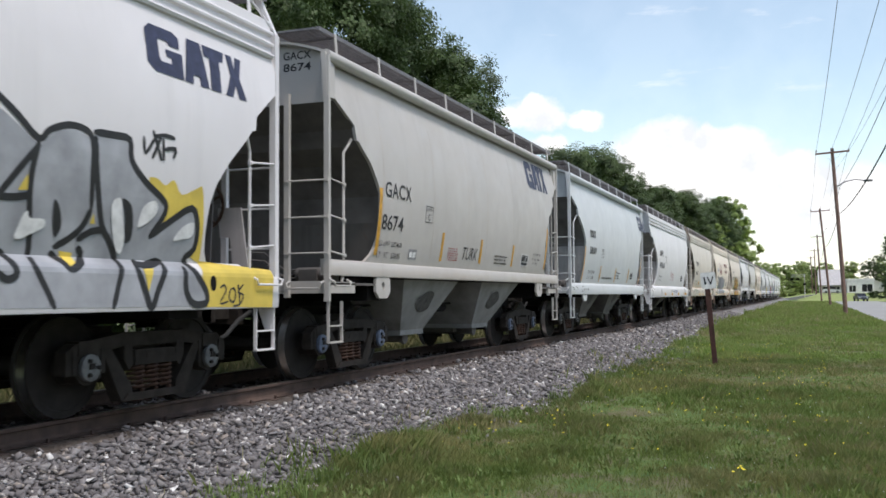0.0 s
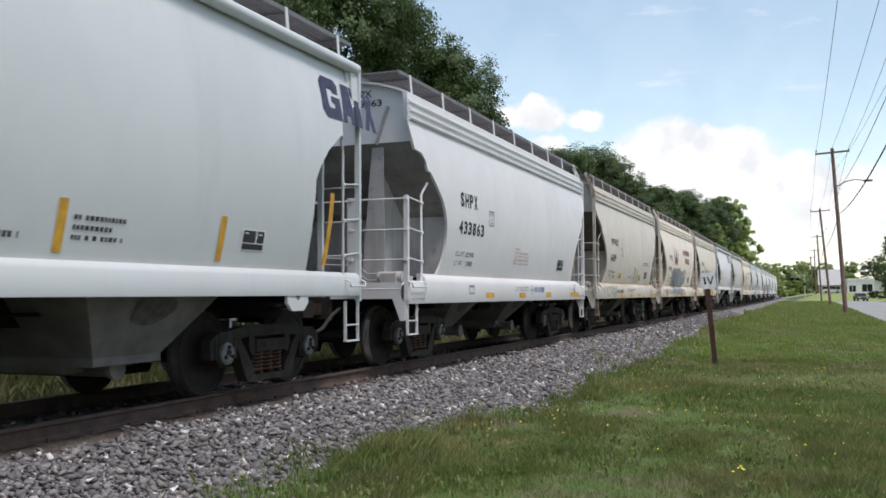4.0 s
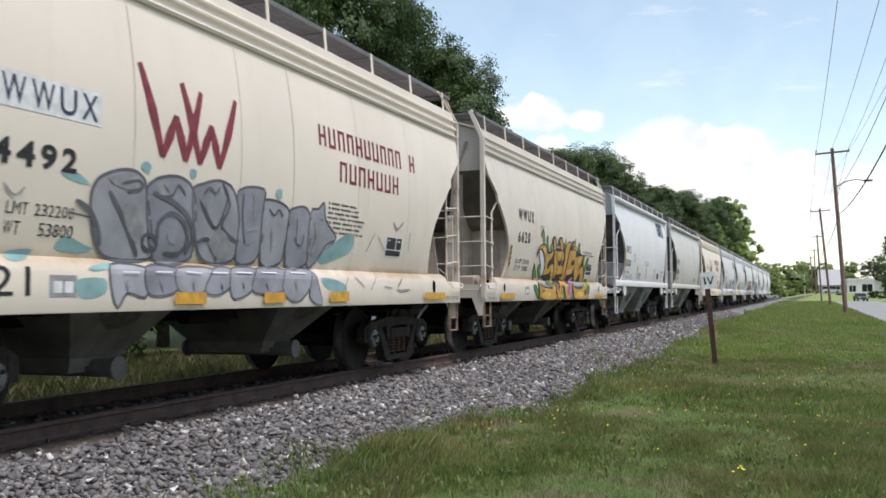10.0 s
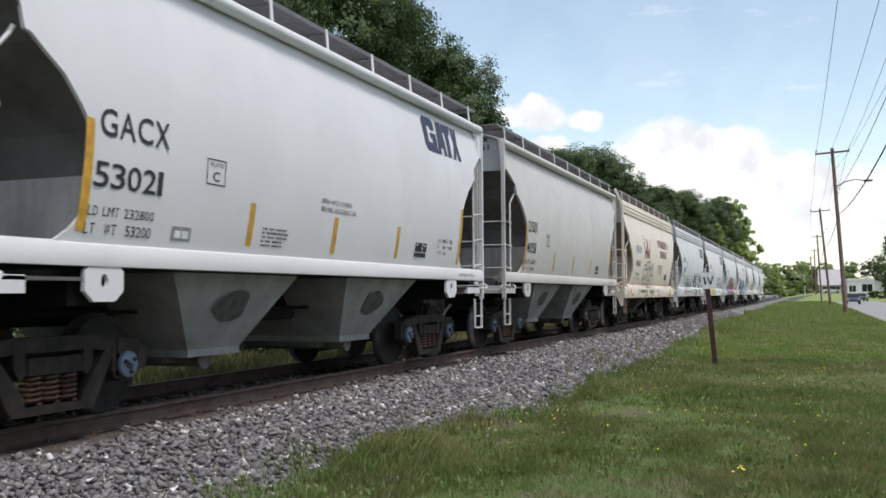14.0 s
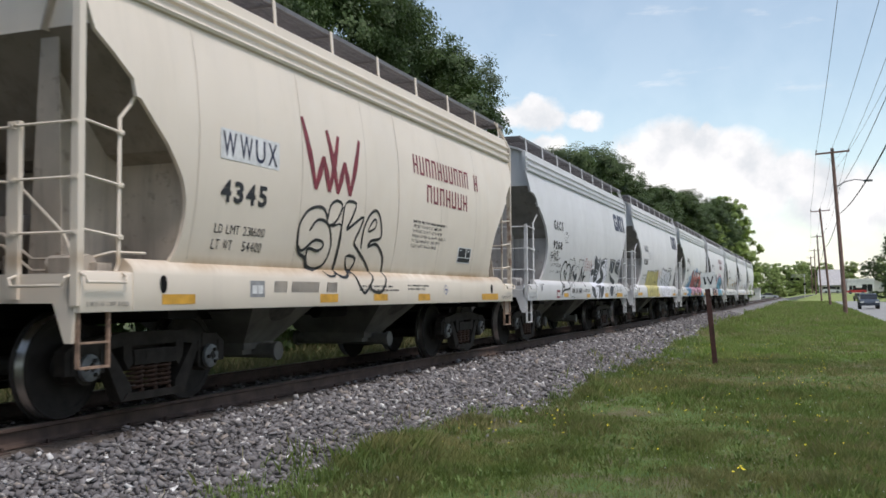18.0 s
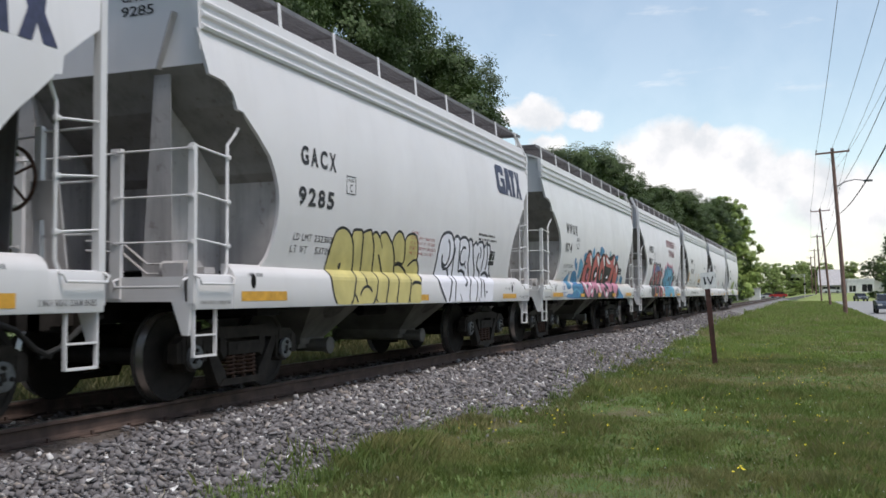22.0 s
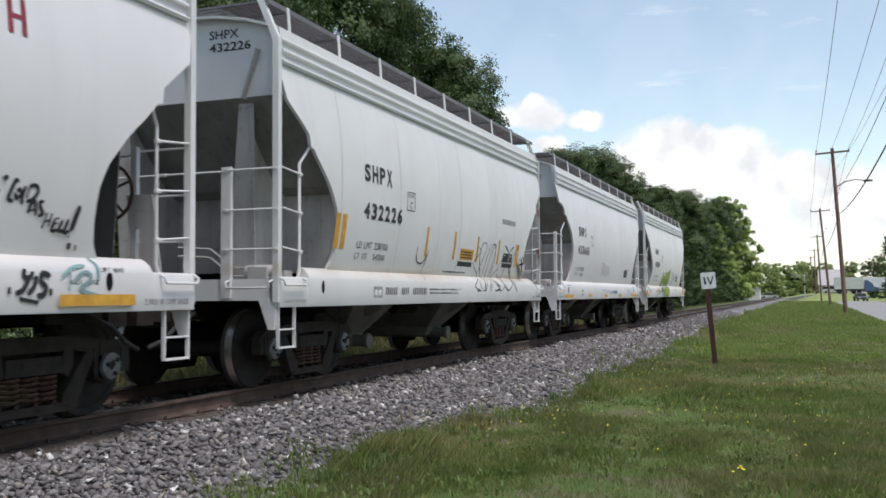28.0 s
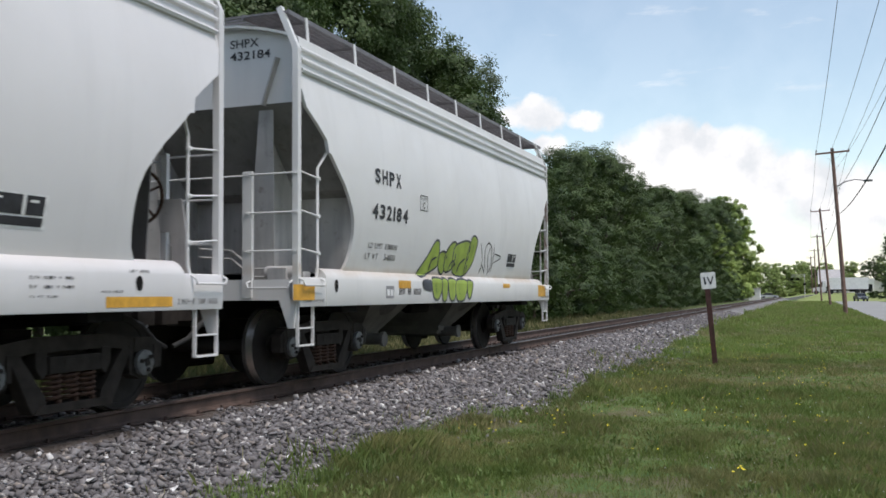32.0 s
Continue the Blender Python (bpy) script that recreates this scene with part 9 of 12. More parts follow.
p.shape([(5.15, 2.31), (5.33, 2.36), (5.4, 2.29), (5.51, 2.11), (5.36, 2.11), (5.25, 2.22)], M_ORANGE, 0.0184)
p.shape([(6.28, 2.27), (6.44, 2.36), (6.62, 2.35), (6.47, 2.23), (6.32, 2.18)], M_INK, 0.0187)
p.line([(6.28, 2.27), (6.44, 2.36), (6.62, 2.35), (6.47, 2.23), (6.32, 2.18), (6.28, 2.27)], 0.012, M_INK, 0.0190)
p.shape([(6.36, 2.28), (6.48, 2.32), (6.51, 2.3), (6.38, 2.22)], M_ORANGE, 0.0193)
p.shape([(3.33, 1.88), (3.39, 2.04), (3.58, 2.13), (3.85, 2.16), (3.98, 2.13), (4.07, 2.04), (4.19, 1.99), (4.45, 2), (4.62, 2.06), (4.67, 2), (4.55, 1.86), (4.29, 1.77), (4.31, 1.64), (4.5, 1.73), (4.79, 1.76), (4.91, 1.5), (4.86, 1.34), (4.67, 1.34), (4.67, 1.45), (4.63, 1.58), (4.44, 1.51), (3.99, 1.49), (4.08, 1.59), (4.06, 1.74), (3.95, 1.87), (3.78, 1.99), (3.59, 2.04), (3.45, 2.01)], M_ORANGE, 0.0196)
p.line([(3.33, 1.88), (3.39, 2.04), (3.58, 2.13), (3.85, 2.16), (3.98, 2.13), (4.07, 2.04), (4.19, 1.99), (4.45, 2), (4.62, 2.06), (4.67, 2), (4.55, 1.86), (4.29, 1.77), (4.31, 1.64), (4.5, 1.73), (4.79, 1.76), (4.91, 1.5), (4.86, 1.34), (4.67, 1.34), (4.67, 1.45), (4.63, 1.58), (4.44, 1.51), (3.99, 1.49), (4.08, 1.59), (4.06, 1.74), (3.95, 1.87), (3.78, 1.99), (3.59, 2.04), (3.45, 2.01), (3.33, 1.88)], 0.03, M_INK, 0.0199)
p.shape([(4.75, 2.05), (5.01, 2.06), (5.55, 2.08), (5.66, 1.91), (5.5, 1.79), (5.65, 1.73), (5.77, 1.89), (5.88, 1.64), (5.92, 1.38), (5.58, 1.43), (5.17, 1.53), (5.01, 1.4), (4.83, 1.75)], M_ORANGE, 0.0202)
p.line([(4.75, 2.05), (5.01, 2.06), (5.55, 2.08), (5.66, 1.91), (5.5, 1.79), (5.65, 1.73), (5.77, 1.89), (5.88, 1.64), (5.92, 1.38), (5.58, 1.43), (5.17, 1.53), (5.01, 1.4), (4.83, 1.75), (4.75, 2.05)], 0.028, M_INK, 0.0205)
p.shape([(5.74, 2.13), (5.84, 2.24), (6, 2.31), (6.27, 2.31), (6.12, 2.12), (6, 1.78), (5.97, 1.49), (5.82, 1.35), (5.75, 1.38), (5.74, 1.63), (5.76, 1.9)], M_ORANGE, 0.0208)
p.line([(5.74, 2.13), (5.84, 2.24), (6, 2.31), (6.27, 2.31), (6.12, 2.12), (6, 1.78), (5.97, 1.49), (5.82, 1.35), (5.75, 1.38), (5.74, 1.63), (5.76, 1.9), (5.74, 2.13)], 0.028, M_INK, 0.0211)
p.shape([(6.18, 2.1), (6.52, 2.15), (6.85, 2.12), (6.78, 1.88), (6.83, 1.74), (6.65, 1.56), (6.19, 1.53), (6.02, 1.38), (5.95, 1.38), (6.02, 1.64), (6.11, 1.9)], M_ORANGE, 0.0214)
p.line([(6.18, 2.1), (6.52, 2.15), (6.85, 2.12), (6.78, 1.88), (6.83, 1.74), (6.65, 1.56), (6.19, 1.53), (6.02, 1.38), (5.95, 1.38), (6.02, 1.64), (6.11, 1.9), (6.18, 2.1)], 0.026, M_INK, 0.0217)
p.shape([(6.51, 2.19), (6.58, 2.24), (6.8, 2.25), (6.84, 2.18), (6.53, 2.15)], M_ORANGE, 0.0220)
p.line([(6.51, 2.19), (6.58, 2.24), (6.8, 2.25), (6.84, 2.18), (6.53, 2.15), (6.51, 2.19)], 0.018, M_INK, 0.0223)
p.shape([(6.79, 1.95), (7.11, 2.02), (7.58, 2.04), (7.65, 1.99), (7.48, 1.81), (7.32, 1.7), (7.77, 1.78), (8.01, 1.41), (7.67, 1.39), (7.52, 1.59), (7.22, 1.4), (7.02, 1.41), (6.85, 1.68)], M_ORANGE, 0.0226)
p.line([(6.79, 1.95), (7.11, 2.02), (7.58, 2.04), (7.65, 1.99), (7.48, 1.81), (7.32, 1.7), (7.77, 1.78), (8.01, 1.41), (7.67, 1.39), (7.52, 1.59), (7.22, 1.4), (7.02, 1.41), (6.85, 1.68), (6.79, 1.95)], 0.026, M_INK, 0.0229)
p.line([(4.81, 2.03), (4.94, 1.93), (5.07, 1.84), (5.26, 1.84), (5.56, 2.06)], 0.022, M_INK, 0.0232)
p.shape([(5.17, 1.81), (5.32, 1.84), (5.49, 1.9), (5.41, 1.75), (5.24, 1.74)], M_INK, 0.0235)
p.shape([(5.03, 1.41), (5.08, 1.49), (5.42, 1.54), (5.69, 1.55), (5.67, 1.48), (5.32, 1.46), (5.2, 1.36)], M_INK, 0.0238)
p.shape([(6.46, 1.86), (6.64, 1.9), (6.79, 1.9), (6.74, 1.79), (6.52, 1.77)], M_INK, 0.0241)
p.line([(6.2, 2.08), (6.38, 1.94), (6.44, 1.77)], 0.02, M_INK, 0.0244)
p.line([(4.29, 1.76), (4.48, 1.8), (4.59, 1.88)], 0.026, M_INK, 0.0247)
p.shape([(4.03, 1.46), (4.27, 1.45), (4.68, 1.49), (4.68, 1.41), (4.29, 1.4)], M_INK, 0.0250)
p.line([(4.97, 1.97), (5.08, 1.79), (5.11, 1.6)], 0.02, M_INK, 0.0253)
p.shape([(3.73, 2.07), (3.93, 2.09), (4.02, 2), (3.97, 1.94), (3.82, 2.01)], M_PEACH, 0.0256)
p.shape([(4.13, 1.88), (4.25, 1.92), (4.25, 1.82), (4.16, 1.78)], M_PEACH, 0.0259)
p.shape([(6.14, 1.65), (6.56, 1.67), (6.45, 1.56), (6.15, 1.54)], M_PEACH, 0.0262)
p.shape([(7.11, 1.91), (7.38, 1.97), (7.27, 1.85)], M_GOLD, 0.0265)
p.shape([(4.33, 1.95), (4.55, 1.99), (4.45, 1.9)], M_GOLD, 0.0268)
p.shape([(5.08, 2.01), (5.4, 2.02), (5.3, 1.92)], M_GOLD, 0.0271)
p.shape([(4.92, 1.69), (5.02, 1.73), (5.05, 1.57), (4.98, 1.54)], M_GOLD, 0.0274)
p.shape([(4.6, 1.7), (4.76, 1.71), (4.81, 1.55), (4.73, 1.53)], M_GOLD, 0.0277)
p.shape([(3.49, 1.37), (3.53, 1.33), (3.73, 1.26), (4.15, 1.22), (4.59, 1.22), (4.82, 1.34), (4.89, 1.29), (4.96, 1.13), (5, 0.96), (3.6, 0.98), (3.54, 1.14)], M_ORANGE, 0.0280)
p.line([(3.49, 1.37), (3.53, 1.33), (3.73, 1.26), (4.15, 1.22), (4.59, 1.22), (4.82, 1.34), (4.89, 1.29), (4.96, 1.13), (5, 0.96), (3.6, 0.98), (3.54, 1.14), (3.49, 1.37)], 0.028, M_INK, 0.0283)
p.shape([(3.55, 1.34), (3.79, 1.33), (4.07, 1.31), (4.22, 1.27), (4.39, 1.33), (4.56, 1.32), (4.7, 1.25), (4.15, 1.24), (3.77, 1.27)], M_EMBLEM, 0.0286)
p.shape([(4.19, 1.33), (4.45, 1.4), (4.63, 1.34), (4.69, 1.27), (4.4, 1.27)], M_GREEN, 0.0289)
p.shape([(5.02, 1.39), (5.09, 1.32), (5.2, 1.16), (5.3, 1.29), (5.51, 1.4), (5.66, 1.36), (5.41, 1.16), (5.34, 0.97), (5.09, 0.97), (5, 1.17)], M_ORANGE, 0.0292)
p.line([(5.02, 1.39), (5.09, 1.32), (5.2, 1.16), (5.3, 1.29), (5.51, 1.4), (5.66, 1.36), (5.41, 1.16), (5.34, 0.97), (5.09, 0.97), (5, 1.17), (5.02, 1.39)], 0.024, M_INK, 0.0295)
p.shape([(5.75, 1.4), (5.97, 1.37), (6.02, 1.2), (6.11, 0.96), (5.87, 0.96), (5.75, 1.2), (5.63, 1.28), (5.5, 1.11), (5.42, 1.15), (5.51, 1.28)], M_ORANGE, 0.0298)
p.line([(5.75, 1.4), (5.97, 1.37), (6.02, 1.2), (6.11, 0.96), (5.87, 0.96), (5.75, 1.2), (5.63, 1.28), (5.5, 1.11), (5.42, 1.15), (5.51, 1.28), (5.75, 1.4)], 0.024, M_INK, 0.0301)
p.shape([(6.38, 1.38), (6.68, 1.5), (6.85, 1.46), (6.49, 1.31), (6.49, 1.17), (6.35, 0.99), (6.05, 0.97), (6.17, 1.18)], M_PINK, 0.0304)
p.line([(6.38, 1.38), (6.68, 1.5), (6.85, 1.46), (6.49, 1.31), (6.49, 1.17), (6.35, 0.99), (6.05, 0.97), (6.17, 1.18), (6.38, 1.38)], 0.022, M_INK, 0.0307)
p.shape([(6.57, 1.31), (6.88, 1.23), (7.5, 1.22), (7.91, 1.4), (8.08, 1.35), (8.15, 1.11), (8.27, 0.96), (6.8, 0.96), (6.67, 1.11)], M_ORANGE, 0.0310)
p.line([(6.57, 1.31), (6.88, 1.23), (7.5, 1.22), (7.91, 1.4), (8.08, 1.35), (8.15, 1.11), (8.27, 0.96), (6.8, 0.96), (6.67, 1.11), (6.57, 1.31)], 0.026, M_INK, 0.0313)
p.shape([(6.62, 1.38), (6.98, 1.39), (7.84, 1.37), (7.74, 1.3), (7.21, 1.25), (6.8, 1.27)], M_EMBLEM, 0.0316)
p.line([(6.62, 1.38), (6.98, 1.39), (7.84, 1.37), (7.74, 1.3), (7.21, 1.25), (6.8, 1.27), (6.62, 1.38)], 0.02, M_INK, 0.0319)
p.shape([(3.8, 1.16), (3.89, 1.19), (3.92, 1.12), (3.81, 1.08)], M_INK, 0.0322)
p.line([(4.9, 1.14), (4.97, 1.06), (4.93, 0.98)], 0.03, M_INK, 0.0325)
p.shape([(7.82, 1.16), (7.99, 1.19), (8.07, 1.09), (7.87, 1.03)], M_INK, 0.0328)
p.line([(5.88, 1.13), (5.96, 1.06)], 0.03, M_INK, 0.0331)
p.shape([(4.66, 1.22), (4.81, 1.27), (4.88, 1.19), (4.78, 1.13)], M_PEACH, 0.0334)
p.shape([(3.75, 1.1), (4.15, 1.12), (4.48, 1.07), (4.05, 1.03)], M_GOLD, 0.0337)
p.shape([(6.97, 1.09), (7.5, 1.14), (7.68, 1.03), (7.14, 1)], M_GOLD, 0.0340)
p.done("graffiti", "orange lettered graffiti with black shadows and green leaves")
p = Paint("J")
p.line([(4.08, 1.98), (4.0, 2.09), (3.82, 2.11), (3.59, 2.04), (3.45, 1.88), (3.45, 1.69), (3.55, 1.59), (3.66, 1.62), (3.84, 1.72), (4.03, 1.71), (4.06, 1.65), (3.94, 1.6), (3.73, 1.62), (3.7, 1.54), (3.77, 1.42), (3.96, 1.39), (4.17, 1.46), (4.26, 1.67), (4.17, 1.88), (4.02, 1.96), (3.83, 1.95), (3.69, 1.82)], 0.036, M_INK, 0.00345)
p.line([(4.09, 1.94), (4.13, 2.14), (4.28, 2.22), (4.44, 2.18), (4.35, 2.01), (4.2, 1.92), (4.09, 1.94)], 0.036, M_INK, 0.0039)
p.line([(4.52, 2.21), (4.81, 2.23), (4.72, 2.04), (4.61, 1.89), (4.98, 2.06), (5.05, 2.05), (4.98, 1.92), (4.87, 1.75), (4.99, 1.66), (5.29, 1.5), (5.45, 1.35), (5.26, 1.15), (5.13, 1.11), (4.94, 1.27), (4.84, 1.39), (4.65, 1.3), (4.43, 1.35), (4.44, 1.63), (4.47, 1.94), (4.52, 2.21)], 0.039, M_INK, 0.00435)
p.line([(4.7, 1.56), (4.98, 1.54), (4.83, 1.36), (4.7, 1.56)], 0.04, M_INK, 0.0048)
p.line([(5.09, 1.67), (5.08, 1.9), (5.22, 2.11), (5.41, 2.19), (5.56, 2.1), (5.64, 1.85), (5.36, 1.79), (5.28, 1.71), (5.53, 1.75), (5.8, 1.58), (5.83, 1.29), (5.68, 1.12), (5.41, 1.13), (5.31, 1.22)], 0.041, M_INK, 0.00525)
p.line([(4.21, 1.9), (4.32, 1.93), (4.45, 1.93), (4.48, 1.71), (4.41, 1.35), (4.19, 1.31), (4.13, 1.37)], 0.027, M_INK, 0.0057)
p.line([(5.22, 1.92), (5.35, 2.06), (5.44, 2.06), (5.42, 1.96), (5.23, 1.9)], 0.03, M_INK, 0.00615)
p.line([(3.43, 1.85), (3.45, 1.69), (3.52, 1.56), (3.67, 1.51), (3.74, 1.41), (3.9, 1.37)], 0.043, M_INK, 0.0066)
p.done("graffiti", "bubble graffiti in black outline")
p = Paint("K")
p.line([(3.01, 1.41), (2.94, 1.51), (2.89, 1.62), (2.94, 1.72), (3.06, 1.81), (3.2, 1.85), (3.32, 1.82), (3.38, 1.75), (3.39, 1.69), (3.43, 1.75), (3.54, 1.79), (3.66, 1.78), (3.77, 1.7), (3.82, 1.55), (3.81, 1.41), (3.68, 1.32), (3.65, 1.23), (3.42, 1.19), (3.14, 1.18), (2.95, 1.14), (2.87, 1.1), (2.81, 1.02), (2.86, 1.14), (2.94, 1.28), (3.09, 1.4)], 0.05, M_INK, 0.0037)
p.line([(3.19, 1.57), (3.19, 1.63), (3.27, 1.63), (3.26, 1.57), (3.21, 1.53)], 0.045, M_INK, 0.0040)
p.line([(3.3, 1.51), (3.36, 1.55), (3.46, 1.58), (3.47, 1.49), (3.48, 1.41), (3.41, 1.48), (3.34, 1.5)], 0.045, M_INK, 0.0043)
p.line([(3.01, 1.35), (2.98, 1.25), (3.09, 1.25), (3.09, 1.31), (3.05, 1.37)], 0.045, M_INK, 0.0046)
p.done("graffiti", "black outlined heart-like graffiti")
p = Paint("K")
p.line([(3.58, 1.8), (3.6, 1.91), (3.85, 1.91), (4.16, 1.9), (4.16, 1.83)], 0.016, M_INK, 0.0037)
p.line([(3.94, 1.92), (4.01, 1.97), (4.05, 1.93)], 0.016, M_INK, 0.0040)
p.line([(4.16, 1.89), (4.14, 1.75), (4.23, 1.83), (4.31, 1.76)], 0.016, M_INK, 0.0043)
p.line([(4.6, 1.81), (4.62, 1.94), (4.85, 1.94), (5.12, 1.93), (5.09, 1.82), (5.04, 1.77)], 0.016, M_INK, 0.0046)
p.line([(4.21, 1.57), (4.29, 1.68), (4.45, 1.76), (4.64, 1.75), (4.75, 1.7)], 0.016, M_INK, 0.0049)
p.line([(4.12, 1.52), (4.09, 1.41), (4.12, 1.35), (4.3, 1.37), (4.26, 1.33)], 0.016, M_INK, 0.0052)
p.line([(4.18, 1.36), (4.08, 1.23), (4.15, 1.1), (4.15, 0.99)], 0.016, M_INK, 0.0055)
p.line([(3.68, 1.12), (3.71, 1.02), (3.93, 1.01), (4.15, 0.99)], 0.016, M_INK, 0.0058)
p.line([(3.66, 1.25), (3.68, 1.12)], 0.016, M_INK, 0.0061)
p.shape([(3.88, 1.72), (3.96, 1.79), (4.06, 1.79), (4.05, 1.71), (3.98, 1.64), (3.96, 1.55), (3.91, 1.56), (3.9, 1.65)], M_SOOT, 0.0064)
p.shape([(3.9, 1.54), (3.96, 1.55), (3.96, 1.45), (3.84, 1.26), (3.77, 1.26), (3.9, 1.39)], M_SOOT, 0.0067)
p.shape([(4.08, 1.62), (4.15, 1.65), (4.22, 1.6), (4.21, 1.52), (4.12, 1.53)], M_SOOT, 0.0070)
p.shape([(4.2, 1.56), (4.33, 1.55), (4.47, 1.61), (4.56, 1.55), (4.57, 1.45), (4.45, 1.4), (4.34, 1.44), (4.22, 1.5)], M_SOOT, 0.0073)
p.shape([(4.96, 1.77), (5.03, 1.78), (5.05, 1.65), (4.98, 1.55), (4.92, 1.57), (4.93, 1.66)], M_SOOT, 0.0076)
p.shape([(4.88, 1.51), (4.96, 1.56), (4.95, 1.43), (4.83, 1.37), (4.82, 1.4)], M_SOOT, 0.0079)
p.shape([(5.06, 1.64), (5.12, 1.63), (5.15, 1.49), (5.13, 1.37), (5.09, 1.38), (5.08, 1.51)], M_SOOT, 0.0082)
p.shape([(5.24, 1.67), (5.3, 1.66), (5.31, 1.57), (5.47, 1.55), (5.59, 1.53), (5.41, 1.48), (5.35, 1.34), (5.35, 1.27), (5.27, 1.28), (5.31, 1.4), (5.23, 1.49)], M_SOOT, 0.0085)
p.done("graffiti", "soft black sprayed blots and thin outlines")
p = Paint("K")
p.shape([(6.1, 1.8), (6.21, 1.85), (6.44, 1.85), (6.42, 2.07), (6.61, 2.07), (6.9, 2), (7.19, 2.06), (7.33, 1.99), (7.75, 2.07), (8.1, 2.05), (8.24, 1.62), (8.22, 1.47), (7.83, 1.24), (7.99, 0.98), (6.46, 0.98), (6.15, 1.09), (6.2, 1.35), (6.11, 1.6)], M_BUBBLE, 0.0037)
p.shape([(6.15, 1.71), (6.32, 1.75), (6.47, 1.7), (6.47, 1.61), (6.33, 1.56), (6.16, 1.6)], M_SOOT, 0.0040)
p.shape([(6.43, 1.99), (6.58, 2.06), (6.76, 1.99), (6.92, 1.92), (7.08, 2.02), (7.16, 1.92), (7.11, 1.71), (7.03, 1.61), (7.01, 1.45), (6.67, 1.4), (6.49, 1.62), (6.48, 1.81)], M_SOOT, 0.0043)
p.shape([(7.27, 1.96), (7.77, 2.01), (7.79, 1.94), (7.54, 1.89), (7.41, 1.8), (7.74, 1.67), (7.85, 1.57), (7.82, 1.42), (7.39, 1.36), (7.06, 1.37), (7.1, 1.44), (7.46, 1.51), (7.46, 1.59), (7.22, 1.72), (7.23, 1.87)], M_SOOT, 0.0046)
p.shape([(6.19, 1.3), (6.35, 1.25), (6.62, 1.27), (6.8, 1.3), (7.01, 1.33), (6.93, 1.16), (6.7, 0.99), (6.46, 0.99), (6.3, 1.09), (6.15, 1.18)], M_SOOT, 0.0049)
p.shape([(7, 1.29), (7.31, 1.33), (7.35, 1.25), (7.22, 1.09), (7.16, 0.98), (6.99, 0.99), (7.08, 1.16)], M_SOOT, 0.0052)
p.shape([(7.35, 1.23), (7.66, 1.31), (7.76, 1.25), (7.66, 1.09), (7.47, 0.98), (7.25, 0.98)], M_SOOT, 0.0055)
p.shape([(8.61, 2.02), (9.08, 2.02), (9.25, 1.98), (9.18, 1.82), (9.07, 1.68), (8.82, 1.72), (8.62, 1.87)], M_SOOT, 0.0058)
p.shape([(9.38, 1.97), (9.96, 2.04), (9.93, 1.85), (9.97, 1.67), (9.7, 1.68), (9.37, 1.75)], M_SOOT, 0.0061)
p.shape([(8.79, 1.63), (9.09, 1.56), (9.45, 1.5), (9.7, 1.43), (9.47, 1.36), (9.17, 1.42), (8.89, 1.49)], M_SOOT, 0.0064)
p.shape([(8.64, 1.25), (8.94, 1.31), (9.14, 1.25), (9.02, 1.05), (8.75, 1.02)], M_SOOT, 0.0067)
p.line([(6.1, 1.51), (6.05, 1.7), (6.1, 1.8), (6.24, 1.85)], 0.03, M_SOOT, 0.0070)
p.line([(6.44, 1.85), (6.43, 2.07), (6.64, 2.07), (6.88, 1.99), (7.13, 2.05), (7.26, 1.99), (7.76, 2.07), (8.03, 2.06)], 0.03, M_SOOT, 0.0073)
p.line([(6.15, 1.12), (6.49, 0.99), (6.7, 0.96)], 0.03, M_SOOT, 0.0076)
p.line([(7.77, 2.02), (7.84, 1.88), (7.76, 1.82), (7.58, 1.85), (7.59, 1.94)], 0.02, M_SOOT, 0.0079)
p.line([(7.96, 2.04), (8, 1.91), (7.92, 1.84)], 0.03, M_SOOT, 0.0082)
p.line([(7.98, 1.87), (7.95, 1.76), (8.07, 1.78), (8.02, 1.85)], 0.02, M_SOOT, 0.0085)
p.line([(8.14, 1.69), (8.23, 1.73), (8.26, 1.58), (8.18, 1.53), (8.14, 1.69)], 0.018, M_SOOT, 0.0088)
p.line([(7.92, 1.56), (8.02, 1.58), (8.02, 1.51), (7.93, 1.52), (7.92, 1.56)], 0.02, M_SOOT, 0.0091)
p.line([(7.68, 1.51), (7.77, 1.53), (7.8, 1.47), (7.7, 1.47), (7.68, 1.51)], 0.02, M_SOOT, 0.0094)
p.line([(8.45, 2.07), (8.83, 2.07), (9.31, 2.05), (9.3, 1.95)], 0.03, M_SOOT, 0.0097)
p.line([(9.37, 1.99), (9.65, 2.07), (10.04, 2.08), (10.07, 1.86), (10.05, 1.59)], 0.03, M_SOOT, 0.0100)
p.line([(8.53, 2.05), (8.6, 1.83), (8.81, 1.66)], 0.03, M_SOOT, 0.0103)
p.line([(8.52, 1.82), (8.46, 1.78), (8.59, 1.74), (8.52, 1.82)], 0.025, M_SOOT, 0.0106)
p.line([(8.54, 1.67), (8.67, 1.64), (8.62, 1.57)], 0.025, M_SOOT, 0.0109)
p.line([(8.74, 1.42), (8.69, 1.33), (8.52, 1.25)], 0.025, M_SOOT, 0.0112)
p.line([(8.6, 1.19), (8.49, 1.13), (8.6, 1.08), (8.6, 1.19)], 0.025, M_SOOT, 0.0115)
p.line([(9.06, 1.25), (9.28, 1.3), (9.34, 1.17), (9.14, 1.08)], 0.03, M_SOOT, 0.0118)
p.line([(9.6, 1.34), (9.73, 1.28), (9.64, 1.09), (9.42, 1.01)], 0.03, M_SOOT, 0.0121)
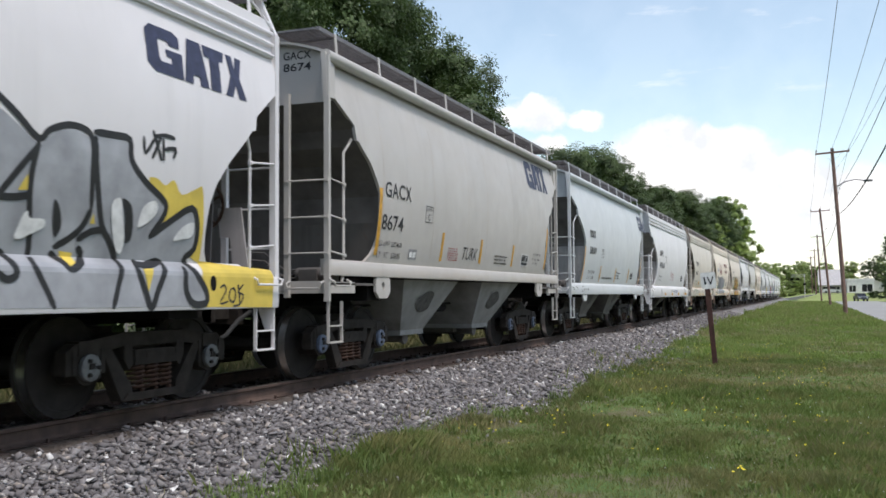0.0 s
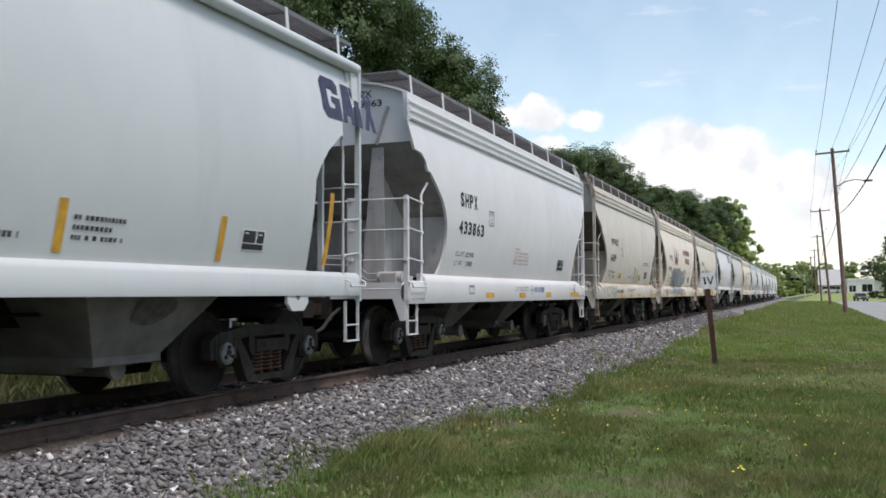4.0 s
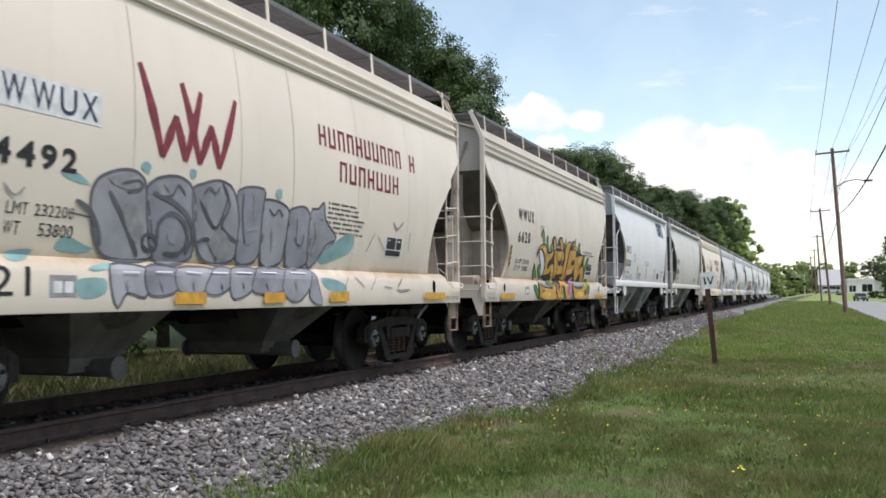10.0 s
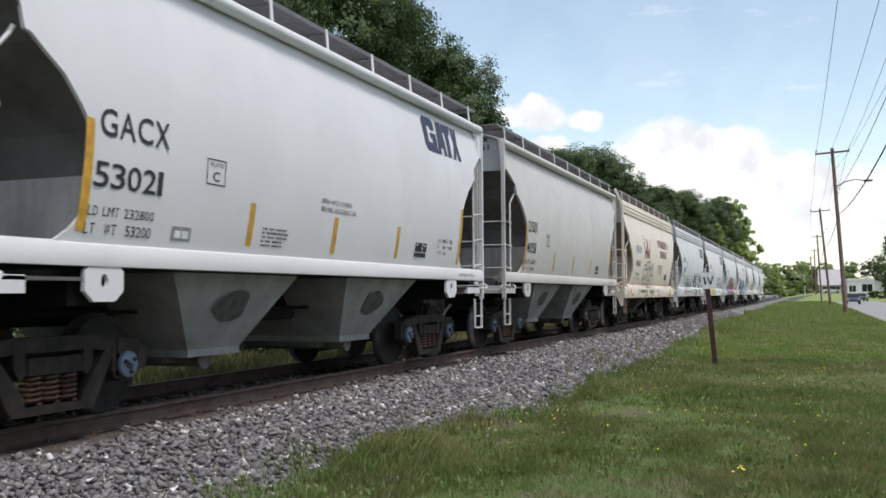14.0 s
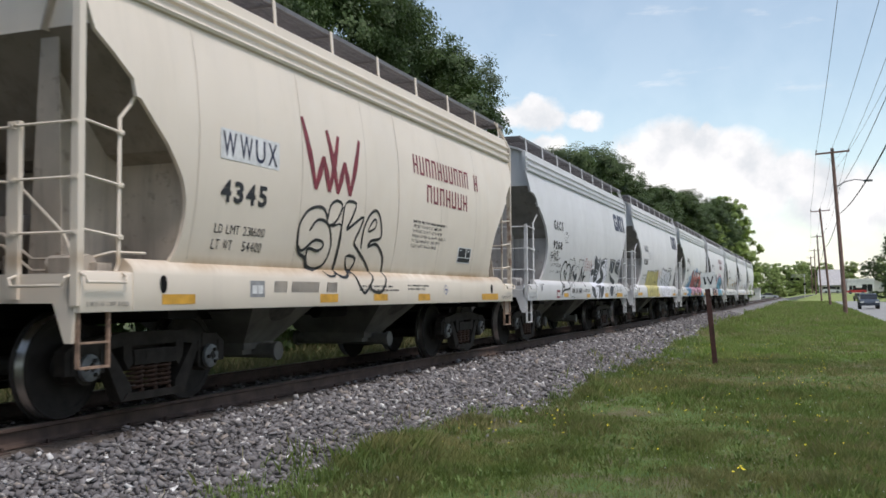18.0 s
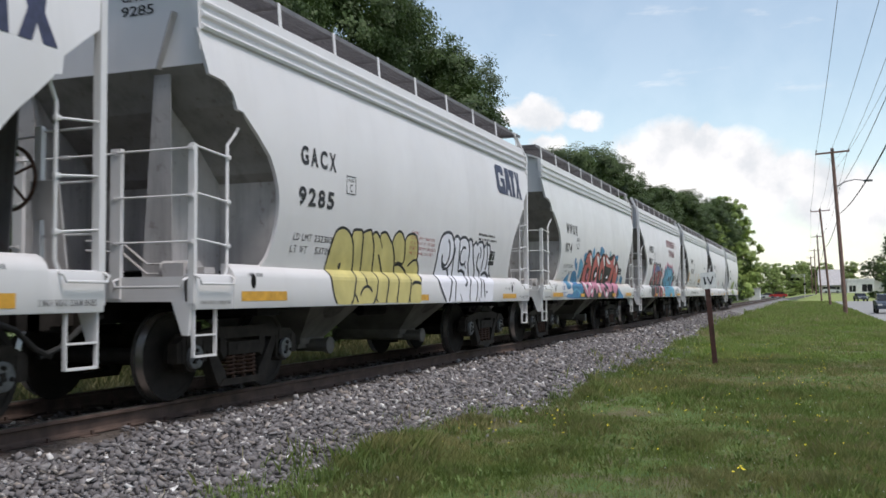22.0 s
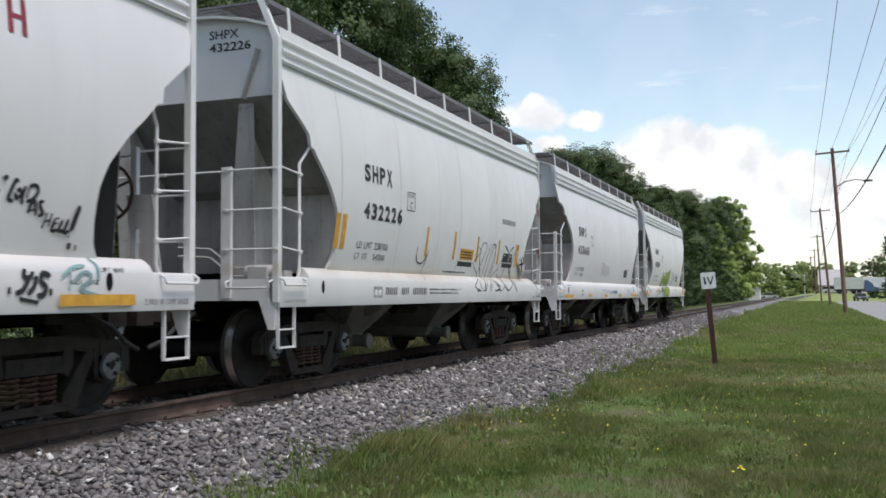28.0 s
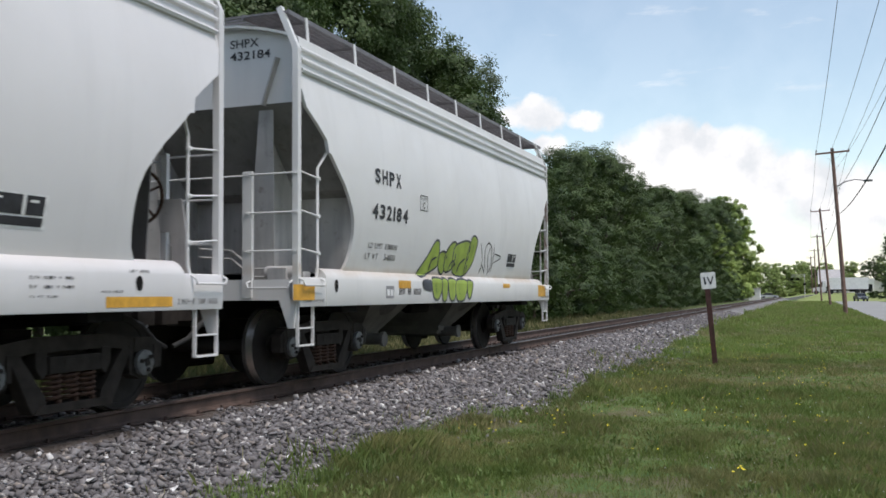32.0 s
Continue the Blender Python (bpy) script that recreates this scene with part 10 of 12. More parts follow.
p.line([(9.22, 1.01), (9.51, 1.09)], 0.025, M_SOOT, 0.0124)
p.line([(7.83, 1.24), (7.96, 1.2), (7.82, 1.11)], 0.03, M_SOOT, 0.0127)
p.line([(8.17, 1.24), (8.31, 1.27), (8.24, 1.15)], 0.025, M_SOOT, 0.0130)
p.line([(6.73, 1.74), (6.91, 1.7), (6.87, 1.64), (6.7, 1.64)], 0.026, M_BUBBLE, 0.0133)
p.line([(6.93, 1.91), (7.01, 1.93)], 0.05, M_BUBBLE, 0.0136)
p.line([(6.54, 1.58), (6.71, 1.55), (6.87, 1.57)], 0.016, M_BUBBLE, 0.0139)
p.line([(6.54, 1.23), (6.7, 1.13), (6.62, 1.03)], 0.018, M_BUBBLE, 0.0142)
p.line([(7.44, 1.38), (7.23, 1.42)], 0.016, M_BUBBLE, 0.0145)
p.line([(9.47, 1.93), (9.77, 1.93), (9.65, 1.79), (9.89, 1.73)], 0.02, M_BUBBLE, 0.0148)
p.line([(8.74, 1.98), (8.92, 1.88), (8.88, 1.79)], 0.018, M_BUBBLE, 0.0151)
p.done("graffiti", "black and white block graffiti letters")
p = Paint("K")
p.line([(1.88, 2.02), (1.75, 2.0), (1.76, 1.94), (1.91, 1.95), (1.9, 1.89), (1.77, 1.9), (1.81, 1.82)], 0.023, M_INK, 0.00345)
p.line([(1.95, 1.89), (2.0, 2.08), (2.1, 1.86)], 0.024, M_INK, 0.0039)
p.line([(1.93, 1.94), (2.1, 1.98)], 0.024, M_INK, 0.00435)
p.line([(2.14, 2.05), (2.13, 1.94), (2.12, 1.81)], 0.024, M_INK, 0.0048)
p.line([(2.28, 2.07), (2.12, 1.95), (2.31, 1.83)], 0.024, M_INK, 0.00525)
p.line([(2.33, 2.09), (2.3, 1.86), (2.6, 1.92)], 0.024, M_INK, 0.0057)
p.line([(2.34, 2.04), (2.47, 2.04)], 0.024, M_INK, 0.00615)
p.line([(2.31, 1.95), (2.43, 1.97)], 0.024, M_INK, 0.0066)
p.done("graffiti_tag", "black scrawled tag")
p = Paint("L")
p.shape([(2.69, 1.42), (2.72, 1.59), (2.78, 1.77), (2.85, 1.87), (2.99, 1.91), (3.12, 1.89), (3.21, 1.85), (3.26, 1.81), (3.29, 1.89), (3.4, 1.91), (3.53, 1.91), (3.57, 1.88), (3.66, 1.91), (3.8, 1.93), (3.85, 1.87), (3.92, 1.91), (4.01, 1.9), (4.09, 1.85), (4.12, 1.9), (4.24, 1.93), (4.34, 1.9), (4.45, 1.83), (4.51, 1.8), (4.58, 1.91), (4.72, 1.97), (4.85, 1.93), (4.94, 1.85), (5.01, 1.92), (5.17, 1.96), (5.33, 1.94), (5.43, 1.84), (5.49, 1.67), (5.5, 1.58), (5.6, 1.49), (5.63, 1.37), (5.57, 1.28), (5.58, 1.14), (5.55, 0.97), (5.28, 0.96), (5.04, 0.96), (4.32, 0.97), (4.02, 0.97), (3.29, 0.96), (2.87, 0.97), (2.79, 1.07), (2.72, 1.28)], M_LEMON, 0.0037)
p.line([(2.69, 1.42), (2.72, 1.59), (2.78, 1.77), (2.85, 1.87), (2.99, 1.91), (3.12, 1.89), (3.21, 1.85), (3.26, 1.81), (3.29, 1.89), (3.4, 1.91), (3.53, 1.91), (3.57, 1.88), (3.66, 1.91), (3.8, 1.93), (3.85, 1.87), (3.92, 1.91), (4.01, 1.9), (4.09, 1.85), (4.12, 1.9), (4.24, 1.93), (4.34, 1.9), (4.45, 1.83), (4.51, 1.8), (4.58, 1.91), (4.72, 1.97), (4.85, 1.93), (4.94, 1.85), (5.01, 1.92), (5.17, 1.96), (5.33, 1.94), (5.43, 1.84), (5.49, 1.67), (5.5, 1.58), (5.6, 1.49), (5.63, 1.37), (5.57, 1.28)], 0.036, M_INK, 0.0040)
p.line([(2.69, 1.42), (2.72, 1.28), (2.79, 1.07), (2.87, 0.97)], 0.036, M_INK, 0.0043)
p.line([(3.26, 1.81), (3.34, 1.7), (3.39, 1.56), (3.43, 1.4), (3.4, 1.31), (3.36, 1.17), (3.31, 1.02), (3.24, 0.96)], 0.036, M_INK, 0.0046)
p.line([(3.53, 1.91), (3.59, 1.81), (3.62, 1.62), (3.67, 1.42), (3.68, 1.32), (3.71, 1.2)], 0.034, M_INK, 0.0049)
p.line([(3.85, 1.87), (3.95, 1.71), (4, 1.49), (4.03, 1.4), (4.05, 1.3), (4.03, 1.17), (3.99, 1.05), (3.89, 0.96)], 0.036, M_INK, 0.0052)
p.line([(4.09, 1.85), (4.22, 1.71)], 0.034, M_INK, 0.0055)
p.line([(4.12, 1.62), (4.23, 1.51), (4.33, 1.39), (4.39, 1.31), (4.38, 1.18), (4.3, 0.97)], 0.036, M_INK, 0.0058)
p.line([(4.51, 1.8), (4.66, 1.6), (4.73, 1.4), (4.75, 1.32), (4.72, 1.15), (4.66, 0.97)], 0.036, M_INK, 0.0061)
p.line([(4.94, 1.85), (5, 1.67), (5.01, 1.54), (4.93, 1.5), (5.12, 1.42), (5.18, 1.31), (5.15, 1.12), (5.08, 0.96)], 0.036, M_INK, 0.0064)
p.line([(4.73, 1.5), (4.82, 1.52), (4.95, 1.5)], 0.06, M_INK, 0.0067)
p.line([(5.18, 1.49), (5.28, 1.55), (5.4, 1.59), (5.51, 1.58)], 0.032, M_INK, 0.0070)
p.line([(5.21, 1.22), (5.31, 1.26), (5.45, 1.26), (5.56, 1.24)], 0.045, M_INK, 0.0073)
p.line([(3.5, 1.07), (3.57, 1.15), (3.69, 1.19), (3.79, 1.17), (3.86, 1.12)], 0.036, M_INK, 0.0076)
p.line([(3.32, 1.11), (3.39, 1.05), (3.44, 0.98)], 0.032, M_INK, 0.0079)
p.line([(3.95, 1.05), (4.05, 0.98)], 0.036, M_INK, 0.0082)
p.line([(4.3, 1.03), (4.33, 0.97)], 0.03, M_INK, 0.0085)
p.line([(4.65, 1.04), (4.69, 0.97)], 0.03, M_INK, 0.0088)
p.line([(5.11, 1.05), (5.15, 0.96)], 0.03, M_INK, 0.0091)
p.shape([(3.01, 1.43), (3.03, 1.47), (3.07, 1.48), (3.08, 1.44), (3.07, 1.4), (3.04, 1.4)], M_INK, 0.0094)
p.done("graffiti", "pale yellow bubble graffiti with black rims")
p = Paint("L")
p.shape([(6.27, 1.39), (6.28, 1.56), (6.29, 1.81), (6.35, 1.97), (6.5, 2.05), (6.66, 2.07), (6.81, 2.04), (6.91, 1.96), (6.98, 2.02), (7.1, 2.03), (7.2, 1.98), (7.29, 2.02), (7.47, 2.03), (7.61, 1.98), (7.7, 2.02), (7.81, 1.98), (7.86, 1.91), (8.01, 1.98), (8.09, 1.94), (8.18, 1.99), (8.36, 1.99), (8.49, 1.92), (8.58, 2), (8.67, 1.96), (8.74, 1.97), (8.83, 1.88), (8.88, 1.69), (8.94, 1.49), (9.12, 1.37), (9.03, 1.21), (8.96, 0.96), (8.49, 0.96), (7.96, 0.96), (7.01, 0.97), (6.62, 0.96), (6.48, 1.09), (6.32, 1.26)], M_BUBBLE, 0.0037)
p.line([(6.27, 1.39), (6.28, 1.56), (6.29, 1.81), (6.35, 1.97), (6.5, 2.05), (6.66, 2.07), (6.81, 2.04), (6.91, 1.96), (6.98, 2.02), (7.1, 2.03), (7.2, 1.98), (7.29, 2.02), (7.47, 2.03), (7.61, 1.98), (7.7, 2.02), (7.81, 1.98), (7.86, 1.91), (8.01, 1.98), (8.09, 1.94), (8.18, 1.99), (8.36, 1.99), (8.49, 1.92), (8.58, 2), (8.67, 1.96), (8.74, 1.97), (8.83, 1.88), (8.88, 1.69), (8.94, 1.49), (9.12, 1.37)], 0.05, M_SOOT, 0.0040)
p.line([(6.27, 1.39), (6.32, 1.26), (6.48, 1.09), (6.62, 0.96)], 0.05, M_SOOT, 0.0043)
p.line([(6.91, 1.96), (6.99, 1.78), (6.94, 1.61), (6.77, 1.49)], 0.05, M_SOOT, 0.0046)
p.line([(6.66, 1.96), (6.76, 1.87), (6.8, 1.7), (6.73, 1.56), (6.61, 1.55), (6.5, 1.62), (6.48, 1.72)], 0.045, M_SOOT, 0.0049)
p.line([(6.48, 1.72), (6.53, 1.56), (6.65, 1.49), (6.79, 1.49), (6.9, 1.37), (6.87, 1.26), (6.81, 1.09), (6.73, 0.97)], 0.05, M_SOOT, 0.0052)
p.line([(7.2, 1.98), (7.25, 1.72), (7.34, 1.45)], 0.045, M_SOOT, 0.0055)
p.line([(7.03, 1.85), (7.01, 1.64), (7.05, 1.47), (7.07, 1.34), (7.04, 1.16), (7.01, 0.97)], 0.045, M_SOOT, 0.0058)
p.line([(7.52, 1.85), (7.39, 1.86), (7.31, 1.73), (7.37, 1.6), (7.53, 1.58), (7.61, 1.64)], 0.045, M_SOOT, 0.0061)
p.line([(7.34, 1.45), (7.48, 1.48), (7.67, 1.41), (7.6, 1.27), (7.5, 1.22)], 0.05, M_SOOT, 0.0064)
p.line([(7.61, 1.98), (7.72, 1.82), (7.74, 1.6), (7.88, 1.39), (7.76, 1.24), (7.73, 0.96)], 0.045, M_SOOT, 0.0067)
p.line([(7.86, 1.91), (7.97, 1.69), (8.14, 1.47), (8.14, 1.32), (8.13, 1.13), (8.04, 0.96)], 0.045, M_SOOT, 0.0070)
p.line([(7.55, 1.6), (7.68, 1.51)], 0.04, M_SOOT, 0.0073)
p.line([(8.24, 1.81), (8.18, 1.69), (8.23, 1.55), (8.44, 1.44), (8.35, 1.25), (8.31, 1.02)], 0.045, M_SOOT, 0.0076)
p.line([(8.24, 1.91), (8.33, 1.81), (8.3, 1.7)], 0.04, M_SOOT, 0.0079)
p.line([(8.36, 1.99), (8.49, 1.82), (8.49, 1.63), (8.49, 1.48)], 0.045, M_SOOT, 0.0082)
p.line([(8.58, 2), (8.69, 1.79), (8.73, 1.6), (8.69, 1.52)], 0.045, M_SOOT, 0.0085)
p.line([(8.52, 1.42), (8.72, 1.47), (8.9, 1.41), (8.95, 1.4)], 0.06, M_SOOT, 0.0088)
p.line([(8.51, 1.36), (8.49, 1.21), (8.53, 1.02)], 0.045, M_SOOT, 0.0091)
p.line([(7.25, 1.09), (7.34, 0.97)], 0.04, M_SOOT, 0.0094)
p.line([(8.17, 1.03), (8.24, 0.96)], 0.04, M_SOOT, 0.0097)
p.line([(8.57, 1.12), (8.68, 1.12)], 0.045, M_SOOT, 0.0100)
p.line([(6.81, 1.15), (6.73, 0.97)], 0.05, M_SOOT, 0.0103)
p.done("graffiti", "white bubble graffiti with dark rims")
p = Paint("M")
p.shape([(2.07, 1.4), (2.4, 1.56), (2.48, 1.54), (2.49, 1.34), (2.55, 1.25), (2.31, 1.2), (2.12, 1.23)], M_SKY, 0.0037)
p.line([(2.07, 1.4), (2.4, 1.56), (2.48, 1.54), (2.49, 1.34), (2.55, 1.25), (2.31, 1.2), (2.12, 1.23), (2.07, 1.4)], 0.018, M_COBALT, 0.0040)
p.shape([(2.74, 1.45), (2.77, 1.58), (2.95, 1.65), (3.16, 1.62), (3.35, 1.5), (3.44, 1.39), (3.06, 1.33), (2.81, 1.37)], M_SKY, 0.0043)
p.line([(2.74, 1.45), (2.77, 1.58), (2.95, 1.65), (3.16, 1.62), (3.35, 1.5), (3.44, 1.39), (3.06, 1.33), (2.81, 1.37), (2.74, 1.45)], 0.018, M_COBALT, 0.0046)
p.shape([(3.43, 1.58), (3.42, 1.84), (3.5, 1.97), (3.84, 1.83), (3.81, 1.67), (3.68, 1.55), (3.57, 1.47), (3.42, 1.51)], M_AQUA, 0.0049)
p.line([(3.43, 1.58), (3.42, 1.84), (3.5, 1.97), (3.84, 1.83), (3.81, 1.67), (3.68, 1.55), (3.57, 1.47), (3.42, 1.51), (3.43, 1.58)], 0.018, M_COBALT, 0.0052)
p.shape([(2.89, 1.93), (3, 1.96), (3.03, 1.88), (2.98, 1.78)], M_SKY, 0.0055)
p.line([(2.89, 1.93), (3, 1.96), (3.03, 1.88), (2.98, 1.78), (2.89, 1.93)], 0.018, M_COBALT, 0.0058)
p.shape([(3.02, 1.82), (3.16, 1.86), (3.21, 1.79), (3.22, 1.68), (3.1, 1.69)], M_SKY, 0.0061)
p.line([(3.02, 1.82), (3.16, 1.86), (3.21, 1.79), (3.22, 1.68), (3.1, 1.69), (3.02, 1.82)], 0.018, M_COBALT, 0.0064)
p.shape([(3.87, 2.05), (4.02, 2.13), (4.16, 2.12), (4.09, 2), (3.98, 1.91)], M_SKY, 0.0067)
p.line([(3.87, 2.05), (4.02, 2.13), (4.16, 2.12), (4.09, 2), (3.98, 1.91), (3.87, 2.05)], 0.018, M_COBALT, 0.0070)
p.shape([(2.61, 1.27), (2.97, 1.33), (3.49, 1.33), (3.76, 1.32), (3.86, 1.17), (4.01, 0.98), (2.11, 1), (2.31, 1.08), (2.53, 1.06), (2.76, 1.13)], M_SKY, 0.0073)
p.line([(2.61, 1.27), (2.97, 1.33), (3.49, 1.33), (3.76, 1.32), (3.86, 1.17), (4.01, 0.98), (2.11, 1), (2.31, 1.08), (2.53, 1.06), (2.76, 1.13), (2.61, 1.27)], 0.018, M_COBALT, 0.0076)
p.shape([(4.85, 2.15), (5, 2.31), (5.12, 2.23), (5.04, 2.06), (4.88, 2.04)], M_AQUA, 0.0079)
p.line([(4.85, 2.15), (5, 2.31), (5.12, 2.23), (5.04, 2.06), (4.88, 2.04), (4.85, 2.15)], 0.018, M_COBALT, 0.0082)
p.shape([(5.8, 2.22), (5.95, 2.38), (6.37, 2.28), (6.21, 2.17), (5.89, 2.14)], M_SKY, 0.0085)
p.line([(5.8, 2.22), (5.95, 2.38), (6.37, 2.28), (6.21, 2.17), (5.89, 2.14), (5.8, 2.22)], 0.018, M_COBALT, 0.0088)
p.shape([(7.1, 2.17), (7.25, 2.32), (7.36, 2.19)], M_TEAL, 0.0091)
p.line([(7.1, 2.17), (7.25, 2.32), (7.36, 2.19), (7.1, 2.17)], 0.018, M_COBALT, 0.0094)
p.shape([(7.89, 2.13), (8.09, 2.2), (8.45, 2.21), (8.32, 2.05)], M_SKY, 0.0097)
p.line([(7.89, 2.13), (8.09, 2.2), (8.45, 2.21), (8.32, 2.05), (7.89, 2.13)], 0.018, M_COBALT, 0.0100)
p.shape([(8.45, 1.48), (8.56, 1.66), (8.88, 1.53), (8.65, 1.34), (8.27, 1.31)], M_SKY, 0.0103)
p.line([(8.45, 1.48), (8.56, 1.66), (8.88, 1.53), (8.65, 1.34), (8.27, 1.31), (8.45, 1.48)], 0.018, M_COBALT, 0.0106)
p.shape([(9.13, 1.52), (9.27, 1.63), (9.56, 1.53), (9.45, 1.38)], M_SKY, 0.0109)
p.line([(9.13, 1.52), (9.27, 1.63), (9.56, 1.53), (9.45, 1.38), (9.13, 1.52)], 0.018, M_COBALT, 0.0112)
p.shape([(8.27, 0.96), (8.21, 1.14), (8.54, 1.26), (9.15, 1.09), (9.43, 0.96)], M_SKY, 0.0115)
p.line([(8.27, 0.96), (8.21, 1.14), (8.54, 1.26), (9.15, 1.09), (9.43, 0.96), (8.27, 0.96)], 0.018, M_COBALT, 0.0118)
p.line([(2.92, 1.6), (3.07, 1.46), (2.93, 1.37)], 0.03, M_COBALT, 0.0121)
p.line([(3.1, 1.28), (3.26, 1.17), (3.09, 1.02)], 0.035, M_COBALT, 0.0124)
p.line([(2.73, 1.13), (3.09, 1.2), (3.52, 1.09)], 0.06, M_AQUA, 0.0127)
p.line([(3.44, 1.28), (3.64, 1.15), (3.57, 1.02)], 0.03, M_COBALT, 0.0130)
p.line([(2.31, 1.44), (2.48, 1.37), (2.31, 1.27)], 0.03, M_AQUA, 0.0133)
p.line([(2.46, 1.09), (2.64, 1.02)], 0.03, M_COBALT, 0.0136)
p.shape([(3.75, 1.35), (3.83, 1.62), (3.96, 1.86), (4.12, 2.09), (4.36, 2.23), (4.65, 2.2), (4.86, 2.02), (5.08, 2.08), (5.39, 2.22), (5.71, 2.19), (5.84, 2.04), (6.15, 2.21), (6.47, 2.17), (6.56, 2.24), (7.03, 2.12), (7.7, 2.25), (7.97, 2.17), (8.32, 2.05), (8.66, 1.86), (8.66, 1.61), (8.51, 1.34), (8.33, 0.96), (4.16, 0.97), (3.86, 1.19)], M_INK, 0.0139)
p.shape([(3.95, 1.41), (3.94, 1.62), (4.04, 1.84), (4.19, 2.06), (4.39, 2.15), (4.6, 2.14), (4.75, 2.03), (4.82, 1.75), (4.85, 1.51), (4.81, 1.39), (4.41, 1.37), (4.04, 1.35)], M_CORAL, 0.0142)
p.shape([(5.1, 1.41), (4.98, 1.64), (5.04, 1.85), (5.2, 2.07), (5.4, 2.17), (5.62, 2.16), (5.74, 2.04), (5.75, 1.79), (5.74, 1.58), (5.74, 1.42), (5.47, 1.39)], M_CORAL, 0.0145)
p.shape([(6.01, 1.52), (5.9, 1.8), (6.02, 2.02), (6.21, 2.14), (6.4, 2.13), (6.48, 2.03), (6.52, 1.78), (6.55, 1.51), (6.49, 1.41), (6.21, 1.44)], M_CORAL, 0.0148)
p.shape([(6.55, 2.18), (6.74, 2.16), (7.04, 2.06), (7.48, 2.05), (7.78, 2.2), (7.88, 2.15), (7.93, 1.89), (7.81, 1.59), (7.7, 1.44), (7.37, 1.48), (7.52, 1.73), (7.54, 1.82), (7, 1.85), (6.68, 1.91)], M_CORAL, 0.0151)
p.shape([(8.13, 1.39), (7.94, 1.69), (8.06, 1.89), (8.28, 1.98), (8.53, 1.85), (8.6, 1.66), (8.54, 1.4)], M_CORAL, 0.0154)
p.shape([(3.86, 1.33), (4.87, 1.38), (4.9, 1.3), (4.77, 1.13), (4.52, 1.01), (4.36, 0.99), (4.13, 1.09), (3.94, 1.21)], M_PINK, 0.0157)
p.shape([(5.02, 1.34), (5.77, 1.4), (5.72, 1.27), (5.48, 1.08), (5.34, 1.21), (5.12, 1.24), (4.98, 1.03), (4.75, 1.01), (4.9, 1.22)], M_PINK, 0.0160)
p.shape([(5.66, 1.34), (6.5, 1.38), (6.74, 1.23), (7.12, 1.17), (6.89, 0.97), (6.54, 1.02), (6.29, 1.18), (6.03, 1.04), (5.76, 1.14)], M_PINK, 0.0163)
p.shape([(7.05, 1.41), (7.69, 1.45), (7.64, 1.29), (7.47, 1.13), (7.12, 1.19)], M_PINK, 0.0166)
p.shape([(7.91, 1.39), (8.68, 1.38), (8.34, 1.14), (8.2, 0.97), (7.92, 0.99), (7.89, 1.19), (7.71, 1.17)], M_PINK, 0.0169)
p.shape([(3.96, 1.42), (4.37, 1.38), (4.79, 1.42), (4.77, 1.36), (4.03, 1.33)], M_PINK, 0.0172)
p.shape([(5.12, 1.45), (5.71, 1.46), (5.76, 1.38), (5.11, 1.35)], M_PINK, 0.0175)
p.shape([(4.32, 1.48), (4.27, 1.67), (4.38, 1.77), (4.53, 1.76), (4.56, 1.64), (4.58, 1.44), (4.49, 1.38)], M_INK, 0.0178)
p.shape([(4.44, 1.46), (4.41, 1.61), (4.49, 1.62), (4.52, 1.48)], M_PINK, 0.0181)
p.shape([(5.23, 1.46), (5.18, 1.63), (5.28, 1.76), (5.51, 1.82), (5.61, 1.7), (5.55, 1.49), (5.4, 1.43)], M_INK, 0.0184)
p.shape([(5.39, 1.54), (5.42, 1.65), (5.56, 1.66), (5.56, 1.56)], M_BUBBLE, 0.0187)
p.shape([(6.18, 1.45), (6.13, 1.67), (6.25, 1.79), (6.39, 1.77), (6.46, 1.59), (6.35, 1.37), (6.07, 1.31)], M_INK, 0.0190)
p.shape([(6.23, 1.53), (6.25, 1.64), (6.36, 1.62), (6.37, 1.48)], M_TEAL, 0.0193)
p.shape([(6.66, 1.76), (7.18, 1.66), (7.01, 1.51), (6.76, 1.56)], M_INK, 0.0196)
p.shape([(4.22, 1.32), (4.48, 1.33), (4.32, 1.21), (4.19, 1.26)], M_INK, 0.0199)
p.shape([(6.43, 1.27), (6.82, 1.19), (6.73, 1.07), (6.57, 1.15)], M_INK, 0.0202)
p.shape([(6.89, 1.53), (7.12, 1.61), (7.17, 1.53)], M_BUBBLE, 0.0205)
p.line([(7.87, 1.49), (7.88, 1.74), (7.97, 2.04)], 0.035, M_INK, 0.0208)
p.line([(5.98, 1.48), (5.92, 1.38)], 0.05, M_INK, 0.0211)
p.line([(4.9, 1.26), (4.65, 1.16)], 0.03, M_INK, 0.0214)
p.shape([(4.47, 2.08), (4.63, 2.09), (4.75, 1.96), (4.75, 1.82), (4.62, 1.91)], M_WHITE, 0.0217)
p.shape([(5.35, 2.09), (5.53, 2.1), (5.72, 1.97), (5.69, 1.83), (5.54, 1.92)], M_WHITE, 0.0220)
p.shape([(6.18, 2.08), (6.35, 2.11), (6.46, 1.99), (6.46, 1.84)], M_WHITE, 0.0223)
p.shape([(6.64, 2.11), (6.81, 2.08), (7.12, 2.01), (7.26, 1.94), (6.97, 1.94), (6.69, 2.02)], M_WHITE, 0.0226)
p.shape([(7.79, 2.13), (7.9, 2.09), (7.87, 1.89), (7.75, 1.98)], M_WHITE, 0.0229)
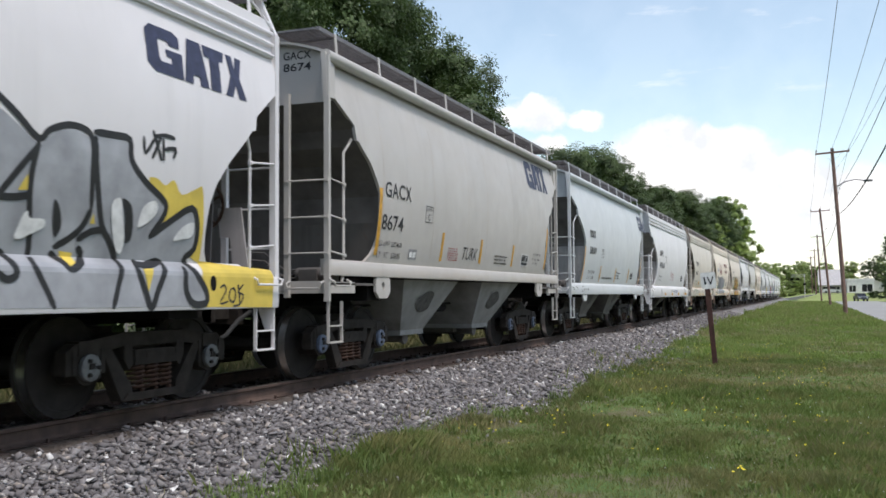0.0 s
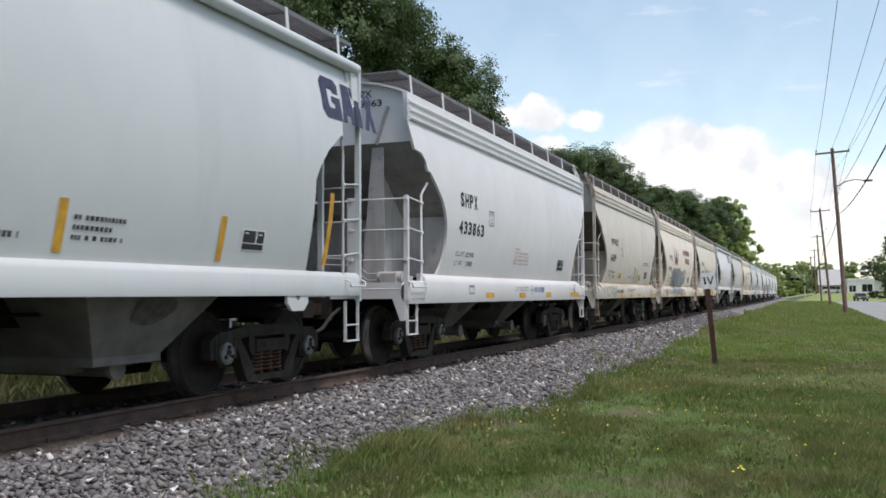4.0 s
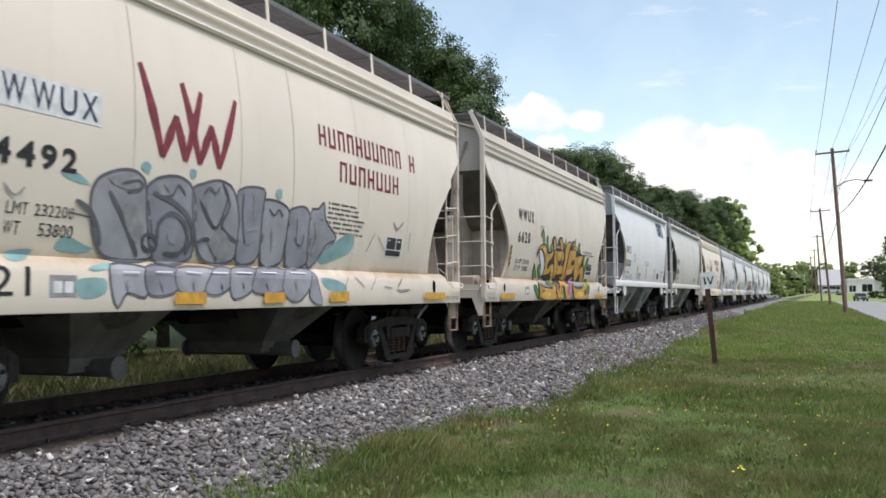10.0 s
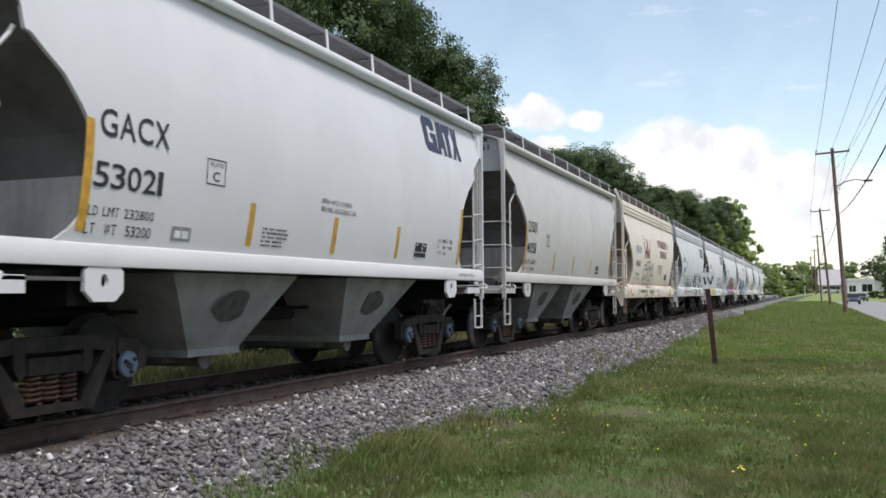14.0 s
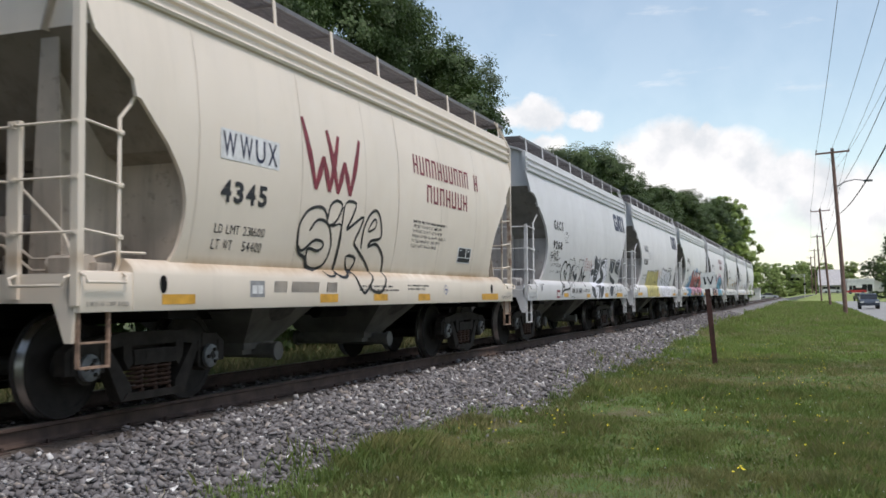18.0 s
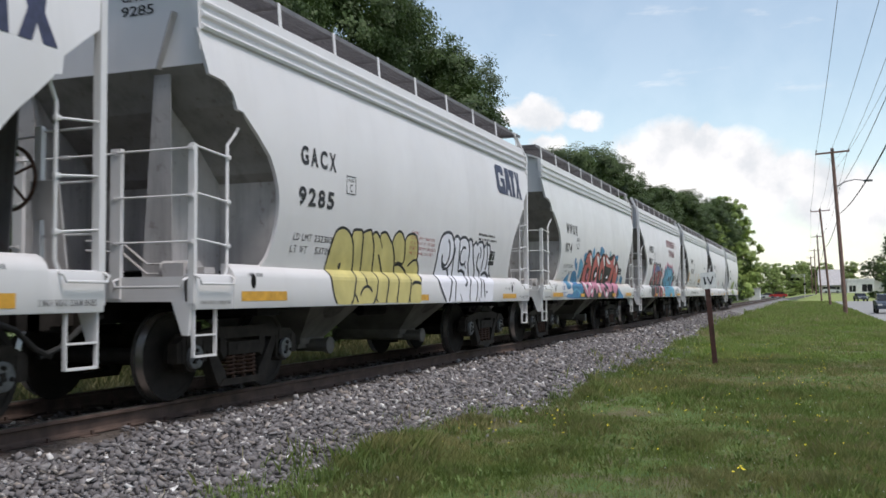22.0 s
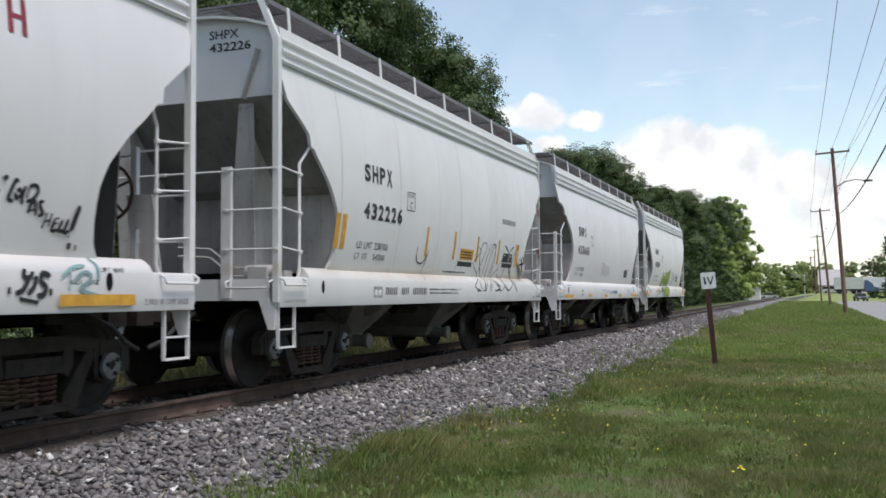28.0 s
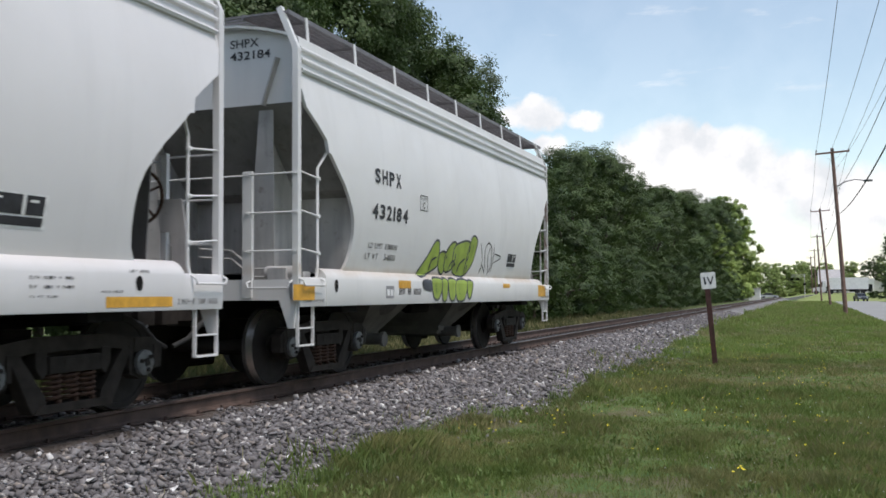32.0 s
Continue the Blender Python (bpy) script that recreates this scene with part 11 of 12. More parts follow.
p.shape([(8.18, 1.9), (8.3, 1.93), (8.42, 1.81), (8.35, 1.68)], M_WHITE, 0.0232)
p.shape([(3.95, 1.34), (4.14, 1.35), (4.26, 1.16), (4.32, 1.11), (4.13, 1.19)], M_WHITE, 0.0235)
p.shape([(4.78, 1.37), (4.94, 1.39), (4.84, 1.3), (4.72, 1.31)], M_WHITE, 0.0238)
p.shape([(4.65, 1.13), (4.86, 1.22), (4.94, 1.16), (4.73, 1.09)], M_WHITE, 0.0241)
p.shape([(5.63, 1.34), (5.81, 1.34), (6.01, 1.16), (6.16, 1.14), (5.91, 1.13)], M_WHITE, 0.0244)
p.shape([(6.62, 1.09), (6.82, 1.14), (6.9, 1.05), (6.76, 1)], M_WHITE, 0.0247)
p.line([(4.2, 1.73), (4.11, 1.5), (4.11, 1.42)], 0.05, M_PINK, 0.0250)
p.line([(5.14, 1.89), (5.09, 1.64)], 0.045, M_PINK, 0.0253)
p.done("graffiti", "red and pink graffiti letters over blue shards")
p = Paint("M")
p.word("CBC", 1.69, 1.97, 1.18, 1.28, M_COBALT, 0.0, 0.00345)
p.word("HOTBOYS", 1.59, 2.1, 1.02, 1.13, M_COBALT, 0.0, 0.0039)
p.line([(1.86, 1.45), (1.94, 1.47), (1.99, 1.42)], 0.016, M_COBALT, 0.00435)
p.line([(1.81, 1.35), (1.91, 1.37), (1.94, 1.34), (1.84, 1.32), (1.81, 1.35)], 0.015, M_COBALT, 0.0048)
p.done("graffiti_tag", "blue marker words on the sill")
p = Paint("N")
p.shape([(2.33, 1.39), (2.37, 1.63), (2.61, 1.82), (2.63, 2.06), (2.8, 2.24), (3.01, 2.28), (3.2, 2.22), (3.44, 2.28), (3.61, 2.2), (3.97, 2.24), (4.18, 2.19), (4.23, 2.32), (4.38, 2.21), (4.52, 2.28), (4.67, 2.06), (5.01, 2.09), (5.13, 1.93), (5.07, 1.62), (4.94, 1.56), (5.31, 1.37), (5.12, 0.96), (2.51, 0.98), (2.38, 1.22)], M_INK, 0.00345)
p.shape([(2.41, 1.41), (2.43, 1.61), (2.69, 1.76), (2.72, 1.66), (2.61, 1.52), (2.48, 1.34)], M_RASP, 0.0039, False)
p.shape([(2.73, 1.92), (2.82, 2.12), (2.99, 2.2), (3.14, 2.14), (3.16, 1.89), (3.12, 1.73), (2.97, 1.66), (2.86, 1.9)], M_RASP, 0.00435, False)
p.shape([(2.7, 1.92), (2.77, 2.07), (2.88, 2.11), (2.86, 1.9), (2.78, 1.7)], M_COBALT, 0.0048, False)
p.shape([(3.19, 2.11), (3.39, 2.17), (3.35, 1.94), (3.25, 1.77)], M_COBALT, 0.00525, False)
p.shape([(3.45, 2.17), (3.63, 2.16), (3.53, 1.92), (3.44, 1.78)], M_COBALT, 0.0057, False)
p.shape([(3.61, 2.09), (3.92, 2.17), (4.1, 2.07), (3.97, 1.92), (3.7, 1.97)], M_COBALT, 0.00615, False)
p.shape([(3.19, 1.51), (3.41, 1.68), (3.45, 1.43), (3.28, 1.42)], M_RASP, 0.0066, False)
p.shape([(3.45, 1.75), (3.54, 1.99), (3.66, 1.56), (3.51, 1.56)], M_RASP, 0.00705, False)
p.shape([(3.96, 1.95), (4.2, 1.9), (4.32, 1.45), (4.15, 1.45)], M_RASP, 0.0075, False)
p.shape([(4.38, 1.88), (4.61, 2.11), (4.67, 1.86), (4.51, 1.67)], M_RASP, 0.00795, False)
p.shape([(4.39, 1.63), (4.53, 1.45), (4.82, 1.45), (4.51, 1.67)], M_RASP, 0.0084, False)
p.shape([(4.49, 1.64), (4.88, 1.47), (4.68, 1.42)], M_COBALT, 0.00885, False)
p.shape([(4.21, 2.01), (4.33, 2.09), (4.43, 1.97), (4.29, 1.94)], M_COBALT, 0.0093, False)
p.shape([(4.84, 1.69), (4.97, 2.03), (5.04, 1.77), (4.94, 1.62)], M_RASP, 0.00975, False)
p.shape([(3.27, 1.32), (3.44, 1.34), (3.47, 1.07), (3.44, 1.0), (3.27, 1.07)], M_RASP, 0.0102, False)
p.shape([(4.41, 1.39), (4.59, 1.37), (4.44, 0.99), (4.2, 0.99)], M_RASP, 0.01065, False)
p.shape([(5.03, 1.4), (5.19, 1.37), (4.99, 1.0), (4.69, 0.98)], M_RASP, 0.0111, False)
p.shape([(2.98, 0.99), (3.16, 1.08), (3.19, 0.98)], M_RASP, 0.01155, False)
p.shape([(3.9, 1.07), (4.13, 1.13), (4.06, 0.98), (3.81, 0.98)], M_COBALT, 0.012, False)
p.line([(2.39, 1.39), (2.44, 1.28), (2.46, 0.98)], 0.028, M_WHITE, 0.01245)
p.line([(2.41, 1.41), (2.45, 1.63), (2.66, 1.78), (2.79, 1.68), (2.77, 1.41), (2.89, 1.28), (2.87, 1.5), (2.87, 1.65)], 0.029, M_WHITE, 0.0129)
p.line([(2.68, 1.79), (2.71, 2.01), (2.86, 2.17), (3.08, 2.2), (3.16, 2.02), (3.11, 1.76), (2.98, 1.64), (2.87, 1.84), (2.94, 1.89)], 0.028, M_WHITE, 0.01335)
p.line([(2.98, 1.64), (3.21, 1.45), (3.34, 1.29), (3.44, 1.0)], 0.03, M_WHITE, 0.0138)
p.line([(3.17, 2.1), (3.45, 2.19), (3.36, 1.87), (3.38, 1.62)], 0.031, M_WHITE, 0.01425)
p.line([(3.58, 2.09), (3.69, 1.5), (3.95, 1.3), (3.87, 0.97)], 0.032, M_WHITE, 0.0147)
p.line([(3.58, 2.09), (3.85, 2.16), (4.14, 2.04), (4.34, 1.49), (4.36, 1.31), (4.2, 0.99)], 0.032, M_WHITE, 0.01515)
p.line([(3.91, 1.47), (3.85, 1.74), (3.92, 1.85), (3.99, 1.61), (3.99, 1.44)], 0.033, M_WHITE, 0.0156)
p.line([(4.14, 2.04), (4.25, 2.15), (4.43, 1.95), (4.54, 2.11), (4.69, 1.79), (4.55, 1.57), (5.1, 1.36), (4.95, 0.98)], 0.034, M_WHITE, 0.01605)
p.line([(4.79, 1.83), (4.93, 2.05), (5.06, 1.81), (4.88, 1.57)], 0.035, M_WHITE, 0.0165)
p.line([(5.19, 1.37), (5.11, 0.98)], 0.036, M_WHITE, 0.01695)
p.done("graffiti", "dark red, black and blue graffiti with white rims")
p = Paint("N")
p.word("2016", 1.91, 2.27, 1.1, 1.25, M_INK, 0.0, 0.00345)
p.line([(1.75, 1.11), (1.78, 1.1)], 0.02, M_INK, 0.0039)
p.line([(1.84, 1.11), (1.86, 1.1)], 0.02, M_INK, 0.00435)
p.line([(1.93, 1.11), (1.99, 1.1)], 0.02, M_INK, 0.0048)
p.done("graffiti_tag", "black scrawled numerals on the sill")
p = Paint("N")
p.shape([(5.41, 1.61), (5.62, 1.77), (5.67, 2.05), (5.91, 2.23), (6.12, 2.12), (6.34, 2.38), (6.6, 2.26), (6.79, 2.33), (7.09, 2.2), (7.28, 2.3), (7.62, 2.21), (7.87, 2.33), (8.12, 2.08), (8.51, 2.07), (8.44, 1.87), (7.92, 1.94), (7.09, 2.0), (6.53, 2.05), (5.95, 1.96), (5.75, 1.66)], M_PINK, 0.00345)
p.shape([(5.56, 1.32), (5.84, 1.36), (5.81, 1.1), (5.6, 1.24)], M_PINK, 0.0039)
p.shape([(8.35, 1.5), (8.53, 1.6), (8.71, 1.44), (8.48, 1.36)], M_PINK, 0.00435)
p.shape([(5.4, 1.58), (5.47, 1.73), (5.66, 1.69), (5.72, 2.03), (5.97, 2.15), (6.13, 2.02), (6.34, 2.26), (6.63, 2.16), (6.8, 2.23), (7.14, 2.09), (7.3, 2.2), (7.64, 2.1), (7.87, 2.23), (8.14, 1.97), (8.47, 2.01), (8.43, 1.71), (8.34, 1.4), (8.65, 1.33), (8.84, 0.95), (5.91, 0.98), (5.85, 1.24), (5.78, 1.35), (5.52, 1.43)], M_INK, 0.0048, False)
p.shape([(5.45, 1.59), (5.51, 1.69), (5.69, 1.63), (5.75, 1.99), (5.95, 2.09), (5.97, 1.79), (6.04, 1.39), (5.87, 1.42), (5.77, 1.61), (5.59, 1.56), (5.57, 1.47)], M_AQUA, 0.00525)
p.shape([(6.17, 1.93), (6.33, 2.19), (6.55, 2.1), (6.52, 1.83), (6.47, 1.41), (6.2, 1.4), (6.08, 1.63)], M_AQUA, 0.0057)
p.shape([(6.65, 1.97), (6.78, 2.2), (7.14, 2.04), (7.22, 1.82), (7.03, 1.77), (6.85, 1.61), (7.13, 1.62), (7.26, 1.43), (6.76, 1.35), (6.61, 1.53)], M_AQUA, 0.00615)
p.shape([(7.24, 2.02), (7.34, 2.14), (7.67, 2.06), (7.75, 1.86), (7.44, 1.7), (7.61, 1.64), (7.64, 1.41), (7.33, 1.36), (7.23, 1.69)], M_AQUA, 0.0066)
p.shape([(7.77, 2.03), (7.91, 2.16), (8.06, 1.95), (8.02, 1.73), (8.38, 1.95), (8.21, 1.67), (8.24, 1.42), (7.88, 1.38)], M_AQUA, 0.00705)
p.shape([(5.93, 1.34), (6.46, 1.36), (6.69, 1.25), (6.65, 0.98), (5.99, 1.0)], M_AQUA, 0.0075)
p.shape([(6.81, 1.29), (7.23, 1.36), (7.26, 0.98), (6.74, 0.98)], M_AQUA, 0.00795)
p.shape([(7.31, 1.33), (7.88, 1.38), (7.73, 0.99), (7.35, 1.09)], M_AQUA, 0.0084)
p.shape([(7.91, 1.35), (8.55, 1.35), (8.73, 0.98), (7.89, 0.97)], M_AQUA, 0.00885)
p.line([(6.2, 1.4), (6.31, 1.25), (6.48, 1.37)], 0.025, M_INK, 0.0093)
p.line([(8.24, 1.17), (8.5, 1.21), (8.39, 1.08)], 0.03, M_INK, 0.00975)
p.line([(6.94, 1.34), (7.01, 1.29), (7.16, 1.35)], 0.027, M_INK, 0.0102)
p.line([(7.29, 1.26), (7.31, 1.13)], 0.029, M_INK, 0.01065)
p.line([(7.8, 1.27), (7.81, 1.06)], 0.029, M_INK, 0.0111)
p.done("graffiti", "bright blue graffiti letters with black rims and pink haze")
p = Paint("N")
p.line([(9.08, 1.91), (9.05, 1.92), (9.02, 1.85), (9, 1.78), (9.05, 1.77)], 0.034, M_INK, 0.0037)
p.line([(9.07, 1.84), (9.1, 1.86), (9.11, 1.82), (9.07, 1.79), (9.06, 1.83)], 0.03, M_INK, 0.0040)
p.line([(9.15, 1.89), (9.13, 1.82), (9.13, 1.75)], 0.032, M_INK, 0.0043)
p.line([(9.19, 1.9), (9.17, 1.8)], 0.032, M_INK, 0.0046)
p.line([(9.18, 1.89), (9.25, 1.9), (9.27, 1.85), (9.22, 1.79), (9.17, 1.78)], 0.032, M_INK, 0.0049)
p.line([(9.2, 1.69), (9.22, 1.76), (9.25, 1.8), (9.28, 1.68)], 0.03, M_INK, 0.0052)
p.line([(9.22, 1.71), (9.27, 1.73)], 0.026, M_INK, 0.0055)
p.line([(9.34, 1.79), (9.3, 1.78), (9.32, 1.74), (9.35, 1.7), (9.3, 1.68)], 0.03, M_INK, 0.0058)
p.line([(9.39, 1.71), (9.36, 1.59)], 0.03, M_INK, 0.0061)
p.line([(9.44, 1.71), (9.42, 1.61)], 0.03, M_INK, 0.0064)
p.line([(9.38, 1.64), (9.43, 1.66)], 0.026, M_INK, 0.0067)
p.line([(9.48, 1.67), (9.46, 1.58), (9.52, 1.59)], 0.03, M_INK, 0.0070)
p.line([(9.48, 1.63), (9.51, 1.64)], 0.026, M_INK, 0.0073)
p.line([(9.48, 1.67), (9.52, 1.68)], 0.026, M_INK, 0.0076)
p.line([(9.56, 1.67), (9.53, 1.58), (9.59, 1.59)], 0.03, M_INK, 0.0079)
p.line([(9.62, 1.68), (9.59, 1.57), (9.65, 1.59)], 0.03, M_INK, 0.0082)
p.line([(9.72, 1.79), (9.69, 1.69), (9.66, 1.59)], 0.05, M_INK, 0.0085)
p.line([(9.64, 1.55), (9.65, 1.54)], 0.04, M_INK, 0.0088)
p.line([(9.65, 1.47), (9.69, 1.47)], 0.09, M_INK, 0.0091)
p.line([(9.73, 1.46), (9.75, 1.46)], 0.08, M_INK, 0.0094)
p.line([(8.94, 1.94), (8.96, 1.91)], 0.09, M_INK, 0.0097)
p.line([(9.16, 1.28), (9.15, 1.23), (9.2, 1.21), (9.24, 1.26)], 0.042, M_INK, 0.0100)
p.line([(9.2, 1.21), (9.14, 1.12), (9.07, 1.1)], 0.042, M_INK, 0.0103)
p.line([(9.27, 1.23), (9.25, 1.15), (9.19, 1.09)], 0.042, M_INK, 0.0106)
p.line([(9.41, 1.23), (9.33, 1.25), (9.32, 1.19), (9.37, 1.14), (9.33, 1.08), (9.28, 1.09)], 0.045, M_INK, 0.0109)
p.line([(9.11, 1.06), (9.29, 1.03)], 0.05, M_INK, 0.0112)
p.line([(9, 1.12), (9.03, 1.12)], 0.09, M_INK, 0.0115)
p.line([(9.4, 1.11), (9.43, 1.11)], 0.09, M_INK, 0.0118)
p.line([(9.52, 1.22), (9.64, 1.3), (9.79, 1.32)], 0.028, M_TEAL, 0.0121)
p.line([(9.62, 1.28), (9.61, 1.12)], 0.028, M_TEAL, 0.0124)
p.line([(9.65, 1.18), (9.74, 1.26), (9.83, 1.26), (9.84, 1.2), (9.72, 1.14), (9.83, 1.1), (10.02, 1.07)], 0.028, M_TEAL, 0.0127)
p.line([(9.89, 1.39), (9.93, 1.33), (9.93, 1.19)], 0.028, M_TEAL, 0.0130)
p.done("graffiti_tag", "black scrawled words and a teal monogram")
p = Paint("Q")
p.shape([(3.59, 1.37), (3.9, 1.65), (4.15, 1.89), (4.31, 1.91), (4.37, 1.8), (4.4, 1.55), (4.23, 1.46), (3.87, 1.37)], M_LIME, 0.0037)
p.line([(3.59, 1.37), (3.9, 1.65), (4.15, 1.89), (4.31, 1.91), (4.37, 1.8), (4.4, 1.55), (4.23, 1.46), (3.87, 1.37), (3.59, 1.37)], 0.034, M_SOOT, 0.0040)
p.shape([(4.42, 1.52), (4.39, 1.71), (4.59, 1.76), (4.73, 1.68), (4.7, 1.45), (4.59, 1.4)], M_LIME, 0.0043)
p.line([(4.42, 1.52), (4.39, 1.71), (4.59, 1.76), (4.73, 1.68), (4.7, 1.45), (4.59, 1.4), (4.42, 1.52)], 0.034, M_SOOT, 0.0046)
p.shape([(4.73, 1.45), (4.66, 1.72), (4.89, 1.91), (5.1, 1.91), (5.12, 1.74), (5.06, 1.5)], M_LIME, 0.0049)
p.line([(4.73, 1.45), (4.66, 1.72), (4.89, 1.91), (5.1, 1.91), (5.12, 1.74), (5.06, 1.5), (4.73, 1.45)], 0.034, M_SOOT, 0.0052)
p.shape([(5.11, 1.43), (5.01, 1.81), (5.2, 1.92), (5.63, 1.98), (5.77, 1.91), (5.72, 1.65), (5.7, 1.4)], M_LIME, 0.0055)
p.line([(5.11, 1.43), (5.01, 1.81), (5.2, 1.92), (5.63, 1.98), (5.77, 1.91), (5.72, 1.65), (5.7, 1.4), (5.11, 1.43)], 0.034, M_SOOT, 0.0058)
p.shape([(5.69, 1.41), (5.68, 1.71), (5.79, 2.01), (5.94, 2.08), (6.11, 2.02), (6.1, 1.88), (5.98, 1.6)], M_LIME, 0.0061)
p.line([(5.69, 1.41), (5.68, 1.71), (5.79, 2.01), (5.94, 2.08), (6.11, 2.02), (6.1, 1.88), (5.98, 1.6), (5.69, 1.41)], 0.034, M_SOOT, 0.0064)
p.shape([(4.06, 1.32), (4.52, 1.32), (4.46, 1.15), (4.29, 1), (4.1, 1.05)], M_LIME, 0.0067)
p.line([(4.06, 1.32), (4.52, 1.32), (4.46, 1.15), (4.29, 1), (4.1, 1.05), (4.06, 1.32)], 0.034, M_SOOT, 0.0070)
p.shape([(4.49, 1.31), (4.72, 1.31), (4.66, 1), (4.48, 1)], M_LIME, 0.0073)
p.line([(4.49, 1.31), (4.72, 1.31), (4.66, 1), (4.48, 1), (4.49, 1.31)], 0.034, M_SOOT, 0.0076)
p.shape([(4.75, 1.31), (5.12, 1.31), (5.02, 1), (4.81, 1.01)], M_LIME, 0.0079)
p.line([(4.75, 1.31), (5.12, 1.31), (5.02, 1), (4.81, 1.01), (4.75, 1.31)], 0.034, M_SOOT, 0.0082)
p.shape([(5.11, 1.3), (5.67, 1.31), (5.54, 1.04), (5.39, 0.97), (5.12, 1)], M_LIME, 0.0085)
p.line([(5.11, 1.3), (5.67, 1.31), (5.54, 1.04), (5.39, 0.97), (5.12, 1), (5.11, 1.3)], 0.034, M_SOOT, 0.0088)
p.shape([(5.65, 1.3), (5.93, 1.29), (5.82, 1.04), (5.68, 1.03)], M_LIME, 0.0091)
p.line([(5.65, 1.3), (5.93, 1.29), (5.82, 1.04), (5.68, 1.03), (5.65, 1.3)], 0.034, M_SOOT, 0.0094)
p.shape([(3.66, 1.29), (4, 1.3), (4.03, 1.14), (3.71, 1.16)], M_SOOT, 0.0097)
p.line([(4.05, 1.46), (4.09, 1.6), (4.29, 1.66)], 0.03, M_SOOT, 0.0100)
p.line([(4.85, 1.46), (5.01, 1.63), (5.17, 1.54)], 0.03, M_SOOT, 0.0103)
p.line([(5.29, 1.43), (5.36, 1.58), (5.58, 1.68)], 0.035, M_SOOT, 0.0106)
p.line([(4.17, 1.25), (4.22, 1.09)], 0.03, M_GREEN, 0.0109)
p.line([(5.24, 1.23), (5.26, 1.07)], 0.03, M_GREEN, 0.0112)
p.line([(5.93, 1.95), (5.86, 1.71)], 0.03, M_GREEN, 0.0115)
p.done("graffiti", "lime green leaf-shaped graffiti with dark rims")
p = Paint("Q")
p.line([(6.31, 1.98), (6.5, 1.69), (6.48, 1.47)], 0.022, M_INK, 0.0037)
p.line([(6.73, 1.52), (6.58, 1.85), (6.74, 2), (6.94, 1.91), (7.03, 1.61), (6.89, 1.43)], 0.022, M_INK, 0.0040)
p.line([(6.92, 1.48), (6.77, 1.78), (6.88, 1.91)], 0.022, M_INK, 0.0043)
p.line([(7.08, 1.98), (7.1, 1.71), (7.05, 1.48)], 0.022, M_INK, 0.0046)
p.line([(7.15, 1.82), (7.55, 1.77), (7.14, 1.65)], 0.022, M_INK, 0.0049)
p.line([(6.43, 1.45), (6.52, 1.59), (6.74, 1.46)], 0.022, M_INK, 0.0052)
p.done("graffiti_tag", "black scribbled tag")


# ---- beyond the verge: crossing street, buildings, vehicles ----
M_SIDING = simple("pale_siding", (0.58, 0.55, 0.52), 0.8, 0, 3, 0.15, 0.1)
M_SHINGLE = simple("grey_shingle", (0.46, 0.44, 0.44), 0.9, 0, 2, 0.2, 0.2)
M_STUCCO = simple("white_stucco", (0.70, 0.69, 0.67), 0.85, 0, 2, 0.12, 0.1)
M_DARKGLASS = simple("dark_window", (0.02, 0.022, 0.025), 0.12, 0, 3, 0.2, 0.0)
M_TYRE = simple("tyre_rubber", (0.02, 0.02, 0.02), 0.85, 0, 9, 0.2, 0.0)
M_LAMP = simple("headlamp_lens", (0.65, 0.65, 0.62), 0.15, 0, 9, 0.1, 0.0)
STREET_Y, STREET_Z = 250.0, 0.75


def building(x0, x1, y0, y1, z0, h, roof_h, wall, roof_mat, label, openings, gable=True, across=False):
    """Walls with real openings on the near face, and a roof."""
    ob = empty("house" if gable else "shop", pose((x0 + x1) / 2, (y0 + y1) / 2, z0), label, "building")
    w, d = (x1 - x0) / 2, (y1 - y0) / 2
    g = Geo()
    cuts = sorted(openings)
    x = -w
    for a, b, c, e in cuts:                              # left, right, sill, head of each opening
        g.box(x, a, -d, -d + 0.25, 0, h)
        g.box(a, b, -d, -d + 0.25, 0, c)
        g.box(a, b, -d, -d + 0.25, e, h)
        x = b
    g.box(x, w, -d, -d + 0.25, 0, h)
    g.box(-w, -w + 0.25, -d + 0.25, d, 0, h).box(w - 0.25, w, -d + 0.25, d, 0, h).box(-w + 0.25, w - 0.25, d - 0.25, d, 0, h)
    if across:
        for s in (-1, 1):
            g.prism([(-d, h), (d, h), (0, h + roof_h)], "x", s * w, s * (w - 0.25))
    elif gable:
        g.prism([(-w, h), (w, h), (0, h + roof_h)], "y", -d, -d + 0.25)
    part("wall", g, wall, ob)
    for a, b, c, e in cuts:
        win = part("window", Geo().box(a, b, -d + 0.12, -d + 0.15, c, e), M_DARKGLASS, ob, "dark window in a pale frame")
        part("window_frame", Geo().box(a, b, -d + 0.06, -d + 0.12, c, c + 0.07).box(a, b, -d + 0.06, -d + 0.12, e - 0.07, e).box((a + b) / 2 - 0.04, (a + b) / 2 + 0.04, -d + 0.06, -d + 0.12, c + 0.07, e - 0.07), wall, win)
    g = Geo()
    if across:
        for s in (-1, 1):
            g.prism([(s * (d + 0.5), h - 0.2), (s * (d + 0.5), h - 0.05), (0, h + roof_h + 0.15), (0, h + roof_h)], "x", -w - 0.3, w + 0.3)
    elif gable:
        for s in (-1, 1):
            g.prism([(s * (w + 0.4), h - 0.2), (s * (w + 0.4), h - 0.05), (0, h + roof_h + 0.15), (0, h + roof_h)], "y", -d - 0.3, d + 0.3)
    else:
        g.box(-w - 0.15, w + 0.15, -d - 0.15, d + 0.15, h, h + roof_h)
    part("roof", g, roof_mat, ob)
    return ob


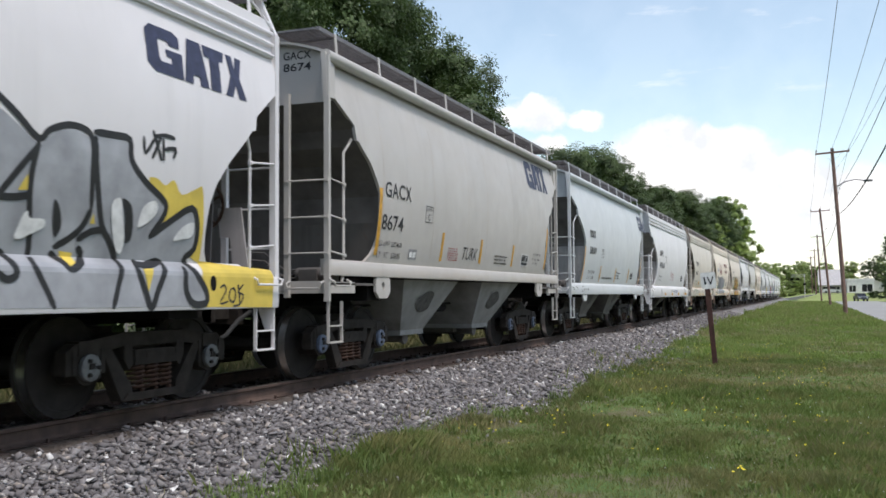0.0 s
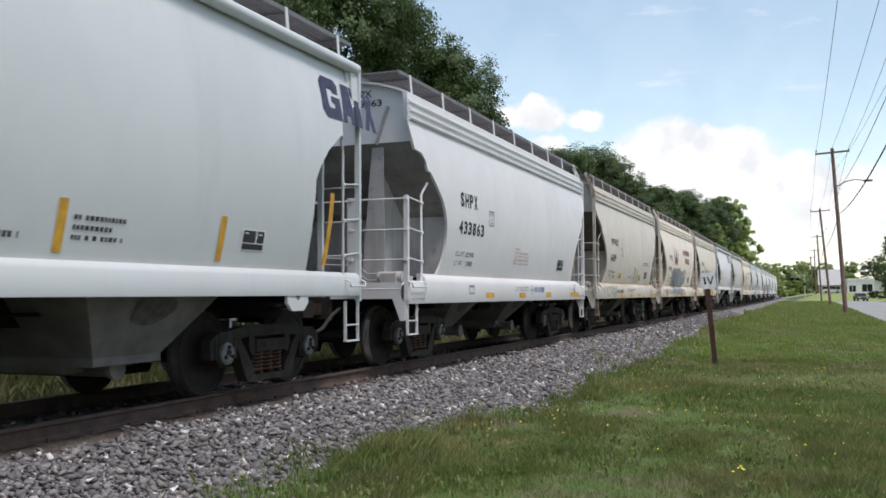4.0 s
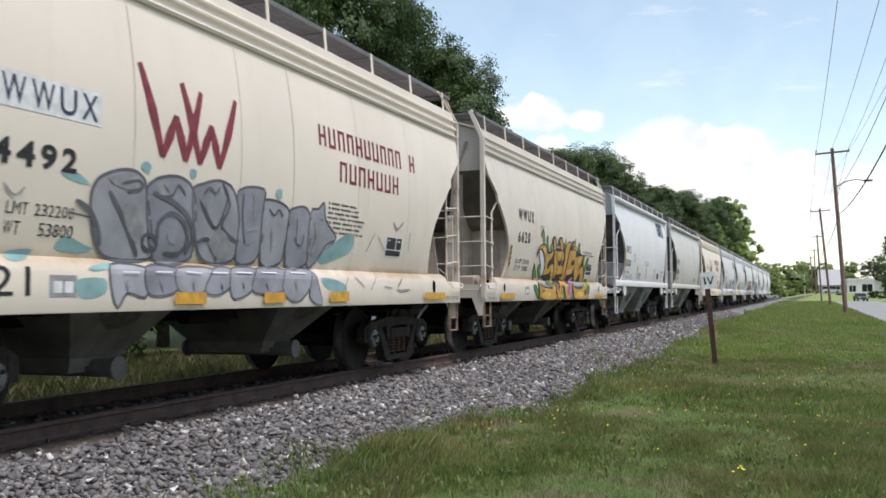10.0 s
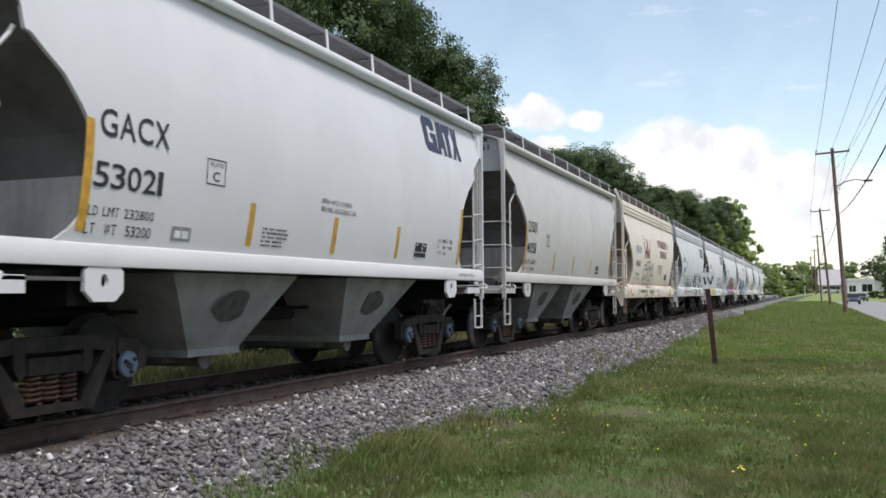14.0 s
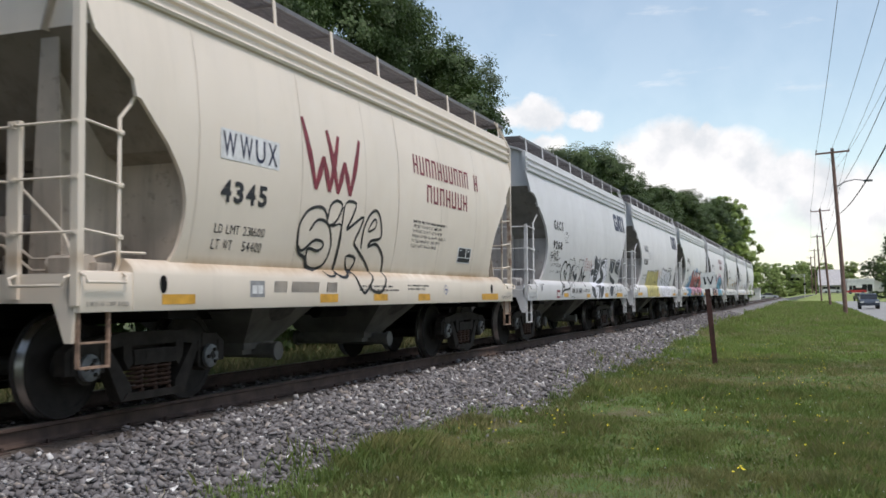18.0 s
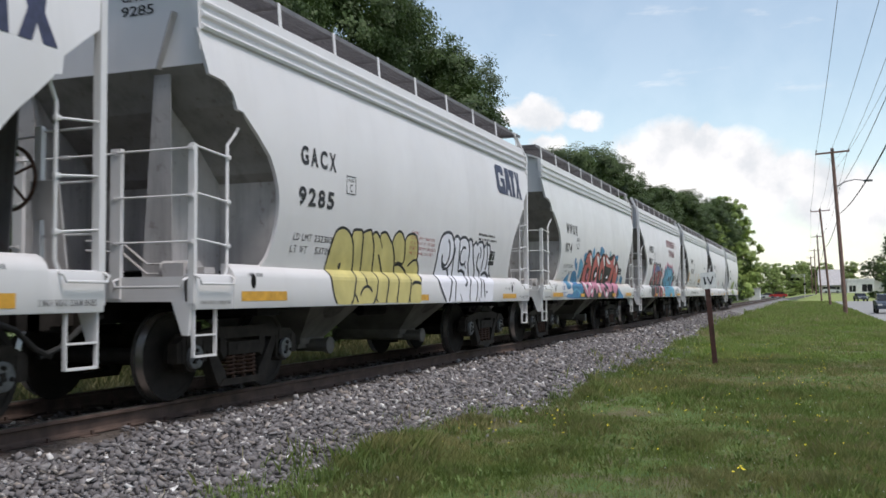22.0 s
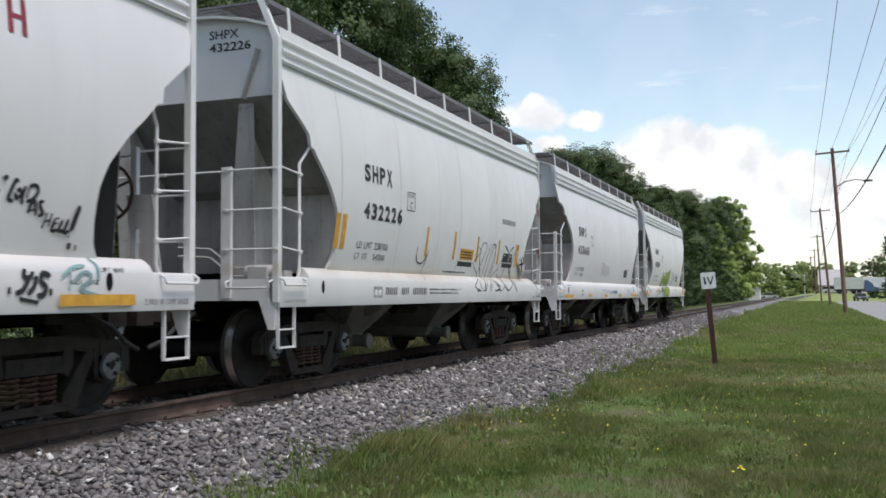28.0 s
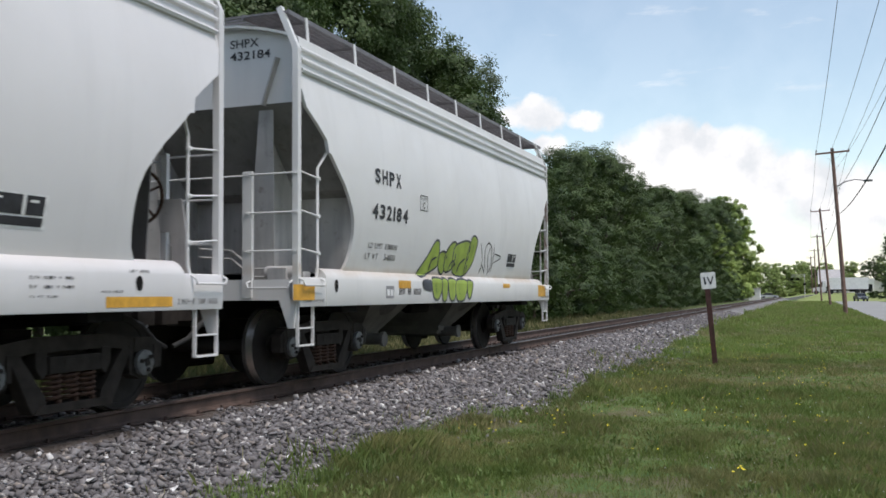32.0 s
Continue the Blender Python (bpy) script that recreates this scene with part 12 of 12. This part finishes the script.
building(9.8, 15.4, 262, 274, 1.03, 2.1, 3.9, M_SIDING, M_SHINGLE, "pale house with a broad grey roof behind the street", [(-2.0, -0.6, 0.8, 1.7), (0.5, 2.0, 0.8, 1.7)], True, True)
building(16.2, 22.4, 258, 268, 1.03, 3.1, 0.45, M_STUCCO, M_STUCCO, "low white shop with dark openings behind the street", [(-2.6, -1.1, 0.2, 1.9), (0.3, 2.7, 0.2, 2.2)], False)
building(19.0, 27, 292, 300, 1.0, 2.6, 1.5, M_SIDING, M_SHINGLE, "long pale hall with a grey roof", [(-5, -4, 1, 2.6), (-2, -1, 1, 2.6)])
building(-5.3, -3.0, 222, 226, -0.5, 2.5, 0.3, M_STUCCO, M_SHINGLE, "small white building by the level crossing", [(-0.7, 0.1, 1.0, 1.9)], False)


def vehicle(m, paint_c, label, kind="saloon"):
    """A road car: lower body, glass cabin, four wheels, lamps. It faces -y."""
    ob = empty("car", m, label, "car")
    paint = simple("car_enamel", paint_c, 0.3, 0.2, 3, 0.1, 0.0)
    hi = 0.12 if kind == "van" else 0.0
    prof = [(-2.15, 0.35), (-2.2, 0.62), (-1.95, 0.82), (-1.0, 0.95), (1.5, 1.0 + hi), (2.1, 0.95), (2.2, 0.6), (2.1, 0.35)]
    body = part("body", Geo().loft([[(x * k, y, z) for y, z in prof] for x, k in ((-0.88, 0.94), (-0.88, 1.0), (0.88, 1.0), (0.88, 0.94))], True, True), paint, ob, smooth=False)
    cab = [(-1.05, 0.93), (-0.35, 1.42 + hi * 3), (1.0, 1.46 + hi * 3), (1.75, 1.0)]
    part("cabin", Geo().loft([[(x, y, z) for y, z in cab] for x in (-0.74, 0.74)], True, True), M_DARKGLASS, ob, "dark glazed cabin")
    part("car_roof", Geo().loft([[(x, y, z) for y, z in ((-0.35, 1.425 + hi * 3), (-0.3, 1.47 + hi * 3), (0.95, 1.50 + hi * 3), (1.05, 1.455 + hi * 3))] for x in (-0.72, 0.72)], True, True), paint, ob)
    for s in (-1, 1):
        for y in (-1.35, 1.35):
            w = put("wheel", Geo().disc_axle([(-0.1, 0.08), (-0.1, 0.32), (0.1, 0.32), (0.1, 0.08)], 14).mesh("wheel", M_TYRE), ob, pose(s * 0.80, y, 0.32))
            part("rim", Geo().disc_axle([(s * 0.101, 0.02), (s * 0.101, 0.19), (s * 0.106, 0.18), (s * 0.106, 0.02)], 10), M_CAP, w)
        part("headlight", Geo().box(s * 0.66 - 0.16, s * 0.66 + 0.16, -2.215, -2.15, 0.60, 0.74), M_LAMP, ob, "clear headlamp")
        part("tail_light", Geo().box(s * 0.68 - 0.14, s * 0.68 + 0.14, 2.16, 2.215, 0.68, 0.84), M_RASP, ob, "red tail lamp")
    return ob


ROAD_Z = GROUND + 0.03
street = Geo().loft([[(x, STREET_Y - 4, GROUND - 0.2), (x, STREET_Y - 4, z), (x, STREET_Y + 4, z + 0.02), (x, STREET_Y + 4, GROUND - 0.2)] for x, z in ((-70, -0.2), (-6, -0.15), (2.5, -0.1), (5.5, 0.45), (9, STREET_Z), (170, STREET_Z))], False)
tagged(part("road", street, M_ROAD, None), "pale cross street over the level crossing", "road", kind="structure")
bank = Geo().loft([[(x, y, GROUND - 0.1), (x + 5, y, z), (170, y, z)] for x, y, z in ((4.5, 190, GROUND - 0.05), (4.2, 222, 0.1), (4.0, 235, 0.55), (4.0, 246, STREET_Z - 0.02))], False)
tagged(part("grass_bank", bank, M_LAWN, None), "grass bank below the cross street, sunlight put into its colour", "grass", kind="structure")
lot = Geo().loft([[(x, STREET_Y + 4.02, z), (x, STREET_Y + 8, z + 0.3), (x, 345, z + 0.3), (x, 345, GROUND - 0.5)] for x, z in ((-1, GROUND - 0.1), (2.5, -0.12), (5.5, 0.43), (9, STREET_Z - 0.02), (170, STREET_Z - 0.02))], False)
tagged(part("grass_bank", lot, M_LAWN, None), "raised ground behind the cross street", "grass", kind="structure")


def street_z(x):
    return float(np.interp(x, [-70, -6, 2.5, 5.5, 9, 170], [-0.2, -0.15, -0.1, 0.45, STREET_Z, STREET_Z])) + 0.02


dark_car = vehicle(pose(14.5, 420, ROAD_Z), (0.06, 0.075, 0.10), "dark blue-grey saloon car driving on the road")
parked = vehicle(pose(16.1, 192, ROAD_Z, 0, 0, 10), (0.05, 0.06, 0.07), "dark saloon car stopped at the roadside")
red_car = vehicle(pose(60, STREET_Y, STREET_Z, 0, 0, -90), (0.50, 0.04, 0.04), "red saloon car crossing on the far street")
vehicle(pose(12.6, 257.5, 1.0, 0, 0, 90), (0.70, 0.70, 0.70), "white van parked by the pale house", "van")
vehicle(pose(-2.2, 256.5, -0.3, 0, 0, 90), (0.62, 0.63, 0.64), "silver car parked beyond the level crossing")
vehicle(pose(-5.0, 257.5, -0.3, 0, 0, 80), (0.60, 0.60, 0.58), "white car parked beyond the level crossing")


def lorry(m, label, box_c, cab_c, length):
    """An articulated lorry that faces +x: cab, box body, wheels."""
    ob = empty("lorry", m, label, "lorry")
    part("box_body", Geo().box(-length, -0.4, -1.25, 1.25, 1.15, 4.0), simple("trailer_skin", box_c, 0.5, 0, 2, 0.1, 0.0), ob, "plain white box trailer")
    part("frame_rail", Geo().box(-length, 0.2, -0.5, 0.5, 0.8, 1.15), M_UNDER, ob)
    part("cab", Geo().prism([(0.0, 0.7), (0.0, 3.2), (0.5, 3.3), (1.7, 2.4), (1.9, 1.7), (3.0, 1.55), (3.1, 0.6)], "y", -1.2, 1.2), simple("cab_enamel", cab_c, 0.35, 0.1, 2, 0.1, 0.0), ob)
    part("windscreen", Geo().prism([(0.75, 3.15), (1.72, 2.42), (1.92, 1.75), (0.9, 1.8)], "y", -1.1, 1.215), M_DARKGLASS, ob)
    for x in (2.3, -1.2, -length + 2.4, -length + 1.2):
        for s in (-1, 1):
            put("wheel", Geo().loft([[(0.5 * math.cos(t), y, 0.5 * math.sin(t)) for t in (j * math.pi / 8 for j in range(16))] for y in (-0.15, 0.15)], True, True).mesh("wheel", M_TYRE), ob, pose(x, s * 1.05, 0.5))
    return ob


truck_a = lorry(pose(-60, STREET_Y - 1.8, -0.15), "white box lorry with a blue cab crossing the far street", (0.55, 0.56, 0.55), (0.08, 0.13, 0.25), 6.8)
truck_b = lorry(pose(90, STREET_Y + 1.8, STREET_Z, 0, 0, 180), "long white articulated lorry on the far street", (0.74, 0.74, 0.74), (0.66, 0.66, 0.66), 9.5)


def street_x(px):
    """Place across the cross street for a bearing, in steps of a thirtieth of a degree from the line of the track."""
    return 7.04 + (px - 1429) * 0.1257


def drive(ob, rows, y, turn):
    out = []
    for t, px in rows:
        x = street_x(px)
        out.append((t, pose(x, y, street_z(x), 0, 0, turn)))
    MOVERS.append((ob, out))


MOVERS.append((dark_car, [(t, pose(x, y, ROAD_Z)) for t, x, y in ((0, 14.5, 420), (4, 14.4, 350), (8, 14.2, 275), (10, 13.8, 235), (12, 13.5, 190), (14, 12.8, 144), (15.5, 12.5, 120), (17.5, 12.45, 105), (19, 12.45, 95), (20, 12.5, 90), (21, 12.55, 85), (22, 12.6, 80),
                                                                   (24, 12.6, 68), (27, 12.6, 42), (30, 12.6, 5), (32, 12.6, -30))]))
drive(red_car, ((0, 2100), (14, 1700), (16, 1610), (17.5, 1538), (19.2, 1472), (20, 1450), (20.8, 1412), (21.6, 1384), (22.5, 1362), (24, 1320), (27, 1230), (32, 1080)), STREET_Y - 1.8, -90)
drive(truck_a, ((0, 900), (16, 1120), (20, 1230), (22, 1310), (23, 1352), (24.5, 1408), (26.5, 1478), (28, 1530), (30, 1600), (32, 1680)), STREET_Y - 1.8, 0)
drive(truck_b, ((0, 2300), (20, 1900), (24.5, 1720), (26.5, 1600), (28, 1530), (30, 1490), (32, 1462)), STREET_Y + 1.8, 180)


def crossing_signal():
    ob = empty("crossing_signal", pose(6.3, 243, 0.0), "pale cantilever signal over the level crossing", "signal")
    part("mast", Geo().tube([(0, 0, -0.6), (0, 0, 5.6)], 0.11, 8), M_SIDING, ob)
    g = Geo()
    for z in (5.0, 5.5):
        g.bar((0, 0, z), (-3.0, 0, z), 0.07, 0.07)
    for i in range(6):
        g.bar((-0.5 * i, 0, 5.0 + 0.5 * (i % 2)), (-0.5 * (i + 1), 0, 5.5 - 0.5 * (i % 2)), 0.05, 0.05)
    part("arm", g, M_SIDING, ob)
    for x in (-2.8, -1.5, 0.0):
        part("lamp_hood", Geo().box(x - 0.35, x + 0.35, -0.3, -0.1, 4.2 if x else 3.0, 4.65 if x else 3.45), M_UNDER, ob)
    return ob


crossing_signal()


# small flowers on the verge
def flowers():
    rng = random.Random(12)
    V, F, o = [], [], 0
    spots = [(6.35 + rng.uniform(-0.06, 0.06), 8.55 + rng.uniform(-0.15, 0.2), 0.016) for _ in range(5)]
    spots += [(rng.uniform(3.0, 7.5), rng.uniform(9, 30), rng.uniform(0.009, 0.015)) for _ in range(260)]
    for x, y, r in spots:
        z = GROUND + rng.uniform(0.08, 0.15)
        ring = [(x + r * math.cos(k * 1.047), y + r * 0.8 * math.sin(k * 1.047), z + 0.006 * (k % 2)) for k in range(6)]
        V += ring + [(x, y, z + 0.014)]
        F += [(o + k, o + (k + 1) % 6, o + 6) for k in range(6)]
        o += 7
    tagged(put("flowers", cloud_mesh("flowers", V, F, simple("flower_yellow", (0.75, 0.62, 0.03), 0.6, 0, 5, 0.1, 0.0))), "tiny yellow flowers in the grass", "flowers", kind="stuff")


flowers()


def clover():
    rng = random.Random(31)
    V, F, o = [], [], 0
    for cx_, cy_, n, sp in ((CLOVER_A[0], CLOVER_A[1], 90, 0.9), (CLOVER_B[0], CLOVER_B[1], 60, 1.6), (CLOVER_C[0], CLOVER_C[1], 30, 0.5)):
        for _ in range(n):
            x, y, z, r = cx_ + rng.gauss(0, sp), cy_ + rng.gauss(0, sp * 1.5), GROUND + rng.uniform(0.05, 0.09), rng.uniform(0.005, 0.009)
            V += [(x + r, y, z), (x, y + r, z), (x - r, y, z), (x, y - r, z), (x, y, z + r), (x, y, z - r)]
            F += [(o + a, o + b, o + 4) for a, b in ((0, 1), (1, 2), (2, 3), (3, 0))] + [(o + b, o + a, o + 5) for a, b in ((0, 1), (1, 2), (2, 3), (3, 0))]
            o += 6
    tagged(put("clover", cloud_mesh("clover", V, F, simple("clover_white", (0.50, 0.52, 0.44), 0.7, 0, 5, 0.1, 0.0))), "small white clover heads in the grass", "flowers", kind="stuff")


CLOVER_A, CLOVER_B, CLOVER_C = (7.39, 13.23), (6.99, 37.05), (6.84, 8.29)
clover()


# ---- sleepers under the rails ----
def sleepers():
    bed = bpy.data.objects["track_bed"]
    tie = Geo().box(-1.3, 1.3, -0.115, 0.115, -0.36, -0.185)
    for s in (-1, 1):
        tie.box(s * 0.754 - 0.17, s * 0.754 + 0.17, -0.09, 0.09, -0.185, -0.168, 1)
        for a, b in ((-0.105, -0.06), (0.105, 0.06)):
            tie.box(s * 0.754 + a - 0.012, s * 0.754 + a + 0.012, b - 0.012, b + 0.012, -0.17, -0.13, 1)
    me = tie.mesh("sleeper", [M_TIE, M_RAIL])
    for i in range(150):
        put("sleeper", me, bed, pose(random.Random(i).uniform(-0.03, 0.03), -2 + 0.52 * i, 0, 0, 0, random.Random(i + 500).uniform(-1, 1)))


sleepers()


# ---- what moves ----
def rolled(t):
    """Metres that the train has rolled by t seconds."""
    u = t / 32
    return sum(c * u ** (k + 1) for k, c in enumerate((182.05959965, -25.65405498, 193.46123847, -393.45721669, 347.68328707, -113.14405511)))


def motions():
    for car, spec in CARS.values():
        yc = (spec["ya"] + spec["yb"]) / 2
        walk(car, [(t, pose(0, yc - rolled(t), 0)) for t in range(0, 33, 1)])
    spin = [(i / 10, math.degrees(rolled(i / 10) / 0.455)) for i in range(0, 321)]
    for ws, y, _ in WHEELSETS:
        walk(ws, [(t, pose(0, y, 0.457, a, 0, 0)) for t, a in spin])
    for ob, rows in MOVERS:
        walk(ob, rows)


motions()
